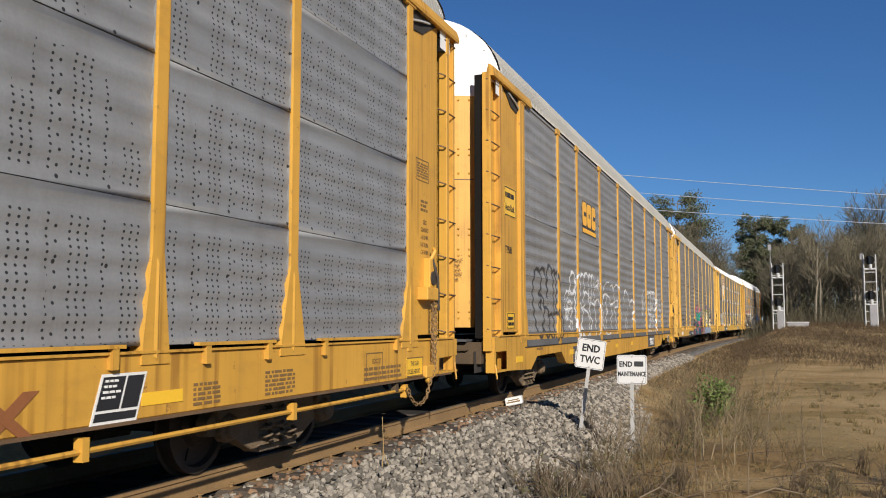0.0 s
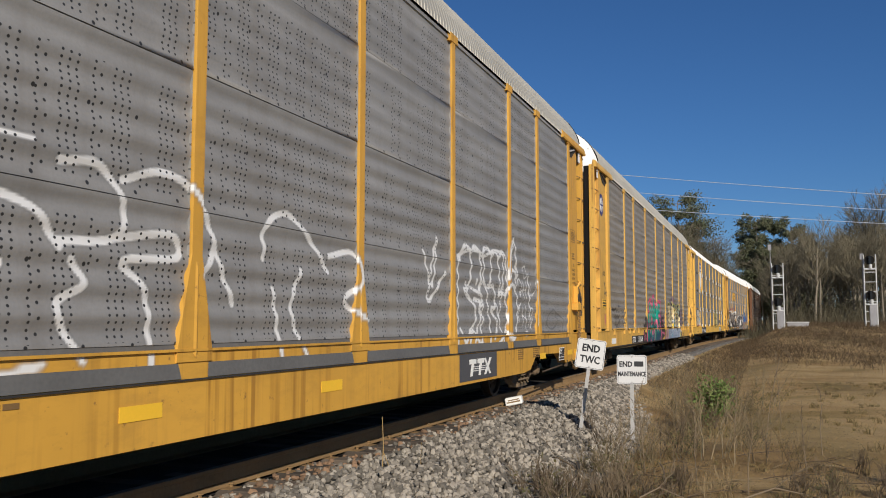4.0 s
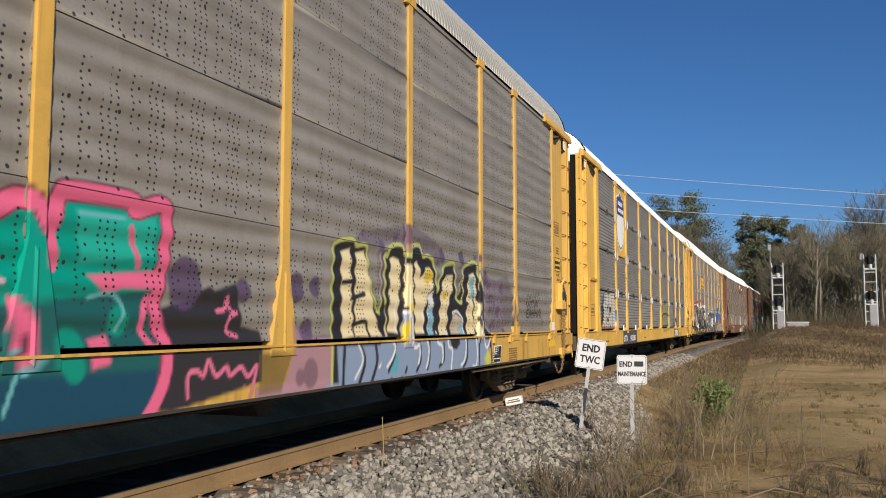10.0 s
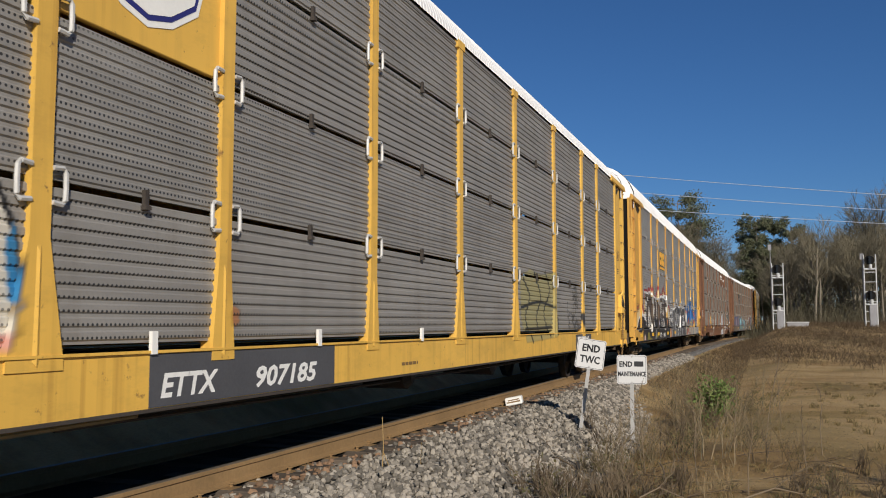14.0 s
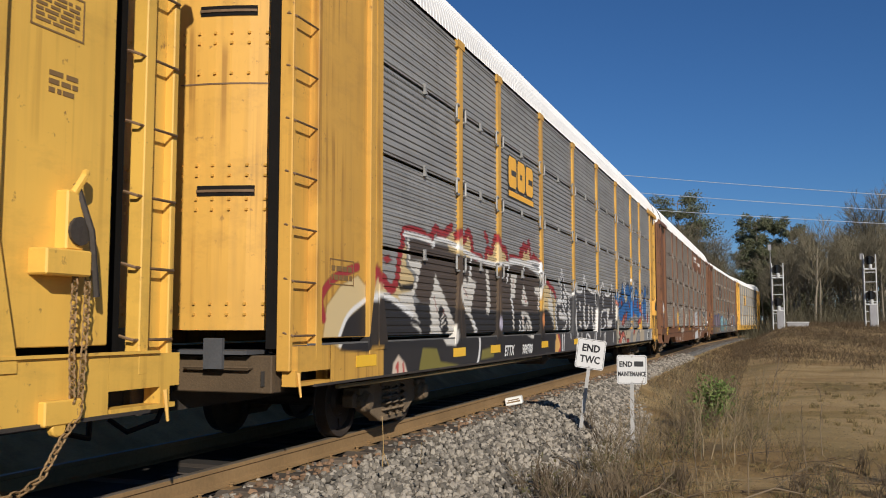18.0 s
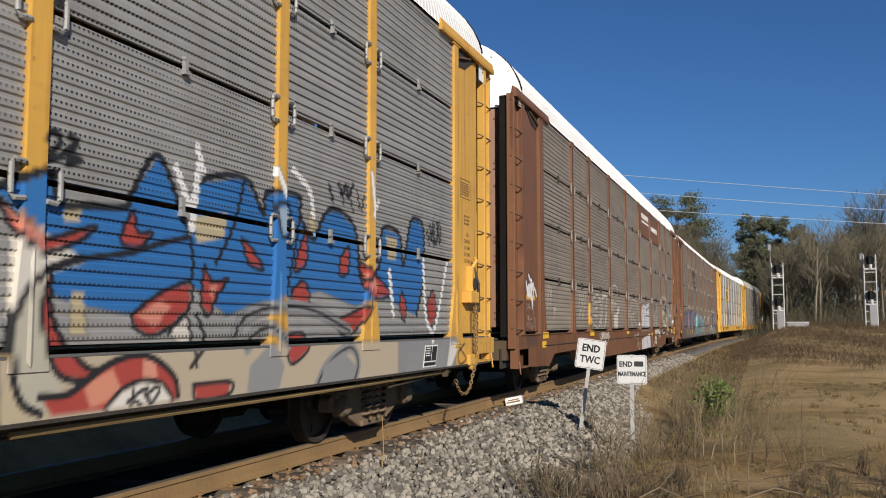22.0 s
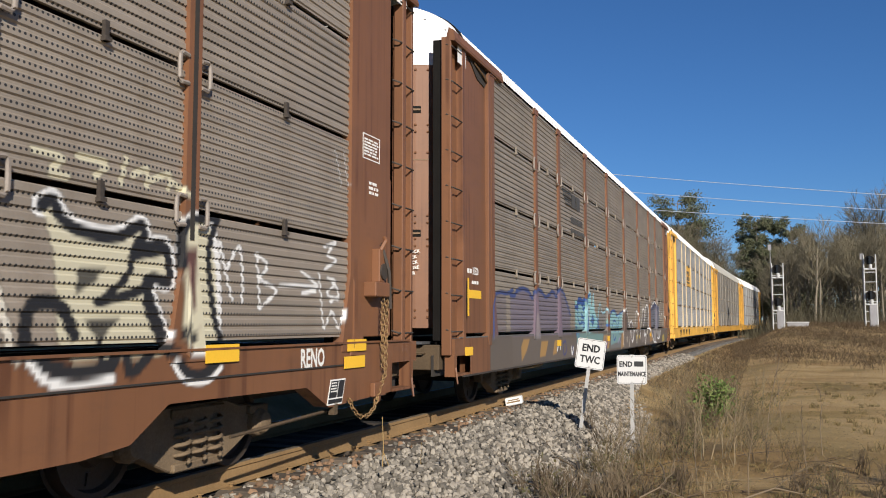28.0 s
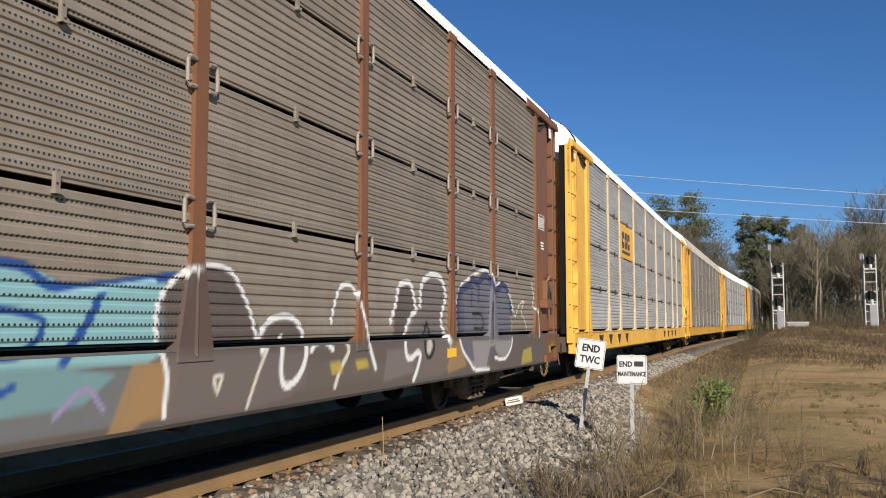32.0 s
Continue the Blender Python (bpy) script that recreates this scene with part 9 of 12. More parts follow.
def build_car(n, sp):
    car = thing("autorack_car", sp["label"], "freight car", "cars of the train")
    body = car_paint("body_paint_%d" % n, sp["col"], dirt=sp.get("dirt", 0.3), car=car, wear=sp.get("wear", 0.6))
    scr = screen_steel("screen_steel_%d" % n, sp["panel"], sp["kind"], car=car)
    kind = sp["kind"]
    roofm = M_ROOF_W if sp.get("white") else M_ROOF_G
    # floor, centre sill, roof, far wall
    part("deck", Mb().box(-1.5, 1.5, -13.4, 13.4, 0.98, 1.05), M_INSIDE, car)
    part("centre_sill", Mb().box(-0.25, 0.25, -14.0, 14.0, 0.50, 0.98), M_STEEL_DARK, car)
    lift = sp.get("lift", 1.0)
    part("roof", cached(("roof", lift), lambda: roof_mesh(lift)), roofm, car, "domed sheet roof with shallow ribs")
    fs = Mb().box(-1.60, -1.55, -13.5, 13.5, 1.08, 5.33)
    part("far_side_sill", Mb().box(-1.58, -1.42, -13.5, 13.5, 0.6, 1.06), body, car)
    part("far_side_wall", fs, body, car)
    fp = cached("far_post", lambda: Mb().box(-1.64, -1.60, -0.08, 0.08, 1.08, 5.33).mesh("post"))
    for u in POSTS:
        part("post", fp, body, car, at=pose(0, u - HALF, 0))
    # sill
    prof = [(u - HALF, z) for u, z in sill_profile(sp.get("deep"), sp.get("low", 0.68))]
    if covering(n, 0, 27, 0.4, 1.05):
        mb = Mb()
        ys = np.arange(-12.86, 12.83, 0.025)
        zb = np.interp(ys + HALF, *zip(*[(u, z) for u, z in sill_profile(sp.get("deep"), sp.get("low", 0.68)) if z < 0.8]))
        mb.box(SX - 0.16, SX - 0.002, -13.5, -12.862, 0.89, 1.123).box(SX - 0.16, SX - 0.002, 12.822, 13.55, 0.89, 1.123)
        v, f = [], []
        for y, zz in zip(ys, zb):
            v += [(SX - 0.0, y, zz + (1.125 - zz) * i / 18) for i in range(19)] + [(SX - 0.16, y, 1.125), (SX - 0.16, y, zz)]
        for j in range(len(ys) - 1):
            for i in range(21):
                i2 = (i + 1) % 21
                f.append((j * 21 + i, (j + 1) * 21 + i, (j + 1) * 21 + i2, j * 21 + i2))
        mb.add(v, f)
        me = sprayed(mb.mesh("side_sill"), n, lambda c: (c[:, 1] + HALF, c[:, 2]))
        part("side_sill", me, body, car)
    else:
        part("side_sill", cached(("sill", bool(sp.get("deep")), sp.get("low")), lambda: Mb().prism(prof, SX - 0.16, SX).mesh("side_sill", 0.008)), body, car)
    if sp.get("deep"):
        # thin dark strip drawn for the shadow line at the sill's step
        part("sill_ledge", Mb().box(SX, SX + 0.016, -11.7, 11.8, 0.912, 0.925), M_INSIDE, car, "dark seam along the sill")
        if n == 1:
            for i in range(9):
                a, b = EDGES[i] + 0.22 - HALF, EDGES[i + 1] - 0.22 - HALF
                part("skirt_panel", Mb().add([(SX - 0.02, a, 1.20), (SX - 0.02, b, 1.20), (SX + 0.014, b + 0.06, 0.93), (SX + 0.014, a - 0.06, 0.93), (SX - 0.05, a, 1.20), (SX - 0.05, b, 1.20), (SX - 0.02, b, 0.93), (SX - 0.02, a, 0.93)],
                                            [(0, 3, 2, 1), (4, 5, 6, 7), (0, 1, 5, 4), (3, 7, 6, 2), (0, 4, 7, 3), (1, 2, 6, 5)]), M_SKIRT, car, "grey sloped skirt below the screens")
    flange = Mb().box(SX - 0.02, SX + (0.022 if n not in (4, 6) else -0.004), -13.3, 13.3, 1.127, 1.146)
    if not sp.get("deep"):
        lip = sp.get("low", 0.68)
        part("sill_lip", Mb().box(SX - 0.16, SX + 0.03, -13.2, 13.2, lip - 0.022, lip), M_RUNG if n == 0 else M_STEEL_DARK, car, "grimy bottom lip of the sill")
    part("sill_flange", flange, M_SKIRT if n in (4, 6) else body, car)
    # dark strip painted in place of the eave's shadow gap
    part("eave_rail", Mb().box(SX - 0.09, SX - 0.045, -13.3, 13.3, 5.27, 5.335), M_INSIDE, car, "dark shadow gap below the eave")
    part("screen_cap", Mb().box(SX - 0.06, SX - 0.012, EDGES[0] - HALF, EDGES[-1] - HALF, 5.245, 5.285), scr, car)
    # posts with clips
    for i, u in enumerate(POSTS + (1.85, 25.4)):
        foot = 0.44 if i in (0, 3, 4, 7) else 0.30
        if i >= 8:
            foot = 0.5
        half = 0.05 if n > 6 else 0.08 if kind == "row" else 0.063
        if covering(n, u - 0.3, u + 0.3, 0.9, 5.3):
            me = post_mesh(foot, half=half).mesh("post")
            bm = bmesh.new()
            bm.from_mesh(me)
            ed = [e for e in bm.edges if abs(e.verts[0].co.z - e.verts[1].co.z) < 0.01 and abs(e.verts[0].co.x - e.verts[1].co.x) < 0.01]
            bmesh.ops.subdivide_edges(bm, edges=ed, cuts=5, use_grid_fill=True)
            up = [e for e in bm.edges if abs(e.verts[0].co.z - e.verts[1].co.z) > 0.08]
            bmesh.ops.subdivide_edges(bm, edges=up, cuts=5, use_grid_fill=True)
            bm.to_mesh(me)
            bm.free()
            sprayed(me, n, lambda c, u=u: (c[:, 1] + u, c[:, 2]))
        else:
            me = cached(("post", foot, half), lambda: post_mesh(foot, half=half).mesh("post"))
        p = part("post", me, body if n < 7 or i >= 8 else M_CREAM if n == 7 else scr, car, at=pose(SX, u - HALF, 0))
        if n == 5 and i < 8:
            # proud dark strip: the shade of the post's groove put into colour
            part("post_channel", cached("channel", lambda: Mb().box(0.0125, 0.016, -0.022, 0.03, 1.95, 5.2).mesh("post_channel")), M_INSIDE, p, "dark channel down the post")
        if kind == "row" and i < 8 and n < 7:
            cm = cached("clip", lambda: clip_mesh().mesh("clip"))
            for z in ROWS[1:4]:
                for sg in (-1, 1):
                    part("clip", cm, M_GALV if n == 3 else scr if n == 4 else M_CLIP, p, at=Matrix.Translation((0.0, sg * 0.132, z - 0.02)) @ Matrix.Diagonal((1, -sg, 1, 1)))
    # screens, bay by bay
    for i in range(9):
        u0, u1 = EDGES[i] + 0.07, EDGES[i + 1] - 0.07
        if i == 0:
            u0 += 0.06
        for r in range(4):
            z0, z1 = ROWS[r] + 0.022, ROWS[r + 1] - 0.022
            if kind != "row":
                z0, z1 = ROWS[r] + 0.004, ROWS[r + 1] - 0.004
            w, h = round(u1 - u0, 3), round(z1 - z0, 3)
            m = scr
            if sp.get("sign_panels") and (i, r) in sp["sign_panels"]:
                m = body
                me = cached(("flat", w, h), lambda: Mb().box(-0.03, 0.02, 0, w, 0, h).mesh("sign_panel", 0.006))
                part("sign_panel", me, m, car, "flat painted panel", at=pose(SX - 0.05, u0 - HALF, z0))
                continue
            if covering(n, u0, u1, z0, z1):
                me = sprayed(screen(kind, w, h, True), n, lambda c, u0=u0, z0=z0: (c[:, 1] + u0, c[:, 2] + z0))
            else:
                me = cached(("screen", kind, w, h), lambda: screen(kind, w, h, False))
            part("side_screen", me, m, car, at=pose(SX - 0.035 - (0.005 * (r % 2) if kind != "row" else 0), u0 - HALF, z0))
            if kind == "row":
                lm = cached("hook", lambda: Mb().box(0, 0.03, -0.02, 0.02, -0.07, 0.07).box(0, 0.045, -0.03, 0.03, -0.07, -0.04).mesh("latch"))
                if r > 0:
                    part("latch", lm, M_STEEL_DARK if n % 2 else scr, car, at=pose(SX - 0.02, (u0 + u1) / 2 - HALF, z0 - 0.02))
    # ends: corner sheets, ladders, doors
    for lead in (True, False):
        sg = 1 if lead else -1
        uo = 0.0 if lead else 27.1

        def yy(d):
            return uo + sg * d - HALF

        a, b = sorted((yy(0.55 if lead else 0.66), yy(1.72)))
        cs = Mb().box(SX - 0.09, SX - 0.045, a, b, 1.19, 5.26)
        part("floor_edge", Mb().box(SX - 0.15, SX - 0.07, *sorted((yy(0.1), yy(1.75))), 1.062, 1.13), M_BRIDGE, car, "blue-grey deck edge")
        # black plate added for the shade in the gap below the corner sheet
        part("gap_lining", Mb().box(SX - 0.30, SX - 0.27, *sorted((yy(0.1), yy(1.75))), 1.06, 1.3), M_BLACK, car)
        part("corner_sheet", cs, body, car, bevel=0.006)
        if covering(n, min(a, b) + HALF - 0.5, max(a, b) + HALF, 1.0, 5.3):
            zz = [1.2 + 0.02 * i for i in range(90)]
            yl = [min(a, yy(0.56)) + 0.01 + 0.02 * i for i in range(int(1.08 / 0.02))]
            g = Mb()
            g.add([(SX - 0.043, y, z) for y in yl for z in zz], [(j * 90 + i, (j + 1) * 90 + i, (j + 1) * 90 + i + 1, j * 90 + i + 1) for j in range(len(yl) - 1) for i in range(89)])
            me = sprayed(g.mesh("painted_sheet"), n, lambda c: (c[:, 1] + HALF, c[:, 2]))
            part("painted_sheet", me, body, car)
        a, b = sorted((yy(0.44), yy(0.56))) if lead else sorted((yy(0.30), yy(0.40)))
        part("corner_stile", Mb().box(SX - 0.12, SX + 0.0, a, b, 0.98, 5.30), body, car, bevel=0.008)
        a, b = sorted((yy(1.62), yy(1.76)))
        part("corner_angle", Mb().box(SX - 0.10, SX + 0.01, a, b, 1.0, 5.28), body, car, bevel=0.008)
        if lead:
            a, b = yy(0.0), yy(0.46)
        else:
            a, b = sorted((yy(0.0), yy(0.36)))
            # black plate added behind the ladder gap for the car's inner shade
            part("slot_lining", Mb().box(SX - 0.30, SX - 0.26, *sorted((yy(0.30), yy(0.75))), 1.08, 5.30), M_BLACK, car, "dark gap beside the ladder")
        part("ladder_sheet", Mb().box(SX - 0.15, SX - 0.10, a, b, 1.08, 5.30), body, car)
        a2, b2 = sorted((yy(0.0), yy(0.06)))
        part("end_post", Mb().box(SX - 0.17, SX - 0.03, a2, b2, 0.90, 5.32), body, car, bevel=0.008)
        for k in range(9):
            part("rung", cached("rung", lambda: rung_mesh().mesh("rung")), M_RUNG if n < 5 else M_STEEL_DARK, car, at=pose(SX - 0.10, yy(0.24), 1.22 + 0.495 * k))
        dm = cached("end_door", lambda: end_door_mesh().mesh("end_door"))
        for hx in (-1, 1):
            part("end_door", dm, body, car, at=Matrix.Translation((0, yy(0.03), 0)) @ Matrix.Diagonal((hx, sg, 1, 1)))
        # white cap above the doors, black seal at the door's edge
        low = sp.get("cap", 5.02)
        cm = cached(("end_cap", lift, low), lambda: end_cap_mesh(lift, low))
        part("end_cap", cm, M_ROOF_W, car, "white-painted domed top of the end door", at=Matrix.Translation((0, yy(0.0), 0)) @ Matrix.Diagonal((1, sg, 1, 1)))
        part("roof_rim", cached(("rim", lift), lambda: rim_mesh(lift)), M_BLACK, car, at=Matrix.Translation((0, yy(0.0), 0)) @ Matrix.Diagonal((1, sg, 1, 1)))
        a3, b3 = sorted((yy(0.05), yy(0.09)))
        for hx in (-1, 1):
            x0, x1 = sorted((hx * 1.29, hx * 1.455))
            part("door_seal", Mb().box(x0, x1, a3, b3, 1.1, 5.3), M_BLACK, car)
        # door bars
        seam = Mb()
        for k in range(8):
            xa, xb = 0.3 + 0.12 * k, 0.42 + 0.12 * k
            ya, yb = (yy(0.03 + 0.30 * (q / 1.30) ** 2.4 - 0.006) for q in (xa, xb))
            seam.add([(xa, ya, 3.64), (xb, yb, 3.64), (xb, yb, 3.655), (xa, ya, 3.655)], [(0, 1, 2, 3)])
        part("door_seam", seam, M_RUNG, car)
        for zz in () if n < 2 else (2.55, 4.32):
            sl, br = Mb(), Mb()
            for k in range(5):
                xa, xb = 0.50 + 0.11 * k, 0.61 + 0.11 * k
                ya, yb = (yy(0.03 + 0.30 * (q / 1.30) ** 2.4 - 0.008) for q in (xa, xb))
                yc, yd = (yy(0.03 + 0.30 * (q / 1.30) ** 2.4 - 0.022) for q in (xa, xb))
                sl.add([(xa, ya, zz), (xb, yb, zz), (xb, yb, zz + 0.10), (xa, ya, zz + 0.10)], [(0, 1, 2, 3)])
                br.add([(xa, yc, zz + 0.035), (xb, yd, zz + 0.035), (xb, yd, zz + 0.06), (xa, yc, zz + 0.06)], [(0, 1, 2, 3)])
            # no recess here: the slot's shade is a flat black plate
            part("door_slot", sl, M_BLACK, car, "dark slot in the end door")
            part("slot_bar", br, M_RUNG, car)
        # end sill, coupler, hoses, step
        a4, b4 = sorted((yy(-0.02), yy(0.22)))
        part("end_sill", Mb().box(-1.44, 1.40, a4, b4, 0.70, 1.04), M_GRIME, car, "grimy brown end sill", bevel=0.01)
        part("bridge_plate", Mb().box(-1.1, 1.2, *sorted((yy(-0.12), yy(0.3))), 1.05, 1.085).box(0.75, 0.95, *sorted((yy(-0.14), yy(-0.10))), 0.92, 1.2), M_BRIDGE, car, "blue-grey bridge plate")
        part("grab_bar", Mb().tube([(0.5, yy(-0.02), 0.93), (0.5, yy(-0.09), 0.93), (1.2, yy(-0.09), 0.93), (1.2, yy(-0.02), 0.93)], 0.014, 5), M_GRIME, car)
        cp = Mb().box(-0.12, 0.12, *sorted((yy(-0.72), yy(0.1))), 0.72, 0.92).box(-0.2, 0.16, *sorted((yy(-0.74), yy(-0.45))), 0.66, 0.98)
        part("coupler", cp, M_STEEL_DARK, car, bevel=0.02)
        part("brake_hose", Mb().tube([(0.35, yy(-0.05), 0.75), (0.38, yy(-0.3), 0.45), (0.30, yy(-0.6), 0.38), (0.2, yy(-0.72), 0.5)], 0.025, 6), M_BLACK, car)
        ya, yb = sorted((yy(0.06), yy(0.66)))
        zb0 = 0.57 if sp.get("deep") else sp.get("low", 0.68)
        yo = ya if lead else yb - 0.10
        st = Mb().box(SX - 0.14, SX + 0.0, yo, yo + 0.10, zb0, 0.9).box(SX - 0.14, SX + 0.004, ya, yb + 0.06, zb0 - 0.005, zb0 + 0.028)
        st.tube([(SX, (yo + yo + 0.1) / 2, zb0 + 0.12), (SX + 0.03, (yo + yo + 0.1) / 2, zb0 - 0.10)], 0.02, 5, 0.012)
        part("sill_step", st, body, car, "boxed end step")
        # dark plate added behind the step opening in place of its shade
        part("step_back", Mb().box(SX - 0.30, SX - 0.27, ya - 0.1, yb + 0.1, zb0, 0.9), M_INSIDE, car)
        hood = [(SX - 0.10, 5.27), (SX + 0.035, 5.25), (SX + 0.045, 5.285), (SX + 0.012, 5.41), (SX - 0.06, 5.45)]
        part("eave_hood", Mb().prism(hood, *sorted((yy(0.0), yy(2.35))), "y"), body, car, "sheet hood over the corner")
        # thin dark plate drawn for the shade in the hinge recess
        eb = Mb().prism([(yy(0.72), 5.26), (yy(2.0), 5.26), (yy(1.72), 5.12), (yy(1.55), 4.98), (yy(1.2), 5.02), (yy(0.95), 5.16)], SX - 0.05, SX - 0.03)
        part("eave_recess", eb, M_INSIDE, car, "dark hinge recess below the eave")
        part("hinge_arm", Mb().tube([(SX - 0.02, yy(1.0), 5.22), (SX + 0.0, yy(1.35), 5.14), (SX - 0.01, yy(1.6), 5.08)], 0.018, 5), M_GALV if n in (0, 1) else M_RUNG, car)
    # hand brake and its chain at the trailing corner
    hb = Mb().box(SX - 0.05, SX + 0.10, 25.75 - HALF, 26.12 - HALF, 1.62, 1.78).box(SX - 0.05, SX + 0.05, 25.95 - HALF, 26.1 - HALF, 1.78, 2.15)
    hb.tube([(SX + 0.02, 26.02 - HALF, 2.12), (SX + 0.08, 26.05 - HALF, 2.24), (SX + 0.03, 26.12 - HALF, 2.28)], 0.03, 6)
    part("hand_brake", hb, body, car, "hand brake housing", bevel=0.012)
    part("brake_lever", Mb().tube([(SX + 0.03, 26.04 - HALF, 2.2), (SX + 0.09, 26.12 - HALF, 1.9), (SX + 0.07, 26.2 - HALF, 1.5)], 0.022, 5).lathe([(0, 0.09), (0.04, 0.09)], (SX + 0.03, 26.05 - HALF, 1.9), "x", 12), M_STEEL_DARK, car)
    if n != 6:
        part("chain", cached("chain", lambda: chain_mesh([(26.14, 1.75), (26.13, 1.3), (26.1, 0.78), (25.95, 0.62), (25.82, 0.44), (25.66, 0.37), (25.46, 0.38), (25.3, 0.48), (25.22, 0.58)]).mesh("chain")), M_CHAIN, car, "rusty hand brake chain")
        part("chain", cached("short_chain", lambda: chain_mesh([(26.03, 1.66), (26.02, 1.2), (26.04, 0.86)]).mesh("chain")), M_CHAIN, car)
    else:
        part("chain", chain_mesh([(25.9, 0.6), (25.78, 0.42), (25.64, 0.37), (25.48, 0.4), (25.36, 0.56)]), M_CHAIN, car, "slack rusty brake chain")
    part("chain_guide", Mb().box(SX, SX + 0.06, 25.82 - HALF, 26.12 - HALF, zb0 - 0.02, zb0 + 0.13).lathe([(0, 0.06), (0.05, 0.06)], (SX, 25.95 - HALF, zb0 - 0.03), "x", 12), body, car, bevel=0.01)
    if n:
        part("brake_rod", Mb().tube([(SX - 0.12, 23.4 - HALF, zb0 - 0.16), (SX - 0.10, 25.22 - HALF, zb0 - 0.09)], 0.016, 6), M_GRIME, car)
    for u in (25.0,):
        part("rod_hanger", Mb().box(SX - 0.06, SX + 0.005, u - HALF, u + 0.07 - HALF, zb0 - 0.13, zb0 + 0.0), M_GRIME, car)
    # brake pipe under the sill
    if n == 0:
        part("air_pipe", Mb().tube([(SX - 0.02, 5.4 - HALF, 0.50), (SX - 0.02, 13.6 - HALF, 0.50), (SX - 0.02, 25.4 - HALF, 0.56)], 0.02, 6), body, car, "yellow pipe below the sill")
        hg = cached("hanger", lambda: Mb().box(-0.06, 0.012, -0.03, 0.03, 0.47, 0.62).mesh("pipe_hanger"))
        for k in range(9):
            part("pipe_hanger", hg, body, car, at=pose(SX, 4.5 + k * 2.6 - HALF, 0))
    else:
        for a, b, z in {2: ((2.0, 9.5, 0.655), (20.5, 25.2, 0.64)), 3: ((1.2, 5.58, 0.70),), 4: ((1.0, 9.4, 0.70), (17.9, 25.3, 0.69)), 6: ((3.5, 5.2, 0.56),)}.get(n, ()):
            part("brake_pipe", Mb().tube([(SX - 0.06, a - HALF, z), (SX - 0.05, (a + b) / 2 - HALF, z - 0.01), (SX - 0.06, b - HALF, z + 0.005)], 0.022, 6), M_PIPE, car, "grimy yellow pipe below the sill")
        part("air_pipe", Mb().tube([(1.0, 5.4 - HALF, 0.60), (1.0, 13.6 - HALF, 0.58), (1.0, 21.8 - HALF, 0.60)], 0.02, 5), M_STEEL_DARK, car)
    # ledges below the screens
    if kind != "row" and not sp.get("deep"):
        for i in range(9):
            if n == 2 and 2 < i < 7:
                continue
            a, b = EDGES[i] + 0.45, EDGES[i + 1] - 0.35
            part("ledge", Mb().box(SX, SX + 0.05, a - HALF, b - HALF, 1.168, 1.193), body, car)
            for u in (a + 0.1, b - 0.12):
                part("ledge_bracket", Mb().box(SX, SX + 0.045, u - HALF, u + 0.06 - HALF, 1.03, 1.168), body, car)
    # gear hung under the floor
    part("brake_cylinder", Mb().lathe([(-0.3, 0.16), (0.3, 0.16), (0.38, 0.08)], (0.75, -2.0, 0.62), "x", 12), M_STEEL_DARK, car)
    part("air_reservoir", Mb().lathe([(-0.45, 0.2), (0.45, 0.2)], (0.5, 2.2, 0.62), "x", 12), M_STEEL_DARK, car)
    # trucks
    tf = cached("truck", lambda: truck_frame_mesh().mesh("side_frame", 0.012))
    wm = cached("wheelset", lambda: wheelset_mesh().mesh("wheelset", 0, False))
    sm = cached("spring", lambda: spring_mesh().mesh("coil_spring", 0, True))
    bo = cached("bolster", lambda: Mb().box(-1.12, 1.12, -0.2, 0.2, 0.34, 0.60).box(-0.3, 0.3, -0.3, 0.3, 0.6, 0.75).mesh("truck", 0.02))
    tc = sp.get("truck", 9.65)
    for yc in (-tc, tc):
        tr = part("truck", bo, M_TRUCK, car, "dusty cast steel truck", at=pose(0, yc, 0))
        for hx in (-1, 1):
            part("side_frame", tf, M_TRUCK, tr, at=Matrix.Translation((hx * 1.02, 0, 0)) @ Matrix.Diagonal((hx, 1, 1, 1)))
            for dy in (-0.22, 0.0, 0.22):
                part("coil_spring", sm, M_TRUCK, tr, at=Matrix.Translation((hx * 1.02, dy, 0)) @ Matrix.Diagonal((hx, 1, 1, 1)))
        for ya in (-0.89, 0.89):
            w = part("wheelset", wm, M_WHEEL, tr, at=pose(0, ya, 0.42))
            wheelsets.append((w, ya))
    # yellow reflective stripes along the sill
    for k, u in enumerate(sp.get("stripes", ())):
        plate(car, "reflector", u, u + sp.get("stripe_w", 0.5), *sp.get("stripe_z", (0.88, 1.0)), SX + 0.002, M_STRIPE, "yellow reflective strip")
    return car


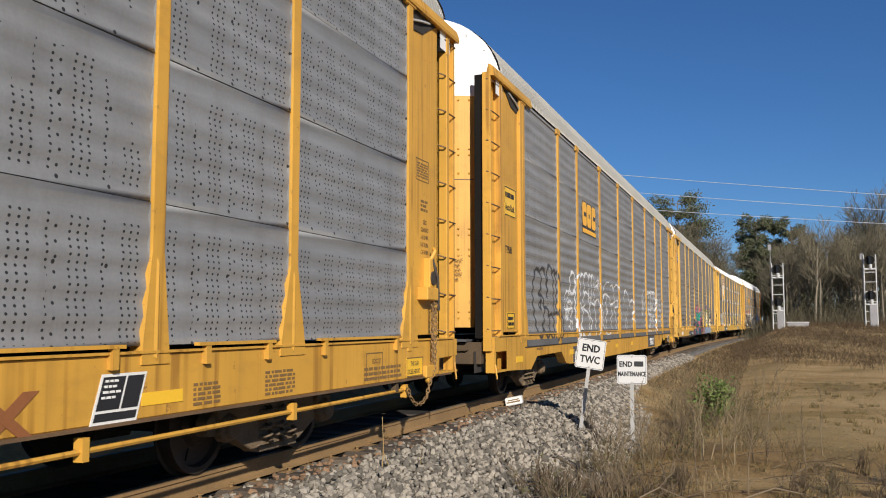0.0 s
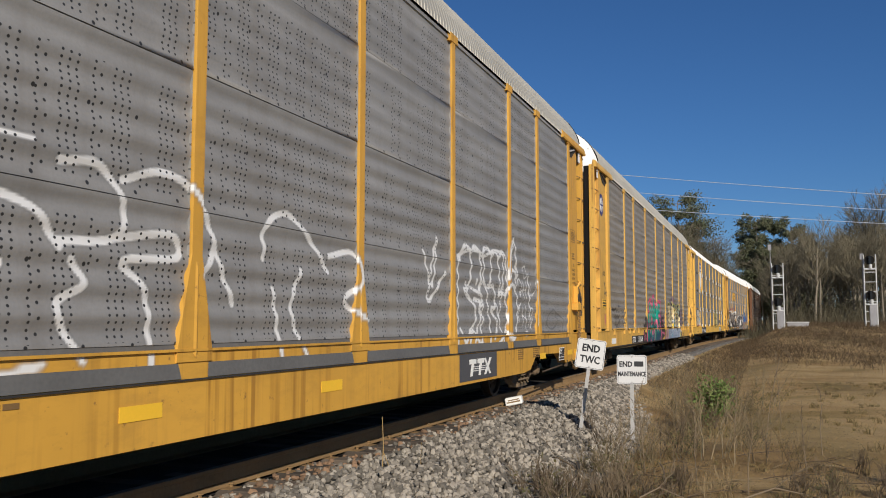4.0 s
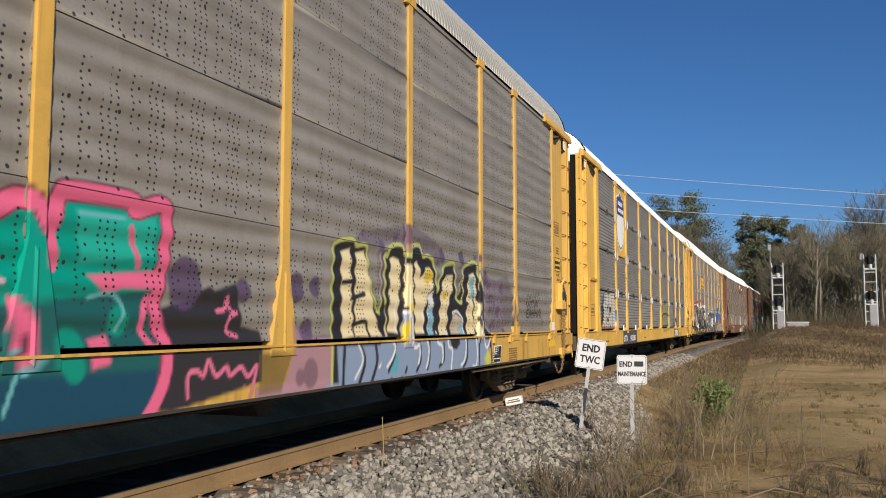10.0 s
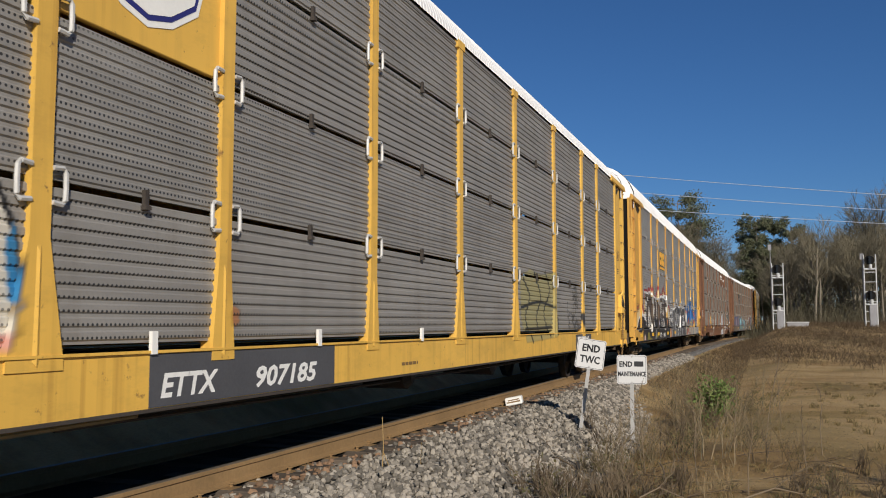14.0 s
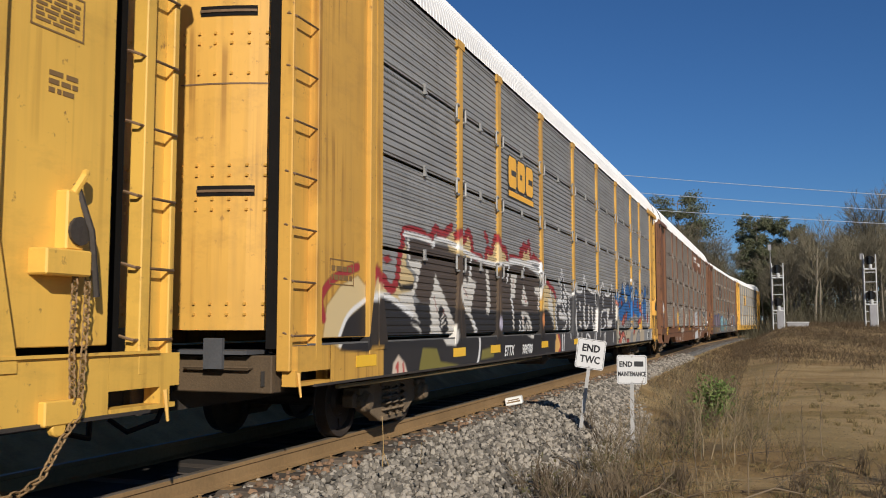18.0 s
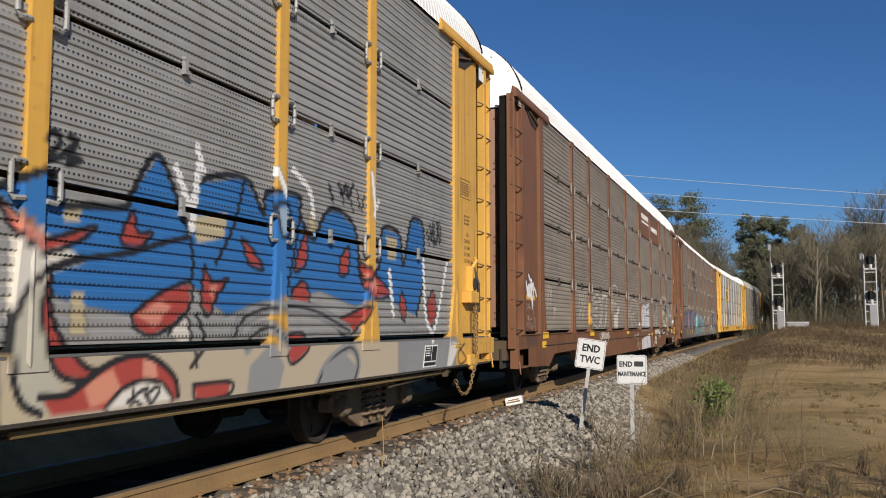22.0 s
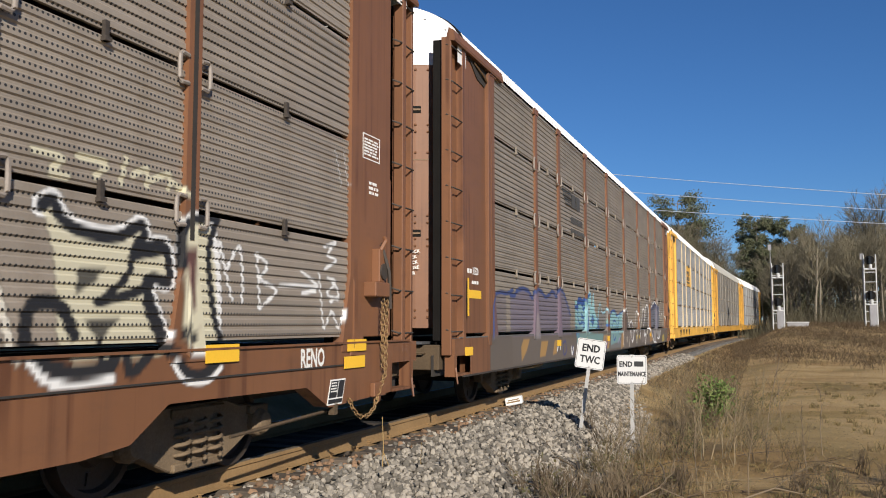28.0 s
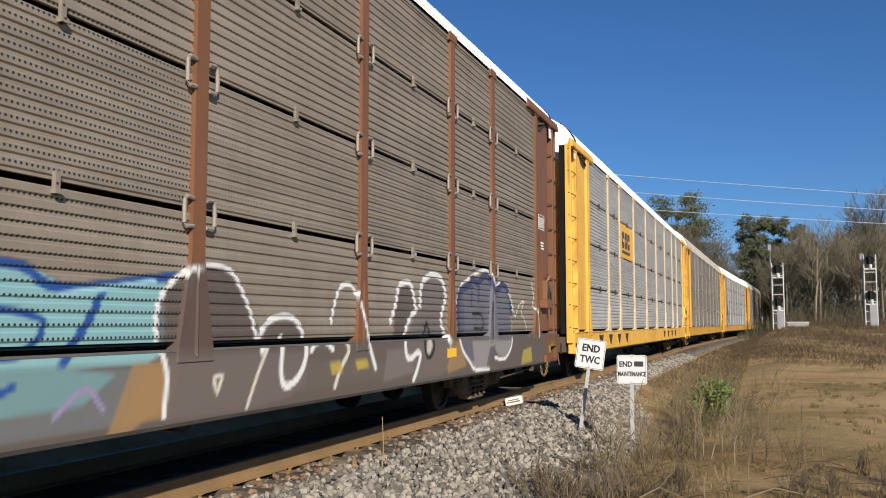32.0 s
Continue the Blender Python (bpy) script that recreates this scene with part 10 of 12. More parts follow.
wheelsets = []
TAUPE, GREY, LIGHT = (0.285, 0.258, 0.215), (0.31, 0.31, 0.31), (0.46, 0.455, 0.44)
YL, BL = "long yellow autorack car with grey side screens", "long brown autorack car with grey ribbed side screens"
CARS = [
    dict(lead=-81.07, col=YEL, panel=(0.27, 0.272, 0.27), low=0.685, kind="dash", stripes=(20.62,), stripe_w=0.45, stripe_z=(0.77, 0.86), label="weathered yellow autorack car with blue-grey perforated screens"),
    dict(lead=-52.29, col=YEL, panel=(0.29, 0.283, 0.268), kind="dash", deep=1, stripes=(1.3, 5.52, 8.72, 11.4, 14.2, 22.72, 25.1, 25.78), stripe_w=0.44, stripe_z=(0.675, 0.78), label="yellow autorack car with flat grey perforated screens and outline tags"),
    dict(lead=-23.76, col=(0.65, 0.39, 0.065), panel=TAUPE, low=0.715, truck=10.2, kind="dash", stripes=(25.0,), label="yellow autorack car with brownish screens and a teal spray-painted piece"),
    dict(lead=4.72, lift=0.72, wear=0.35, dirt=0.2, col=(0.72, 0.44, 0.065), low=0.745, panel=(0.285, 0.27, 0.243), truck=9.85, kind="row", white=1, sign_panels=((1, 2), (1, 3)), stripes=(), label="yellow autorack car with ribbed screens, white roof and a shield"),
    dict(lead=33.49, lift=1.07, col=(0.62, 0.355, 0.055), low=0.765, panel=(0.33, 0.325, 0.31), truck=10.2, kind="row", white=1, clips=1, stripes=(1.3, 4.3, 6.0, 9.2, 12.1), label="yellow autorack car covered in spray paint along its lower half"),
    dict(lead=61.98, lift=1.05, cap=5.15, col=BRN, deep=1, panel=(0.315, 0.27, 0.215), kind="row", white=1, sign_panels=((5, 3), (6, 3)), truck=9.9, stripes=(1.75, 17.8), stripe_w=0.3, label="brown autorack car with ribbed taupe screens and white tags"),
    dict(lead=90.44, col=BRN, low=0.615, lift=0.6, panel=(0.285, 0.245, 0.192), kind="row", white=1, stripes=(0.5, 6.2, 12.0, 20.55), stripe_w=0.35, label="brown autorack car with ribbed screens and lavender spray paint"),
    dict(lead=119.04, lift=0.75, col=(0.78, 0.45, 0.06), panel=LIGHT, kind="row", white=1, sign_panels=((2, 2),), label=YL),
    dict(lead=147.6, col=YEL, panel=TAUPE, kind="row", label=YL),
    dict(lead=176.2, col=YEL, panel=(0.42, 0.41, 0.39), kind="row", white=1, label=YL),
    dict(lead=204.8, col=YEL, panel=TAUPE, kind="row", label=YL),
    dict(lead=233.4, col=BRN, panel=TAUPE, kind="row", white=1, label=BL),
]
TRAIN = [build_car(n, sp) for n, sp in enumerate(CARS)]


def block_logo(car, u, z, w, h, material, edge, x, label):
    """A company mark kept to plain shapes: three chunky blocks over a bar."""
    lg = part("logo_bar", Mb().prism([(u - HALF, z - 0.30 * h), (u + w - HALF, z - 0.30 * h), (u + w - HALF, z - 0.12 * h), (u - HALF, z - 0.12 * h)], x, x + 0.004), material, car, label)
    part("logo_edge", Mb().box(x - 0.003, x, u - 0.03 - HALF, u + w + 0.03 - HALF, z - 0.34 * h, z - 0.085 * h), edge, car)
    for k in range(3):
        a = u + k * w * 0.345
        b = a + w * 0.29
        c = min(0.12 * h, 0.06)
        out = [(a + c, z), (b - c, z), (b, z + c), (b, z + h - c), (b - c, z + h), (a + c, z + h), (a, z + h - c), (a, z + c)]
        part("logo_block", Mb().prism([(p - HALF, q) for p, q in out], x, x + 0.004), material, car)
        part("logo_edge", Mb().prism([((p - (a + b) / 2) * 1.16 + (a + b) / 2 - HALF, (q - z - h / 2) * 1.1 + z + h / 2) for p, q in out], x - 0.003, x), edge, car)
        m = (a + b) / 2
        part("logo_slot", Mb().box(x + 0.004, x + 0.006, m - 0.05 * w - HALF, (b - 0.1 * w if k == 1 else b) - 0.02 * w - HALF, z + 0.40 * h, z + 0.58 * h), edge, car)


def italic_bars(car, u, z, w, h, x, material):
    """A slanted three-part mark with speed lines, as plain shapes."""
    for k in range(3):
        a = u + k * w * 0.34 - HALF
        b = a + w * 0.28
        s = 0.25 * h
        if k < 2:
            part("logo_block", Mb().prism([(a + s, z + 0.72 * h), (b + s, z + 0.72 * h), (b + s, z + h), (a + s, z + h)], x, x + 0.004), material, car)
            part("logo_block", Mb().prism([(a + 0.09 * w, z), (a + 0.18 * w, z), (a + 0.18 * w + s, z + 0.72 * h), (a + 0.09 * w + s, z + 0.72 * h)], x, x + 0.004), material, car)
        else:
            part("logo_block", Mb().prism([(a, z), (a + 0.09 * w, z), (b + s, z + h), (b + s - 0.09 * w, z + h)], x, x + 0.004), material, car)
            part("logo_block", Mb().prism([(b - 0.06 * w, z), (b + 0.02 * w, z), (a + s, z + h), (a + s - 0.08 * w, z + h)], x + 0.004, x + 0.007), material, car)
    for k in range(3):
        part("speed_line", Mb().box(x, x + 0.003, u + 0.12 * w - HALF, u + 0.85 * w - HALF, z + (0.28 + 0.12 * k) * h, z + (0.32 + 0.12 * k) * h), material, car)


def frame_box(car, u0, u1, z0, z1, x, material, w=0.012):
    mb = Mb()
    for a, b, c, d in ((u0, u1, z0, z0 + w), (u0, u1, z1 - w, z1), (u0, u0 + w, z0, z1), (u1 - w, u1, z0, z1)):
        mb.box(x, x + 0.003, a - HALF, b - HALF, c, d)
    part("stencil_frame", mb, material, car)


def boxed_text(car, u0, u1, z0, z1, x, material, rows, seed):
    frame_box(car, u0, u1, z0, z1, x, material)
    text_bars(car, u0 + 0.04, u1 - 0.04, z0 + 0.04, z1 - 0.04, x, material, rows, seed)


def data_plate(car, u0, u1, z0, z1, lean, seed):
    """Inspection stencil: two black fields over a black strip in a leaning white frame."""
    def leaning(a, b, c, d, x, thick):
        put = lambda u, z: (u + lean * (z - z0) / (z1 - z0) - HALF, z)
        return Mb().prism([put(a, c), put(b, c), put(b, d), put(a, d)], x, x + thick)
    w, h = u1 - u0, z1 - z0
    fr = part("data_plate", leaning(u0, u1, z0, z1, PX, 0.003), M_WHITE, car, "white frame of the inspection stencil")
    for a, b, c, d in ((0.05, 0.53, 0.28, 0.94), (0.58, 0.95, 0.28, 0.94), (0.05, 0.95, 0.06, 0.22)):
        part("data_field", leaning(u0 + a * w, u0 + b * w, z0 + c * h, z0 + d * h, PX + 0.003, 0.003), M_INK, fr, "black stencil field")
    r = random.Random(seed)
    tx = Mb()
    for k in range(4):
        zc = z0 + (0.86 - 0.11 * k) * h
        a = u0 + 0.10 * w + lean * (zc - z0) / h
        for _ in range(3):
            b = a + w * r.uniform(0.06, 0.12)
            tx.box(PX + 0.006, PX + 0.008, a - HALF, b - HALF, zc - 0.025 * h, zc + 0.025 * h)
            a = b + 0.025 * w
    tagged(part("stencil_text", tx, M_WHITE, car), kind="stuff")


def caution(car, u0, u1, z0, z1, x, seed):
    plate(car, "caution_plate", u0, u1, z0, z1, x, M_STRIPE, "yellow caution plate")
    boxed_text(car, u0 + 0.01, u1 - 0.01, z0 + 0.01, z1 - 0.01, x + 0.006, M_INK, 2, seed)


CX = SX - 0.044          # face of the corner sheets
PX = SX + 0.002          # face of the sill
WX = SX - 0.008          # just off the screens
M_SLATE = plain("slate_grey_patch_paint", (0.075, 0.075, 0.08), 0.6, 0.0, 6, 0.25, 0.1)
M_FADED = plain("faded_cream_lettering", (0.56, 0.47, 0.38), 0.7, 0.0, 12, 0.3, 0.0)
M_NSGREY = plain("faded_charcoal_marking", (0.06, 0.057, 0.052), 0.7, 0.0, 6, 0.3, 0.0)
M_TRAILMARK = plain("brown_marking_paint", (0.26, 0.10, 0.03), 0.7, 0.0, 6, 0.2, 0.0)

# stencils common to all cars: corner sheets and sill
for n, car in enumerate(TRAIN[:8]):
    ink = M_INK_BROWN if CARS[n]["col"][0] > 0.4 else M_WHITE
    boxed_text(car, 25.70, 26.14, 3.12, 3.40, CX, ink, 6, n)
    text_bars(car, 25.86, 26.10, 2.74, 2.90, CX, ink, 3, n + 20)
    for k, row in enumerate(() if n in (3, 5, 6, 7) else ("DECK", "CLEARANCE", "A 62 3/8 MIN.", "B 61 7/8 MIN.", "C 64 1/8 MIN.")):
        letters(car, row, 0.075, 25.86 + (0.08 if k == 0 else 0), 2.58 - 0.095 * k, CX + 0.002, ink, squeeze=0.62)
    if n < 4:
        text_bars(car, 22.2, 22.7, 0.72, 0.94, PX, ink, 6, n + 40)
        text_bars(car, 21.2, 21.55, 0.72, 0.90, PX, ink, 5, n + 45)
    for k, row in enumerate(() if n not in (1, 2, 6) else ("LOWER & LOCK", "HINGED DECK", "CLOSE & LOCK", "DOORS BEFORE", "MOVING CAR")):
        me = cached(("text", row, 0.062, 0.0), lambda: text_mesh(row, 0.062))
        part("lettering", me, ink, car, at=Matrix(((1.0, 0, 0, 0.60), (0.242, 0, 0.97, 0.05 - HALF + 0.03 + 0.012), (0, 1.0, 0, 2.27 - 0.075 * k), (0, 0, 0, 1))))
    if n in (0, 1, 3):
        text_bars(car, 10.1, 10.6, 0.84, 0.90, PX, ink, 1, n + 50)
        text_bars(car, 2.7, 3.2, 0.84, 0.91, PX, ink, 1, n + 60)
    if n == 0:
        frame_box(car, 24.2, 24.62, 0.74, 1.02, PX, M_INK_BROWN)

c0, c1, c2, c3, c4, c5, c6, c7 = TRAIN[:8]
data_plate(c0, 20.13, 20.57, 0.685, 1.005, 0.10, 4)
italic_bars(c0, 18.35, 0.68, 1.35, 0.26, PX, M_TRAILMARK)
plate(c0, "height_plate", 25.30, 25.82, 0.70, 0.93, PX, M_STRIPE, "yellow plate lettered THIS CAR EXCESS HEIGHT")
frame_box(c0, 25.30, 25.82, 0.70, 0.93, PX + 0.004, M_INK_BROWN, 0.014)
letters(c0, "THIS CAR", 0.075, 25.42, 0.83, PX + 0.006, M_INK_BROWN, squeeze=0.8)
letters(c0, "EXCESS HEIGHT", 0.075, 25.33, 0.735, PX + 0.006, M_INK_BROWN, squeeze=0.72)
letters(c0, "EOC-27", 0.075, 24.35, 0.90, PX + 0.002, M_INK_BROWN, squeeze=0.9)
text_bars(c0, 24.15, 25.15, 0.72, 0.88, PX, M_INK_BROWN, 3, 5)

caution(c1, 0.92, 1.36, 1.24, 1.52, CX, 7)
plate(c1, "rack_sign", 0.80, 1.50, 3.12, 3.62, CX, M_STRIPE, "yellow sign lettered Auto Rack")
frame_box(c1, 0.81, 1.49, 3.13, 3.61, CX + 0.005, M_INK, 0.014)
letters(c1, "Auto Rack", 0.155, 0.85, 3.22, CX + 0.006, M_INK, squeeze=0.82)
text_bars(c1, 0.85, 1.4, 3.42, 3.56, CX + 0.006, M_INK, 1, 3)
letters(c1, "T 9580", 0.17, 0.84, 2.50, CX + 0.002, M_INK, squeeze=0.80)
block_logo(c1, 7.12, 3.62, 1.62, 0.55, M_LOGO_Y, M_NSGREY, WX, "golden yellow company mark")
plate(c1, "number_panel", 5.86, 8.62, 0.50, 0.84, PX, M_SLATE, "slate grey number panel")
letters(c1, "ETTX", 0.235, 5.98, 0.56, PX + 0.006, M_WHITE, slant=0.3, squeeze=1.55)
letters(c1, "853620", 0.235, 7.2, 0.56, PX + 0.006, M_WHITE, slant=0.3, squeeze=1.62)
plate(c1, "mark_panel", 18.2, 19.95, 0.52, 0.90, PX, M_SLATE, "slate grey panel with a pale mark")
italic_bars(c1, 18.55, 0.58, 1.1, 0.24, PX + 0.005, M_WHITE)

plate(c2, "number_panel", 5.70, 8.42, 0.722, 0.95, PX, M_INK, "black number panel")
letters(c2, "ETTX", 0.235, 5.82, 0.75, PX + 0.006, M_WHITE, slant=0.25, squeeze=1.05)
letters(c2, "711669", 0.235, 7.02, 0.75, PX + 0.006, M_WHITE, slant=0.25, squeeze=1.48)
letters(c2, "13021", 0.15, 1.06, 2.58, CX + 0.002, M_INK, squeeze=0.95)
caution(c2, 1.02, 1.46, 1.72, 1.95, CX, 9)
caution(c2, 25.67, 26.23, 2.38, 2.68, CX + 0.004, 10)
plate(c2, "blank_patch", 2.05, 2.75, 0.78, 0.93, PX, M_WHITE, "pale blank patch")
plate(c2, "blank_patch", 25.2, 25.45, 1.2, 1.36, SX + 0.014, M_WHITE, "pale blank patch")
em = part("round_emblem", Mb().lathe([(0, 0.29), (0.004, 0.29)], (CX, 0.99 - HALF, 4.41), "x", 28), M_LOGO_B, c2, "faded blue round emblem")
part("emblem_field", Mb().lathe([(0.004, 0.19), (0.007, 0.19)], (CX, 0.99 - HALF, 4.41), "x", 28), M_WHITE, em, "white centre")
part("emblem_cross", Mb().box(CX + 0.007, CX + 0.010, 0.97 - HALF, 1.01 - HALF, 4.23, 4.59).box(CX + 0.007, CX + 0.0095, 0.81 - HALF, 1.17 - HALF, 4.39, 4.43), M_LOGO_B, em)


def shield(car, u, z, w, h, x):
    """A heraldic shield, as plain shapes: blue chief over a white field."""
    out = [(-0.5, 0.80), (-0.42, 0.90), (-0.2, 0.91), (0.0, 1.0), (0.2, 0.91), (0.42, 0.90), (0.5, 0.80), (0.46, 0.62), (0.50, 0.35), (0.42, 0.15), (0.2, 0.04), (0.0, 0.0), (-0.2, 0.04), (-0.42, 0.15), (-0.50, 0.35), (-0.46, 0.62)]

    def lay_out(k, d):
        return [(u + w * k * a - HALF, z + h * (0.5 + (b - 0.5) * k)) for a, b in d]
    part("shield_edge", Mb().prism(lay_out(1.06, out), x, x + 0.004), M_WHITE, car)
    part("shield_rim", Mb().prism(lay_out(1.0, out), x + 0.004, x + 0.007), M_LOGO_B, car)
    part("shield_field", Mb().prism(lay_out(0.95, out), x + 0.007, x + 0.010), M_WHITE, car, "white shield field")
    chief = [p for p in out if p[1] > 0.6]
    chief = [(-0.46, 0.60)] + [out[0]] + out[1:7] + [(0.46, 0.60)]
    part("shield_chief", Mb().prism(lay_out(0.95, chief), x + 0.010, x + 0.013), M_LOGO_B, car, "deep blue shield top")
    for k, zz in enumerate((0.80, 0.68)):
        for j in range(5 + k):
            a = u + w * (-0.30 + 0.125 * j) - HALF
            part("chief_bar", Mb().box(x + 0.013, x + 0.016, a, a + 0.085 * w, z + h * zz - 0.035 * h, z + h * zz + 0.035 * h), M_WHITE, car)


shield(c3, 5.545, 3.47, 1.30, 1.66, SX - 0.028)
plate(c3, "number_panel", 5.63, 8.40, 0.75, 1.12, PX, M_SLATE, "slate grey number panel")
letters(c3, "ETTX", 0.235, 5.74, 0.815, PX + 0.006, M_WHITE, slant=0.2, squeeze=1.15)
letters(c3, "907185", 0.235, 6.95, 0.81, PX + 0.006, M_WHITE, slant=0.2, squeeze=1.5)
plate(c3, "mark_panel", 19.88, 21.62, 0.755, 1.09, PX, M_SLATE, "slate grey panel with a pale mark")
italic_bars(c3, 20.0, 0.79, 1.3, 0.25, PX + 0.005, M_WHITE)
part("recess_lip", Mb().box(CX, CX + 0.05, 0.82 - HALF, 1.66 - HALF, 2.38, 2.44).box(CX, CX + 0.03, 0.82 - HALF, 0.86 - HALF, 1.2, 2.40), car_paint("recess_paint", YEL, car=c3), c3)
frame_box(c3, 0.95, 1.5, 1.52, 1.80, CX, M_INK_BROWN)
text_bars(c3, 1.0, 1.45, 1.58, 1.74, CX, M_INK_BROWN, 2, 14)
text_bars(c3, 0.12, 0.42, 2.30, 2.56, SX - 0.098, M_INK_BROWN, 4, 15)
for u in (8.06, 5.65, 10.7):
    plate(c3, "white_tab", u - 0.03, u + 0.03, 1.12, 1.28, SX + 0.0, M_WHITE, "small white tab", 0.03)

block_logo(c4, 7.08, 3.62, 1.62, 0.52, M_LOGO_Y, M_NSGREY, WX, "golden yellow company mark")
letters(c4, "ETTX", 0.23, 6.72, 0.815, PX + 0.004, M_WHITE, slant=0.3, squeeze=1.0)
letters(c4, "909700", 0.23, 7.80, 0.81, PX + 0.004, M_WHITE, slant=0.3, squeeze=1.0)
boxed_text(c4, 0.78, 1.32, 1.72, 1.98, CX + 0.002, M_INK_BROWN, 2, 17)
data_plate(c4, 24.16, 24.60, 0.79, 1.06, 0.08, 77)
data_plate(c1, 24.26, 24.70, 0.59, 0.845, 0.08, 78)
data_plate(c2, 21.32, 21.70, 0.72, 0.99, 0.08, 79)

letters(c5, "SSW", 0.20, 5.50, 0.59, PX + 0.002, M_FADED, squeeze=1.1, slant=0.25)
letters(c5, "80502", 0.21, 6.76, 0.56, PX + 0.002, M_FADED, squeeze=1.4, slant=0.15)
plate(c5, "reflector", 6.37, 6.86, 1.04, 1.16, SX + 0.016, M_STRIPE, "yellow reflective strip")
plate(c5, "reflector", 11.98, 12.42, 1.02, 1.10, SX + 0.016, M_STRIPE, "yellow reflective strip")
for a, b, zz, hh in ((15.95, 17.75, 5.02, 0.16), (15.95, 17.75, 4.82, 0.07), (18.05, 20.2, 4.80, 0.17), (18.05, 18.35, 4.97, 0.14)):
    r = random.Random(int(a * 10))
    if hh > 0.1:
        k = a
        while k < b - 0.1:
            w = r.uniform(0.14, 0.22)
            plate(c5, "mark_bar", k, k + w, zz - hh / 2, zz + hh / 2, SX - 0.028, M_WHITE, "plain white mark")
            k += w + 0.07
    else:
        plate(c5, "mark_bar", a, b, zz - hh / 2, zz + hh / 2, SX - 0.028, M_WHITE, "plain white mark")
letters(c5, "RENO", 0.24, 24.32, 0.93, PX + 0.002, M_WHITE, squeeze=0.72)
data_plate(c5, 24.84, 25.16, 0.54, 0.785, 0.08, 80)
plate(c5, "reflector", 22.85, 23.3, 1.03, 1.17, SX + 0.016, M_STRIPE, "yellow reflective strip")
plate(c5, "reflector", 25.18, 25.66, 0.88, 1.0, SX + 0.016, M_STRIPE, "yellow reflective strip")
for u in (1.75, 25.25):
    plate(c5, "reflector", u, u + 0.44, 1.05, 1.17, SX + 0.016, M_STRIPE, "yellow reflective strip")

for k in range(6):
    plate(c6, "mark_line", 6.85 + 0.06 * k, 7.75, 4.16 - 0.055 * k, 4.185 - 0.055 * k, WX, M_NSGREY, "charcoal stripe")
for a, b in ((7.78, 8.18), (8.24, 8.64)):
    plate(c6, "mark_block", a, b, 3.87, 4.17, WX, M_NSGREY, "charcoal block")
text_bars(c6, 7.70, 8.95, 3.50, 3.74, WX, M_NSGREY, 1, 30)
text_bars(c6, 7.70, 9.15, 3.30, 3.46, WX, M_NSGREY, 1, 31)
letters(c6, "31520", 0.15, 0.98, 2.05, CX + 0.002, M_WHITE, squeeze=0.72)
text_bars(c6, 0.74, 0.94, 2.05, 2.16, CX, M_WHITE, 1, 33)
plate(c6, "label_strip", 0.71, 1.38, 1.70, 1.82, CX, M_STRIPE, "yellow label strip")
plate(c6, "reflector", 0.62, 0.68, 1.44, 1.98, CX + 0.046, M_STRIPE, "upright yellow reflective strip")
text_bars(c6, 0.95, 1.25, 1.90, 1.98, CX, M_WHITE, 1, 34)

block_logo(c7, 7.0, 3.55, 1.5, 0.5, M_NSGREY, M_LOGO_Y, SX - 0.024, "dark company mark on a yellow panel")
# dark triangles along the sill
for car, u0 in ((c7, 3.0), (c7, 17.0)):
    for k in range(4):
        part("sill_gusset", Mb().prism([(u0 + 1.4 * k - HALF, 1.04), (u0 + 1.4 * k + 0.5 - HALF, 1.04), (u0 + 1.4 * k + 0.25 - HALF, 0.78)], SX, SX + 0.02), M_INSIDE, car)

WAY = (-65.467, -55.55, -45.687, -35.786, -25.789, -15.605, -5.247, 5.258, 15.822, 26.441, 36.945, 47.422, 58.082, 68.625, 79.11, 89.557, 99.876)


def gone(t):
    """How far the train has come since 13 s, in metres: a smooth curve through its places every two seconds."""
    a = min(max(t / 2.0, 0.0), 16.0)
    i = min(int(a), 15)
    f = a - i
    p = [WAY[min(max(k, 0), 16)] for k in (i - 1, i, i + 1, i + 2)]
    if i == 0:
        p[0] = 2 * p[1] - p[2]
    if i == 15:
        p[3] = 2 * p[2] - p[1]
    return 0.5 * (2 * p[1] + (p[2] - p[0]) * f + (2 * p[0] - 5 * p[1] + 4 * p[2] - p[3]) * f * f + (3 * p[1] - p[0] - 3 * p[2] + p[3]) * f ** 3)


def car_pose(lead, t):
    s = lead + HALF - gone(t)
    a, b = track_point(s - 9.65), track_point(s + 9.65)
    th = math.atan2(-(b[0] - a[0]), b[1] - a[1])
    return pose((a[0] + b[0]) / 2, (a[1] + b[1]) / 2, 0, 0, 0, math.degrees(th))


# ---- ballast stones, grass, weeds: small stuff joined by kind ----
def stuff(name, label, category, v, f, material, cap=False):
    me = bpy.data.meshes.new(name)
    me.from_pydata(v.tolist(), [], f.tolist())
    return thing(name, label, category, kind="stuff", mesh=me, material=material)


def bed_z(d):
    return np.interp(d, [a for a, _ in BED], [b for _, b in BED])


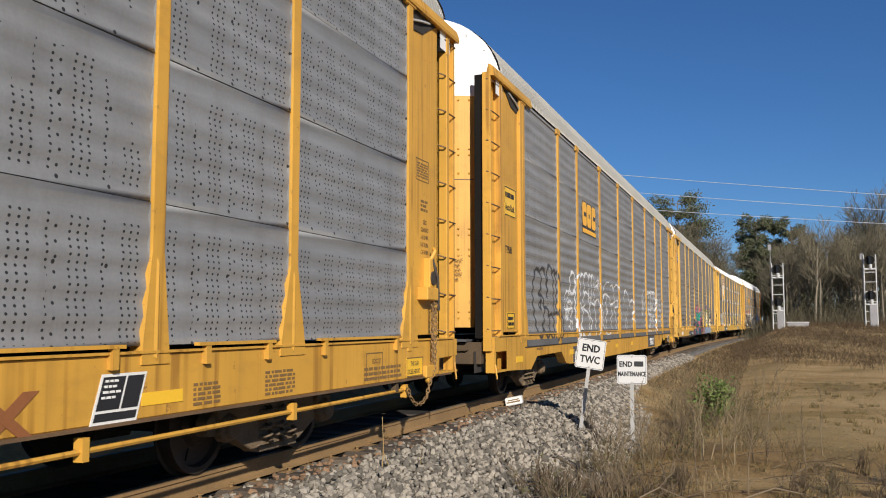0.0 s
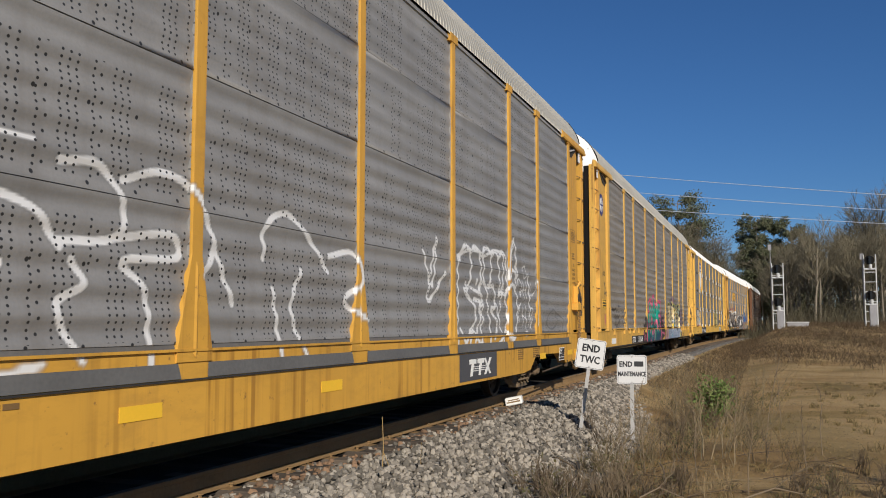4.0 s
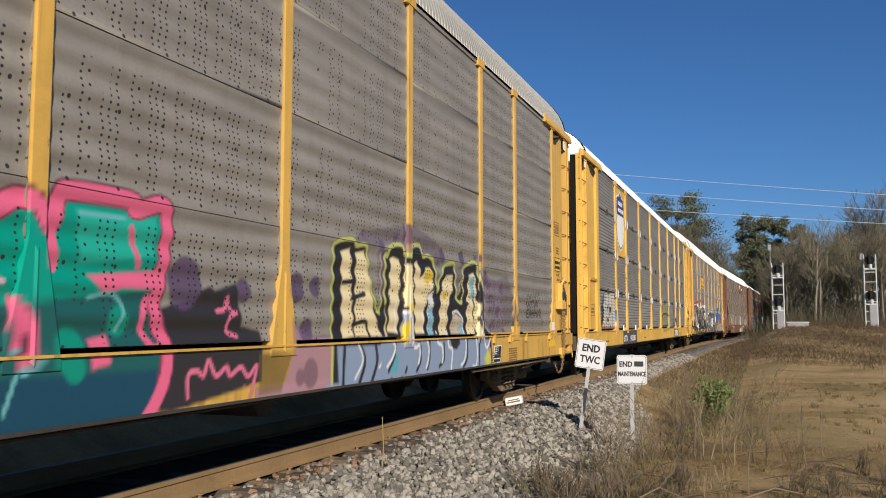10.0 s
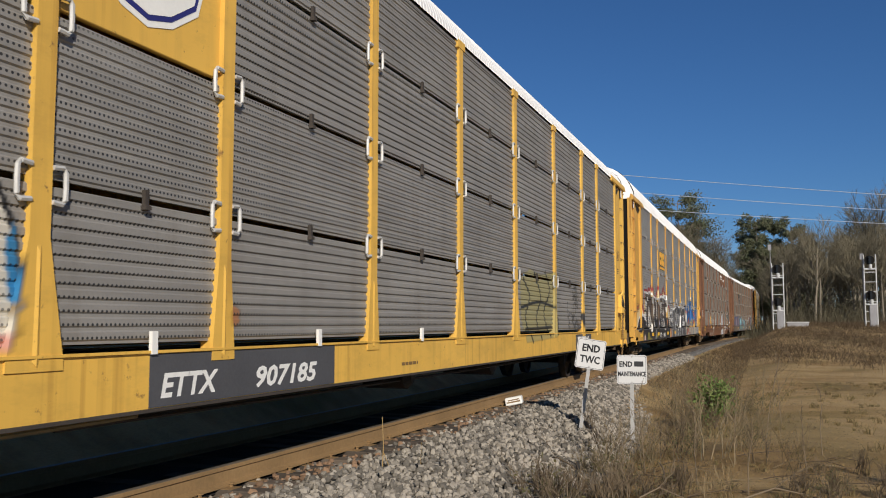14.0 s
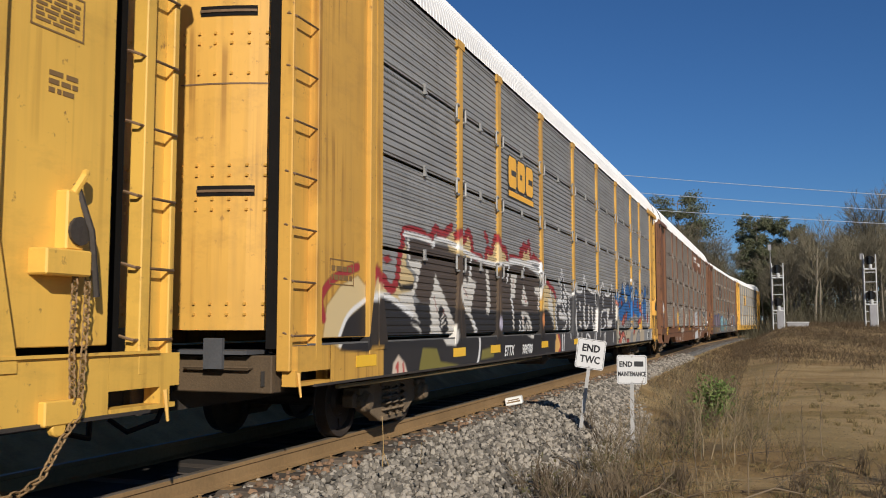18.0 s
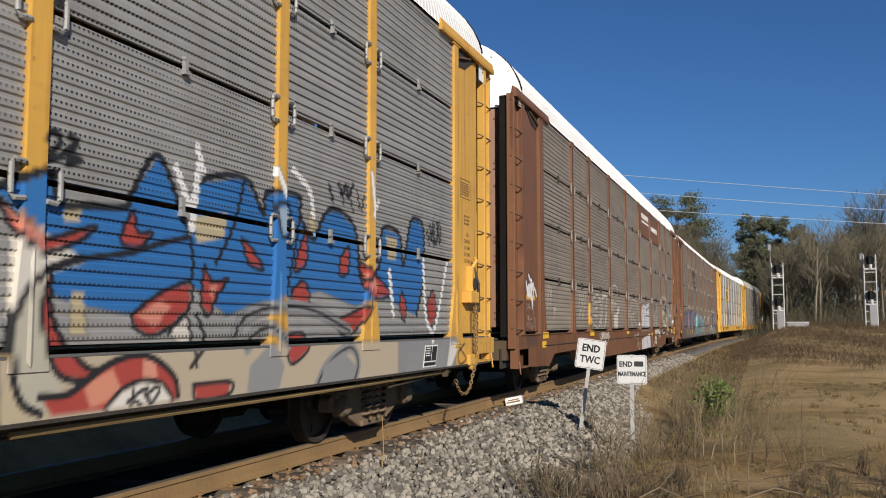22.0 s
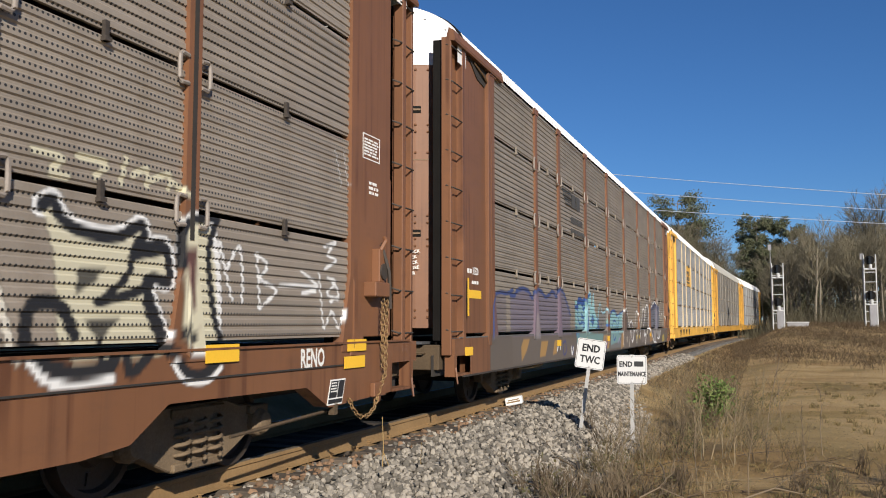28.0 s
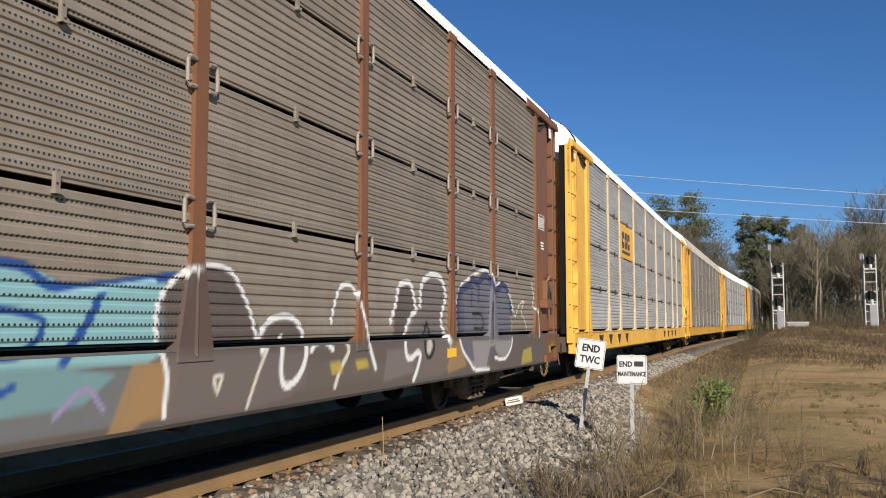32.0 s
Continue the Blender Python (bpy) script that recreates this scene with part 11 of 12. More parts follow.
def stones(count, seed):
    r = np.random.RandomState(seed)
    y = np.where(np.arange(count) < 38000, 3.5 + 42 * r.rand(count) ** 1.7, -9 + 12.6 * r.rand(count))
    d = np.where(r.rand(count) < 0.78, 1.15 + 2.4 * r.rand(count), 0.86 + 0.5 * r.rand(count))
    d = np.where(d > 1.76, 1.76 + (d - 1.76) * (1 - 0.6 * np.clip((y - 15) / 12, 0, 1)), d)
    ok = (d > 1.38) | (r.rand(count) < 0.30)
    y, d, count = y[ok], d[ok], int(ok.sum())
    x = np.interp(y, _ty, _tx) + d
    size = (0.016 + 0.023 * r.rand(count) ** 1.8) * (1 + 0.012 * y)
    t = (1 + 5 ** 0.5) / 2
    iv = np.array([(-1, t, 0), (1, t, 0), (-1, -t, 0), (1, -t, 0), (0, -1, t), (0, 1, t), (0, -1, -t), (0, 1, -t), (t, 0, -1), (t, 0, 1), (-t, 0, -1), (-t, 0, 1)]) / 1.9
    fi = np.array([(0, 11, 5), (0, 5, 1), (0, 1, 7), (0, 7, 10), (0, 10, 11), (1, 5, 9), (5, 11, 4), (11, 10, 2), (10, 7, 6), (7, 1, 8),
                   (3, 9, 4), (3, 4, 2), (3, 2, 6), (3, 6, 8), (3, 8, 9), (4, 9, 5), (2, 4, 11), (6, 2, 10), (8, 6, 7), (9, 8, 1)])
    v = iv[None] * (0.72 + 0.56 * r.rand(count, 12, 1))
    a = r.rand(count) * 6.28
    ca, sa = np.cos(a)[:, None], np.sin(a)[:, None]
    sc = size[:, None, None] * (0.75 + 0.65 * r.rand(count, 1, 3))
    v = v * sc
    vx, vy = v[..., 0] * ca - v[..., 1] * sa, v[..., 0] * sa + v[..., 1] * ca
    z = bed_z(np.where(d > 1.76, 1.76 + (d - 1.76) / (1 - 0.6 * np.clip((y - 15) / 12, 0, 1)), d)) + size * 0.25 + 0.05 * r.rand(count) ** 1.5
    v = np.stack([vx + x[:, None], vy + y[:, None], v[..., 2] + z[:, None]], -1).reshape(-1, 3)
    f = (fi[None] + 12 * np.arange(count)[:, None, None]).reshape(-1, 3)
    return v, f, np.repeat((d < 1.05 + 0.35 * r.rand(count)) & (r.rand(count) < 0.75), 20)


M_STONE_RUST = plain("rust_stained_stone", (0.20, 0.125, 0.07), 0.9, 0.0, 9, 0.2, 0.3, isl=1.2)
_sv, _sf, _sb = stones(44000, 3)
stuff("ballast_stones", "loose angular pale grey limestone ballast stones", "gravel", _sv, _sf[~_sb], M_STONE)
stuff("rusty_stones", "rust-stained stones packed between the sleeper ends", "gravel", _sv, _sf[_sb], M_STONE_RUST)


def blades(x, y, h, w, lean, seed):
    """Bent single blades: five points, three triangles each."""
    r = np.random.RandomState(seed)
    n = len(x)
    z = ground_z(x, y) - 0.01
    a, b = r.rand(n) * 6.28, r.rand(n) * 6.28
    wx, wy = np.cos(a) * w, np.sin(a) * w
    k = lean * (0.4 + r.rand(n)) * h
    lx, ly = np.cos(b) * k, np.sin(b) * k
    p = np.stack([np.stack([x - wx, y - wy, z], 1), np.stack([x + wx, y + wy, z], 1),
                  np.stack([x - wx * 0.7 + lx * 0.35, y - wy * 0.7 + ly * 0.35, z + h * 0.6], 1), np.stack([x + wx * 0.7 + lx * 0.35, y + wy * 0.7 + ly * 0.35, z + h * 0.6], 1),
                  np.stack([x + lx, y + ly, z + h], 1)], 1).reshape(-1, 3)
    i = 5 * np.arange(n)[:, None]
    f = np.concatenate([i + np.array([[0, 1, 3]]), i + np.array([[0, 3, 2]]), i + np.array([[2, 3, 4]])], 1).reshape(-1, 3)
    return p, f


def straw(name, c0, c1, c2):
    m, t, b = nodes_of(name)
    q = Nt(t)
    r = q.island()
    c = q.mix(q.ramp(r, 0.0, 0.6), rgb(*c0), rgb(*c1))
    c = q.mix(q.ramp(r, 0.62, 1.0), c, rgb(*c2))
    t.links.new(c, b.inputs["Base Color"])
    b.inputs["Roughness"].default_value = 0.85
    return m


M_STRAW = straw("dry_straw", (0.24, 0.16, 0.055), (0.35, 0.24, 0.09), (0.17, 0.118, 0.038))
M_SEDGE = straw("russet_broom_sedge", (0.068, 0.044, 0.019), (0.115, 0.078, 0.036), (0.04, 0.027, 0.012))
M_VERGE = straw("grey_brown_verge_grass", (0.12, 0.09, 0.042), (0.24, 0.178, 0.09), (0.075, 0.068, 0.026))
M_TUFT = straw("dull_olive_tufts", (0.11, 0.082, 0.026), (0.20, 0.145, 0.055), (0.075, 0.068, 0.016))
M_GREEN = straw("winter_green_leaves", (0.075, 0.12, 0.022), (0.13, 0.18, 0.036), (0.16, 0.17, 0.055))
M_WITHER = straw("withered_olive_leaves", (0.07, 0.066, 0.02), (0.12, 0.102, 0.036), (0.05, 0.05, 0.014))
M_WEED = straw("bleached_weed_stems", (0.12, 0.092, 0.046), (0.23, 0.175, 0.095), (0.06, 0.052, 0.025))
M_TWIG = straw("grey_brown_twigs", (0.085, 0.062, 0.036), (0.17, 0.128, 0.076), (0.05, 0.038, 0.021))
M_DARKTWIG = straw("dark_dead_sticks", (0.05, 0.033, 0.018), (0.08, 0.055, 0.03), (0.03, 0.021, 0.012))

_r = np.random.RandomState(11)


def scatter(n, y0, y1, d0, d1, power=1.6, clump=0.0):
    y = y0 + (y1 - y0) * _r.rand(n) ** power
    d = d0 + (d1 - d0) * _r.rand(n)
    x = np.interp(y, _ty, _tx) + d
    if clump:
        keep = np.sin(x * 1.9 + 1.3 * np.sin(y * 0.7)) + np.sin(y * 1.3 + x) + _r.rand(n) * 1.2 > clump
        x, y = x[keep], y[keep]
    return x, y


x, y = scatter(34000, 5, 48, 3.7, 17, 1.5)
xb, yb = scatter(26000, -12, 5, 3.6, 13, 1.0)
x, y = np.concatenate([x, xb]), np.concatenate([y, yb])
stuff("matted_grass", "short matted straw-coloured dead grass", "grass", *blades(x, y, 0.012 + 0.04 * _r.rand(len(x)), 0.003 + 0.0002 * np.abs(y), 1.6, 1), M_STRAW)
x, y = scatter(13000, 6, 46, 2.1, 5.2, 1.1, 0.5)
_k = (x - np.interp(y, _ty, _tx)) > 2.9 - 0.75 * np.clip((y - 15) / 12, 0, 1)
x, y = x[_k], y[_k]
stuff("verge_grass", "taller dry grass at the edge of the ballast", "grass", *blades(x, y, 0.08 + 0.20 * _r.rand(len(x)), 0.0035, 0.7, 2), M_VERGE)
x, y = scatter(92000, 31, 95, 3.6, 26, 1.05, 0.0)
_k = _r.rand(len(x)) < smooth((y - 38 + 3.5 * np.sin(x * 0.55) + 2.0 * np.sin(x * 1.7 + 1)) / 9) * (1 - 0.85 * smooth((7.6 - x + np.interp(y, _ty, _tx)) / 2.5) * smooth((y - 55) / 14))
x, y = x[_k], y[_k]
stuff("broom_sedge", "russet broom sedge on the rising bank", "tall grass", *blades(x, y, (0.08 + 0.34 * _r.rand(len(x)) ** 1.7) * (0.8 + 0.3 * np.sin(x * 0.8 + 0.3 * y)), 0.011, 1.3, 3), M_SEDGE)
x, y = scatter(14000, 26, 100, 2.15, 4.6, 0.9)
stuff("bank_grass", "dry brown grass on the slope beside the ballast", "grass", *blades(x, y, 0.05 + 0.22 * _r.rand(len(x)) ** 1.5, 0.010, 1.0, 14), M_SEDGE)

def branching(mb, p, d, length, rad, depth, r, spread=0.6, up=0.12, kids=3, sides=3, keep=0.6):
    """Tapered limbs that fork again and again."""
    a = Vector(p)
    q = a + d * length * 0.5 + Vector((r.uniform(-1, 1), r.uniform(-1, 1), r.uniform(-0.4, 0.6))) * length * 0.07
    e = a + d * length
    mb.tube([a, q, e], rad, sides if depth > 1 or sides < 4 else 3, rad * 0.62, cap=False)
    if depth <= 0:
        return
    for k in range(kids):
        t = r.uniform(0.45, 1.0) if k else 1.0
        base = a + (e - a) * t
        v = Vector((r.uniform(-1, 1), r.uniform(-1, 1), r.uniform(-0.5, 0.9)))
        nd = (d + v * spread + Vector((0, 0, up))).normalized()
        branching(mb, base, nd, length * r.uniform(0.55, 0.8), rad * keep, depth - 1, r, spread, up, kids, sides, keep)


def leaf_cloud(n, rx, ry, rz, size, seed, hollow=0.3):
    r = np.random.RandomState(seed)
    p = r.randn(n, 3)
    p /= np.linalg.norm(p, axis=1)[:, None]
    p *= (hollow + (1 - hollow) * r.rand(n, 1) ** 0.6)
    p *= (1 + 0.25 * np.sin(5 * p[:, :1] + 3 * p[:, 1:2]) * np.cos(4 * p[:, 2:3]))
    p *= (rx, ry, rz)
    a, b = r.randn(n, 3), r.randn(n, 3)
    a /= np.linalg.norm(a, axis=1)[:, None]
    b = np.cross(a, b)
    b /= np.linalg.norm(b, axis=1)[:, None]
    s = size * (0.6 + 0.8 * r.rand(n, 1))
    v = np.stack([p - a * s, p + b * s * 0.4, p + a * s, p - b * s * 0.4], 1).reshape(-1, 3)
    f = (np.arange(n)[:, None] * 4 + np.array([[0, 1, 2, 3]])).reshape(-1, 4)
    return v, f


def leaf_mesh(name, *a):
    v, f = leaf_cloud(*a)
    me = bpy.data.meshes.new(name)
    me.from_pydata(v.tolist(), [], f.tolist())
    return me


# tufts and litter on the near field
cx, cy = scatter(900, 6, 30, 3.3, 13, 1.5)
x, y = np.repeat(cx, 22) + 0.05 * _r.randn(len(cx) * 22), np.repeat(cy, 22) + 0.05 * _r.randn(len(cx) * 22)
stuff("grass_tufts", "small uneven tufts of dead and olive grass", "grass", *blades(x, y, np.repeat(0.03 + 0.14 * _r.rand(len(cx)) ** 2, 22) * (0.5 + 0.6 * _r.rand(len(x))), 0.003 + 0.00015 * y, 0.9, 21), M_TUFT)
x, y = scatter(16000, 6, 22, 3.0, 10, 1.6)
_lv, _lf = leaf_cloud(len(x), 0.001, 0.001, 0.001, 0.016, 33)
_lv = _lv.reshape(-1, 4, 3) * (1, 1, 0.35) + np.stack([x, y, ground_z(x, y) + 0.006], 1)[:, None]
stuff("leaf_litter", "scattered brown leaf litter and bits of straw", "litter", _lv.reshape(-1, 3), _lf, M_TWIG)


def weed_mesh(seed, h, stems):
    """Thin stems that fork into wiry twigs."""
    r, mb = random.Random(seed), Mb()
    for i in range(stems):
        d = Vector((r.uniform(-0.55, 0.55), r.uniform(-0.55, 0.55), 1)).normalized()
        branching(mb, (r.uniform(-0.14, 0.14), r.uniform(-0.14, 0.14), 0), d, h * r.uniform(0.4, 0.7), 0.0068, 2, r, 0.55, 0.05, 3, keep=0.6)
    return mb.mesh("dry_weed")


_weeds = [weed_mesh(40 + i, 0.5 + 0.09 * i, 5 + i % 3) for i in range(5)]
_brush = [weed_mesh(80 + i, 0.34, 12) for i in range(2)]
_wleaf = [leaf_mesh("withered_leaves", 150, 0.30, 0.30, 0.24, 0.020, 60 + i, 0.1) for i in range(3)]
_rw = random.Random(8)
# clumps: middle x, y, spread in x and y, how many, size, share with leaves, dark brush or tall weeds
for cx, cy, sx, sy, m, size, leafy, low in (
        (-1.95, 10.2, 0.4, 0.4, 12, 1.1, 0.3, 1), (-1.35, 10.5, 0.35, 0.3, 7, 0.8, 0.3, 1), (-1.95, 12.6, 0.4, 0.9, 9, 0.85, 0.8, 0), (-1.35, 14.6, 0.55, 1.0, 11, 1.0, 0.8, 0),
        (-1.3, 19.3, 0.5, 0.8, 9, 1.05, 0.8, 0), (-2.65, 13.3, 0.3, 0.8, 5, 0.6, 0.2, 1), (-1.5, 20.5, 0.6, 2.0, 11, 0.9, 0.5, 0), (-1.9, 26.0, 0.7, 3.0, 9, 0.9, 0.3, 0), (-2.5, 33.0, 0.6, 4.0, 8, 0.9, 0.2, 0),
        (0.75, 11.2, 0.5, 0.6, 12, 0.75, 0.7, 1), (0.6, 12.6, 0.8, 0.9, 6, 0.8, 0.2, 0), (-0.3, 17.5, 0.8, 2.0, 6, 0.8, 0.1, 0)):
    for i in range(m):
        x, y = cx + _rw.gauss(0, sx), cy + _rw.gauss(0, sy)
        k = size * (0.65 + 0.6 * _rw.random())
        ob = thing("dry_weed", "low tangled dark brush at the foot of the ballast" if low else "leafless grey-brown weed with wiry stems beside the ballast", "weed", "dry weeds")
        ob.matrix_basis = pose(x, y, float(ground_z(x, y)) - 0.02, 0, 0, _rw.uniform(0, 360)) @ Matrix.Diagonal((k, k, k, 1))
        part("stem", _brush[i % 2] if low else _weeds[i % 5], M_TWIG if low or i % 3 == 0 else M_WEED, ob)
        if _rw.random() < leafy:
            part("foliage", _wleaf[i % 3], M_WITHER, ob, at=pose(0, 0, 0.16 if low else 0.25))
# fallen canes over the foot of the ballast
for i, (x, y, a, ln) in enumerate(((-2.0, 9.6, 150, 1.6), (-1.5, 9.2, 60, 1.3), (-1.2, 10.6, 100, 1.9), (-2.3, 11.4, 130, 1.5), (-0.6, 9.3, 35, 1.4), (-1.9, 8.6, 10, 1.2))):
    mb = Mb()
    rr = random.Random(i)
    z0 = float(ground_z(x, y))
    dx, dy = math.cos(radians(a)), math.sin(radians(a))
    pts = [(x + dx * ln * t, y + dy * ln * t, z0 + 0.05 + 0.28 * math.sin(math.pi * t) * rr.uniform(0.5, 1)) for t in (0, 0.25, 0.5, 0.75, 1)]
    mb.tube(pts, 0.012, 5, 0.005)
    branching(mb, pts[2], Vector((dx, dy, 0.5)).normalized(), 0.3, 0.005, 2, rr)
    thing("fallen_cane", "bare brown bramble cane arching over dry grass", "twig", "fallen canes", mesh=mb.mesh("fallen_cane"), material=M_TWIG)


for i in range(26):
    rr = random.Random(300 + i)
    y = rr.uniform(9.8, 13.5)
    x = float(np.interp(y, _ty, _tx)) + rr.uniform(3.0, 7.0)
    a, ln, z0 = rr.uniform(-25, 25), rr.uniform(0.4, 1.2), float(ground_z(x, y))
    dx, dy, h = math.cos(radians(a)), math.sin(radians(a)), rr.uniform(0.0, 0.12)
    mb = Mb()
    pts = [(x + dx * ln * t + rr.uniform(-0.03, 0.03), y + dy * ln * t, float(ground_z(x + dx * ln * t, y + dy * ln * t)) + 0.02 + h * math.sin(math.pi * t)) for t in (0, 0.25, 0.5, 0.75, 1)]
    mb.tube(pts, 0.008, 5, 0.003)
    branching(mb, pts[2], Vector((dx, dy, 0.3)).normalized(), 0.2 * ln, 0.004, 1, rr)
    thing("fallen_cane", "bare brown bramble cane arching over dry grass", "twig", "fallen canes", mesh=mb.mesh("fallen_cane"), material=M_DARKTWIG if i % 3 else M_WEED)

# single tall stems above the weeds
for i, (x, y, h, k) in enumerate(((-0.15, 15.6, 1.35, 0.25), (-1.7, 12.6, 1.15, -0.12), (-0.55, 13.3, 1.1, 0.1), (0.35, 12.0, 0.8, -0.2), (0.6, 13.6, 0.9, 0.15), (-0.9, 11.2, 0.95, 0.2), (-0.3, 10.4, 0.85, -0.25), (0.1, 17.5, 1.0, 0.1), (-1.4, 14.6, 0.9, -0.2))):
    mb, rr = Mb(), random.Random(70 + i)
    pts = [(0, 0, 0), (k * 0.2 * h, 0.02, 0.4 * h), (k * 0.5 * h, 0.0, 0.75 * h), (k * 0.75 * h, 0.02, h)]
    if i == 0:
        pts += [(k * 0.9 * h, 0, 1.06 * h), (k * 1.15 * h, 0, 1.05 * h), (k * 1.25 * h, 0, 0.93 * h)]
    mb.tube(pts, 0.009, 5, 0.004)
    for t in (0.45, 0.6, 0.75, 0.9):
        branching(mb, (k * t * 0.6 * h, 0, t * h), Vector((rr.uniform(-1, 1), rr.uniform(-1, 1), 1.1)).normalized(), 0.16 * h, 0.004, 1, rr)
    thing("tall_stalk", "tall reddish-brown dead stalk above the weeds", "weed", "tall stalks", at=pose(x, y, float(ground_z(x, y)) - 0.02, 0, 0, 20 * i), mesh=mb.mesh("tall_stalk"), material=M_TWIG)


# the green broad-leaved bush
bush = thing("green_bush", "small evergreen bush among dry weeds", "bush", at=pose(-1.08, 17.8, float(ground_z(-1.08, 17.8)) - 0.02))
part("leaves", leaf_mesh("leaves", 1000, 0.48, 0.52, 0.46, 0.040, 5, 0.0), M_GREEN, bush, at=pose(0, 0, 0.62))
_bs = Mb()
_rb = random.Random(3)
for i in range(6):
    branching(_bs, (0, 0, 0), Vector((_rb.uniform(-0.6, 0.6), _rb.uniform(-0.6, 0.6), 1)).normalized(), 0.42, 0.008, 2, _rb)
part("stem", _bs, M_TWIG, bush)
_st = Mb()
_st.tube([(0, 0, 0), (0.015, 0, 0.3), (-0.01, 0.02, 0.62)], 0.007, 5, 0.003).tube([(0.01, 0, 0.25), (0.1, 0.03, 0.02)], 0.005, 5, 0.003).tube([(0.25, 0.5, 0), (0.26, 0.5, 0.3)], 0.004, 4, 0.002)
thing("dry_stalk", "single pale dead stalk growing in the ballast", "weed", at=pose(-4.02, 8.95, -0.30), mesh=_st.mesh("dry_stalk"), material=M_STRAW)

# ---- the two signs ----
M_SIGN = plain("white_reflective_sheet", (0.58, 0.575, 0.56), 0.5, 0.0, 5, 0.07, 0.0)
M_POST = plain("galvanised_sign_post", (0.42, 0.41, 0.39), 0.5, 0.4, 8, 0.25, 0.2)


def rounded(w, h, r, n=5):
    out = []
    for cx, cy, a0 in ((w / 2 - r, h / 2 - r, 0), (-w / 2 + r, h / 2 - r, 90), (-w / 2 + r, -h / 2 + r, 180), (w / 2 - r, -h / 2 + r, 270)):
        for k in range(n):
            a = radians(a0 + 90 * k / (n - 1))
            out.append((cx + r * math.cos(a), cy + r * math.sin(a)))
    return out


def sign(label, at, w, h, zc, rows, post_top):
    """Plate in the local x, z plane facing -y, on a channel post."""
    sg = thing("track_sign", label, "sign", "track signs", at=at)
    part("post", Mb().box(-0.03, 0.03, 0.010, 0.018, 0, post_top).box(-0.03, -0.022, 0.018, 0.045, 0, post_top).box(0.022, 0.03, 0.018, 0.045, 0, post_top), M_POST, sg, "grey steel channel post")
    plate_ob = part("plate", Mb().prism(rounded(w, h, 0.035), -0.003, 0.003, "y"), M_SIGN, sg, "white plate with rounded corners", at=pose(0, 0, zc))
    ring = rounded(w - 0.025, h - 0.025, 0.028)
    inn = rounded(w - 0.037, h - 0.037, 0.024)
    k = len(ring)
    part("border", Mb().add([(x, -0.0045, z) for x, z in ring] + [(x, -0.0045, z) for x, z in inn], [(i, (i + 1) % k, (i + 1) % k + k, i + k) for i in range(k)]), M_INK, plate_ob, "thin black border")
    for zz in (h * 0.43, -h * 0.43):
        part("bolt", Mb().lathe([(-0.004, 0.012), (0.004, 0.012)], (0, 0, 0), "z", 8), M_POST, plate_ob, at=pose(0, -0.008, zz, 90))
    for body, size, x, z, sq in rows:
        if body is None:
            part("bars", Mb().box(x, x + sq, -0.0055, -0.0045, z, z + size), M_INK, plate_ob, "plain black bar")
            continue
        me = text_mesh(body, size)
        c = np.empty(len(me.vertices) * 3)
        me.vertices.foreach_get("co", c)
        c = c.reshape(-1, 3)
        xm = (c[:, 0].max() + c[:, 0].min()) / 2
        for off in (-0.001, 0.001):
            part("lettering", me, M_INK, plate_ob, at=Matrix.Translation((x - xm * sq + off, -0.0052 - abs(off) * 0.1, z)) @ Matrix.Rotation(radians(90), 4, 'X') @ Matrix.Diagonal((sq, 1, 1, 1)))
    return sg


sign("white track sign lettered END TWC on a leaning post", pose(-3.08, 15.0, -0.42, 0, 8.3, 12), 0.48, 0.50, 1.25,
     (("END", 0.17, 0.0, 0.04, 0.88), ("TWC", 0.17, 0.0, -0.15, 0.84)), 1.05)
sign("white track sign marking the end of maintenance on an upright post", pose(-2.07, 14.0, -0.45, 0, 0.3, 9), 0.455, 0.45, 1.07,
     (("END", 0.115, -0.09, 0.045, 0.86), (None, 0.08, 0.035, 0.048, 0.14), ("MAINTENANCE", 0.10, 0.0, -0.10, 0.60)), 1.30)
# marker block by the rail, lump on the ballast
mk = thing("marker_block", "small white-painted marker block lying against the rail", "marker", at=pose(-4.62, 16.4, -0.20, 0, -12, 8))
part("block", Mb().box(-0.16, 0.16, -0.11, 0.11, 0.0, 0.15), M_WHITE, mk, bevel=0.015)
part("bars", Mb().box(-0.13, 0.13, -0.114, -0.111, 0.05, 0.075).box(-0.1, 0.12, -0.114, -0.111, 0.09, 0.11), M_INK_BROWN, mk, "faded marks")
lump = Mb()
lump.tube([(0, 0, 0), (0.03, 0.02, 0.06), (0.02, 0.0, 0.14)], 0.035, 6, 0.02).tube([(0.02, 0, 0.1), (-0.09, 0.0, 0.15)], 0.014, 5, 0.01)
thing("root_stub", "dark charred root stub sticking out of the ballast", "stump", at=pose(-2.35, 11.1, -0.52), mesh=lump.mesh("root_stub"), material=M_INSIDE)

# ---- signals ----
M_MAST = plain("dull_aluminium_mast", (0.52, 0.52, 0.51), 0.6, 0.2, 8, 0.3, 0.2)
M_CASE = plain("grey_steel_case", (0.27, 0.265, 0.27), 0.6, 0.2, 6, 0.3, 0.2)
M_LENS = plain("unlit_signal_lens", (0.015, 0.015, 0.015), 0.2, 0.0, 8, 0.1, 0.0)


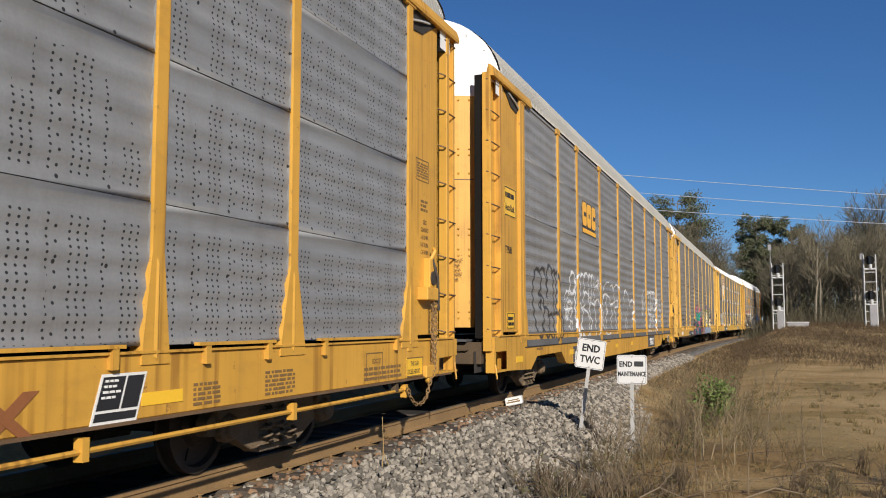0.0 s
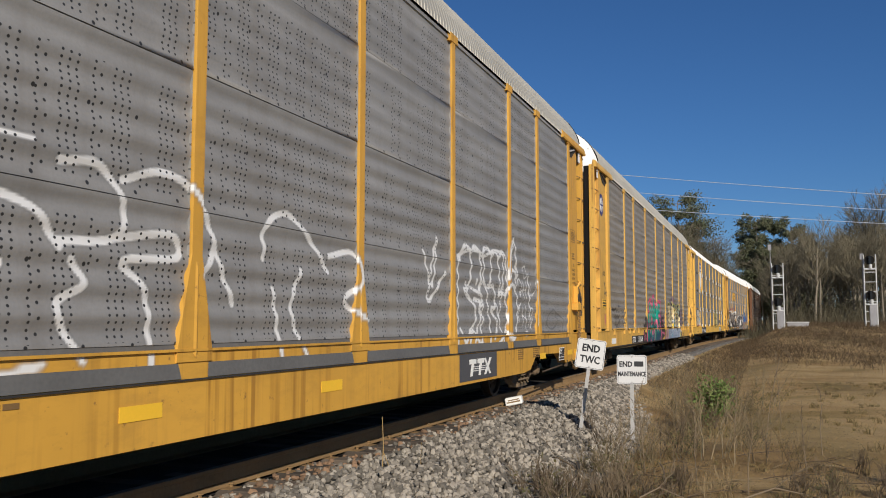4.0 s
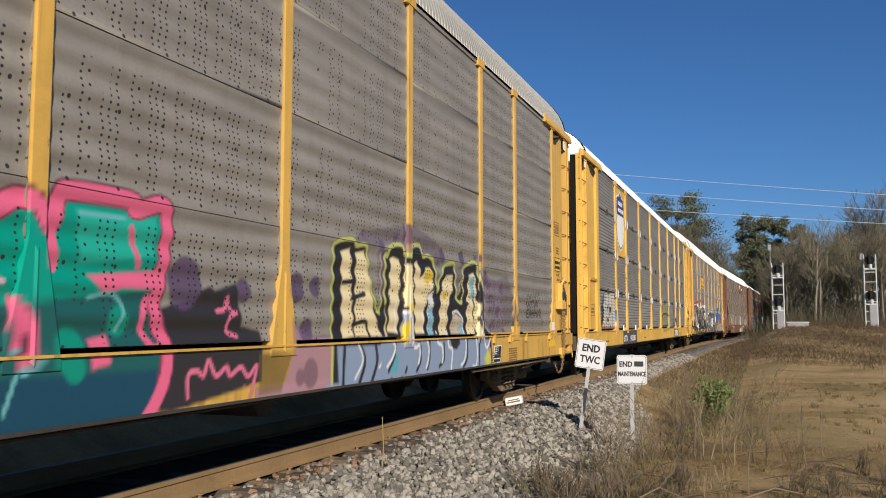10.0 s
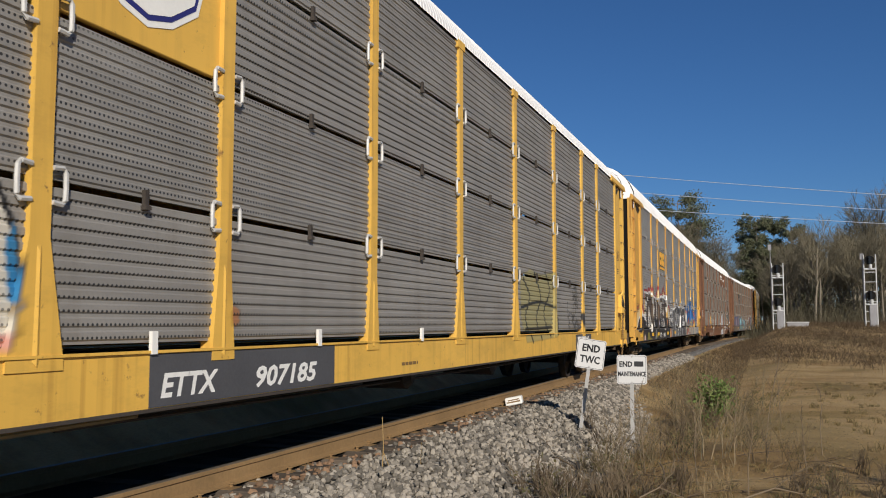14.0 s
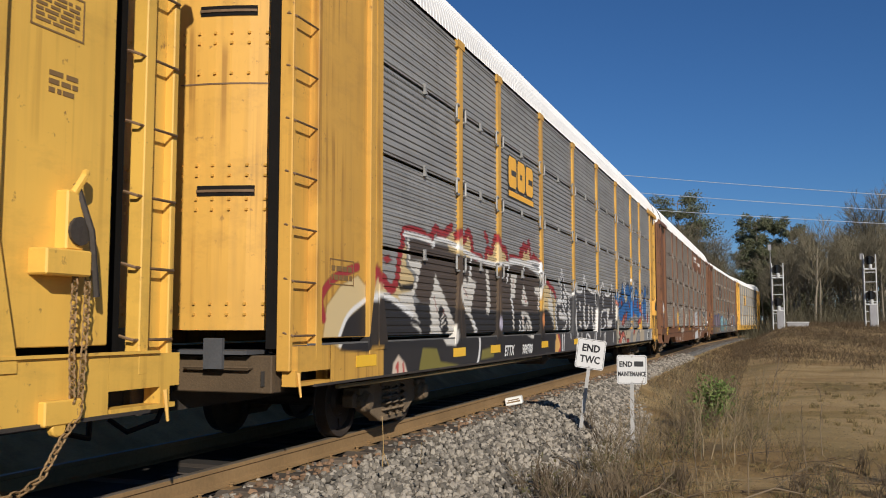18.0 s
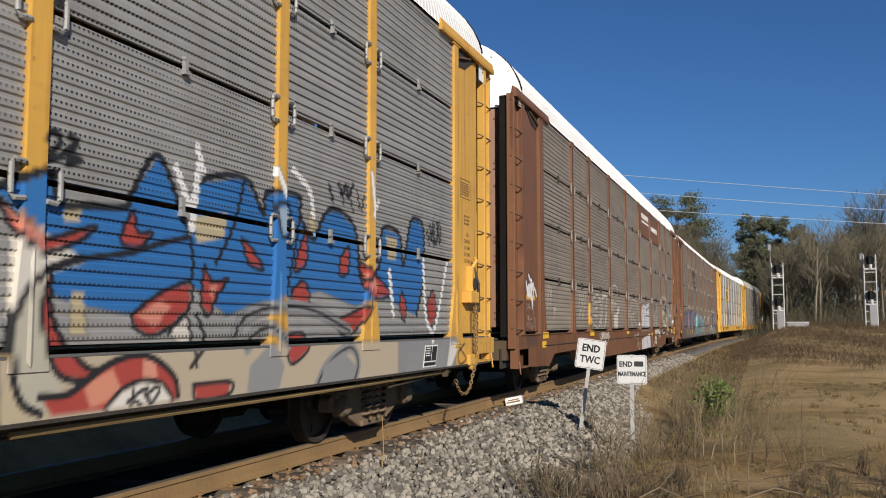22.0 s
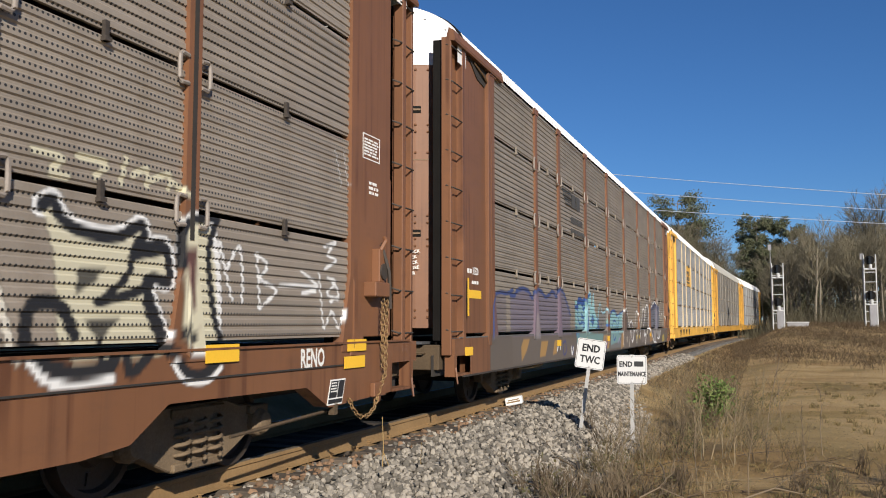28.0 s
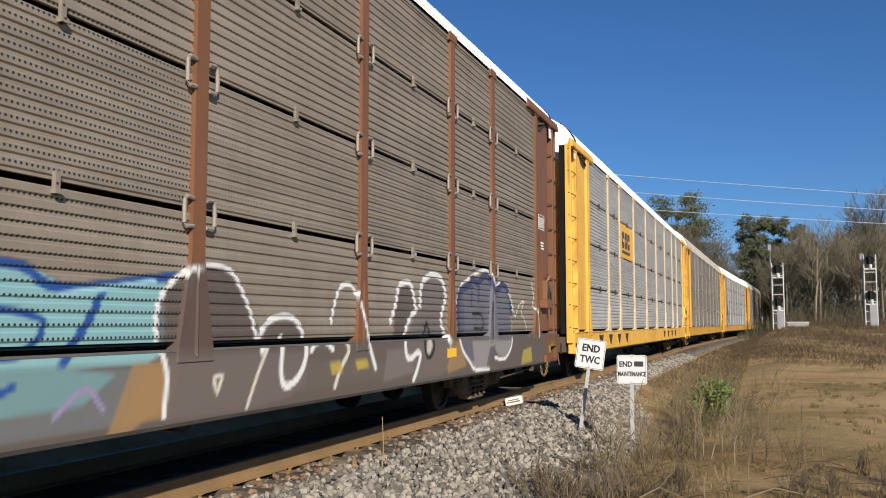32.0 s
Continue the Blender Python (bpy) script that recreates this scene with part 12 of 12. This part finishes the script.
def signal_mast(at, h, heads, label, aerial):
    sg = thing("railway_signal", label, "signal", "signals", at=at)
    for x in (-0.42, 0.42):
        part("mast_pole", Mb().tube([(x, 0, 0), (x, 0, h)], 0.045, 8), M_MAST, sg)
    z = 0.5
    while z < h - 0.2:
        part("cross_bar", Mb().box(-0.42, 0.42, -0.03, 0.03, z - 0.025, z + 0.025), M_MAST, sg)
        z += 0.75
    for zz in heads:
        hd = part("signal_head", Mb().lathe([(-0.05, 0.35), (0.03, 0.35)], (0, 0, 0), "z", 20), M_BLACK, sg, "round black target backing", at=pose(-0.02, -0.16, zz + 0.12, 90))
        part("lamp_housing", Mb().lathe([(0, 0.12), (0.32, 0.12), (0.36, 0.06)], (0, 0, 0), "z", 10), M_MAST, sg, "pale lamp housing", at=pose(0.04, -0.1, zz - 0.52))
        part("head_bracket", Mb().box(-0.42, 0.42, -0.12, 0.0, zz - 0.60, zz - 0.50), M_MAST, sg)
        for dz in (-0.2, 0, 0.2):
            part("lens", Mb().lathe([(0.03, 0.09), (0.22, 0.10)], (0, 0, 0), "z", 10), M_LENS, hd, "unlit hooded lens", at=pose(0, dz, 0))
    part("equipment_case", Mb().box(-0.12, 0.36, -0.1, 0.4, 0.0, 1.75), M_CASE, sg, "grey steel equipment case", bevel=0.02)
    part("aerial", Mb().tube([(-0.50, 0.1, 0.3), (-0.50, 0.1, h + aerial)], 0.03, 6).box(-0.66, -0.40, 0.08, 0.12, h + aerial - 0.45, h + aerial), M_CASE, sg)
    return sg


_z1, _z2 = float(ground_z(0.5, 75)), float(ground_z(7.1, 75))
signal_mast(pose(0.48, 75, _z1 - 0.05), 6.15 - _z1, (5.55 - _z1, 2.95 - _z1), "grey steel signal mast with two black target heads", 1.5)
signal_mast(pose(7.12, 75, _z2 - 0.05), 6.65 - _z2, (6.1 - _z2, 3.4 - _z2), "grey steel signal mast with two black target heads", 0.1)
rb = thing("relay_box", "pale grey trackside relay box", "equipment box", at=pose(1.9, 76.5, float(ground_z(1.9, 76.5))))
part("cabinet", Mb().box(-0.8, 0.8, -0.4, 0.4, 0, 0.34), M_CASE, rb, bevel=0.03)
part("lid", Mb().box(-0.85, 0.85, -0.45, 0.45, 0.34, 0.40), M_MAST, rb)

# ---- wires overhead ----
M_WIRE = plain("bright_aluminium_wire", (0.55, 0.58, 0.62), 0.4, 0.3, 4, 0.05, 0.0)
for x0, z0, x1, z1 in ((-60, 25.0, 60, 9.0), (-60, 22.6, 60, 8.0), (-60, 20.0, 60, 7.4)):
    pts = []
    for k in range(25):
        t = k / 24
        pts.append((x0 + (x1 - x0) * t, 100, z0 + (z1 - z0) * t - 4 * 1.1 * t * (1 - t)))
    wires = thing("power_line", "thin bright overhead power line", "power line", "power lines", mesh=Mb().tube(pts, 0.03, 5).mesh("power_line"), material=M_WIRE)

# ---- trees ----
M_BARK = straw("grey_bark", (0.13, 0.11, 0.078), (0.21, 0.18, 0.13), (0.085, 0.072, 0.05))
M_BRANCH = straw("fine_winter_branches", (0.115, 0.099, 0.06), (0.17, 0.146, 0.092), (0.085, 0.075, 0.042))
M_PINE = straw("dark_pine_needles", (0.07, 0.08, 0.036), (0.10, 0.108, 0.05), (0.125, 0.115, 0.062))


def bare_tree(seed, h):
    r = random.Random(seed)
    tr, cr = Mb(), Mb()
    lean = Vector((r.uniform(-0.06, 0.06), r.uniform(-0.06, 0.06), 1))
    top = lean * h * 0.62
    tr.tube([(0, 0, -0.3), lean * h * 0.2, lean * h * 0.42 + Vector((r.uniform(-0.2, 0.2), 0, 0)), top], 0.17, 7, 0.07)
    for i in range(13):
        t = r.uniform(0.35, 1.0)
        a = r.uniform(0, 6.28)
        d = Vector((math.cos(a) * 0.6, math.sin(a) * 0.6, 0.9)).normalized()
        branching(cr, top * t, d, h * r.uniform(0.13, 0.20), 0.055, 4, r, 0.78, 0.05, 3, keep=0.68)
    return tr.mesh("trunk"), cr.mesh("crown")


def plant_tree(tm, cm, x, y, k, rot, label, leaf=None):
    ob = thing("tree", label, "tree", "trees behind the track", at=pose(x, y, float(ground_z(x, y)), 0, 0, rot) @ Matrix.Diagonal((k, k, k, 1)))
    part("trunk", tm, M_BARK, ob)
    part("crown", cm, leaf or M_BRANCH, ob)
    return ob


_bare = [bare_tree(100 + i, 13.0) for i in range(4)]
_rt = random.Random(21)


def woods(n, x0, x1, y0, y1, k0, k1):
    for i in range(n):
        x, y = _rt.uniform(x0, x1), _rt.uniform(y0, y1)
        tm, cm = _bare[_rt.randrange(4)]
        plant_tree(tm, cm, x, y, _rt.uniform(k0, k1), _rt.uniform(0, 360), "tall leafless grey-brown winter tree")


woods(50, 1.5, 32.0, 104, 122, 0.70, 1.0)
woods(44, 3.0, 40.0, 122, 150, 0.85, 1.12)
woods(5, 10.5, 14.0, 126, 132, 1.25, 1.36)
woods(26, -15.0, -7.5, 138, 152, 0.7, 1.1)
woods(8, -22.0, -14.0, 128, 150, 0.7, 0.9)
woods(14, -3.0, 6.0, 166, 182, 0.9, 1.1)
woods(16, -16.5, -8.0, 125, 136, 1.0, 1.2)
woods(7, -2.5, 5.0, 150, 160, 0.85, 1.05)
woods(24, -60.0, -22.0, 100, 150, 0.6, 0.8)


def pine(seed, h, rad, tiers):
    r = random.Random(seed)
    tr = Mb().tube([(0, 0, -0.3), (0.1, 0, h * 0.5), (0, 0.1, h)], 0.2, 7, 0.04)
    vs, fs, n = [], [], 0
    for i in range(tiers):
        t = i / (tiers - 1)
        z = h * (0.16 + 0.80 * t)
        for k in range(5):
            a = r.uniform(0, 6.28)
            ln = rad * (0.95 - 0.5 * t) * r.uniform(0.45, 1.1)
            z += r.uniform(-0.6, 0.6)
            e = (math.cos(a) * ln, math.sin(a) * ln, z + ln * r.uniform(-0.05, 0.4))
            tr.tube([(0, 0, z), e], 0.045, 4, 0.015, cap=False)
            for c in (0.5, 0.75, 1.0):
                v, f = leaf_cloud(84, ln * 0.36, ln * 0.36, 0.45 + 0.1 * ln, 0.17, r.randrange(9999), 0.1)
                vs.append(v + np.array([e[0] * c, e[1] * c, z + (e[2] - z) * c + 0.05]))
                fs.append(f + n)
                n += len(v)
    me = bpy.data.meshes.new("crown")
    me.from_pydata(np.concatenate(vs).tolist(), [], np.concatenate(fs).tolist())
    return tr.mesh("trunk"), me


_pa, _pb, _pw = pine(5, 17.5, 6.0, 14), pine(6, 14.0, 4.4, 13), pine(9, 17.5, 7.6, 17)
plant_tree(*_pw, -13.0, 138, 1.14, 30, "tall dark flat-topped pine rising behind the train", M_PINE)
for x, y, k, rot, w in ((-2.2, 168, 1.32, 10, _pb), (0.8, 170, 1.24, 120, _pb), (-3.6, 176, 1.2, 200, _pb), (3.4, 166, 1.12, 300, _pb), (-11.8, 142, 0.85, 60, _pa), (6.0, 168, 1.0, 80, _pb), (-0.6, 166, 0.9, 180, _pb), (2.2, 164, 0.85, 250, _pb)):
    plant_tree(*w, x, y, k, rot, "dark green pine at the edge of the winter woods", M_PINE)

# undergrowth and far woods close the view
M_SCRUB = straw("olive_brown_scrub", (0.065, 0.057, 0.031), (0.095, 0.082, 0.046), (0.05, 0.048, 0.024))


def scrub(n, seed):
    """Small evergreen leaves in loose clumps among the trunks."""
    r = np.random.RandomState(seed)
    m = 420
    cx, cy = 0.5 + 44 * r.rand(m), 104 + 44 * r.rand(m)
    ok = np.abs(cx - np.interp(cy, _ty, _tx)) > 6
    cx, cy = cx[ok], cy[ok]
    v, f = leaf_cloud(n, 1.0, 1.0, 1.0, 0.12, seed, 0.05)
    k = np.repeat(r.randint(0, len(cx), n), 4)
    s = (0.8 + 1.6 * r.rand(len(cx)))[k]
    h = (1.2 + 5.5 * r.rand(len(cx)) ** 2)[k]
    p = np.repeat(v.reshape(-1, 4, 3).mean(1), 4, 0)
    d = v - p
    g = ground_z(cx, cy)[k]
    return np.stack([cx[k] + p[:, 0] * s + d[:, 0], cy[k] + p[:, 1] * s + d[:, 1], g + h * (0.45 + 0.5 * p[:, 2]) + d[:, 2]], 1), f


stuff("evergreen_scrub", "dark olive evergreen scrub below the bare trees", "shrubs", *scrub(80000, 7), M_SCRUB)
x, y = scatter(26000, 96, 150, 1.0, 60, 1.0)
stuff("wood_undergrowth", "grey-brown tangled undergrowth below the trees", "undergrowth", *blades(x, y, 0.4 + 2.6 * _r.rand(len(x)) ** 2.2, 0.022, 0.7, 9), M_SCRUB)


def far_wood():
    r = np.random.RandomState(5)
    n = 60000
    ang = np.radians(-75 + 150 * r.rand(n))
    dist = 175 + 60 * r.rand(n)
    x, y = np.sin(ang) * dist, np.cos(ang) * dist
    top = 9.5 + 2.0 * np.sin(ang * 23) + 1.5 * np.sin(ang * 51 + 1) + 2 * r.rand(n)
    ok = np.abs(x - np.interp(y, _ty, _tx)) > 7
    x, y, top, n = x[ok], y[ok], top[ok], int(ok.sum())
    z = ground_z(x, y) + top * r.rand(n) ** 0.8
    s = 0.6 + 0.6 * r.rand(n)
    a = r.rand(n) * 6.28
    v = np.stack([np.stack([x - s * 0.2, y, z - s], 1), np.stack([x + s * 0.2 * np.cos(a), y + s * np.sin(a), z - s * 0.4], 1), np.stack([x + s * 0.3 * np.sin(a), y, z + s * 1.6], 1)], 1).reshape(-1, 3)
    return v, np.arange(3 * n).reshape(-1, 3)


stuff("far_woods", "distant hazy brown winter woods", "woods", *far_wood(), M_SCRUB)


def motions():
    """Drives the cars along the track and turns their wheels."""
    for ob, sp in zip(TRAIN, CARS):
        walk(ob, [(t * 0.5, car_pose(sp["lead"], t * 0.5)) for t in range(65)])
    for w, ya in wheelsets:
        walk(w, [(t * 0.1, pose(0, ya, 0.42, math.degrees(gone(t * 0.1) / 0.42))) for t in range(321)])


motions()
